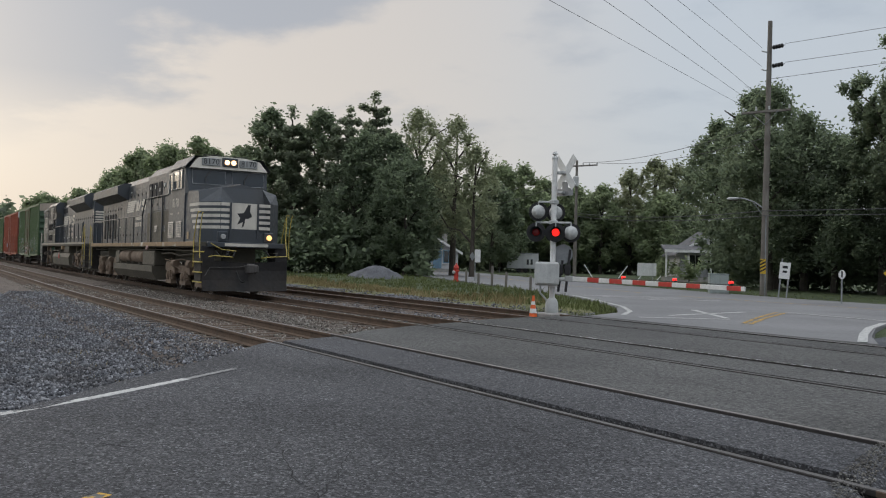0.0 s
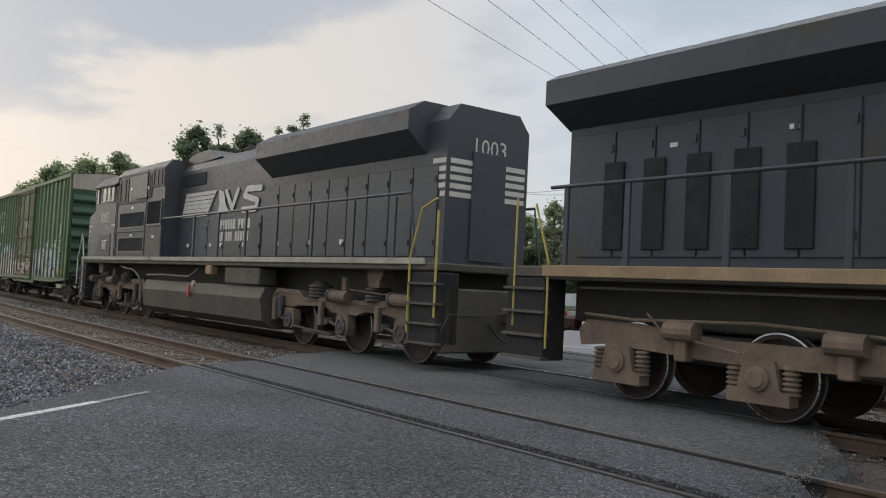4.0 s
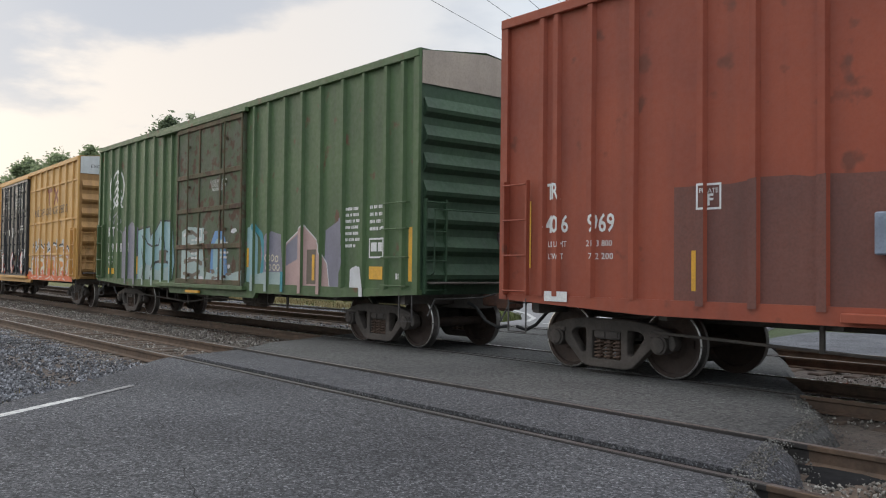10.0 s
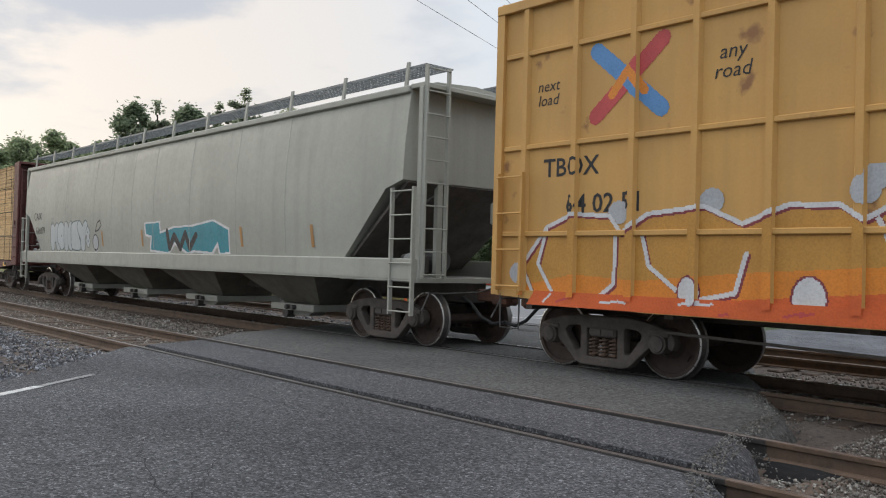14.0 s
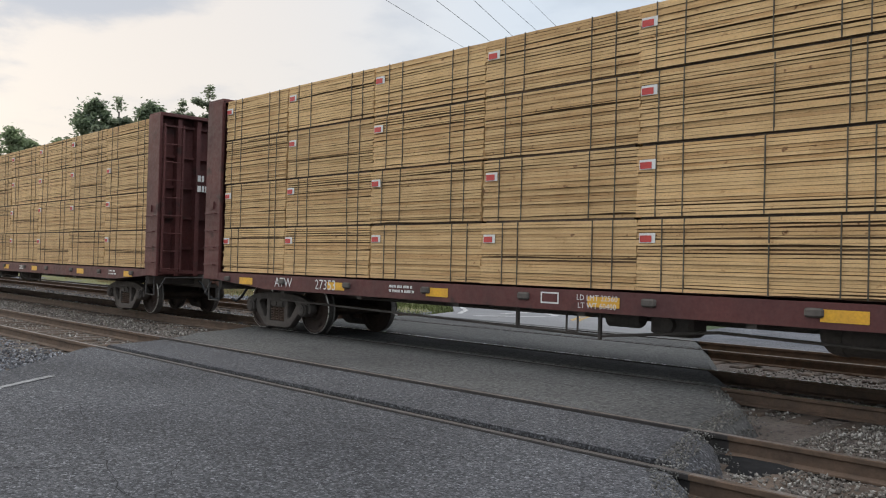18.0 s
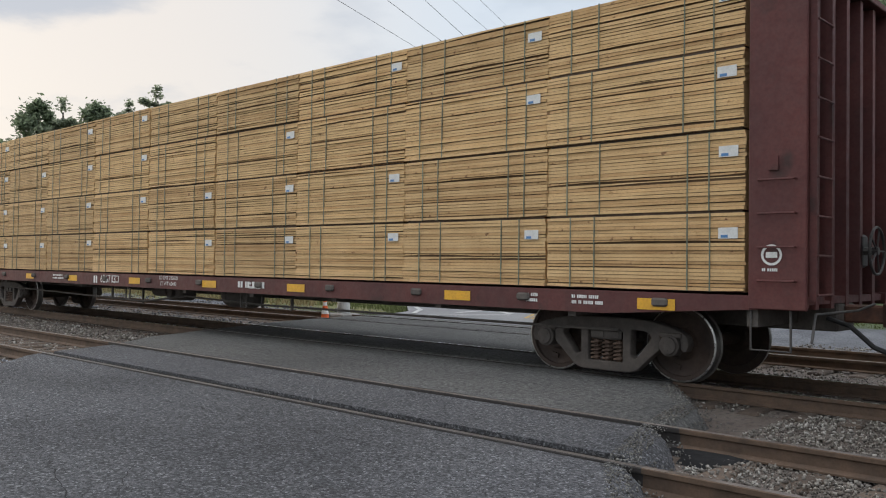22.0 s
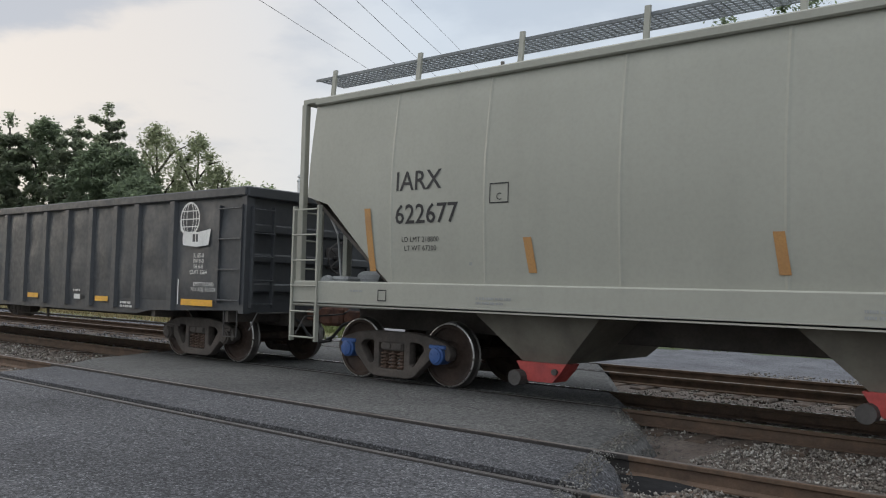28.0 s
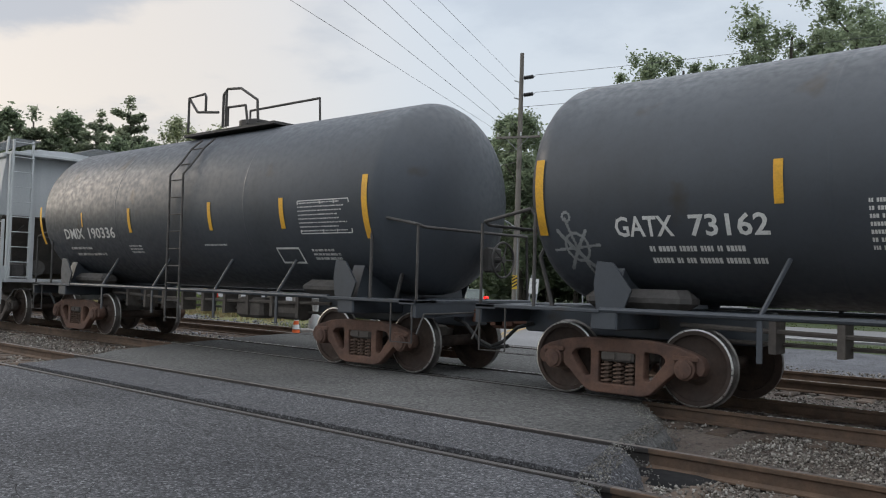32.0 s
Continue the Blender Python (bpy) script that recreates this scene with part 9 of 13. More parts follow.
        pp = Shape().pipe([(m * -1.6, side * 1.24, 0.98), (m * -0.9, side * 1.25, 0.94), (m * -0.5, side * 1.24, 1.04)], 0.014, 6)
        part("sand_pipe", pp, UNDER, root)
        pp = Shape().pipe([(m * 0.5, side * 1.22, 0.36), (m * 1.4, side * 1.24, 0.40), (m * 2.0, side * 1.22, 0.42)], 0.02, 6)
        part("sand_pipe", pp, UNDER, root)
        rig = Shape().box(*sorted((m * 0.55, m * 1.75)), *sorted((side * 1.0, side * 1.12)), 0.30, 0.36, 0.01)
        rig.box(*sorted((m * 1.05, m * 1.2)), *sorted((side * 1.0, side * 1.14)), 0.30, 0.72, 0.01)
        part("brake_rigging", rig, UNDER, root)
    me = kit("locowheel", lambda: wheel_mesh("wheelset", 0.533))
    for a in axles:
        w = part("wheelset", me, None, root, at=pose(a, 0, r))
        WHEELS.setdefault(("loco", round(a, 3)), []).append((w, a, r))
    return root


def louvre(car, x0, x1, z0, z1, y, n=9, mat=None):
    s = Shape()
    s.box(x0, x1, y, y + 0.02, z0, z1)
    for i in range(n):
        z = z0 + 0.03 + (z1 - z0 - 0.06) * i / n
        s.rings([[(x, y, z), (x, y - 0.03, z), (x, y, z + (z1 - z0) / n * 0.8)] for x in (x0 + 0.03, x1 - 0.03)])
    part("louvre", s, mat or LOCO, car)


def window(car, x0, x1, z0, z1, y, frame=None):
    g = Shape().box(x0 + 0.03, x1 - 0.03, y - 0.012, y + 0.01, z0 + 0.03, z1 - 0.03)
    w = part("window", g, GLASS, car)
    f = Shape()
    for a, b, c, d in ((x0, x1, z0, z0 + 0.04), (x0, x1, z1 - 0.04, z1), (x0, x0 + 0.04, z0 + 0.04, z1 - 0.04), (x1 - 0.04, x1, z0 + 0.04, z1 - 0.04)):
        f.box(a, b, y - 0.03, y + 0.01, c, d)
    part("window_frame", f, frame or ALU, w)
    return w


def hood_doors(car, x0, x1, z0, z1, y, n, panels=True):
    """A row of hood doors with seams, latches and dark vents."""
    for i in range(n):
        a, b = x0 + (x1 - x0) * i / n + 0.015, x0 + (x1 - x0) * (i + 1) / n - 0.015
        for side in (-1, 1):
            s = Shape().box(a, b, *sorted((side * y, side * (y + 0.025))), z0, z1, 0.008)
            d = part("hood_door", s, LOCO, car)
            if side < 0:
                for z in (z0 + 0.25, z1 - 0.25):
                    part("latch", Shape().box(b - 0.08, b - 0.03, -(y + 0.05), -(y + 0.02), z - 0.05, z + 0.05), IRON, d)


def striped_logo(car, x0, x1, z0, z1, y, rel):
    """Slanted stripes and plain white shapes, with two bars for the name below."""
    cv = Canvas(x0 - 0.3, x1 + 0.3, z0 - 0.9, z1 + 0.2, 0.012)
    w = x1 - x0
    n = 6
    for i in range(n):
        z = z0 + (z1 - z0) * i / n
        d = (z1 - z0) / n * 0.84
        cv.draw(flat([(x0 + 0.05 * i, z), (x0 + w * 0.36 + 0.10 * i, z), (x0 + w * 0.38 + 0.10 * i, z + d), (x0 + 0.03 + 0.05 * i, z + d)]), CREAM)
    cv.draw(flat([(x0 + w * 0.50, z0), (x0 + w * 0.56, z0 + 0.05), (x0 + w * 0.66, z0 + 0.02), (x0 + w * 0.60, z0 + 0.25), (x0 + w * 0.57, z1 - 0.1), (x0 + w * 0.50, z1 - 0.02), (x0 + w * 0.52, z0 + 0.3)]), CREAM)
    cv.draw(stroke([(x0 + w * 0.60, z1 - 0.1), (x0 + w * 0.68, z0 + 0.15), (x0 + w * 0.74, z1 - 0.1)], 0.16), CREAM)
    cv.draw(stroke([(x1, z1 - 0.12), (x1 - w * 0.15, z1 - 0.10), (x1 - w * 0.18, z0 + (z1 - z0) * 0.62), (x1 - w * 0.03, z0 + (z1 - z0) * 0.4), (x1 - w * 0.05, z0 + 0.08), (x1 - w * 0.2, z0 + 0.08)], 0.15), CREAM)
    return cv


def handrail(car, pts, posts, y, mat=LOCO, base=1.8):
    s = Shape()
    s.pipe([(x, y, z) for x, z in pts], 0.028, 8)
    part("handrail", s, mat, car)
    for x, z in posts:
        p = Shape().box(x - 0.045, x + 0.045, y - 0.012, y + 0.035, base - 0.05, z, 0.01)
        part("rail_post", p, mat, car)


def step_well(car, x, f, y=-1.5, tread=None):
    """Corner steps below the platform; f: which way the end lies."""
    s = Shape()
    x0, x1 = sorted((x, x + f * 0.8))
    s.box(x0, x1, y, y + 0.45, 0.42, 1.66, 0.02)
    part("step_well", s, PLOW, car)
    for z in (0.45, 0.78, 1.12, 1.46):
        t = Shape().box(x0 - 0.02, x1 + 0.02, y - 0.06, y + 0.1, z - 0.02, z + 0.02)
        part("step", t, tread or LOCO_LOW, car)


def locomotive_lead():
    car = thing("locomotive", "black diesel locomotive with white nose stripes and lit headlights", "locomotive", "locomotives of the train")
    CARS.append((car, -38.9))
    s = Shape()
    s.box(-11.0, 10.9, -1.50, 1.50, 1.60, 1.79, 0.02)
    s.box(-10.6, 10.3, -0.6, 0.6, 1.0, 1.62, 0.03)
    part("platform", s, LOCO_LOW, car)
    for side in (-1, 1):
        st = Shape().box(-10.4, 10.2, *sorted((side * 1.50, side * 1.535)), 1.64, 1.80, 0.008)
        part("side_sill", st, SILL_TAN, car, "worn tan and white sill stripe")
    # hood, equipment cabinet and radiator
    h = Shape()
    h.extrude([(-0.93, 1.79), (0.93, 1.79), (0.93, 4.52), (0.72, 4.80), (-0.72, 4.80), (-0.93, 4.52)], "x", -10.5, 2.7)
    part("hood", h, LOCO, car)
    h = Shape()
    h.extrude([(-1.42, 1.79), (1.42, 1.79), (1.42, 4.46), (1.12, 4.80), (-1.12, 4.80), (-1.42, 4.46)], "x", 2.6, 6.5)
    part("equipment_cabinet", h, LOCO, car)
    w = Shape()
    w.extrude([(-0.9, 3.85), (0.9, 3.85), (1.46, 4.16), (1.46, 4.52), (1.2, 4.66), (-1.2, 4.66), (-1.46, 4.52), (-1.46, 4.16)], "x", -10.55, -3.75)
    part("radiator_wing", w, LOCO, car)
    for i in range(6):
        g = Shape().box(-10.3 + i * 1.08, -9.35 + i * 1.08, -1.1, 1.1, 4.66, 4.70)
        part("radiator_grille", g, GRILLE, car)
    st = Shape()
    st.box(-2.4, -1.2, -0.4, 0.4, 4.78, 4.94, 0.05)
    st.box(0.6, 1.8, -0.5, 0.5, 4.78, 4.88, 0.05)
    for x in (-0.4, 0.1, 2.2):
        st.rod((x, -0.3, 4.78), (x, -0.3, 4.92), 0.09, 10)
    part("exhaust_stack", st, LOCO, car)
    hood_doors(car, -10.3, -5.4, 1.95, 3.75, 0.93, 7)
    hood_doors(car, -5.4, 2.5, 1.95, 4.25, 0.93, 10)
    hood_doors(car, 2.7, 6.4, 3.05, 4.2, 1.42, 4)
    for x in (-9.6, -8.9, -8.2, -7.5, -6.8):
        g = Shape().box(x - 0.18, x + 0.18, -0.985, -0.95, 2.05, 3.3, 0.01)
        part("vent_panel", g, GRILLE, car)
    for x in (3.0, 3.75, 4.6):
        g = Shape().box(x, x + 0.55, -1.475, -1.44, 3.55, 4.18, 0.01)
        part("vent_panel", g, GRILLE, car)
    for x0, x1, z0, z1 in ((4.0, 4.5, 2.2, 2.5), (5.35, 5.85, 2.18, 2.48), (6.5, 7.35, 1.93, 2.58), (7.75, 8.5, 1.93, 2.58)):
        louvre(car, x0, x1, z0, z1, -1.445 if x0 < 6 else -1.505, 9 if x0 > 6 else 5)
    lowp = Shape().box(2.7, 6.45, -1.45, -1.42, 1.80, 3.0, 0.008)
    part("cabinet_panel", lowp, LOCO_LOW, car)
    # cab
    c = Shape()
    c.extrude([(-1.50, 1.79), (1.50, 1.79), (1.50, 4.42), (1.25, 4.74), (0.6, 4.84), (-0.6, 4.84), (-1.25, 4.74), (-1.50, 4.42)], "x", 6.5, 8.72)
    part("cab", c, LOCO, car)
    ce = Shape()
    ce.rings([[(6.4, -1.56, 4.42), (6.4, -1.22, 4.80), (6.4, 1.22, 4.80), (6.4, 1.56, 4.42)], [(8.95, -1.56, 4.42), (8.95, -1.22, 4.80), (8.95, 1.22, 4.80), (8.95, 1.56, 4.42)]], closed=False, caps=False)
    ce.rings([[(6.4, -1.56, 4.46), (6.4, -1.22, 4.86), (6.4, 1.22, 4.86), (6.4, 1.56, 4.46)], [(8.95, -1.56, 4.46), (8.95, -1.22, 4.86), (8.95, 1.22, 4.86), (8.95, 1.56, 4.46)]], closed=False, caps=False)
    part("cab_roof", ce, LOCO, car)
    part("roof_unit", Shape().box(6.9, 8.1, -0.62, 0.62, 4.84, 4.98, 0.04), LOCO, car)
    for x, y in ((6.6, -0.9), (7.4, -0.95), (8.3, -0.75), (8.45, 0.1)):
        part("antenna", Shape().lathe([(4.80, 0.09), (4.90, 0.085), (4.94, 0.03)], "z", 10, (x, y, 0)), ROOF_GREY, car)
    part("roof_grab", Shape().pipe([(8.5, -0.8, 4.84), (8.5, -0.8, 4.96), (8.5, 0.8, 4.96), (8.5, 0.8, 4.84)], 0.015, 6), IRON, car)
    for x0, x1 in ((6.62, 7.12), (7.2, 8.0), (8.06, 8.46)):
        window(car, x0, x1, 3.70, 4.38 if x0 > 7 else 4.34, -1.51)
    mir = Shape().box(7.02, 7.10, -1.66, -1.58, 3.55, 4.05, 0.01)
    part("mirror", mir, ALU, car)
    # windshield wall, brow, number boards and headlights
    ws = Shape()
    ws.rings([[(8.72, -1.5, 3.5), (8.72, 1.5, 3.5), (8.72, 1.5, 4.42), (8.72, 1.2, 4.80), (8.72, -1.2, 4.80), (8.72, -1.5, 4.42)], [(9.02, -1.42, 3.5), (9.02, 1.42, 3.5), (8.86, 1.40, 4.42), (8.82, 1.15, 4.78), (8.82, -1.15, 4.78), (8.86, -1.40, 4.42)]])
    part("cab_front", ws, LOCO, car)
    for y0, y1 in ((-1.30, -0.12), (0.12, 1.30)):
        g = Shape()
        g.rings([[(8.955, y0, 3.86), (8.955, y1, 3.86), (8.87, y1, 4.38), (8.87, y0, 4.38)], [(8.975, y0, 3.86), (8.975, y1, 3.86), (8.89, y1, 4.38), (8.89, y0, 4.38)]])
        wp = part("windshield", g, GLASS, car)
        fr = Shape()
        fr.pipe([(8.97, y0, 3.86), (8.97, y1, 3.86), (8.89, y1, 4.38), (8.89, y0, 4.38), (8.97, y0, 3.86)], 0.016, 5)
        part("window_frame", fr, ALU, wp)
        wi = Shape().pipe([(8.92, (y0 + y1) / 2 + 0.1, 4.4), (8.97, (y0 + y1) / 2 - 0.15, 4.1), (9.0, (y0 + y1) / 2 - 0.15, 3.92)], 0.012, 5)
        part("wiper", wi, IRON, wp)
    br = Shape()
    br.rings([[(8.84, -1.42, 4.40), (8.84, 1.42, 4.40), (8.84, 1.15, 4.80), (8.84, 0.62, 4.89), (8.84, -0.62, 4.89), (8.84, -1.15, 4.80)], [(9.05, -1.40, 4.42), (9.05, 1.40, 4.42), (8.98, 1.12, 4.78), (8.98, 0.62, 4.87), (8.98, -0.62, 4.87), (8.98, -1.12, 4.78)]])
    part("brow", br, CREAM, car, "white brow over the windshield")
    for y, sgn in ((-0.68, 1), (0.68, 1)):
        nb = Shape().box(8.98, 9.07, y - 0.33, y + 0.33, 4.52, 4.80, 0.02)
        board = part("number_board", nb, GREYMARK, car)
        t = Shape()
        for tr in lettering("8170", 0, 0, 0.20):
            t.add([(9.074, y + a, 4.66 + b) for a, b in tr], [(0, 1, 2)])
        part("lettering", t, BLACK, board)
    hl = Shape().box(8.98, 9.08, -0.28, 0.28, 4.52, 4.84, 0.02)
    part("headlight_housing", hl, LOCO, car)
    for y in (-0.12, 0.12):
        l = Shape().lathe([(9.08, 0.0), (9.08, 0.088), (9.10, 0.088), (9.11, 0.05), (9.11, 0.0)], "x", 18, (0, y, 4.67))
        part("headlight", l, LAMP_WARM, car, "lit headlight")
    # nose: a broad wedge with a ridge
    n = Shape()
    n.rings([[(8.74, -1.46, 1.79), (8.74, -1.46, 3.16), (8.74, -1.44, 3.60), (8.74, 0, 3.92), (8.74, 1.44, 3.60), (8.74, 1.46, 3.16), (8.74, 1.46, 1.79)],
             [(10.25, -1.40, 1.79), (10.25, -1.40, 3.16), (10.05, -1.38, 3.54), (10.2, 0, 3.84), (10.05, 1.38, 3.54), (10.25, 1.40, 3.16), (10.25, 1.40, 1.79)],
             [(10.95, -0.86, 1.79), (10.95, -0.86, 3.16), (10.50, -0.72, 3.66), (10.48, 0, 3.80), (10.50, 0.72, 3.66), (10.95, 0.86, 3.16), (10.95, 0.86, 1.79)]])
    nose = part("nose", n, LOCO, car)
    side_y = lambda x, z: -1.46 + (x - 8.74) / 1.51 * 0.06 if x < 10.25 else -1.40 + (x - 10.25) / 0.70 * 0.54
    tr = []
    for i in range(5):
        z = 3.13 - 0.195 * i
        x0 = 9.21 + 0.115 * i
        for a, b in ((x0, 10.25), (10.25, 10.94)):
            tr += rect(a, b, z - 0.105, z)
    lay(nose, "nose_stripe", tr, CREAM, side_y, 3, "white nose stripe")
    f = Shape()
    for i in range(5):
        z = 3.13 - 0.195 * i
        for y0, y1 in ((-0.86, -0.55), (0.45, 0.86)):
            part("nose_stripe", Shape().box(10.95, 10.954, y0, y1, z - 0.105, z), CREAM, nose)
    f.box(10.95, 10.954, -0.50, 0.40, 2.25, 3.13)
    part("nose_panel", f, CREAM, nose)
    hs = Shape()
    for tt in flat([(-0.30, 2.4), (-0.20, 2.62), (-0.30, 2.78), (-0.08, 2.80), (0.08, 3.10), (0.16, 3.08), (0.14, 2.86), (0.22, 2.7), (0.10, 2.62), (-0.02, 2.60), (-0.06, 2.36), (-0.14, 2.30), (-0.10, 2.5)]):
        hs.add([(10.958, y, z) for y, z in tt], [(0, 1, 2)])
    part("nose_emblem", hs, BLACK, nose, "plain black emblem shape")
    for y in (-0.53, 0.42):
        b = Shape().box(10.95, 11.0, y - 0.03, y + 0.03, 1.95, 3.14)
        part("nose_door_frame", b, LOCO, nose)
    for y, m in ((-0.80, LENS), (0.80, DITCH)):
        l = Shape().lathe([(11.02, 0.0), (11.02, 0.085), (11.10, 0.09), (11.12, 0.075), (11.12, 0.0)], "x", 18, (0, y, 1.98))
        l2 = part("ditch_light", l, m, car, "lit ditch light" if m is DITCH else "ditch light")
        hsg = Shape().box(10.9, 11.04, y - 0.17, y + 0.17, 1.80, 2.16, 0.03)
        part("lamp_housing", hsg, LOCO, l2)
    fb = Shape()
    fb.box(10.88, 11.12, -1.30, 1.30, 1.62, 1.80, 0.02)
    part("front_beam", fb, LOCO, car)
    fs = Shape().box(11.12, 11.135, -0.75, 0.75, 1.66, 1.76)
    part("front_stripe", fs, CREAM, car)
    # plow
    p = Shape()
    rows = []
    for y in (-1.46, -1.2, -0.8, -0.35, 0.0, 0.35, 0.8, 1.2, 1.46):
        v = 1 - abs(y) / 1.46
        front = [(11.10 + 0.16 * v, 1.20 - 0.10 * v), (11.04 + 0.22 * v, 0.86), (11.06 + 0.34 * v, 0.52), (11.16 + 0.44 * v, 0.17)]
        rows.append([(x, y, z) for x, z in front] + [(x - 0.05, y, z) for x, z in front[::-1]])
    p.rings(rows)
    part("snow_plow", p, PLOW, car)
    coupler_gear(car, 11.1, 1, 0.92, IRON)
    for y, dy in ((-0.6, -0.5), (-0.75, 0.3), (0.6, 0.45)):
        part("mu_hose", Shape().pipe([(11.1, y, 1.55), (11.28, y + dy * 0.1, 1.50), (11.34, y + dy * 0.4, 1.28), (11.34, y + dy * 0.8, 1.34), (11.28, y + dy, 1.5)], 0.025, 6), RUBBER, car)
    for f in (-1, 1):
        step_well(car, 10.22 if f > 0 else -10.35, f, -1.5, HANDRAIL_YELLOW if f > 0 else None)
        step_well(car, 10.22 if f > 0 else -10.35, f, 1.05)
    for pts in ([(10.25, 0.95), (10.25, 1.85), (10.55, 2.55), (10.72, 2.80), (11.0, 2.78)], [(11.05, 1.25), (10.98, 1.5), (11.0, 2.1), (11.2, 2.72), (11.3, 2.75)]):
        for y in (-1.55, 1.55):
            s = Shape().pipe([(x, y, z) for x, z in pts], 0.017, 8)
            part("grab_rail", s, HANDRAIL_YELLOW, car, "yellow grab rail")
    for pts in ([(-10.3, 0.6), (-10.3, 1.85), (-10.6, 2.7)], [(-11.0, 0.9), (-11.0, 1.8), (-11.0, 2.8)]):
        for y in (-1.5, 1.5):
            s = Shape().pipe([(x, y, z) for x, z in pts], 0.017, 8)
            part("grab_rail", s, HANDRAIL_YELLOW, car, "yellow grab rail")
    fr = Shape()
    fr.pipe([(11.2, -1.25, 1.75), (11.25, -0.9, 1.55), (11.28, -0.4, 1.5)], 0.018, 6)
    fr.pipe([(11.2, -1.3, 1.3), (11.5, -1.2, 1.34), (11.5, -0.6, 1.30), (11.25, -0.5, 1.28)], 0.018, 6)
    fr.pipe([(11.2, 0.5, 1.28), (11.5, 0.6, 1.32), (11.5, 1.3, 1.36), (11.2, 1.35, 1.9), (11.1, 1.4, 2.7)], 0.018, 6)
    part("front_rail", fr, HANDRAIL_YELLOW, car)
    handrail(car, [(-10.3, 2.92), (1.95, 2.94), (2.55, 3.60), (6.4, 3.60)], [(x, 2.94) for x in (-10.0, -8.9, -7.4, -5.95, -4.6, -3.1, -1.47, 0.21, 1.9)] + [(3.5, 3.6), (5.4, 3.6)], -1.50)
    handrail(car, [(-10.3, 2.92), (1.95, 2.94), (2.55, 3.60), (6.4, 3.60)], [(x, 2.98) for x in (-9.8, -6.7, -3.7, -0.7, 1.9)], 1.50)
    # tank and reservoirs
    t = Shape()
    t.extrude([(-1.5, 0.62), (-1.30, 0.30), (1.30, 0.30), (1.5, 0.62), (1.5, 0.86), (-1.5, 0.86)], "x", -4.05, 4.0)
    t.box(1.87, 4.0, -1.42, 1.42, 0.86, 1.45, 0.04)
    t.box(-4.05, -3.15, -1.42, 1.42, 0.86, 1.45, 0.04)
    t.box(-3.2, 1.9, -0.9, 0.9, 0.86, 1.6)
    part("fuel_tank", t, LOCO_LOW, car)
    for a, b in ((-3.02, -0.72), (-0.42, 1.78)):
        r = Shape().lathe([(a, 0.02), (a + 0.04, 0.18), (a + 0.12, 0.27), (b - 0.12, 0.27), (b - 0.04, 0.18), (b, 0.02)], "x", 20, (0, -1.2, 1.20))
        res = part("air_reservoir", r, LOCO_TRUCK, car, smooth=True)
        for x in (a + 0.4, b - 0.4):
            part("reservoir_cradle", Shape().box(x - 0.05, x + 0.05, -1.46, -0.95, 0.86, 0.98), LOCO_LOW, res)
    loco_truck(car, 7.72, (5.62, 7.72, 9.82))
    loco_truck(car, -7.1, (-9.2, -7.1, -5.0))
    coupler_gear(car, 11.05, -1, 0.92)
    red = Shape().lathe([(-1.62, 0.0), (-1.62, 0.09), (-1.56, 0.09), (-1.56, 0.0)], "y", 14, (3.4, 0, 1.58))
    part("fuel_cap", red, G_PINK, car)
    pl = Shape()
    pl.pipe([(-9.8, -1.35, 1.50), (-2.0, -1.38, 1.52), (2.5, -1.38, 1.48), (4.6, -1.36, 1.52), (9.8, -1.36, 1.48)], 0.02, 6)
    pl.pipe([(4.3, -1.2, 1.36), (6.0, -1.25, 1.40), (7.2, -1.2, 1.30), (9.2, -1.25, 1.38)], 0.03, 6)
    part("conduit", pl, LOCO_LOW, car)
    lay(car, "lettering", lettering("8170", 7.5, 3.2, 0.32, bold=0.008), CREAM, [(-20, 20, -1.502)], 3)
    lay(car, "small_print", bars(6.75, 2.86, 0.45, 1, 0.07) + bars(7.85, 2.88, 0.22, 1, 0.09, 0.03, 3), CREAM, [(-20, 20, -1.502)], 3)
    lay(car, "label_sheet", rect(9.0, 9.25, 1.9, 2.15) , surface("tan_plate", (0.42, 0.30, 0.17)), lambda x, z: -1.46, 3)
    cv = striped_logo(car, -4.0, 0.1, 3.26, 3.80, -0.96, None)
    cv.draw(bars(-1.92, 3.06, 1.6, 1, 0.20, 0.05, 3) + bars(-2.0, 2.76, 1.85, 1, 0.20, 0.05, 4), CREAM)
    cv.emit(car, [(-20, 20, -0.957)], "logo", "white striped logo shapes")
    for x, z in ((-8.6, 3.45), (-6.9, 3.5), (-5.2, 3.6), (-4.0, 4.1), (-3.0, 4.2), (1.0, 3.9), (2.2, 3.7), (-5.6, 2.6), (0.9, 2.6)):
        g = Shape().box(x - 0.06, x + 0.06, -0.966, -0.95, z - 0.03, z + 0.03)
        part("warning_label", g, WHITE, car)
    for x, z in ((3.3, 4.0), (4.1, 4.0), (5.6, 4.0), (4.9, 3.85)):
        g = Shape().box(x - 0.05, x + 0.05, -1.48, -1.45, z - 0.07, z + 0.07)
        part("warning_label", g, WHITE, car)


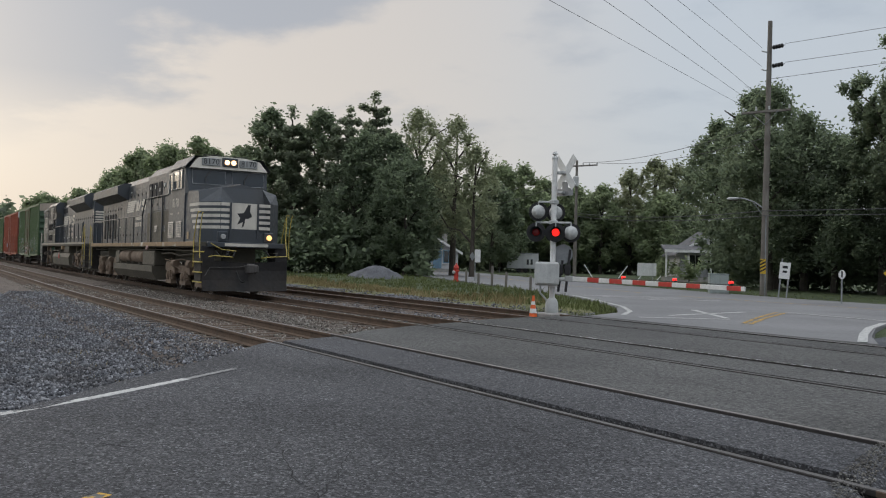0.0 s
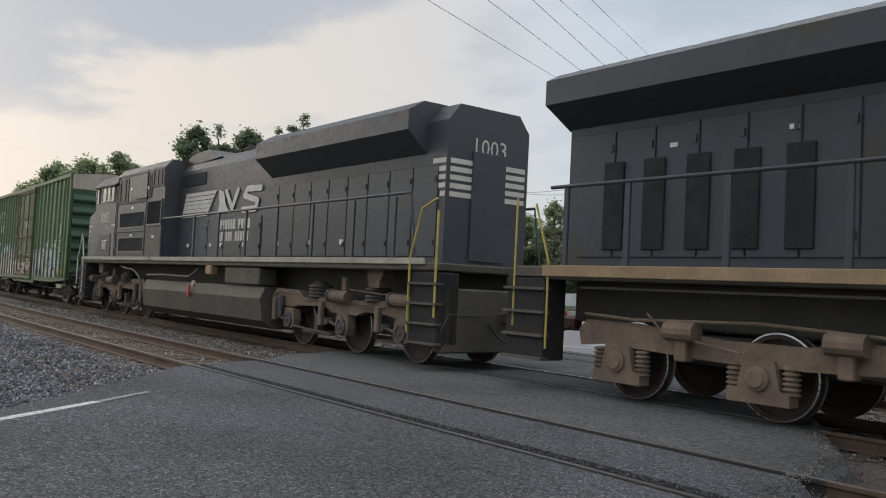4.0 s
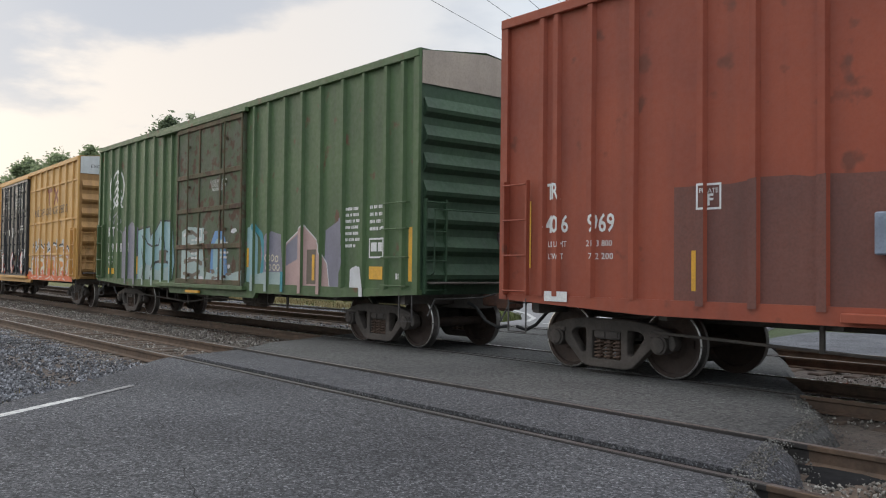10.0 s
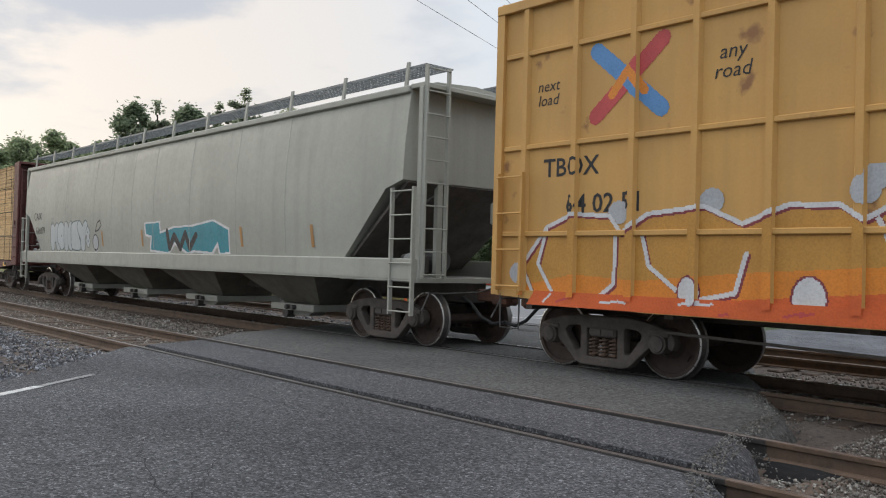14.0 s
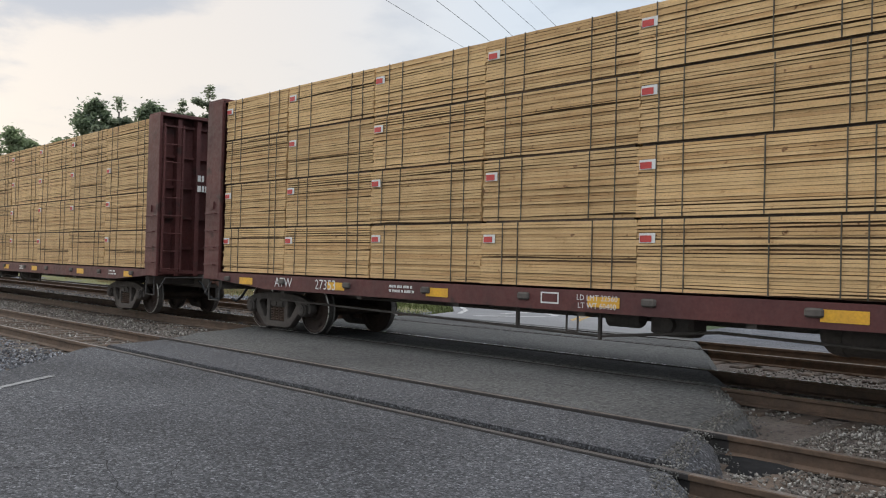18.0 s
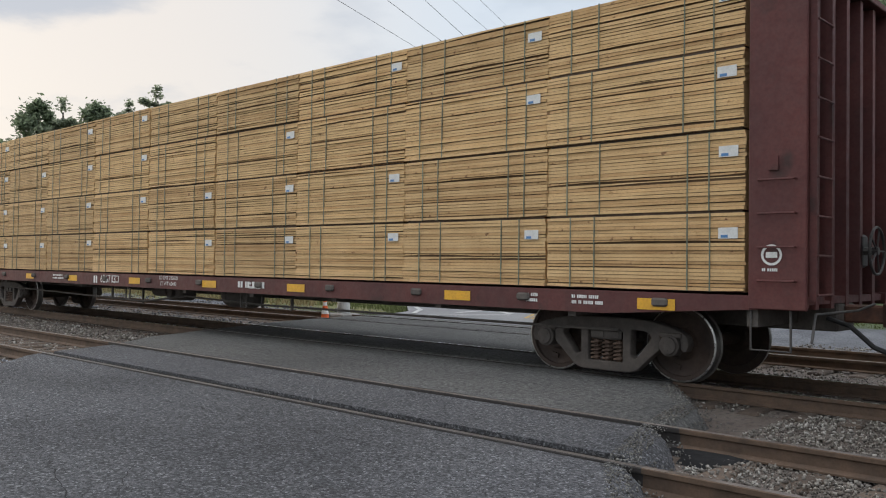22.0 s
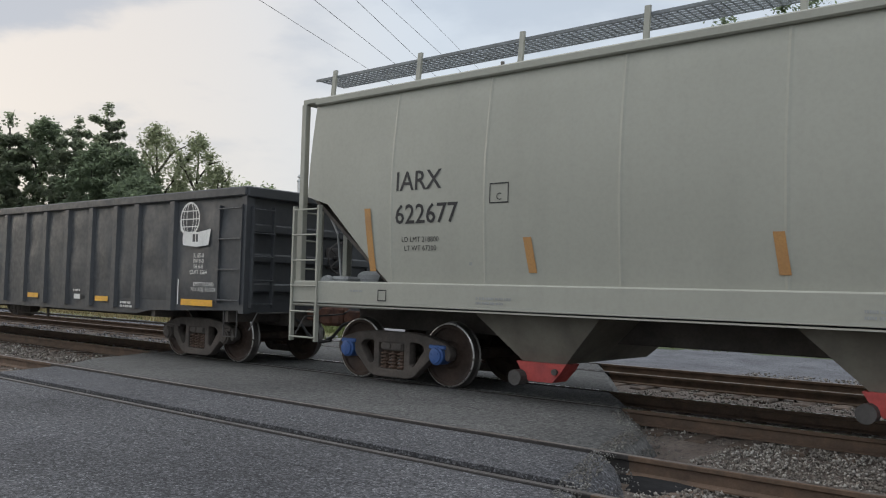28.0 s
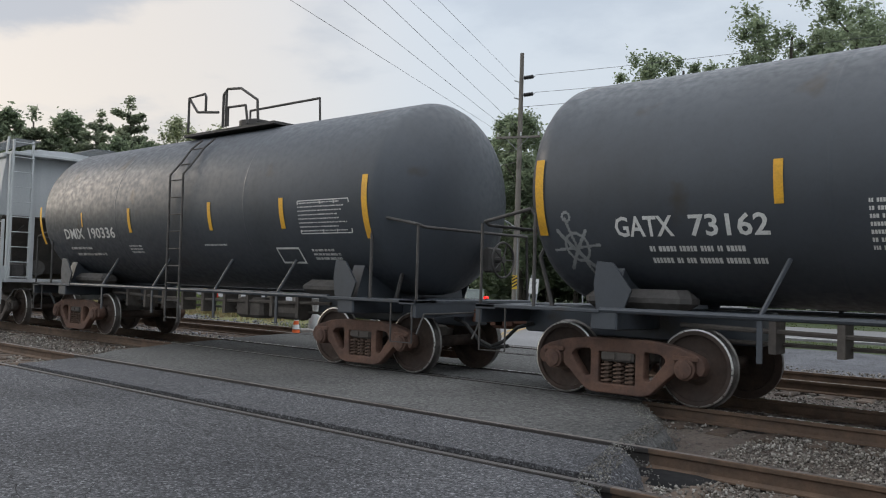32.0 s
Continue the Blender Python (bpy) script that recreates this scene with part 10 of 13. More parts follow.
def locomotive_trailing():
    car = thing("locomotive", "black diesel locomotive running backwards behind the lead engine", "locomotive", "locomotives of the train")
    CARS.append((car, -62.7))
    s = Shape()
    s.box(-10.3, 11.0, -1.50, 1.50, 1.68, 1.82, 0.02)
    s.box(-10.0, 10.4, -0.6, 0.6, 1.0, 1.70, 0.03)
    part("platform", s, LOCO_LOW, car)
    for side in (-1, 1):
        st = Shape().box(-10.1, 10.6, *sorted((side * 1.50, side * 1.54)), 1.785, 1.895, 0.008)
        part("side_sill", st, SILL_WHITE, car, "dirty white sill stripe")
    h = Shape()
    h.extrude([(-0.98, 1.82), (0.98, 1.82), (0.98, 4.40), (0.72, 4.72), (-0.72, 4.72), (-0.98, 4.40)], "x", -2.4, 10.4)
    part("hood", h, LOCO, car)
    h = Shape()
    h.extrude([(-1.46, 1.82), (1.46, 1.82), (1.46, 4.56), (1.28, 4.76), (-1.28, 4.76), (-1.46, 4.56)], "x", -6.6, -2.25)
    part("equipment_cabinet", h, LOCO, car)
    hp = Shape()
    hp.extrude([(-2.3, 4.6), (-2.25, 4.84), (-1.6, 4.96), (-0.7, 4.97), (0.1, 4.70)], "y", -0.8, 0.8)
    part("exhaust_hump", hp, LOCO, car)
    w = Shape()
    w.extrude([(-0.95, 3.80), (0.95, 3.80), (1.44, 4.22), (1.44, 4.58), (1.1, 4.79), (-1.1, 4.79), (-1.44, 4.58), (-1.44, 4.22)], "x", 3.6, 9.8)
    part("radiator_wing", w, LOCO, car)
    for i in range(3):
        g = Shape().lathe([(4.79, 0.75), (4.85, 0.75), (4.85, 0.0)], "z", 20, (4.8 + 2.0 * i, 0, 0))
        part("fan", g, GRILLE, car)
    hood_doors(car, 3.3, 10.2, 1.95, 3.6, 0.98, 9)
    hood_doors(car, -2.2, 3.2, 1.95, 2.95, 0.98, 5)
    for x0, x1, z0, z1 in ((-6.1, -3.8, 2.84, 3.28), (-6.1, -3.8, 2.08, 2.48), (-3.55, -2.42, 2.88, 3.55)):
        f = Shape()
        for a, b, c, d in ((x0 - 0.06, x1 + 0.06, z0 - 0.06, z0), (x0 - 0.06, x1 + 0.06, z1, z1 + 0.06), (x0 - 0.06, x0, z0, z1), (x1, x1 + 0.06, z0, z1)):
            f.box(a, b, -1.50, -1.46, c, d)
        fr = part("grille_frame", f, LOCO, car)
        g = Shape()
        g.box(x0, x1, -1.475, -1.46, z0, z1)
        for i in range(int((x1 - x0) / 0.035)):
            g.box(x0 + i * 0.035, x0 + i * 0.035 + 0.012, -1.482, -1.475, z0, z1)
        part("grille", g, GRILLE, fr)
    for a, b, c, d, m in ((-6.42, -3.78, 1.86, 2.68, LOCO_DUST), (-6.42, -3.78, 2.72, 3.58, LOCO), (-3.69, -2.28, 1.86, 2.80, LOCO_DUST), (-5.42, -3.78, 3.64, 4.44, LOCO), (-6.55, -3.8, 4.48, 4.55, LOCO)):
        pnl = Shape().box(a, b, -1.478, -1.45, c, d, 0.01)
        part("cabinet_panel", pnl, m, car)
    for x in (-3.74, -6.52):
        part("corner_post", Shape().box(x - 0.035, x + 0.035, -1.492, -1.45, 1.86, 4.5, 0.008), LOCO, car)
    for z in (2.70, 3.61):
        part("drip_rail", Shape().box(-6.46, -3.72, -1.50, -1.45, z - 0.018, z + 0.018, 0.006), LOCO, car)
    # flat black plates stand in for the shade inside the recessed intakes
    for k, (x0, x1, z0, z1, n) in enumerate(((-6.46, -5.48, 3.64, 4.42, 2), (-3.56, -3.32, 3.70, 4.40, 1), (-3.28, -2.30, 3.98, 4.52, 3))):
        mouth = part("vent_panel", Shape().box(x0, x1, -1.484, -1.45, z0, z1, 0.006), DEEP_BLACK, car, "air intake, the shade of its opening painted as a flat black plate")
        for i in range(n):
            x = x0 + (x1 - x0) * (i + 0.5) / n
            part("vent_bar", Shape().box(x - 0.02, x + 0.02, -1.496, -1.48, z0 + 0.05, z1 - 0.05), GRILLE, mouth)
    part("intake_ledge", Shape().box(-4.66, -3.56, -1.53, -1.46, 3.69, 3.73, 0.008), LOCO, car)
    for i in range(9):
        part("roof_bolt", Shape().box(-6.3 + 0.45 * i, -6.22 + 0.45 * i, -1.2, -1.12, 4.75, 4.80, 0.01), LOCO, car)
    dv = Shape().box(-2.2, -0.4, -1.0, -0.97, 3.95, 4.3, 0.01)
    part("vent_panel", dv, GRILLE, car)
    # cab and nose at the trailing end
    c = Shape()
    c.extrude([(-1.50, 1.82), (1.50, 1.82), (1.50, 4.22), (1.2, 4.56), (0.5, 4.66), (-0.5, 4.66), (-1.2, 4.56), (-1.50, 4.22)], "x", -8.86, -6.6)
    part("cab", c, LOCO, car)
    ce = Shape()
    for dz in (0.0, 0.04):
        ce.rings([[(x, -1.58, 4.24 + dz), (x, -1.18, 4.62 + dz), (x, 1.18, 4.62 + dz), (x, 1.58, 4.24 + dz)] for x in (-9.1, -6.55)], closed=False, caps=False)
    part("cab_roof", ce, ROOF_GREY, car, "dusty grey cab roof")
    for x0, x1 in ((-8.80, -8.46), (-8.14, -7.66), (-7.64, -7.24), (-7.19, -6.77)):
        window(car, x0, x1, 3.74, 4.26, -1.51)
    n = Shape()
    n.rings([[(x, -wd, 1.82), (x, -wd, zt), (x, 0, zr), (x, wd, zt), (x, wd, 1.82)] for x, wd, zt, zr in ((-8.84, 1.46, 3.55, 3.65), (-9.8, 1.42, 3.30, 3.40), (-10.25, 1.15, 3.1, 3.15))])
    nose = part("nose", n, LOCO, car)
    side_y = lambda x, z: -1.46 + (-8.84 - x) / 0.96 * 0.04 if x > -9.8 else -1.42 + (-9.8 - x) / 0.45 * 0.27
    tr = []
    for i in range(5):
        z = 3.02 - 0.17 * i
        for a, b in ((-10.24, -9.8), (-9.8, -9.45 + (0 if i else 0.12) - 0.08 * i)):
            tr += rect(a, b, z - 0.10, z)
    lay(nose, "nose_stripe", tr, SILL_WHITE, side_y, 3, "white nose stripe")
    louvre(car, -7.85, -7.25, 2.12, 2.5, -1.505, 6)
    hatch = Shape()
    hatch.extrude([(-8.7, 1.86), (-8.1, 2.62), (-7.0, 2.66), (-6.98, 1.86)], "y", -1.515, -1.50)
    part("cab_hatch", hatch, LOCO_DUST, car)
    # long-hood end
    ends = Shape()
    for i in range(5):
        z = 3.72 - 0.15 * i
        ends.box(10.0 + 0.06 * i, 10.38, -0.987, -0.982, z - 0.09, z)
        ends.box(10.402, 10.407, -0.9, 0.9, z - 0.09, z)
    part("hood_stripe", ends, CREAM, car, "white stripe on the hood end")
    cap = Shape().box(10.40, 10.44, -0.4, 0.4, 1.9, 3.9, 0.01)
    part("end_door", cap, LOCO, car)
    lay(car, "lettering", lettering("1003", -7.76, 3.2, 0.34, bold=0.008), CREAM, [(-20, 20, -1.502)], 3)
    end_lettering(car, 10.41, [("1003", 0.0, 3.98, 0.30)], CREAM)
    lay(car, "small_print", bars(-7.55, 2.95, 0.25, 1, 0.12) + bars(-6.95, 2.97, 0.45, 1, 0.05, 0.02, 3), CREAM, [(-20, 20, -1.502)], 3)
    cv = striped_logo(car, -2.0, 3.1, 3.05, 3.75, -0.99, None)
    cv.draw(bars(0.75, 2.90, 2.1, 1, 0.24, 0.05, 3) + bars(0.65, 2.58, 2.4, 1, 0.24, 0.05, 4), CREAM)
    cv.emit(car, [(-20, 20, -1.007)], "logo", "white striped logo shapes")
    horn = Shape()
    for dx, dy in ((0.0, -0.5), (0.5, -0.42)):
        horn.lathe([(0.9 + dx, 0.03), (1.15 + dx, 0.04), (1.3 + dx, 0.11)], "x", 12, (0, dy, 4.86))
    horn.box(1.0, 1.9, -0.55, -0.35, 4.70, 4.80)
    part("air_horn", horn, IRON, car)
    soot = Canvas(-6.6, -3.6, 3.5, 4.42, 0.02)
    for line, wd in (([(-6.3, 3.8), (-6.28, 4.32)], 0.2), ([(-6.05, 3.85), (-6.02, 4.36)], 0.3), ([(-5.75, 3.9), (-5.72, 4.34)], 0.24), ([(-5.13, 3.66), (-5.1, 4.05)], 0.13), ([(-4.95, 3.68), (-4.92, 4.05)], 0.09), ([(-5.24, 4.06), (-4.9, 4.04)], 0.09), ([(-4.5, 3.72), (-4.5, 4.2)], 0.16), ([(-4.4, 3.75), (-3.85, 3.7)], 0.14), ([(-4.3, 4.1), (-3.85, 4.08)], 0.2), ([(-3.9, 3.7), (-3.9, 4.1)], 0.13)):
        soot.draw(stroke(line, wd), DEEP_BLACK)
    soot.emit(car, [(-20, 20, -1.462)], "touch_up", "soot-black paint touch-up")
    for x, z in ((-5.0, 3.44), (-5.0, 2.56), (-3.0, 2.5), (-3.6, 4.0), (-5.2, 4.05)):
        g = Shape().box(x - 0.09, x + 0.09, -1.482, -1.47, z - 0.04, z + 0.04)
        part("warning_label", g, WHITE, car)
    for x in (-1.4, 0.2, 0.9, 2.3, 4.1, 5.7, 7.0):
        g = Shape().box(x - 0.07, x + 0.07, -1.018, -1.0, 2.2, 2.3)
        part("warning_label", g, WHITE, car)
    t = Shape()
    t.extrude([(-1.50, 0.95), (-1.42, 0.45), (-1.1, 0.26), (1.1, 0.26), (1.42, 0.45), (1.50, 0.95), (1.38, 1.22), (-1.38, 1.22)], "x", -3.56, 4.4)
    part("fuel_tank", t, LOCO_LOW, car)
    bx = Shape().box(2.3, 4.2, -1.46, -1.0, 1.25, 1.66, 0.03)
    part("battery_box", bx, LOCO_LOW, car)
    eb = Shape().box(1.2, 1.55, -1.52, -1.3, 1.45, 1.68, 0.02)
    part("junction_box", eb, SILL_TAN, car)
    fc = Shape().lathe([(-1.60, 0.0), (-1.60, 0.08), (-1.54, 0.08), (-1.54, 0.0)], "y", 14, (0.6, 0, 1.2))
    part("fuel_cap", fc, G_PINK, car)
    gg = Shape().box(0.16, 0.24, -1.56, -1.50, 0.85, 1.15, 0.01)
    part("sight_glass", gg, RED_TAG, car)
    pl = Shape()
    pl.pipe([(-3.4, -1.42, 1.36), (-2.0, -1.46, 1.38), (0.0, -1.46, 1.36), (0.4, -1.44, 1.5), (0.6, -1.42, 1.64)], 0.035, 8)
    pl.pipe([(-6.2, -1.35, 1.60), (-5.3, -1.46, 1.53), (-4.6, -1.5, 1.51), (-4.2, -1.5, 1.42), (-3.9, -1.5, 1.28), (-3.68, -1.5, 1.08), (-3.6, -1.5, 0.75), (-3.62, -1.5, 0.5), (-3.8, -1.48, 0.34), (-4.25, -1.45, 0.24)], 0.028, 8)
    part("conduit", pl, LOCO_LOW, car)
    for f in (-1, 1):
        step_well(car, -9.6 if f < 0 else 10.2, f, -1.5)
        step_well(car, -9.6 if f < 0 else 10.2, f, 1.05)
        coupler_gear(car, 10.9, f, 0.92)
    part("pilot", Shape().box(-10.6, -10.3, -1.35, 1.35, 0.3, 1.4, 0.03), LOCO_LOW, car)
    part("pilot", Shape().box(10.7, 11.0, -1.35, 1.35, 0.3, 1.4, 0.03), LOCO_LOW, car)
    for pts, m in (([(-9.9, 0.6), (-9.9, 1.9), (-10.1, 2.6)], CREAM), ([(-10.6, 0.9), (-10.6, 1.8), (-10.2, 2.7)], CREAM), ([(10.2, 0.6), (10.2, 1.9), (10.5, 2.75), (10.9, 2.9)], HANDRAIL_YELLOW), ([(10.95, 0.9), (10.95, 1.8), (10.95, 2.7)], HANDRAIL_YELLOW)):
        s = Shape().pipe([(x, -1.53, z) for x, z in pts], 0.022, 8)
        part("grab_rail", s, m, car)
    handrail(car, [(-2.2, 1.85), (-2.2, 3.0), (10.1, 3.05), (10.3, 1.9)], [(x, 3.0) for x in (0.2, 1.8, 3.4, 5.0, 6.6, 8.2, 9.6)], -1.50)
    handrail(car, [(-2.2, 1.85), (-2.2, 3.0), (10.1, 3.05), (10.3, 1.9)], [(x, 3.0) for x in (1.8, 5.0, 8.2)], 1.50)
    cast_truck(car, -7.33, 1)
    cast_truck(car, 7.5, -1)


locomotive_lead()
locomotive_trailing()

# ---- surroundings: materials ----
def leafy(name, col, col2, rough, scale, fine):
    """Leaves that let some light through."""
    m = surface(name, col, col2, rough, scale=scale, fine=fine)
    nt = m.node_tree
    b, out = nt.nodes["Principled BSDF"], nt.nodes["Material Output"]
    t, mix = nt.nodes.new("ShaderNodeBsdfTranslucent"), nt.nodes.new("ShaderNodeMixShader")
    t.inputs["Color"].default_value = (col[0] * 3.4, col[1] * 3.3, col[2] * 2.9, 1)
    mix.inputs[0].default_value = 0.58
    nt.links.new(b.outputs[0], mix.inputs[1])
    nt.links.new(t.outputs[0], mix.inputs[2])
    nt.links.new(mix.outputs[0], out.inputs[0])
    return m


LEAF = leafy("leaf_green", (0.115, 0.14, 0.090), (0.095, 0.12, 0.074), 0.75, scale=0.35, fine=3)
LEAF_DARK = leafy("dark_leaf_green", (0.086, 0.108, 0.076), (0.070, 0.090, 0.063), 0.75, scale=0.35, fine=3)
NEEDLE = leafy("pine_needle_green", (0.108, 0.125, 0.095), (0.088, 0.104, 0.078), 0.8, scale=0.5, fine=4)
LEAF_PALE = leafy("pale_leaf_green", (0.13, 0.145, 0.10), (0.105, 0.12, 0.08), 0.75, scale=0.35, fine=3)
BARK = surface("tree_bark", (0.085, 0.072, 0.060), (0.045, 0.038, 0.032), 0.95, scale=2, fine=18, bump=0.03, bump_scale=8)
WEED = surface("weed_green", (0.115, 0.135, 0.045), (0.075, 0.095, 0.030), 0.9, scale=0.3, fine=2)
STRAW = surface("dry_weed_straw", (0.26, 0.21, 0.105), (0.17, 0.13, 0.06), 0.9, scale=0.3, fine=2)
POLE_WOOD = surface("weathered_pole_wood", (0.20, 0.185, 0.165), (0.13, 0.115, 0.10), 0.9, scale=1.5, fine=30, streak=0.5, bump=0.006, bump_scale=25)
WIRE = surface("wire_black", (0.08, 0.08, 0.085), rough=0.6)
SIGNAL_GREY = surface("aluminium_paint", (0.50, 0.51, 0.50), (0.40, 0.41, 0.41), 0.55, 0.1, scale=4, fine=30, streak=0.25)
SIGN_WHITE = surface("white_sign_sheet", (0.72, 0.72, 0.70), (0.60, 0.60, 0.59), 0.5, scale=5, fine=30, streak=0.2)
SIGN_BACK = surface("bare_sign_back", (0.30, 0.31, 0.32), (0.22, 0.23, 0.24), 0.5, 0.4, scale=4, fine=30)
SIGN_BLACK = surface("black_signal_paint", (0.02, 0.02, 0.022), rough=0.6)
SIGN_YELLOW = surface("yellow_sign_sheet", (0.65, 0.42, 0.03), (0.5, 0.32, 0.03), 0.5, scale=5)
SIGN_RED = surface("red_reflective_sheet", (0.52, 0.035, 0.025), (0.40, 0.03, 0.02), 0.5, scale=5)
CONE_ORANGE = surface("cone_orange", (0.75, 0.14, 0.03), (0.6, 0.10, 0.03), 0.6, scale=8)
CONCRETE = surface("weathered_concrete", (0.36, 0.35, 0.33), (0.24, 0.23, 0.22), 0.9, scale=3, fine=30, bump=0.006, bump_scale=40)
SIDING = surface("white_painted_siding", (0.55, 0.56, 0.57), (0.45, 0.46, 0.47), 0.7, scale=1, fine=12, streak=0.2)
BLUE_PAINT = surface("blue_painted_trim", (0.16, 0.27, 0.36), (0.12, 0.20, 0.28), 0.6, scale=2)
SHINGLE = surface("grey_roof_shingle", (0.13, 0.13, 0.135), (0.085, 0.085, 0.09), 0.9, scale=1, fine=15, bump=0.01, bump_scale=20)
WINDOW_DARK = surface("dark_window_glass", (0.02, 0.024, 0.028), rough=0.08, clear=1.0)
HYDRANT = surface("hydrant_red_paint", (0.55, 0.05, 0.03), (0.42, 0.04, 0.03), 0.5, scale=6)
CABINET = surface("utility_cabinet_green_grey", (0.30, 0.34, 0.32), (0.24, 0.27, 0.26), 0.6, scale=3, streak=0.3)
LAMP_RED = glow("lit_red_lens", (0.95, 0.02, 0.015), 1.5)
LAMP_DIM = surface("unlit_red_lens", (0.35, 0.02, 0.02), rough=0.2)


def polar(az, dist):
    a = radians(az)
    return dist * math.sin(a), dist * math.cos(a)


def tilted(e, n):
    """A pose frame with x along e and z up, y along n."""
    m = Matrix.Identity(4)
    m.col[0][:3] = e
    m.col[1][:3] = n
    return m


# ---- trees ----
def leaf_mesh(name, centres, radii, per, size, seed, droop=0.0, flat=1.0):
    """A crown of many small leaf sprays round clump centres; hollow inside, ragged outside."""
    rng = np.random.default_rng(seed)
    C, R = np.array(centres, float), np.array(radii, float)
    n = len(C) * per
    d = rng.normal(size=(n, 3))
    d /= np.linalg.norm(d, axis=1, keepdims=True)
    rad = np.clip(np.abs(rng.normal(0.55, 0.42, (n, 1))), 0, 1.4)
    p = np.repeat(C, per, 0) + d * rad * np.repeat(R, per)[:, None] * np.array((1, 1, flat))
    p[:, 2] -= droop * rng.random(n) ** 2
    a = rng.normal(size=(n, 3)) * np.array((1, 1, 0.6))
    a /= np.linalg.norm(a, axis=1, keepdims=True)
    b = np.cross(a, rng.normal(size=(n, 3)))
    b /= np.linalg.norm(b, axis=1, keepdims=True)
    s = size * rng.uniform(0.55, 1.3, (n, 1))
    v = np.stack([p - a * s, p - b * s * 0.45, p + a * s, p + b * s * 0.5], 1).reshape(-1, 3)
    me = bpy.data.meshes.new(name)
    me.vertices.add(n * 4)
    me.vertices.foreach_set("co", v.ravel())
    me.loops.add(n * 4)
    me.loops.foreach_set("vertex_index", np.arange(n * 4, dtype=np.int32))
    me.polygons.add(n)
    me.polygons.foreach_set("loop_start", np.arange(0, n * 4, 4, dtype=np.int32))
    me.update(calc_edges=True)
    return me


def tapered(shape, pts, r0, r1, seg=7):
    """A limb that thins along its points."""
    pts = [Vector(p) for p in pts]
    rings = []
    for i, p in enumerate(pts):
        d = (pts[min(i + 1, len(pts) - 1)] - pts[max(i - 1, 0)]).normalized()
        a = d.orthogonal().normalized()
        b = d.cross(a)
        r = r0 + (r1 - r0) * i / (len(pts) - 1)
        rings.append([p + (a * math.cos(t) + b * math.sin(t)) * r for t in (2 * math.pi * k / seg for k in range(seg))])
    return shape.rings(rings)


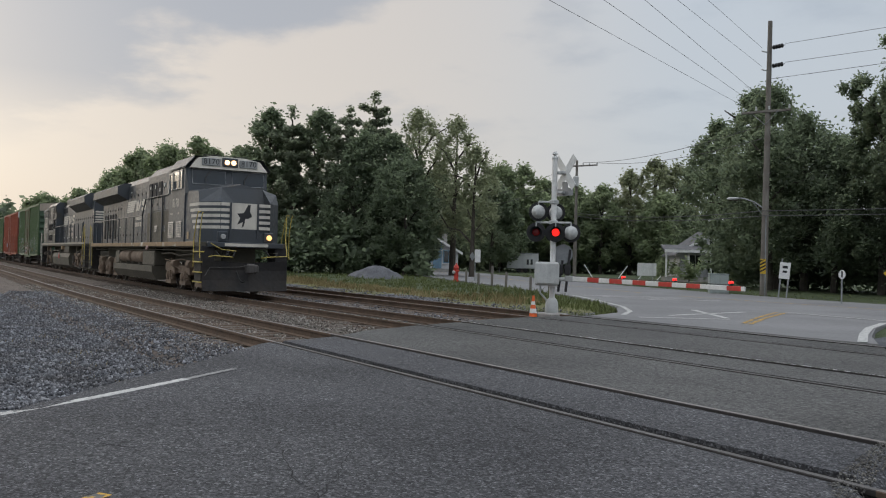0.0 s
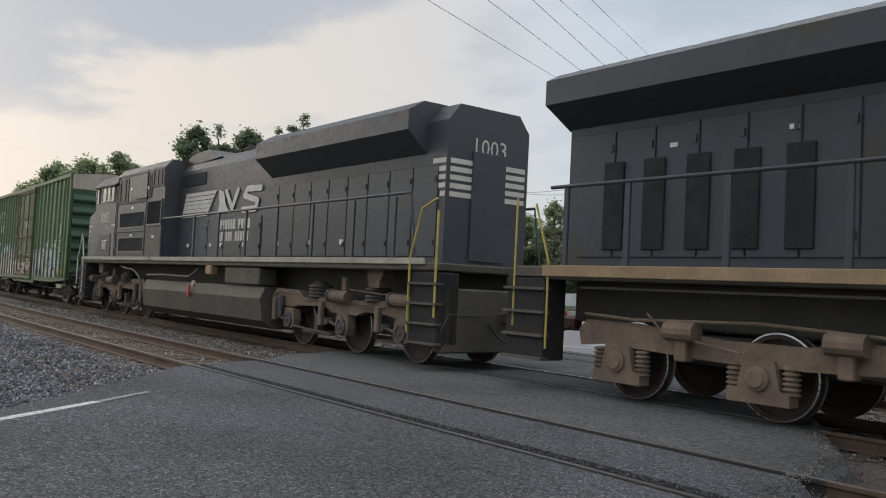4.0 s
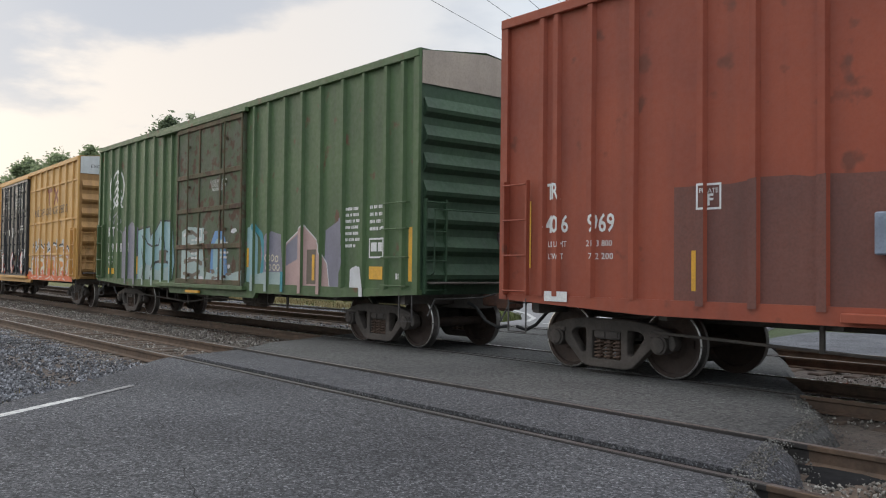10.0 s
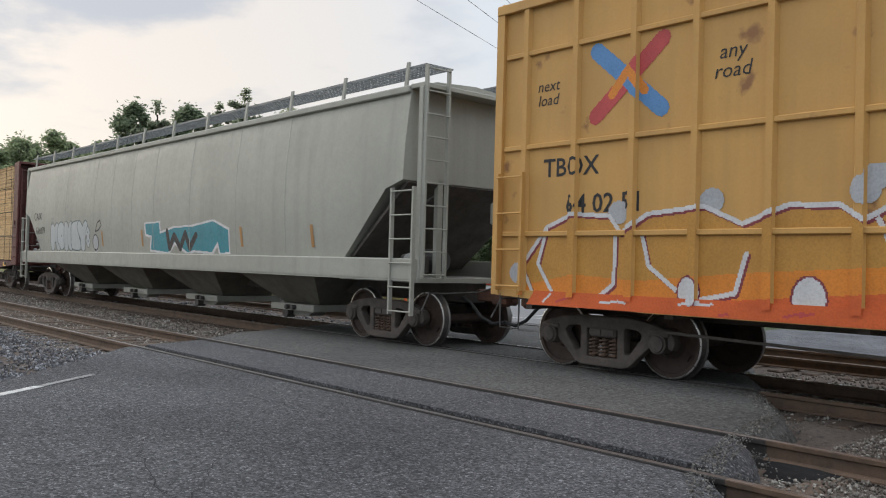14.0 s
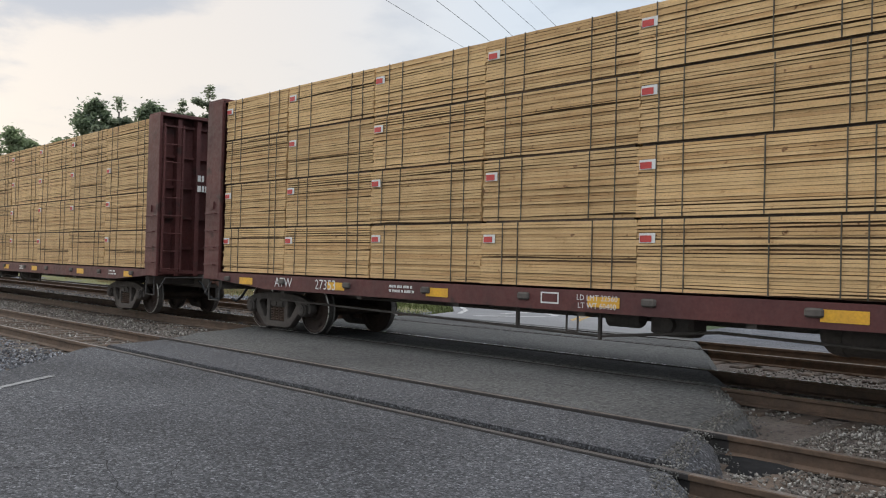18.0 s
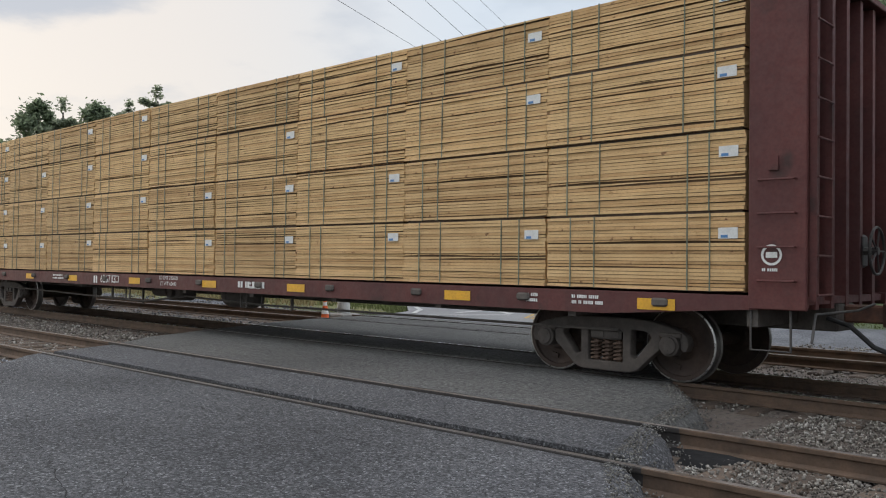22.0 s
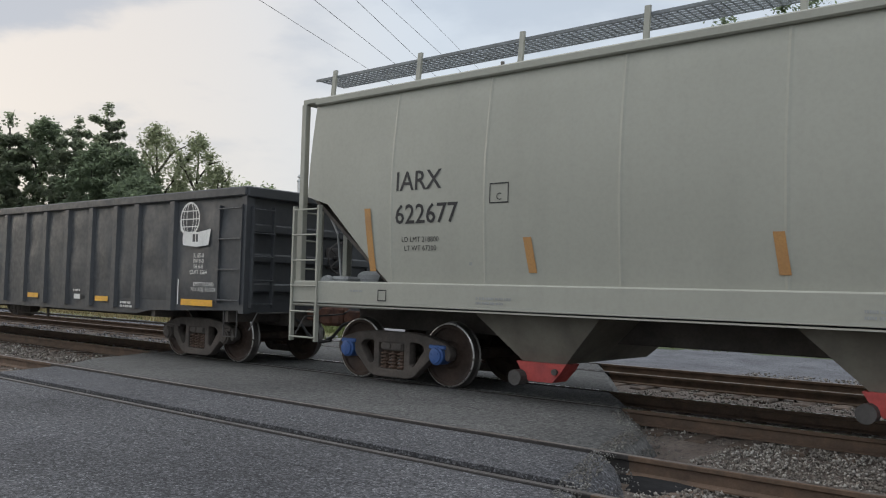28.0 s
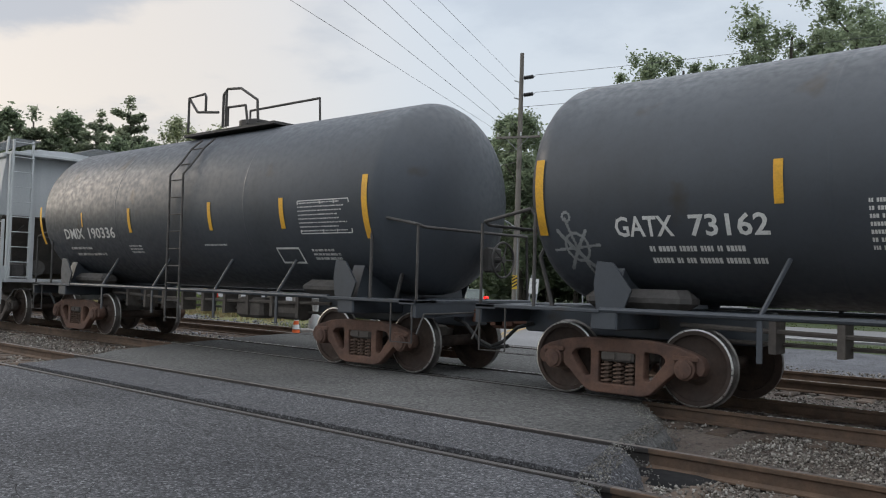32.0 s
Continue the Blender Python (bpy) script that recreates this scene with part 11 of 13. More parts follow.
def tree(az, dist, top_el, width, kind, seed):
    """kind: leafy, dark, airy, pine; the top stands at the given elevation over the eye."""
    rnd = random.Random(seed)
    x, y = polar(az, dist)
    z0 = ground_z(x, y)
    h = 1.383 + dist * math.tan(radians(top_el)) - z0
    size = 0.0027 * dist if kind != "pine" else 0.0032 * dist
    size = min(max(size, 0.13), 0.5)
    label = {"leafy": "broad green deciduous tree with a ragged crown", "dark": "tall dark-green tree with a dense crown",
             "airy": "thin-leaved pale-green tree with gaps in its crown", "broad": "spreading dark-green tree with open branches", "pine": "tall pine tree with layered dark branches"}[kind]
    ob = thing("tree", label, "tree", "trees round the crossing", pose(x, y, z0 - 0.05, 0, 0, rnd.uniform(0, 360)))
    lean = Vector((rnd.uniform(-0.05, 0.05), rnd.uniform(-0.05, 0.05), 0)) * h
    spine = [Vector((0, 0, 0)) + lean * f * f + Vector((0, 0, h * 0.9 * f)) for f in (0, 0.12, 0.3, 0.5, 0.75, 1.0)]
    part("trunk", tapered(Shape(), spine, 0.024 * h, 0.004 * h, 8), BARK, ob, smooth=True)
    centres, radii = [], []
    at = lambda f: lean * f * f + Vector((0, 0, h * 0.9 * f))
    if kind == "pine":
        for k in range(9):
            f = 0.34 + 0.075 * k
            reach = width * (1.05 - f) * 1.25 + 0.5
            for j in range(rnd.choice((5, 6, 7))):
                a = rnd.uniform(0, 6.28)
                f = 0.34 + 0.075 * k + rnd.uniform(-0.045, 0.045)
                r = reach * rnd.choice((0.45, 0.7, 0.9, 1.15)) * rnd.uniform(0.85, 1.1)
                tip = at(f) + Vector((math.cos(a) * r, math.sin(a) * r, rnd.uniform(0.1, 0.5) * r))
                if j < 2:
                    part("limb", tapered(Shape(), [at(f), (at(f) + tip) / 2 - Vector((0, 0, 0.15)), tip], 0.07, 0.02, 5), BARK, ob)
                for s in (0.3, 0.48, 0.64, 0.8, 0.93, 1.06):
                    centres.append(at(f).lerp(tip, s) + Vector((rnd.uniform(-.3, .3), rnd.uniform(-.3, .3), 0)))
                    radii.append(rnd.uniform(0.25, 0.48) * (0.6 + 0.1 * width))
        centres += [at(1.03), at(1.07)]
        radii += [0.6, 0.45]
        me = leaf_mesh("crown", centres, radii, 80, size * 0.75, seed, flat=0.85)
    elif kind == "broad":
        for k in range(17):
            f = 0.15 + 0.64 * k / 17
            a = k * 2.4 + rnd.uniform(-0.5, 0.5)
            r = width * rnd.uniform(0.72, 1.08) * (1.0 - 0.45 * max(0.0, f - 0.4))
            tip = at(f) + Vector((math.cos(a) * r, math.sin(a) * r, h * rnd.uniform(0.14, 0.30)))
            tip.z = min(tip.z, h * 0.97)
            bow = at(f).lerp(tip, 0.5) + Vector((0, 0, 0.05 * h))
            part("limb", tapered(Shape(), [at(f), at(f).lerp(bow, 0.5), bow, tip], 0.0085 * h, 0.0018 * h, 5), BARK, ob)
            for q in (0.35, 0.5, 0.62, 0.74, 0.86, 0.97):
                c = at(f).lerp(tip, q) + Vector((0, 0, 0.16 * h * q * (1 - q)))
                for _ in range(2):
                    o = Vector((rnd.gauss(0, 1), rnd.gauss(0, 1), rnd.gauss(0.2, 0.8))) * width * 0.13
                    centres.append(c + o)
                    radii.append(width * rnd.uniform(0.08, 0.17))
        for k in range(9):
            a = rnd.uniform(0, 6.28)
            rr = width * rnd.uniform(0.0, 0.5)
            centres.append(lean + Vector((math.cos(a) * rr, math.sin(a) * rr, h * rnd.uniform(0.84, 0.96))))
            radii.append(width * rnd.uniform(0.07, 0.12))
        me = leaf_mesh("crown", centres, radii, 210, 0.12, seed, droop=0.3)
    else:
        limbs = 7
        for k in range(limbs):
            f = 0.28 + 0.6 * k / limbs
            a = k * 2.4 + rnd.uniform(-0.4, 0.4)
            r = width * rnd.uniform(0.6, 0.9) * (1.0 - 0.55 * max(0, f - 0.55) / 0.45)
            tip = at(f) + Vector((math.cos(a) * r, math.sin(a) * r, h * rnd.uniform(0.08, 0.2)))
            part("limb", tapered(Shape(), [at(f), at(f).lerp(tip, 0.5) + Vector((0, 0, 0.04 * h)), tip], 0.009 * h, 0.003 * h, 5), BARK, ob)
        clumps = {"leafy": 150, "dark": 185, "airy": 120}[kind]
        for k in range(clumps):
            f = rnd.uniform(0.16 if kind != "airy" else 0.3, 1.0)
            prof = math.sin(math.pi * min(1, (f * 0.88 + 0.14))) ** 0.6
            a = rnd.uniform(0, 6.28)
            r = width * prof * math.sqrt(rnd.uniform(0.15, 1.0)) * rnd.uniform(0.8, 1.12)
            cr = width * rnd.choice((0.08, 0.11, 0.15, 0.19, 0.24)) * rnd.uniform(0.9, 1.2)
            centres.append(lean * f * f + Vector((math.cos(a) * r, math.sin(a) * r, min(h * f, h - cr * rnd.uniform(0.3, 1.0)))))
            radii.append(cr)
        for k in range(4):
            a = rnd.uniform(0, 6.28)
            r = width * rnd.uniform(0.0, 0.35)
            centres.append(lean + Vector((math.cos(a) * r, math.sin(a) * r, h - width * rnd.uniform(0.15, 0.3))))
            radii.append(width * rnd.uniform(0.10, 0.18))
        per = {"leafy": 110, "dark": 120, "airy": 62}[kind]
        me = leaf_mesh("crown", centres, radii, per, size * (0.7 if kind == "airy" else 0.85), seed, droop=0.6 if kind == "airy" else 0.25)
    crown = part("crown", me, {"leafy": LEAF, "dark": LEAF_DARK, "airy": LEAF_PALE, "pine": NEEDLE, "broad": LEAF_DARK}[kind], ob)
    return ob


TREES = [
    # far row behind the train, to the west
    (-82.0, 200, 3.4, 6, "leafy"), (-79.9, 190, 3.7, 6, "leafy"), (-77.9, 165, 5.0, 6, "leafy"), (-76.6, 160, 6.4, 6, "leafy"), (-75.0, 155, 6.9, 6, "leafy"),
    (-73.3, 150, 7.4, 6, "leafy"), (-71.8, 150, 6.9, 5, "leafy"), (-70.4, 140, 7.0, 5, "leafy"),
    # dense belt beside the lot
    (-68.9, 84, 9.7, 3.6, "dark"), (-67.0, 82, 10.1, 3.2, "pine"), (-65.5, 83, 9.7, 3.6, "dark"), (-63.9, 80, 10.2, 3.0, "pine"),
    (-61.35, 84, 11.35, 3.2, "pine"), (-62.6, 78, 8.4, 3.6, "dark"), (-60.0, 78, 8.3, 3.8, "dark"), (-58.3, 80, 10.1, 4.0, "airy"), (-56.2, 78, 9.6, 3.6, "airy"), (-59.4, 74, 6.6, 3.6, "dark"),
    (-54.9, 74, 7.9, 2.8, "airy"), (-53.6, 112, 5.4, 4.0, "dark"), (-57.2, 128, 6.0, 5.0, "dark"),
    # row behind the far street
    (-53.0, 125, 6.4, 5.2, "leafy"), (-51.6, 122, 6.3, 4.6, "leafy"), (-49.9, 128, 5.4, 5.2, "leafy"), (-47.9, 125, 5.0, 5.0, "leafy"), (-46.4, 122, 5.1, 4.6, "leafy"),
    (-44.5, 124, 6.2, 4.2, "airy"), (-43.1, 126, 6.9, 4.8, "airy"), (-41.5, 124, 6.6, 4.6, "airy"), (-42.3, 120, 4.6, 5.0, "leafy"),
    # the great tree by the pole and its neighbours
    (-39.2, 98, 9.2, 4.6, "dark"), (-37.4, 70, 11.2, 3.9, "dark"), (-35.5, 64, 11.2, 4.2, "dark"), (-35.9, 60, 8.6, 3.8, "dark"), (-33.9, 62, 9.4, 4.0, "dark"), (-32.2, 60, 8.2, 3.8, "dark"),
    # trees along the street to the east
    (-29.0, 56, 11.8, 2.9, "broad"), (-25.4, 52, 15.8, 4.6, "broad"), (-29.6, 58, 9.5, 4.0, "dark"), (-19.4, 52, 17.4, 5.6, "broad"), (-23.2, 60, 14.2, 4.8, "broad"), (-16.2, 56, 16.6, 5.0, "broad"), (-13.8, 51, 17.3, 5.8, "broad"), (-21.0, 63, 12.4, 4.8, "dark"), (-17.0, 60, 14.6, 5.0, "dark"),
    (-7.5, 53, 16.6, 5.4, "broad"), (-10.5, 60, 13.6, 4.6, "leafy"), (-1.5, 55, 15.2, 5.2, "broad"), (-4.4, 62, 12.5, 4.6, "leafy"),
]
for k, (az, dist, top, width, kind) in enumerate(TREES):
    tree(az, dist, top, width, kind, 100 + k)


def shrubs(name, label, pts, r0, r1, per, size, seed, material):
    rnd = random.Random(seed)
    cs, rs = [], []
    for x, y, n, spread, high in pts:
        for _ in range(n):
            px, py = x + rnd.gauss(0, spread), y + rnd.gauss(0, spread * 0.5)
            r = rnd.uniform(r0, r1)
            cs.append((px, py, ground_z(px, py) + r * 0.6 + rnd.random() ** 1.5 * high))
            rs.append(r)
    return tagged(part(name, leaf_mesh(name, cs, rs, per, size, seed), material), label, "shrub", kind="stuff")


# undergrowth at the foot of the belts, and woods that close the distance
shrubs("undergrowth", "dark tangled undergrowth at the foot of the trees", [(*polar(az, d), 14, 1.6, 3.4) for az, d in
       [(-70, 82), (-68.4, 80), (-66.8, 78), (-65.2, 77), (-63.6, 76), (-62, 75), (-60.4, 75), (-59.4, 76)]], 0.9, 1.7, 110, 0.34, 5, LEAF_DARK)
shrubs("undergrowth", "dark thicket behind the far street", [(*polar(az, 128), 20, 3.0, 5.0) for az in np.arange(-56, -40.5, 1.5)], 1.4, 2.6, 90, 0.5, 6, LEAF_DARK)
shrubs("undergrowth", "shaded thicket under the great tree", [(*polar(az, 66), 12, 1.4, 4.0) for az in (-36.8, -35.6, -34.4, -33.2, -32, -30.8, -29.6)], 0.9, 1.8, 120, 0.3, 7, LEAF_DARK)
shrubs("undergrowth", "dark thicket behind the street trees", [(*polar(az, 62), 12, 2.0, 5.0) for az in np.arange(-28, 4, 2.0)], 1.0, 2.2, 80, 0.4, 8, LEAF_DARK)
shrubs("far_woods", "distant green woods along the skyline", [(*polar(az, 230), 14, 6.0, 9.0) for az in np.arange(-86, 80, 2.2)], 2.5, 5.0, 60, 1.1, 9, LEAF_DARK)


def bush(x, y, r, h, seed, material=LEAF, label="round green bush by the street"):
    rnd = random.Random(seed)
    cs = [(rnd.gauss(0, r * 0.45), rnd.gauss(0, r * 0.45), h * rnd.uniform(0.2, 0.8)) for _ in range(14)]
    ob = thing("bush", label, "bush", at=pose(x, y, ground_z(x, y) - 0.03))
    part("crown", leaf_mesh("crown", cs, [r * rnd.uniform(0.3, 0.5) for _ in cs], 70, 0.16, seed), material, ob)
    part("stem", tapered(Shape(), [(0, 0, -0.05), (0.05, 0, h * 0.3), (0, 0.05, h * 0.6)], 0.06, 0.02, 5), BARK, ob)


bush(*polar(-40.75, 78), 1.0, 2.4, 1)
bush(*polar(-38.2, 76), 1.3, 2.6, 2)
bush(*polar(-42.2, 84), 1.2, 2.2, 3)
bush(*polar(-21.5, 42), 0.9, 1.8, 4, LEAF_DARK)
bush(*polar(-20.3, 42), 0.8, 2.2, 5, LEAF_DARK)


# ---- weeds and stones ----
def blades(name, label, count, where, high, wide, material, seed):
    """Grass and weeds: thin bent blades in tufts."""
    rng = random.Random(seed)
    v, f = [], []
    while len(f) < count:
        x, y = where(rng)
        if x is None:
            continue
        z = ground_z(x, y) - 0.02
        hh = high * rng.uniform(0.4, 1.25) * (0.6 + 0.8 * abs(noise.noise((x * 0.3, y * 0.3, 4.0))))
        for _ in range(5):
            a = rng.uniform(0, 6.28)
            bx, by = x + rng.gauss(0, 0.09), y + rng.gauss(0, 0.09)
            w = wide * rng.uniform(0.6, 1.3)
            dx, dy = math.cos(a) * w, math.sin(a) * w
            lx, ly = rng.gauss(0, 0.28) * hh, rng.gauss(0, 0.28) * hh
            h2 = hh * rng.uniform(0.6, 1.0)
            n = len(v)
            v += [(bx - dx, by - dy, z), (bx + dx, by + dy, z), (bx + lx * 0.4 + dx * 0.7, by + ly * 0.4 + dy * 0.7, z + h2 * 0.55), (bx + lx * 0.4 - dx * 0.7, by + ly * 0.4 - dy * 0.7, z + h2 * 0.55), (bx + lx, by + ly, z + h2)]
            f += [(n, n + 1, n + 2, n + 3), (n + 3, n + 2, n + 4)]
    me = bpy.data.meshes.new(name)
    me.from_pydata(v, [], f)
    me.materials.append(material)
    return tagged(new(name, me), label, "grass", kind="stuff")


def street_y(x):
    pts = sorted(STREET_NEAR)
    for (xa, ya), (xb, yb) in zip(pts, pts[1:]):
        if xa <= x <= xb:
            return ya + (yb - ya) * (x - xa) / (xb - xa)
    return 16.0


def verge(rng, lo=19.6, margin=0.15):
    x = -19.0 - 56 * rng.random() ** 1.2
    top = street_y(x) - margin
    low = min(lo + bend(x), top - 0.3) + rng.uniform(-0.6, 0.6) + max(0, (-40 - x)) * 0.08
    if low >= top:
        return None, None
    return x, rng.uniform(low, top)


def verge_front(rng):
    x = -24.0 - 50 * rng.random()
    return x, min(19.7 + bend(x) + max(0, (-40 - x)) * 0.08, street_y(x) - 0.4) + rng.gauss(0, 0.55)


def lawn(rng):
    x, y = rng.uniform(-80, 5), 0
    far = sorted(STREET_FAR)
    for (xa, ya), (xb, yb) in zip(far, far[1:]):
        if xa <= x <= xb:
            y = ya + (yb - ya) * (x - xa) / (xb - xa)
    return x, y + 0.3 + 9 * rng.random() ** 1.6


def right_verge(rng):
    return rng.uniform(-10.5, 16), rng.uniform(22.3, 25.4)


blades("weeds", "green weeds on the verge beyond the tracks", 24000, verge, 0.34, 0.018, WEED, 1)
blades("dry_weeds", "dry yellow weeds along the gravel", 16000, verge_front, 0.42, 0.016, STRAW, 2)
blades("lawn_grass", "mown green grass beyond the street", 22000, lawn, 0.13, 0.02, WEED, 3)
blades("verge_grass", "short green grass beside the crossing road", 14000, right_verge, 0.14, 0.012, WEED, 4)
blades("mast_weeds", "tall weeds round the signal foundation", 1500, lambda r: (-17.6 - 3.2 * r.random(), 16.4 + r.gauss(0, 0.5)), 0.5, 0.012, WEED, 5)
blades("track_weeds", "sparse dry weeds at the edge of the crossing", 500, lambda r: (r.choice((-9.6 - 8 * r.random(), 0.5 + 4 * r.random())), 3.0 + r.gauss(0, 0.5)), 0.16, 0.006, STRAW, 6)


def stones(name, label, count, where, size, material, seed):
    """Loose crushed stones, each an uneven eight-sided lump."""
    rng = np.random.default_rng(seed)
    x, y, z = where(rng, count)
    base = np.array([(1, 0, 0), (0, 1, 0), (-1, 0, 0), (0, -1, 0), (0, 0, 1), (0, 0, -1)], float)
    tri = np.array([(0, 1, 4), (1, 2, 4), (2, 3, 4), (3, 0, 4), (1, 0, 5), (2, 1, 5), (3, 2, 5), (0, 3, 5)], np.int32)
    q = rng.normal(size=(count, 3, 3))
    q, _ = np.linalg.qr(q)
    s = size * rng.uniform(0.5, 1.0, (count, 1, 3)) * (0.7 + 0.9 * rng.random((count, 1, 1)) ** 3)
    v = (base[None] * s * rng.uniform(0.75, 1.25, (count, 6, 1))) @ q + np.stack([x, y, z], 1)[:, None, :]
    f = (tri[None] + 6 * np.arange(count, dtype=np.int32)[:, None, None]).reshape(-1)
    n = count * 8
    me = bpy.data.meshes.new(name)
    me.vertices.add(count * 6)
    me.vertices.foreach_set("co", v.ravel())
    me.loops.add(n * 3)
    me.loops.foreach_set("vertex_index", f)
    me.polygons.add(n)
    me.polygons.foreach_set("loop_start", np.arange(0, n * 3, 3, dtype=np.int32))
    me.update(calc_edges=True)
    me.materials.append(material)
    return tagged(new(name, me), label, "stones", kind="stuff")


def island_stone(name, dark, mid, light, rough=0.85):
    """Stone whose tone differs from lump to lump."""
    m = bpy.data.materials.new(name)
    m.use_nodes = True
    nt = m.node_tree
    N, L = nt.nodes.new, nt.links.new
    b = nt.nodes["Principled BSDF"]
    b.inputs["Roughness"].default_value = rough
    g = N("ShaderNodeNewGeometry")
    r = N("ShaderNodeValToRGB")
    e = r.color_ramp.elements
    e[0].color, e[1].color = (*dark, 1), (*light, 1)
    e.new(0.6).color = (*mid, 1)
    L(g.outputs["Random Per Island"], r.inputs[0])
    co, n, mx = N("ShaderNodeTexCoord"), N("ShaderNodeTexNoise"), N("ShaderNodeMix")
    n.inputs["Scale"].default_value = 1.1
    L(co.outputs["Object"], n.inputs["Vector"])
    mx.data_type, mx.blend_type = "RGBA", "MULTIPLY"
    mr = N("ShaderNodeMapRange")
    mr.inputs["From Min"].default_value, mr.inputs["From Max"].default_value = 0.4, 0.7
    L(n.outputs["Fac"], mr.inputs["Value"])
    L(mr.outputs[0], mx.inputs["Factor"])
    L(r.outputs[0], mx.inputs["A"])
    mx.inputs["B"].default_value = (0.62, 0.58, 0.54, 1)
    L(mx.outputs["Result"], b.inputs["Base Color"])
    return m


STONE_BLUE = island_stone("blue_grey_crushed_stone", (0.045, 0.047, 0.054), (0.105, 0.109, 0.122), (0.31, 0.32, 0.345))
STONE_BROWN = island_stone("stained_ballast_stone", (0.07, 0.062, 0.055), (0.165, 0.15, 0.132), (0.36, 0.345, 0.315))


def bed_spread(x0, x1, ya, yb, zz):
    def go(rng, n):
        x = rng.uniform(x0, x1, n)
        y = rng.uniform(ya, yb, n)
        z = zz + 0.03 * np.array([noise.noise((a * 2, b * 2, 1.0)) for a, b in zip(x, y)]) + rng.uniform(-0.005, 0.02, n)
        y = y + np.array([bend(a) for a in x])
        return x, y, z
    return go


def left_lot(rng, n):
    x = -9.5 - 26 * rng.random(n) ** 1.5
    y = rng.uniform(0.2, 5.05, n)
    # keep to the left of the road's edge
    xe = np.interp(y, (0.9, 2.1, 3.9, 5.1), (-8.1, -9.5, -11.5, -13.0))
    x = np.minimum(x, xe - 0.15 - 0.4 * rng.random(n))
    yy = y + np.array([bend(a) for a in x])
    shoulder = np.interp(y, (3.2, 3.7, 6.0), (-0.45, -0.195, -0.19))
    z = np.maximum(np.array([ground_z(a, b) for a, b in zip(x, yy)]), shoulder) + 0.015
    return x, yy, z


stones("crushed_stone", "loose blue-grey crushed stone beside the near track", 34000, left_lot, 0.028, STONE_BLUE, 21)
stones("ballast_stones", "pale dusty ballast stones between the tracks", 38000, bed_spread(-3.4, 5.0, 3.6, 9.4, -0.185), 0.019, STONE_BROWN, 22)
stones("ballast_stones", "rust-stained ballast stones between the rails", 14000, bed_spread(-6.5, 8.0, 9.0, 18.2, -0.195), 0.026, STONE_BROWN, 23)
stones("ballast_stones", "dark ballast stones along the western tracks", 16000, bed_spread(-42.0, -14.0, 4.6, 9.4, -0.195), 0.030, STONE_BROWN, 24)
stones("ballast_stones", "dark ballast stones beyond the train", 8000, bed_spread(-45.0, -17.6, 9.5, 19.5, -0.20), 0.040, STONE_BLUE, 25)


def road_crumbs(rng, n):
    """Broken asphalt and grit along the crossing's worn eastern edge."""
    y = rng.uniform(0.5, 9.3, n)
    off = np.abs(rng.normal(0.0, 0.22, n)) - 0.16
    x = np.array([edge_x(RIGHT_EDGE, a) for a in y]) + off
    z = np.where(off < 0.08, -0.010, -0.10 - 0.25 * (off - 0.08)) + rng.uniform(-0.004, 0.01, n)
    return x, y, np.maximum(z, -0.19)


CRUMB = island_stone("broken_asphalt_grit", (0.055, 0.054, 0.052), (0.125, 0.122, 0.114), (0.24, 0.235, 0.22))
stones("asphalt_grit", "dark crumbled asphalt along the road's broken edge", 4200, road_crumbs, 0.011, CRUMB, 26)


def gravel_pile(x, y, r, h):
    rnd = random.Random(8)
    s = Shape()
    rings = []
    for k in range(9):
        f = k / 8
        ring = []
        for i in range(28):
            a = 2 * math.pi * i / 28
            rr = r * (1 - f) * (1 + 0.16 * noise.noise((math.cos(a) * 1.5, math.sin(a) * 1.5, f * 2))) + 0.02
            ring.append((math.cos(a) * rr * 1.5, math.sin(a) * rr, -0.1 + h * math.sin(f * math.pi / 2) * (1 + 0.12 * noise.noise((a, f * 3, 2.0)))))
        rings.append(ring)
    s.rings(rings)
    ob = tagged(part("gravel_pile", s, GRAVEL, smooth=True, at=pose(x, y, ground_z(x, y))), "heap of grey gravel in the weeds", "gravel pile")


gravel_pile(-55.5, 30.4, 2.0, 1.0)


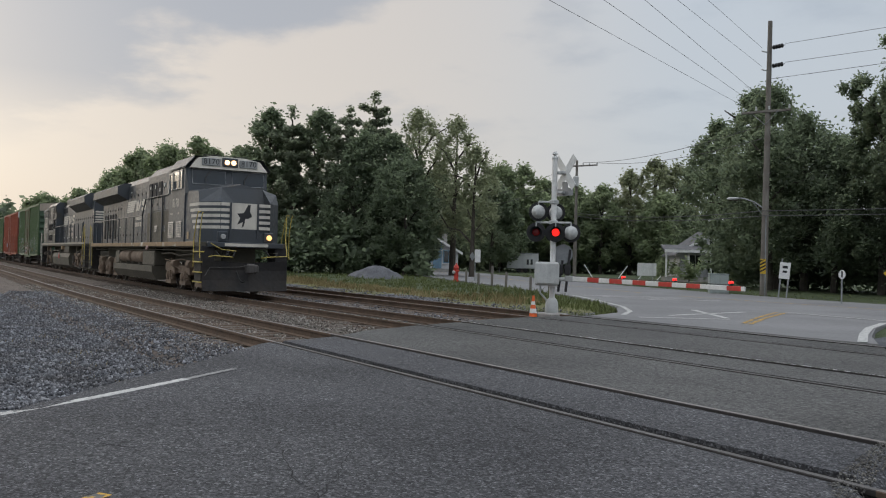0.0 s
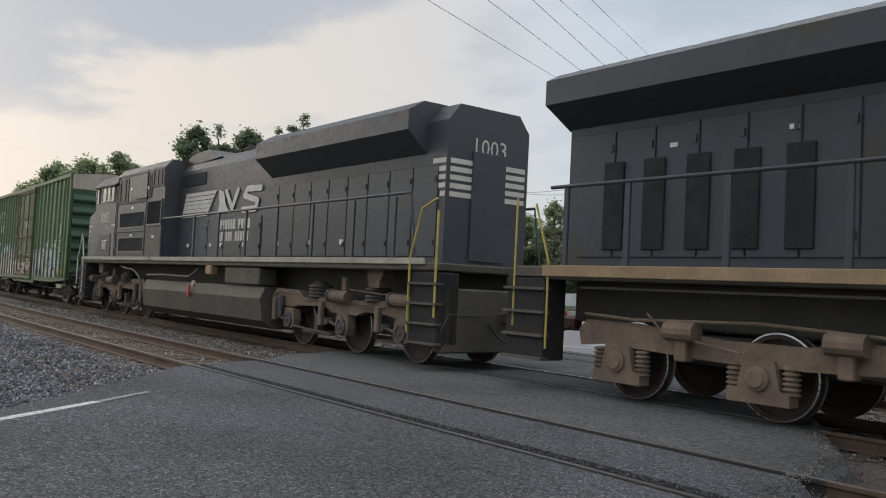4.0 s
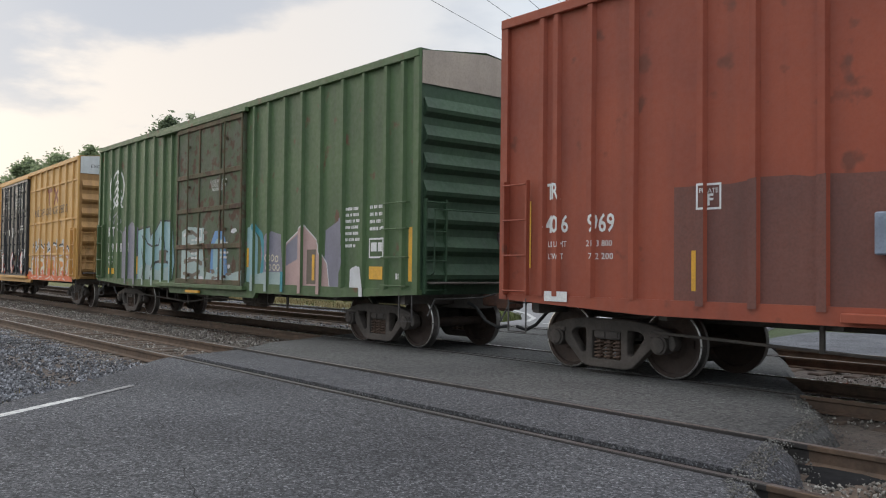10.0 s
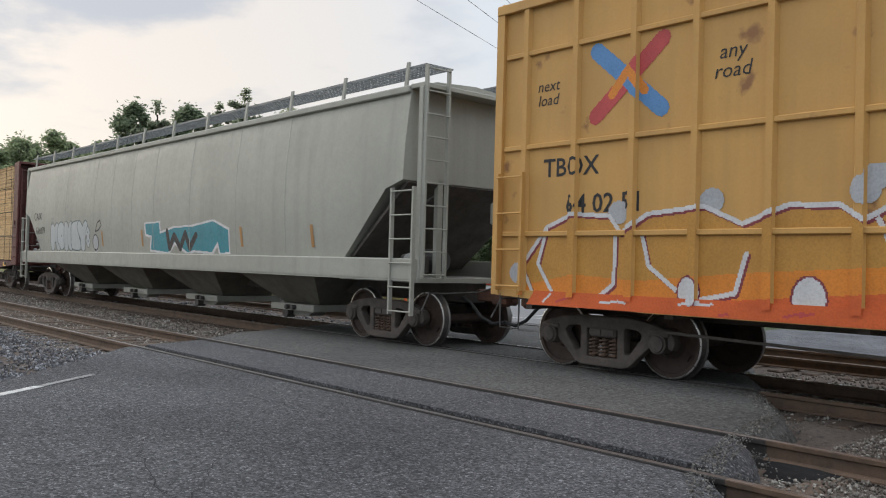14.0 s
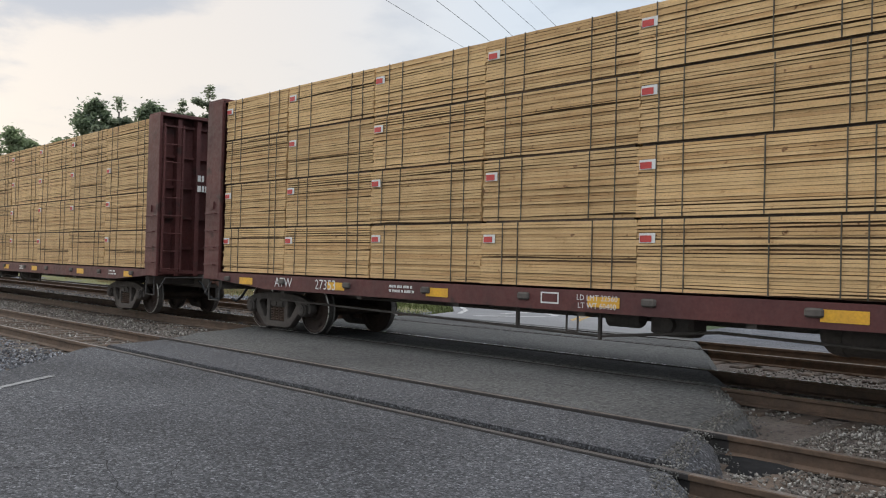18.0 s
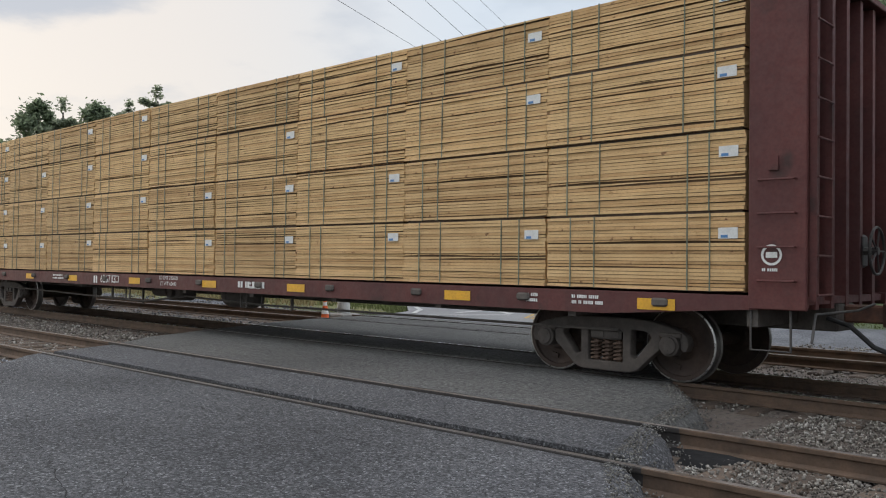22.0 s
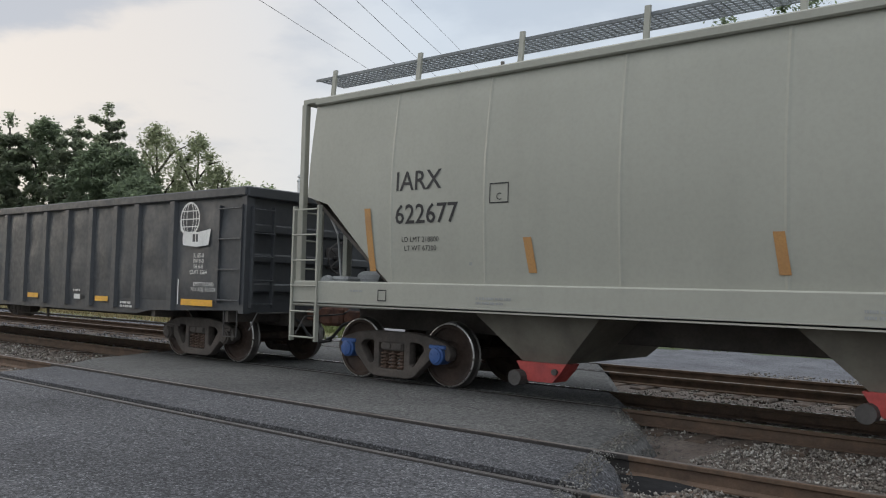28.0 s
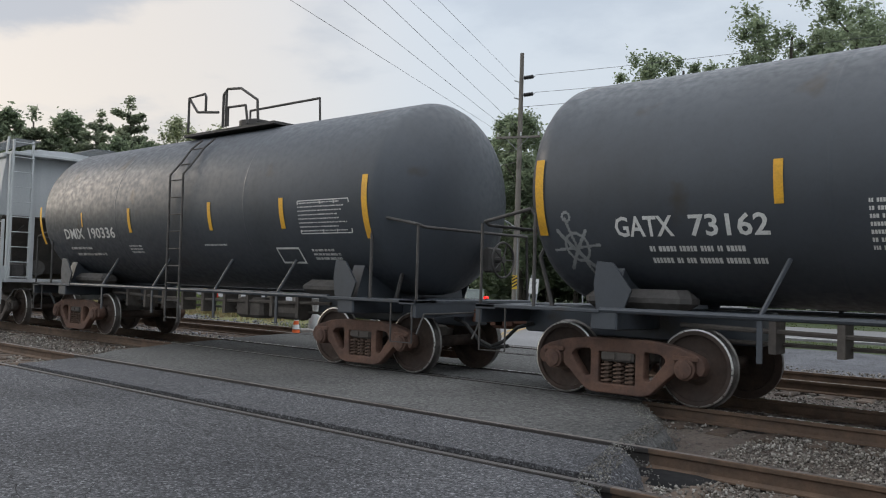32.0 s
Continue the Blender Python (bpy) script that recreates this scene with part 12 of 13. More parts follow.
# ---- the crossing signal ----
def crossing_signal():
    bx, by = -17.8, 15.2
    z0 = ground_z(bx, by)
    ob = thing("crossing_signal", "silver railway crossing signal with red flashing lamps", "crossing signal", at=pose(bx, by, 0))
    v = Vector((0.76, -0.65, 0))      # towards the eye's road
    r = Vector((0.65, 0.76, 0))
    part("concrete_base", Shape().box(-0.32, 0.32, -0.32, 0.32, z0 - 0.2, 0.02, 0.03), CONCRETE, ob)
    part("junction_box", Shape().lathe([(0.02, 0.17), (0.08, 0.18), (0.30, 0.17), (0.38, 0.13), (0.42, 0.09)], "z", 16), SIGNAL_GREY, ob, smooth=True)
    part("mast", Shape().lathe([(0.02, 0.075), (4.20, 0.075)], "z", 16), SIGN_WHITE, ob, smooth=True)
    part("finial", Shape().lathe([(4.20, 0.09), (4.24, 0.09), (4.29, 0.05), (4.32, 0.01)], "z", 12), SIGNAL_GREY, ob, smooth=True)
    # crossbuck and the plate under it, seen from the back
    e, n = Vector((0.998, -0.05, 0)), Vector((0.05, 0.998, 0))
    c0 = Vector((0.22, 0.20, 3.83))
    for ang, name in ((48, "crossbuck_blade"), (-48, "crossbuck_blade")):
        m = Matrix.Translation(c0 + n * (0.012 if ang > 0 else -0.012)) @ tilted(e, n) @ Matrix.Rotation(radians(-ang), 4, "Y")
        part(name, Shape().box(-0.56, 0.56, -0.008, 0.008, -0.115, 0.115, 0.004), SIGN_WHITE, ob, at=m)
    part("bracket", Shape().box(0.0, 0.25, 0.05, 0.19, 3.79, 3.87, 0.01), SIGNAL_GREY, ob)
    m = Matrix.Translation((0.22, 0.19, 3.30)) @ tilted(e, n)
    part("track_count_sign", Shape().extrude([(-0.34, -0.10), (0.34, -0.10), (0.34, 0.10), (0.12, 0.10), (0.12, 0.28), (-0.12, 0.28), (-0.12, 0.10), (-0.34, 0.10)], "y", -0.006, 0.006), SIGN_BACK, ob, at=m)
    part("bracket", Shape().box(0.0, 0.25, 0.05, 0.18, 3.26, 3.32, 0.01), SIGNAL_GREY, ob)

    def lamp(c, d, lens, label):
        """A lamp on a round black shield with a hood; d: the way it shines."""
        c, d = Vector(c), Vector(d).normalized()
        m = Matrix.Translation(c) @ tilted(d.cross(Vector((0, 0, 1))), d)
        unit = part("lamp_unit", Shape().lathe([(-0.26, 0.05), (-0.24, 0.10), (-0.16, 0.165), (-0.03, 0.185), (0.0, 0.185)], "y", 20), SIGNAL_GREY, ob, label, smooth=True, at=m)
        part("shield", Shape().lathe([(0.0, 0.26), (0.012, 0.26)], "y", 24), SIGN_BLACK, unit)
        part("lens", Shape().lathe([(0.012, 0.105), (0.03, 0.095), (0.042, 0.05)], "y", 20), lens, unit, smooth=True)
        hood = Shape()
        ring = [(math.sin(a) * 0.165, math.cos(a) * 0.165) for a in (radians(k) for k in range(-110, 111, 20))]
        hood.rings([[(x, 0.012, z) for x, z in ring], [(x * 0.97, 0.26 + z * 0.4, z * 0.97 - 0.01) for x, z in ring]], caps=False, closed=False)
        part("hood", hood, SIGN_BLACK, unit)

    for zc, lamps in ((2.36, [(-0.47, 0.10, v, LAMP_DIM, "unlit red lamp"), (0.06, 0.14, v, LAMP_RED, "lit red lamp"), (0.47, 0.02, -v, LAMP_RED, "grey lamp back"), (0.02, -0.30, -v, LAMP_DIM, "grey lamp back")]),
                      (2.92, [(-0.42, -0.04, -v, LAMP_DIM, "grey lamp back"), (0.05, -0.28, -v, LAMP_RED, "grey lamp back")])):
        for off, fwd, d, lens, label in lamps:
            p = r * off + v * fwd + Vector((0, 0, zc - 0.16))
            lamp(p, d, lens, label)
            part("lamp_stem", Shape().rod(p + Vector((0, 0, 0.15)), p + Vector((0, 0, 0.28)), 0.022), SIGNAL_GREY, ob)
        lo, hi = (-0.47, 0.47) if zc < 2.6 else (-0.42, 0.10)
        part("crossarm", Shape().rod(r * lo + Vector((0, 0, zc + 0.11)), r * hi + Vector((0, 0, zc + 0.11)), 0.03), SIGNAL_GREY, ob)
        part("crossarm_clamp", Shape().box(-0.10, 0.10, -0.10, 0.10, zc + 0.05, zc + 0.17, 0.02), SIGNAL_GREY, ob)
    part("bell", Shape().lathe([(4.32, 0.06), (4.34, 0.08), (4.40, 0.05)], "z", 14), SIGNAL_GREY, ob, smooth=True)
    # round counterweight disc and the two weight arms
    m = Matrix.Translation(r * 0.27 - v * 0.12 + Vector((0, 0, 1.62))) @ tilted(r, -v)
    part("round_disc", Shape().lathe([(-0.01, 0.27), (0.01, 0.27)], "y", 28), SIGN_BACK, ob, at=m)
    for off in (0.20, 0.40):
        a, b = r * off + v * 0.12 + Vector((0, 0, 0.6)), r * (off + 0.06) + v * 0.12 + Vector((0, 0, 1.75 if off > 0.3 else 1.45))
        part("counterweight_arm", Shape().rod(a - r * 0.04, b, 0.035, 6), SIGN_BLACK, ob)
        part("counterweight", Shape().box(-0.09, 0.09, -0.05, 0.05, -0.14, 0.14, 0.02), SIGN_BLACK, ob, at=Matrix.Translation(a + Vector((0, 0, 0.6))) @ tilted(r, -v))
    # gate mechanism
    m = Matrix.Translation(-r * 0.12 + v * 0.17 + Vector((0, 0, 1.06))) @ tilted(r, -v)
    box = part("gate_mechanism", Shape().box(-0.36, 0.30, -0.17, 0.17, -0.30, 0.34, 0.05), SIGNAL_GREY, ob, at=m)
    part("cover_flange", Shape().box(-0.30, 0.24, -0.19, -0.172, -0.24, 0.28, 0.02), SIGNAL_GREY, box)
    part("main_shaft", Shape().rod((0.30, 0, -0.12), (0.46, 0, -0.12), 0.05), SIGNAL_GREY, box)
    part("conduit", Shape().pipe([(-0.2, 0.05, -0.30), (-0.2, 0.05, -0.5), (0.02, 0.15, -0.75)], 0.03), SIGNAL_GREY, box)
    # the lowered arm
    a, b = Vector((0.40, 0.12, 0.965)), Vector((7.52, -1.72, 0.985))
    length = (b - a).length
    d = (b - a).normalized()
    arm = part("gate_arm", Shape().box(0, 0.45, -0.03, 0.03, -0.075, 0.075, 0.01), SIGNAL_GREY, ob, at=Matrix.Translation(a) @ tilted(d, Vector((0, 0, 1)).cross(d)))
    cuts = [0.30] + [GATE_F[k] * length for k in range(len(GATE_F))]
    for k, (p, q) in enumerate(zip(cuts, cuts[1:])):
        hh = 0.060 - 0.017 * k / 12
        part("arm_stripe", Shape().box(p, q, -0.022, 0.022, -hh, hh, 0.006), SIGN_RED if k % 2 else SIGN_WHITE, arm)
    for f in GATE_LAMPS:
        u = part("arm_lamp", Shape().box(f * length - 0.035, f * length + 0.035, -0.035, 0.035, 0.055, 0.10, 0.01), SIGN_BLACK, arm)
        part("arm_lens", Shape().lathe([(-0.05, 0.015), (-0.04, 0.03), (0.04, 0.03), (0.05, 0.015)], "y", 14, (f * length, 0, 0.108)), LAMP_RED, arm, smooth=True)
    part("arm_cable", Shape().pipe([(0.3, 0.03, 0.078), (2.0, 0.03, 0.07), (4.0, 0.03, 0.072), (6.9, 0.03, 0.064)], 0.008, 5), SIGN_BLACK, arm)


GATE_F = [0.17, 0.25, 0.32, 0.40, 0.465, 0.54, 0.61, 0.68, 0.75, 0.815, 0.93, 0.987, 1.0]
GATE_LAMPS = (0.405, 0.69, 0.945)
crossing_signal()


def traffic_cone(x, y):
    z = -0.02
    ob = thing("traffic_cone", "orange traffic cone with white bands beside the signal", "traffic cone", at=pose(x, y, ground_z(x, y) + 0.09))
    part("base", Shape().box(-0.18, 0.18, -0.18, 0.18, -0.10, 0.03, 0.015), CONE_ORANGE, ob)
    prof = [(0.03, 0.13), (0.24, 0.098), (0.25, 0.098), (0.37, 0.076), (0.47, 0.060), (0.56, 0.046), (0.71, 0.028)]
    for k, m in ((0, CONE_ORANGE), (2, SIGN_WHITE), (3, CONE_ORANGE), (4, SIGN_WHITE), (5, CONE_ORANGE)):
        part("band" if m is SIGN_WHITE else "cone_body", Shape().lathe([prof[k], prof[k + 1]], "z", 18), m, ob, smooth=True)


traffic_cone(-17.55, 14.35)


# ---- poles, wires and signs ----
def rod_part(name, p, q, r, mat, ob, seg=8, r2=None):
    return part(name, Shape().rod(p, q, r, seg, r2), mat, ob, smooth=True)


PX, PY = -27.7, 37.8


def power_pole():
    z0 = ground_z(PX, PY)
    ob = thing("utility_pole", "tall weathered wooden power pole with a crossarm", "utility pole", "poles along the street", pose(PX, PY, z0 - 0.1))
    rod_part("pole", (0, 0, 0), (0.1, 0, 14.25), 0.19, POLE_WOOD, ob, 14, 0.11)
    part("crossarm", Shape().box(-1.25, 1.25, -0.19, -0.08, 9.52, 9.64, 0.015), POLE_WOOD, ob, at=pose(0, 0, 0, 0, 0, 20))
    for s in (-1, 1):
        rod_part("brace", (s * 0.75, -0.14, 9.52), (0, -0.14, 8.9), 0.018, SIGN_BACK, ob)
    for u in (-1.15, -0.5, 0.15, 1.15):
        a = radians(20)
        part("insulator", Shape().lathe([(9.64, 0.02), (9.70, 0.06), (9.76, 0.045), (9.80, 0.06), (9.86, 0.03)], "z", 10, (u * math.cos(a) + 0.13 * math.sin(a), u * math.sin(a) - 0.13 * math.cos(a), 0)), SIGNAL_GREY, ob)
    for z in (12.85, 11.9):
        for k in range(4):
            part("insulator_disc", Shape().lathe([(0.22 + 0.16 * k, 0.03), (0.27 + 0.16 * k, 0.115), (0.31 + 0.16 * k, 0.115), (0.36 + 0.16 * k, 0.03)], "x", 12, (0.05, 0, z)), SIGN_BLACK, ob, smooth=True)
        rod_part("insulator_link", (0.05, 0, z), (1.0, 0, z), 0.02, SIGN_BACK, ob)
        rod_part("insulator_pin", (0.0, -0.1, z - 0.2), (-0.12, -0.35, z - 0.16), 0.035, SIGNAL_GREY, ob)
    # street lamp on a bent bracket
    part("lamp_bracket", Shape().pipe([(0, -0.1, 4.6), (-0.5, -0.2, 4.95), (-1.1, -0.3, 5.15), (-1.5, -0.35, 5.18)], 0.035), SIGN_BACK, ob, smooth=True)
    lampm = pose(-1.62, -0.37, 5.17, 0, 0, 10)
    lamp = part("street_lamp_head", Shape().rings([[(-0.42 + 0.02, y * 0.4, z * 0.4) for y, z in OVAL], [(-0.30, y * 0.9, z * 0.9) for y, z in OVAL], [(0.05, y, z) for y, z in OVAL], [(0.22, y * 0.45, z * 0.6) for y, z in OVAL]]), SIGNAL_GREY, ob, smooth=True, at=lampm)
    part("lamp_brace", Shape().rod((0, -0.1, 4.2), (-0.6, -0.22, 4.98), 0.015), SIGN_BACK, ob)
    part("conduit", Shape().rod((0.17, -0.10, 0.0), (0.15, -0.10, 4.2), 0.03), SIGN_BACK, ob)
    # hazard marker
    mk = part("hazard_marker", Shape().box(-0.14, 0.14, -0.215, -0.20, 1.25, 2.0, 0.003), SIGN_YELLOW, ob, "yellow and black striped hazard marker", at=pose(0, 0, 0, 0, 0, 25))
    for k in range(4):
        z = 1.30 + 0.18 * k
        part("stripe", Shape().extrude([(-0.138, z), (0.138, z + 0.16), (0.138, z + 0.25 if k < 3 else z + 0.16), (-0.138, z + 0.09)], "y", -0.222, -0.217), SIGN_BLACK, mk)


OVAL = [(0.15 * math.cos(a), 0.075 * math.sin(a)) for a in (2 * math.pi * k / 12 for k in range(12))]
power_pole()


def far_pole(x, y, h):
    ob = thing("utility_pole", "slender wooden utility pole with a transformer", "utility pole", "poles along the street", pose(x, y, ground_z(x, y) - 0.1))
    rod_part("pole", (0, 0, 0), (0, 0, h), 0.16, POLE_WOOD, ob, 10, 0.10)
    part("crossarm", Shape().box(-0.4, 2.0, -0.16, -0.06, h - 0.55, h - 0.43, 0.01), POLE_WOOD, ob, at=pose(0, 0, 0, 0, 0, 20))
    part("transformer", Shape().lathe([(h - 2.3, 0.1), (h - 2.25, 0.24), (h - 1.45, 0.25), (h - 1.38, 0.12)], "z", 14, (0.22, -0.28, 0)), SIGNAL_GREY, ob, smooth=True)
    for u in (0.6, 1.2, 1.9):
        part("insulator", Shape().lathe([(h - 0.43, 0.02), (h - 0.36, 0.06), (h - 0.26, 0.03)], "z", 8, (u * 0.94 + 0.1, u * 0.34 - 0.1, 0)), SIGNAL_GREY, ob)


far_pole(-55.2, 49.6, 10.4)


def wire(p, q, sag, r, label):
    p, q = Vector(p), Vector(q)
    pts = [p.lerp(q, f) - Vector((0, 0, sag * 4 * f * (1 - f))) for f in (k / 24 for k in range(25))]
    tagged(part("overhead_wire", Shape().pipe(pts, r, 5), WIRE, smooth=True), label, "wire", "overhead wires")


for dx, dy, z, px, py, pz in ((-1.08, -0.4, 9.78, -19.6, 16.2, 9.25), (-0.47, -0.2, 9.78, -18.65, 17.7, 9.22), (0.14, 0.0, 9.78, -17.8, 18.45, 9.2),
                              (-0.12, -0.35, 11.75, -22.5, 25.2, 11.55), (-0.12, -0.35, 12.7, -23.5, 28.1, 12.35)):
    a, b = Vector((PX + dx, PY + dy, z)), Vector((px, py, pz))
    d = b - a
    wire(a, a + d * (75.0 / d.length), 0.0, 0.0075, "thin black power wire over the crossing")
for z in (12.75, 11.8):
    wire((PX + 1.0, PY, z), (PX + 62, PY + 1.0, z + 0.1), 0.9, 0.011, "thin black power wire along the street")
wire((PX + 0.1, PY, 11.1), (PX + 62, PY + 1.0, 11.4), 0.8, 0.012, "thin black power wire along the street")
for z, zz, u in ((9.6, 10.0, 0.6), (8.9, 9.9, 1.9)):
    wire((PX, PY, z - 0.8), (-55.2 + u, 49.6 + 0.3 * u, zz), 0.5, 0.016, "thin black power wire along the street")
for z in (4.30, 4.05):
    wire((PX, PY - 0.2, z), (-55.2, 49.4, z + 1.4), 0.35, 0.02, "low black telephone cable along the street")
    wire((PX, PY - 0.2, z), (PX + 62, PY + 0.6, z + 0.3), 0.4, 0.02, "low black telephone cable along the street")
wire((-55.2, 49.6, 9.9), (-118.0, 75.0, 10.0), 0.8, 0.02, "thin black power wire along the street")
wire((-55.2, 49.6, 8.6), (-118.0, 75.0, 9.0), 0.8, 0.02, "thin black power wire along the street")


def face_eye(x, y, extra=0.0):
    """Turn about z so that local -y looks to the crossing road."""
    return math.degrees(math.atan2(-x, y)) + extra


def sign(name, label, x, y, posts, plates, turn=0.0, lean=0.0):
    """posts: (u, height); plates: (name, outline of (u, z), material, bars)."""
    ob = thing(name, label, "sign", "signs along the street", pose(x, y, ground_z(x, y), 0, lean, face_eye(x, y, turn)))
    for u, h in posts:
        part("post", Shape().box(u - 0.03, u + 0.03, 0.0, 0.045, -0.3, h, 0.006), SIGN_BACK, ob)
    for pname, outline, mat, bars_ in plates:
        pl = part(pname, Shape().extrude(outline, "y", -0.018, -0.006), mat, ob)
        for k, (u0, u1, z0, z1) in enumerate(bars_):
            part("print_bar", Shape().box(u0, u1, -0.023, -0.019, z0, z1), SIGN_BLACK, pl)
    return ob


def rect_of(u0, u1, z0, z1):
    return [(u0, z0), (u1, z0), (u1, z1), (u0, z1)]


def oval_of(u, z, ru, rz, n=16, a0=0.0):
    return [(u + ru * math.cos(a0 + 2 * math.pi * k / n), z + rz * math.sin(a0 + 2 * math.pi * k / n)) for k in range(n)]


sign("traffic_sign", "white rectangular traffic sign on two leaning posts", -24.5, 34.8, [(-0.16, 1.9), (0.2, 1.75)],
     [("plate", rect_of(-0.25, 0.23, 0.98, 1.74), SIGN_WHITE, [(-0.13, 0.11, 1.46, 1.58), (-0.11, 0.10, 1.26, 1.36)])], 18, 5)
sign("marker_sign", "small white oval marker sign on a post", -20.5, 33.1, [(0, 1.2)], [("plate", oval_of(0, 1.26, 0.14, 0.19), SIGN_WHITE, [(-0.03, 0.03, 1.15, 1.4)])])
sign("traffic_sign", "white narrow traffic sign on a steel post", -48.5, 34.4, [(0, 2.2)], [("plate", rect_of(-0.1, 0.52, 1.35, 2.25), SIGN_WHITE, []), ("side_plate", oval_of(-0.36, 1.75, 0.3, 0.3, 4), SIGN_BACK, [])], 50)
stop = sign("stop_sign", "red octagonal stop sign with a yellow plate", -12.84, 27.1, [(0, 2.1)],
            [("plate", oval_of(0, 2.1, 0.41, 0.41, 8, radians(22.5)), SIGN_RED, []), ("lower_plate", rect_of(-0.3, 0.3, 1.2, 1.6), SIGN_YELLOW, [(-0.2, 0.2, 1.42, 1.5), (-0.2, 0.2, 1.28, 1.36)])], 10)
text_curve = bpy.data.curves.new("lettering", "FONT")
text_curve.body, text_curve.size, text_curve.extrude = "STOP", 0.36, 0.002
text_curve.align_x = text_curve.align_y = "CENTER"
tmp = bpy.data.objects.new("lettering", text_curve)
letter_mesh = bpy.data.meshes.new_from_object(tmp)
bpy.data.objects.remove(tmp)
part("lettering", letter_mesh, SIGN_WHITE, stop, at=pose(0, -0.022, 2.1, 90))
sign("marker_sign", "slim dark marker post in the grass", -12.3, 26.1, [(0, 1.3)], [("plate", rect_of(-0.08, 0.08, 0.9, 1.3), SIGN_BACK, [])])


def yard_sign(x, y):
    ob = sign("yard_sign", "small pale yard sign on thin legs", x, y, [(-0.5, 0.6), (0.5, 0.6)], [("plate", rect_of(-0.8, 0.8, 0.5, 1.6), SIGN_WHITE, [])])


sign("warning_sign", "yellow diamond warning sign on a post", -20.9, 37.6, [(0, 1.3)], [("plate", oval_of(0, 1.35, 0.36, 0.36, 4), SIGN_YELLOW, [(-0.05, 0.05, 1.2, 1.5)])])
yard_sign(-52.0, 55.0)


def cabinet(x, y, w, d, h, label, mat=CABINET):
    ob = thing("utility_cabinet", label, "utility cabinet", at=pose(x, y, ground_z(x, y), 0, 0, face_eye(x, y, 12)))
    part("plinth", Shape().box(-w / 2 - 0.06, w / 2 + 0.06, -d / 2 - 0.06, d / 2 + 0.06, -0.2, 0.08, 0.01), CONCRETE, ob)
    part("body", Shape().box(-w / 2, w / 2, -d / 2, d / 2, 0.08, h, 0.02), mat, ob)
    part("lid", Shape().box(-w / 2 - 0.03, w / 2 + 0.03, -d / 2 - 0.03, d / 2 + 0.03, h, h + 0.05, 0.012), mat, ob)
    for s in (-1, 1):
        dr = part("door", Shape().box(s * w / 4 - w / 4 + 0.03, s * w / 4 + w / 4 - 0.03, -d / 2 - 0.02, -d / 2 - 0.001, 0.14, h - 0.06, 0.006), mat, ob)
        part("handle", Shape().box(s * 0.06 - 0.015, s * 0.06 + 0.015, -d / 2 - 0.045, -d / 2 - 0.021, h * 0.5, h * 0.5 + 0.14, 0.004), SIGN_BACK, dr)


cabinet(-29.0, 35.9, 0.95, 0.5, 1.05, "grey-green utility cabinet on the lawn by the street")
cabinet(-10.0, 24.0, 0.95, 0.6, 1.05, "grey equipment box in the grass by the street", SIGNAL_GREY)


def hydrant(x, y):
    ob = thing("fire_hydrant", "tall red fire hydrant by the street corner", "fire hydrant", at=pose(x, y, ground_z(x, y)))
    part("barrel", Shape().lathe([(-0.1, 0.20), (0.08, 0.20), (0.10, 0.15), (0.85, 0.15), (0.88, 0.20), (0.94, 0.20)], "z", 16), HYDRANT, ob, smooth=True)
    part("bonnet", Shape().lathe([(0.94, 0.17), (1.05, 0.15), (1.14, 0.08), (1.16, 0.04), (1.24, 0.04)], "z", 16), HYDRANT, ob, smooth=True)
    for s in (-1, 1):
        part("hose_cap", Shape().lathe([(s * 0.14, 0.075), (s * 0.24, 0.085), (s * 0.28, 0.03)], "x", 12, (0, 0, 0.72)), HYDRANT, ob, smooth=True)
    part("pumper_cap", Shape().lathe([(-0.27, 0.05), (-0.24, 0.11), (-0.12, 0.10)], "y", 14, (0, 0, 0.62)), SIGNAL_GREY, ob, smooth=True)


hydrant(-47.9, 32.4)


def wooden_post(x, y, h, seed):
    rnd = random.Random(seed)
    ob = thing("wooden_post", "weathered wooden post in the weeds", "post", "posts along the verge", pose(x, y, ground_z(x, y) - 0.1, rnd.uniform(-3, 3), rnd.uniform(-3, 3), rnd.uniform(0, 90)))
    part("shaft", Shape().box(-0.06, 0.06, -0.06, 0.06, 0, h, 0.015), POLE_WOOD, ob)
    part("cap", Shape().lathe([(h, 0.075), (h + 0.03, 0.06), (h + 0.05, 0.01)], "z", 8), POLE_WOOD, ob)


for k, (x, y, h) in enumerate(((-39.5, 29.2, 1.25), (-36.6, 28.0, 0.95), (-42.2, 30.2, 0.8), (-33.4, 27.1, 0.8), (-30.5, 25.9, 0.7), (-45.0, 31.2, 0.9))):
    wooden_post(x, y, h, k)


def stake(az, dist, h, lean, k):
    x, y = polar(az, dist)
    ob = thing("plant_stake", "thin pale leaning stake on the lawn", "stake", "stakes on the lawn", pose(x, y, ground_z(x, y) - 0.1, 0, lean, face_eye(x, y)))
    rod_part("shaft", (0, 0, 0), (0, 0, h), 0.035, SIGN_WHITE, ob, 6)
    part("tip", Shape().lathe([(h, 0.035), (h + 0.06, 0.01)], "z", 6), SIGN_WHITE, ob)


for k, (az, h, lean) in enumerate(((-46.6, 1.7, -32), (-45.5, 1.7, 34), (-44.2, 1.5, 33), (-43.1, 1.0, 40))):
    stake(az, 64.0, h, lean, k)


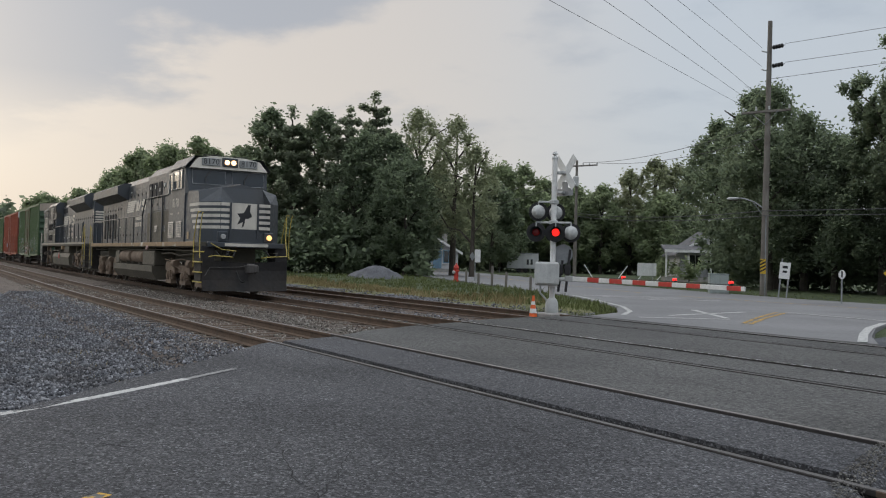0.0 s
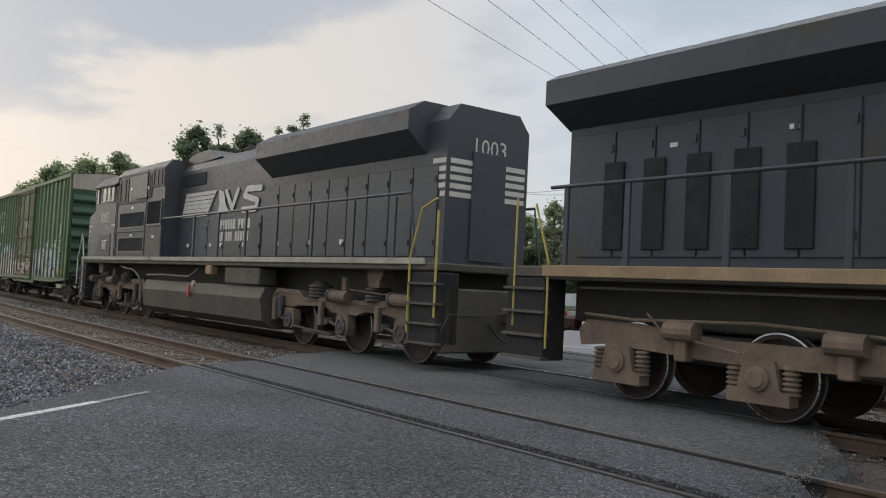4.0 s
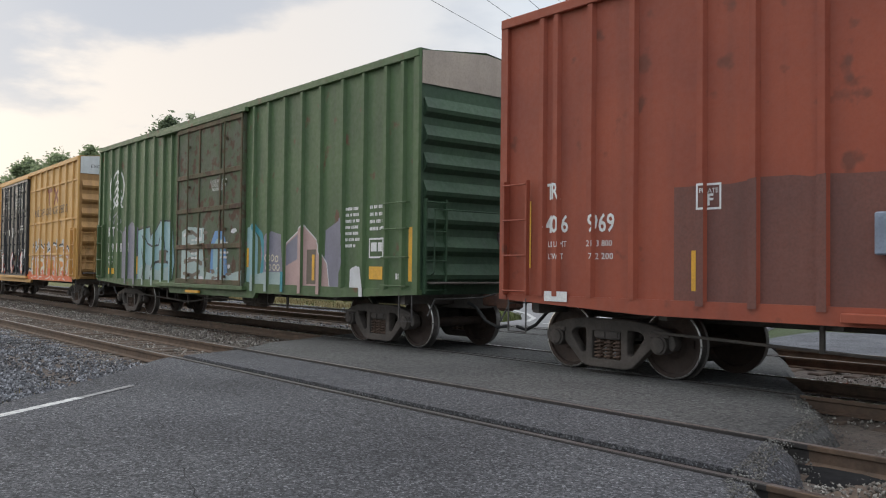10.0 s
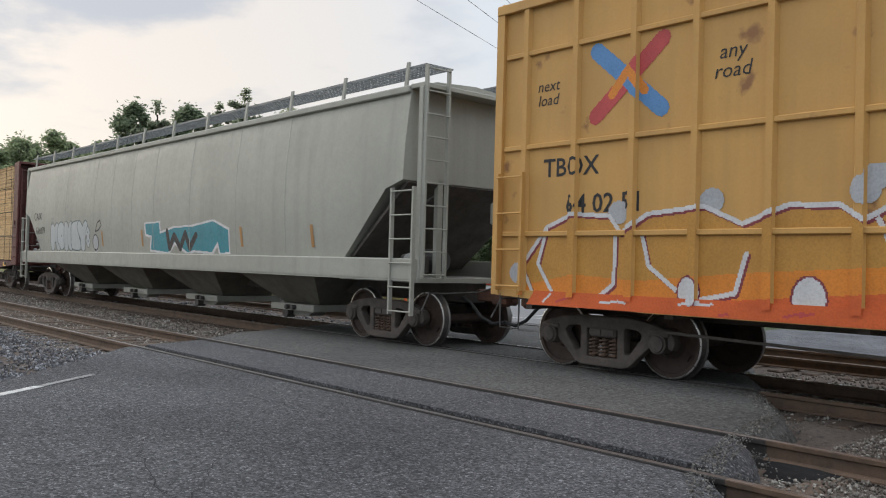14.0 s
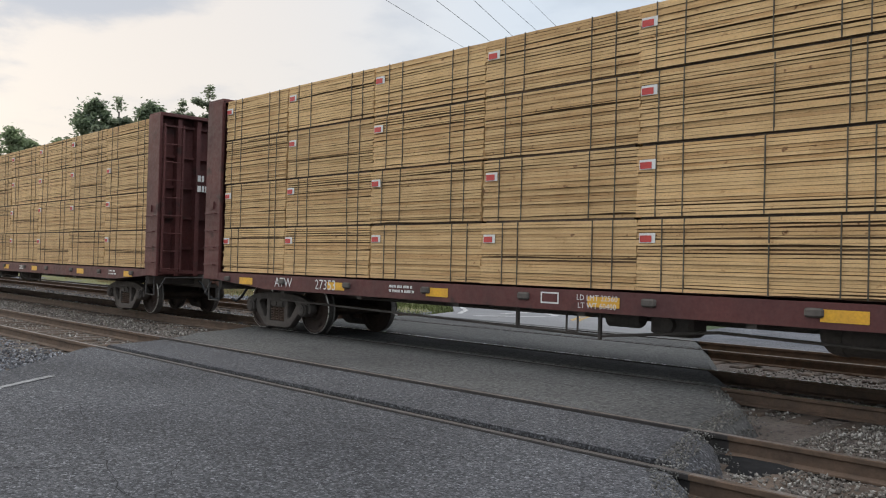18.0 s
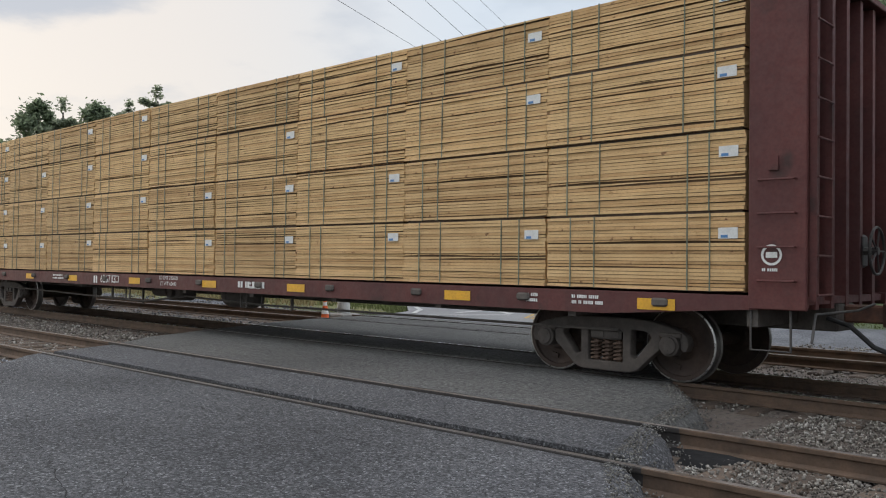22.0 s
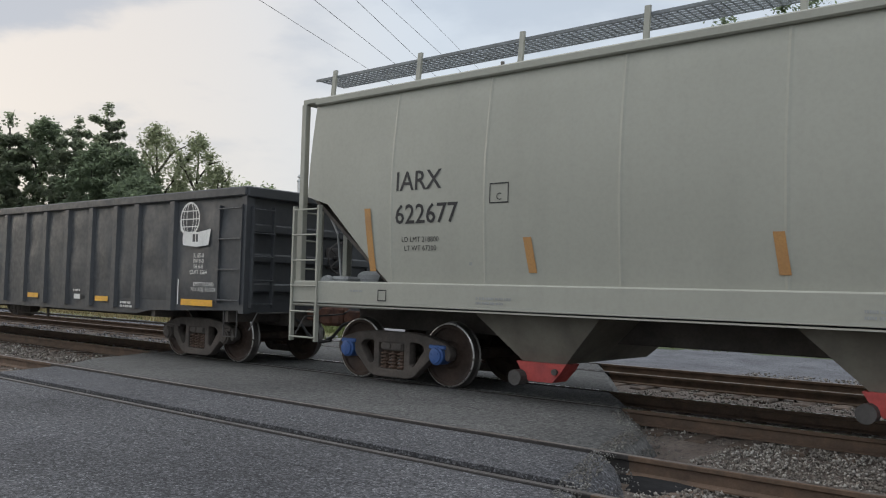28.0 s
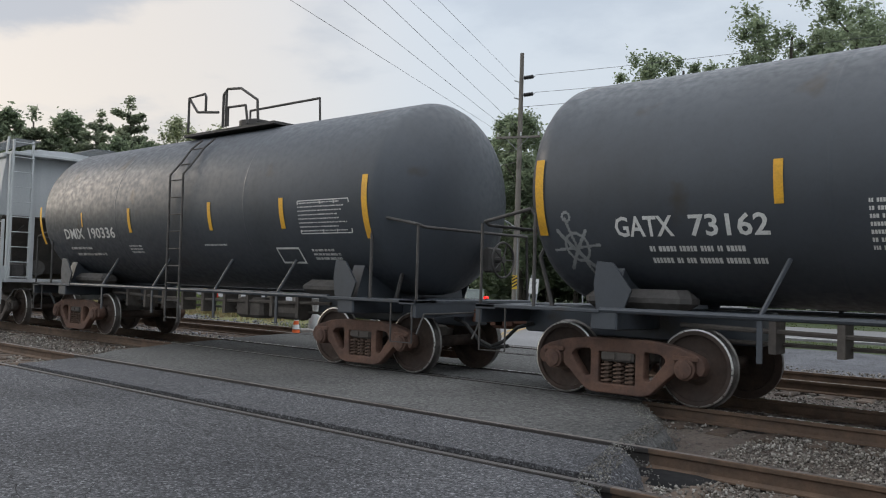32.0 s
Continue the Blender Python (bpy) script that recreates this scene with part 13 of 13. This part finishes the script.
# ---- houses ----
def window_unit(ob, x, z, w, h, y, blue=False):
    f = part("window", Shape().box(x - w / 2 - 0.1, x + w / 2 + 0.1, y - 0.06, y + 0.05, z - 0.1, z + h + 0.1, 0.015), BLUE_PAINT if blue else SIGN_WHITE, ob)
    for s in (0, 1):
        part("pane", Shape().box(x - w / 2 + s * w / 2 + 0.03, x + s * w / 2 - 0.03, y - 0.085, y - 0.062, z, z + h), WINDOW_DARK, f)
    part("sill", Shape().box(x - w / 2 - 0.16, x + w / 2 + 0.16, y - 0.16, y - 0.062, z - 0.16, z - 0.1, 0.01), SIGN_WHITE, f)


def house(label, x, y, turn, w, d, wall_h, roof_h, porch, blue):
    ob = thing("house", label, "house", "houses beyond the street", pose(x, y, ground_z(x, y), 0, 0, turn))
    part("foundation", Shape().box(-w / 2 - 0.05, w / 2 + 0.05, -d / 2 - 0.05, d / 2 + 0.05, -0.4, 0.45), CONCRETE, ob)
    # gable wall with lapped boards
    body = part("wall", Shape().extrude([(-w / 2, 0.45), (w / 2, 0.45), (w / 2, wall_h), (0, wall_h + roof_h), (-w / 2, wall_h)], "y", -d / 2, d / 2), SIDING, ob)
    z = 0.5
    while z < wall_h + roof_h - 0.4:
        half = w / 2 if z < wall_h - 0.2 else w / 2 * (1 - (z + 0.2 - wall_h) / roof_h)
        if half > 0.2:
            part("clapboard", Shape().extrude([(-d / 2 - 0.03, z), (-d / 2 - 0.001, z), (-d / 2 - 0.001, z + 0.19), (-d / 2 - 0.008, z + 0.19)], "x", -half, half), SIDING, body)
        z += 0.2
    for s in (-1, 1):
        ex, ez = s * (w / 2 + 0.5), wall_h - 0.5 * roof_h / (w / 2)
        part("roof", Shape().extrude([(0, wall_h + roof_h + 0.02), (ex, ez), (ex, ez + 0.16), (0, wall_h + roof_h + 0.20)], "y", -d / 2 - 0.45, d / 2 + 0.45), SHINGLE, ob)
        part("bargeboard", Shape().extrude([(0, wall_h + roof_h - 0.12), (ex, ez - 0.12), (ex, ez + 0.17), (0, wall_h + roof_h + 0.17)], "y", -d / 2 - 0.50, -d / 2 - 0.452), SIGN_WHITE, ob)
    window_unit(ob, -w * 0.27, 1.2, 1.1, 1.3, -d / 2 - 0.03, blue)
    window_unit(ob, w * 0.27, 1.2, 1.1, 1.3, -d / 2 - 0.03, blue)
    window_unit(ob, 0, wall_h + 0.2, 0.8, 1.0, -d / 2 - 0.03, blue)
    dr = part("door", Shape().box(-0.5, 0.5, -d / 2 - 0.09, -d / 2 - 0.032, 0.47, 2.5, 0.01), BLUE_PAINT if blue else WINDOW_DARK, ob)
    part("handle", Shape().box(0.36, 0.42, -d / 2 - 0.13, -d / 2 - 0.091, 1.4, 1.5), SIGN_BACK, dr)
    if porch:
        part("porch_roof", Shape().extrude([(-d / 2 - 2.2, 2.75), (-d / 2 - 0.04, 3.3), (-d / 2 - 0.04, 3.45), (-d / 2 - 2.2, 2.92)], "x", -w / 2 - 1.8, w / 2 - 1.5), SHINGLE, ob)
        part("porch_fascia", Shape().box(-w / 2 - 1.8, w / 2 - 1.5, -d / 2 - 2.26, -d / 2 - 2.202, 2.70, 2.95), SIGN_WHITE, ob)
        part("porch_floor", Shape().box(-w / 2 - 1.7, w / 2 - 1.6, -d / 2 - 2.1, -d / 2 - 0.06, -0.3, 0.42), CONCRETE, ob)
        for k in range(4):
            xx = -w / 2 - 1.6 + k * (w - 0.1) / 3
            part("porch_post", Shape().box(xx - 0.07, xx + 0.07, -d / 2 - 2.05, -d / 2 - 1.91, 0.42, 2.80), SIGN_WHITE, ob)
    part("chimney", Shape().box(w * 0.15, w * 0.15 + 0.6, 0.5, 1.1, wall_h, wall_h + roof_h + 0.9, 0.02), CONCRETE, ob)


hx, hy = polar(-39.75, 88)
house("white gabled clapboard house with a grey porch roof", hx, hy, 52, 6.2, 6.6, 2.7, 2.1, True, False)
hx, hy = polar(-57.3, 102)
house("pale house with blue-trimmed windows under trees", hx, hy, 60, 4.8, 6.0, 2.5, 1.3, False, True)


def box_trailer(az, dist):
    x, y = polar(az, dist)
    ob = thing("box_trailer", "white box trailer parked beyond the street", "trailer", at=pose(x, y, ground_z(x, y), 0, 0, face_eye(x, y)))
    part("body", Shape().box(-2.1, 2.1, -1.0, 1.0, 0.55, 2.55, 0.05), SIDING, ob)
    part("roof_rim", Shape().box(-2.15, 2.15, -1.05, 1.05, 2.552, 2.64, 0.02), SIGN_BACK, ob)
    for x0 in (0.7, 1.2):
        part("window", Shape().box(x0 - 0.14, x0 + 0.14, -1.03, -1.002, 1.1, 1.8), WINDOW_DARK, ob)
    for s in (-0.5, 0.4):
        for yy in (-0.9, 0.75):
            wh = part("wheel", Shape().lathe([(yy, 0.2), (yy, 0.34), (yy + 0.18, 0.34), (yy + 0.18, 0.2)], "y", 18, (s, 0, 0.34)), SIGN_BLACK, ob, smooth=True)
    part("drawbar", Shape().box(-3.3, -2.1, -0.06, 0.06, 0.5, 0.6), SIGN_BACK, ob)
    part("jack", Shape().rod((-3.1, 0, -0.05), (-3.1, 0, 0.5), 0.05), SIGN_BACK, ob)


box_trailer(-51.5, 116)

# ---- more road markings, cracks and tar ----
stripe("road_marking", [(-13.45, 17.85), (-15.0, 20.6), (-16.5, 23.6)], 0.11, ROAD_YELLOW, z=-0.012, label="worn yellow double centre line")
stripe("road_marking", [(-13.72, 17.96), (-15.25, 20.6), (-16.85, 23.7)], 0.11, ROAD_YELLOW, z=-0.012, label="worn yellow double centre line")
for pts in ([(-18.45, 21.63), (-15.21, 19.22)], [(-16.52, 18.37), (-17.17, 22.5)], [(-16.19, 16.85), (-14.87, 18.87)]):
    stripe("road_marking", pts, 0.2, ROAD_WHITE, z=-0.011, label="worn white railway crossing marking")
stripe("road_marking", [(-16.6, 23.9), (-13.0, 23.4)], 0.16, ROAD_WHITE, z=-0.010, label="white stop line at the street")
for k in range(4):
    stripe("road_marking", [(-28.0 + 1.2 * k, 25.6 + 0.1 * k), (-26.6 + 1.2 * k, 28.6)], 0.2, ROAD_WHITE, z=-0.011, label="worn white hatch marking")
stripe("road_marking", [(-30, 31.4), (-60, 44.0), (-110, 64)], 0.12, ROAD_YELLOW, z=-0.012, label="yellow centre line of the street")
stripe("road_marking", [(-27, 30.6), (-12, 29.8), (40, 30)], 0.12, ROAD_YELLOW, z=-0.012, label="yellow centre line of the street")
stripe("road_marking", [(-3.5, -1.4), (-4.79, 0.575), (-5.12, 1.09)], 0.10, ROAD_YELLOW, z=0.004, label="worn yellow centre line on the asphalt")
stripe("road_marking", [(-3.3, -1.4), (-4.65, 0.75), (-4.75, 1.0)], 0.09, ROAD_YELLOW, z=0.004, label="worn yellow centre line on the asphalt")


CRACK = surface("hairline_crack_dirt", (0.045, 0.045, 0.047), rough=0.95, fine=20, spec=0.1)


def crack(pts, width, seed, mat=CRACK):
    """A wandering crack or tar seam."""
    rnd = random.Random(seed)
    out = []
    for (xa, ya), (xb, yb) in zip(pts, pts[1:]):
        n = max(2, int(math.hypot(xb - xa, yb - ya) / 0.12))
        for i in range(n):
            f = i / n
            out.append((xa + (xb - xa) * f + rnd.gauss(0, 0.02), ya + (yb - ya) * f + rnd.gauss(0, 0.02)))
    s = Shape()
    prev = None
    for i, (x, y) in enumerate(out):
        w = width * rnd.uniform(0.15, 0.75)
        a, b = out[max(i - 1, 0)], out[min(i + 1, len(out) - 1)]
        d = Vector((b[0] - a[0], b[1] - a[1])).normalized()
        z = -0.012 + 0.012 * noise.noise((x * 0.5, y * 0.5, 2.0)) * (1 if y < 4.9 and y > 0.5 else 0.4) + 0.003
        cur = [(x + d.y * w, y - d.x * w, z), (x - d.y * w, y + d.x * w, z)]
        if prev:
            s.add([prev[0], prev[1], cur[1], cur[0]], [(0, 1, 2, 3)])
        prev = cur
    tagged(part("trim", s, mat), "dark crack in the asphalt", "crack", kind="structure")


for k, (pts, w) in enumerate((([(-4.2, 1.58), (-4.4, 1.9), (-4.55, 2.12), (-4.85, 2.42), (-5.6, 2.9)], 0.006), ([(-8.2, 3.2), (-6.5, 2.6), (-5.0, 2.2), (-3.2, 2.0)], 0.006), ([(-10.4, 4.2), (-8.6, 4.3), (-6.2, 4.5), (-4.0, 4.4)], 0.008),
                              ([(-7.0, 0.9), (-5.8, 2.0), (-5.4, 3.6), (-5.0, 4.9)], 0.006), ([(-2.6, 0.6), (-2.9, 1.8), (-2.2, 3.0)], 0.007), ([(-12.6, 7.9), (-9.5, 8.2), (-5.2, 8.1)], 0.009), ([(-9.0, 7.0), (-8.6, 8.2), (-9.2, 9.2)], 0.007))):
    crack(pts, w, 40 + k)

def tar_heap(cx, cy, rx, ry, seed):
    """Black, oily spill of binder and mud where the asphalt breaks off at a rail."""
    blot = []
    for k in range(22):
        a = 2 * math.pi * k / 22
        u = 1 + 0.35 * noise.noise((math.cos(a) * 2, math.sin(a) * 2, seed))
        blot.append((math.cos(a) * u * rx, math.sin(a) * u * ry))
    heap = Shape().rings([[(cx + x * f, cy + y * f, z) for x, y in blot] for f, z in ((1.2, -0.215), (1.0, -0.180), (0.7, -0.160), (0.35, -0.15))])
    tagged(part("trim", heap, TAR, smooth=True), "dark tar patch at the rail by the road's edge", "tar patch", kind="structure")


tar_heap(-3.2, 6.72, 0.46, 0.42, 5.0)
tar_heap(-2.75, 6.98, 0.5, 0.20, 8.0)
tar_heap(-2.55, 5.45, 0.55, 0.28, 11.0)


def motions():
    """The train rolls through at a steady speed along the second track, its wheels turning."""
    for car, u in CARS:
        rows = []
        for i in range(33):
            x = u + SPEED * i
            rows.append((float(i), pose(x, YC + bend(x), 0, 0, 0, bend_angle(x))))
        walk(car, rows)
    for (kind, key), wheels in WHEELS.items():
        first, x, r = wheels[0]
        step = 1 / 15
        rows = []
        for i in range(481):
            rows.append((i * step, pose(x, 0, r, 0, math.degrees(SPEED * i * step / r) % 360.0, 0)))
        walk(first, rows)
        keys = first.animation_data
        for other, _, _ in wheels[1:]:
            other.rotation_mode = "QUATERNION"
            data = other.animation_data_create()
            data.action = keys.action
            data.action_slot = keys.action_slot


motions()
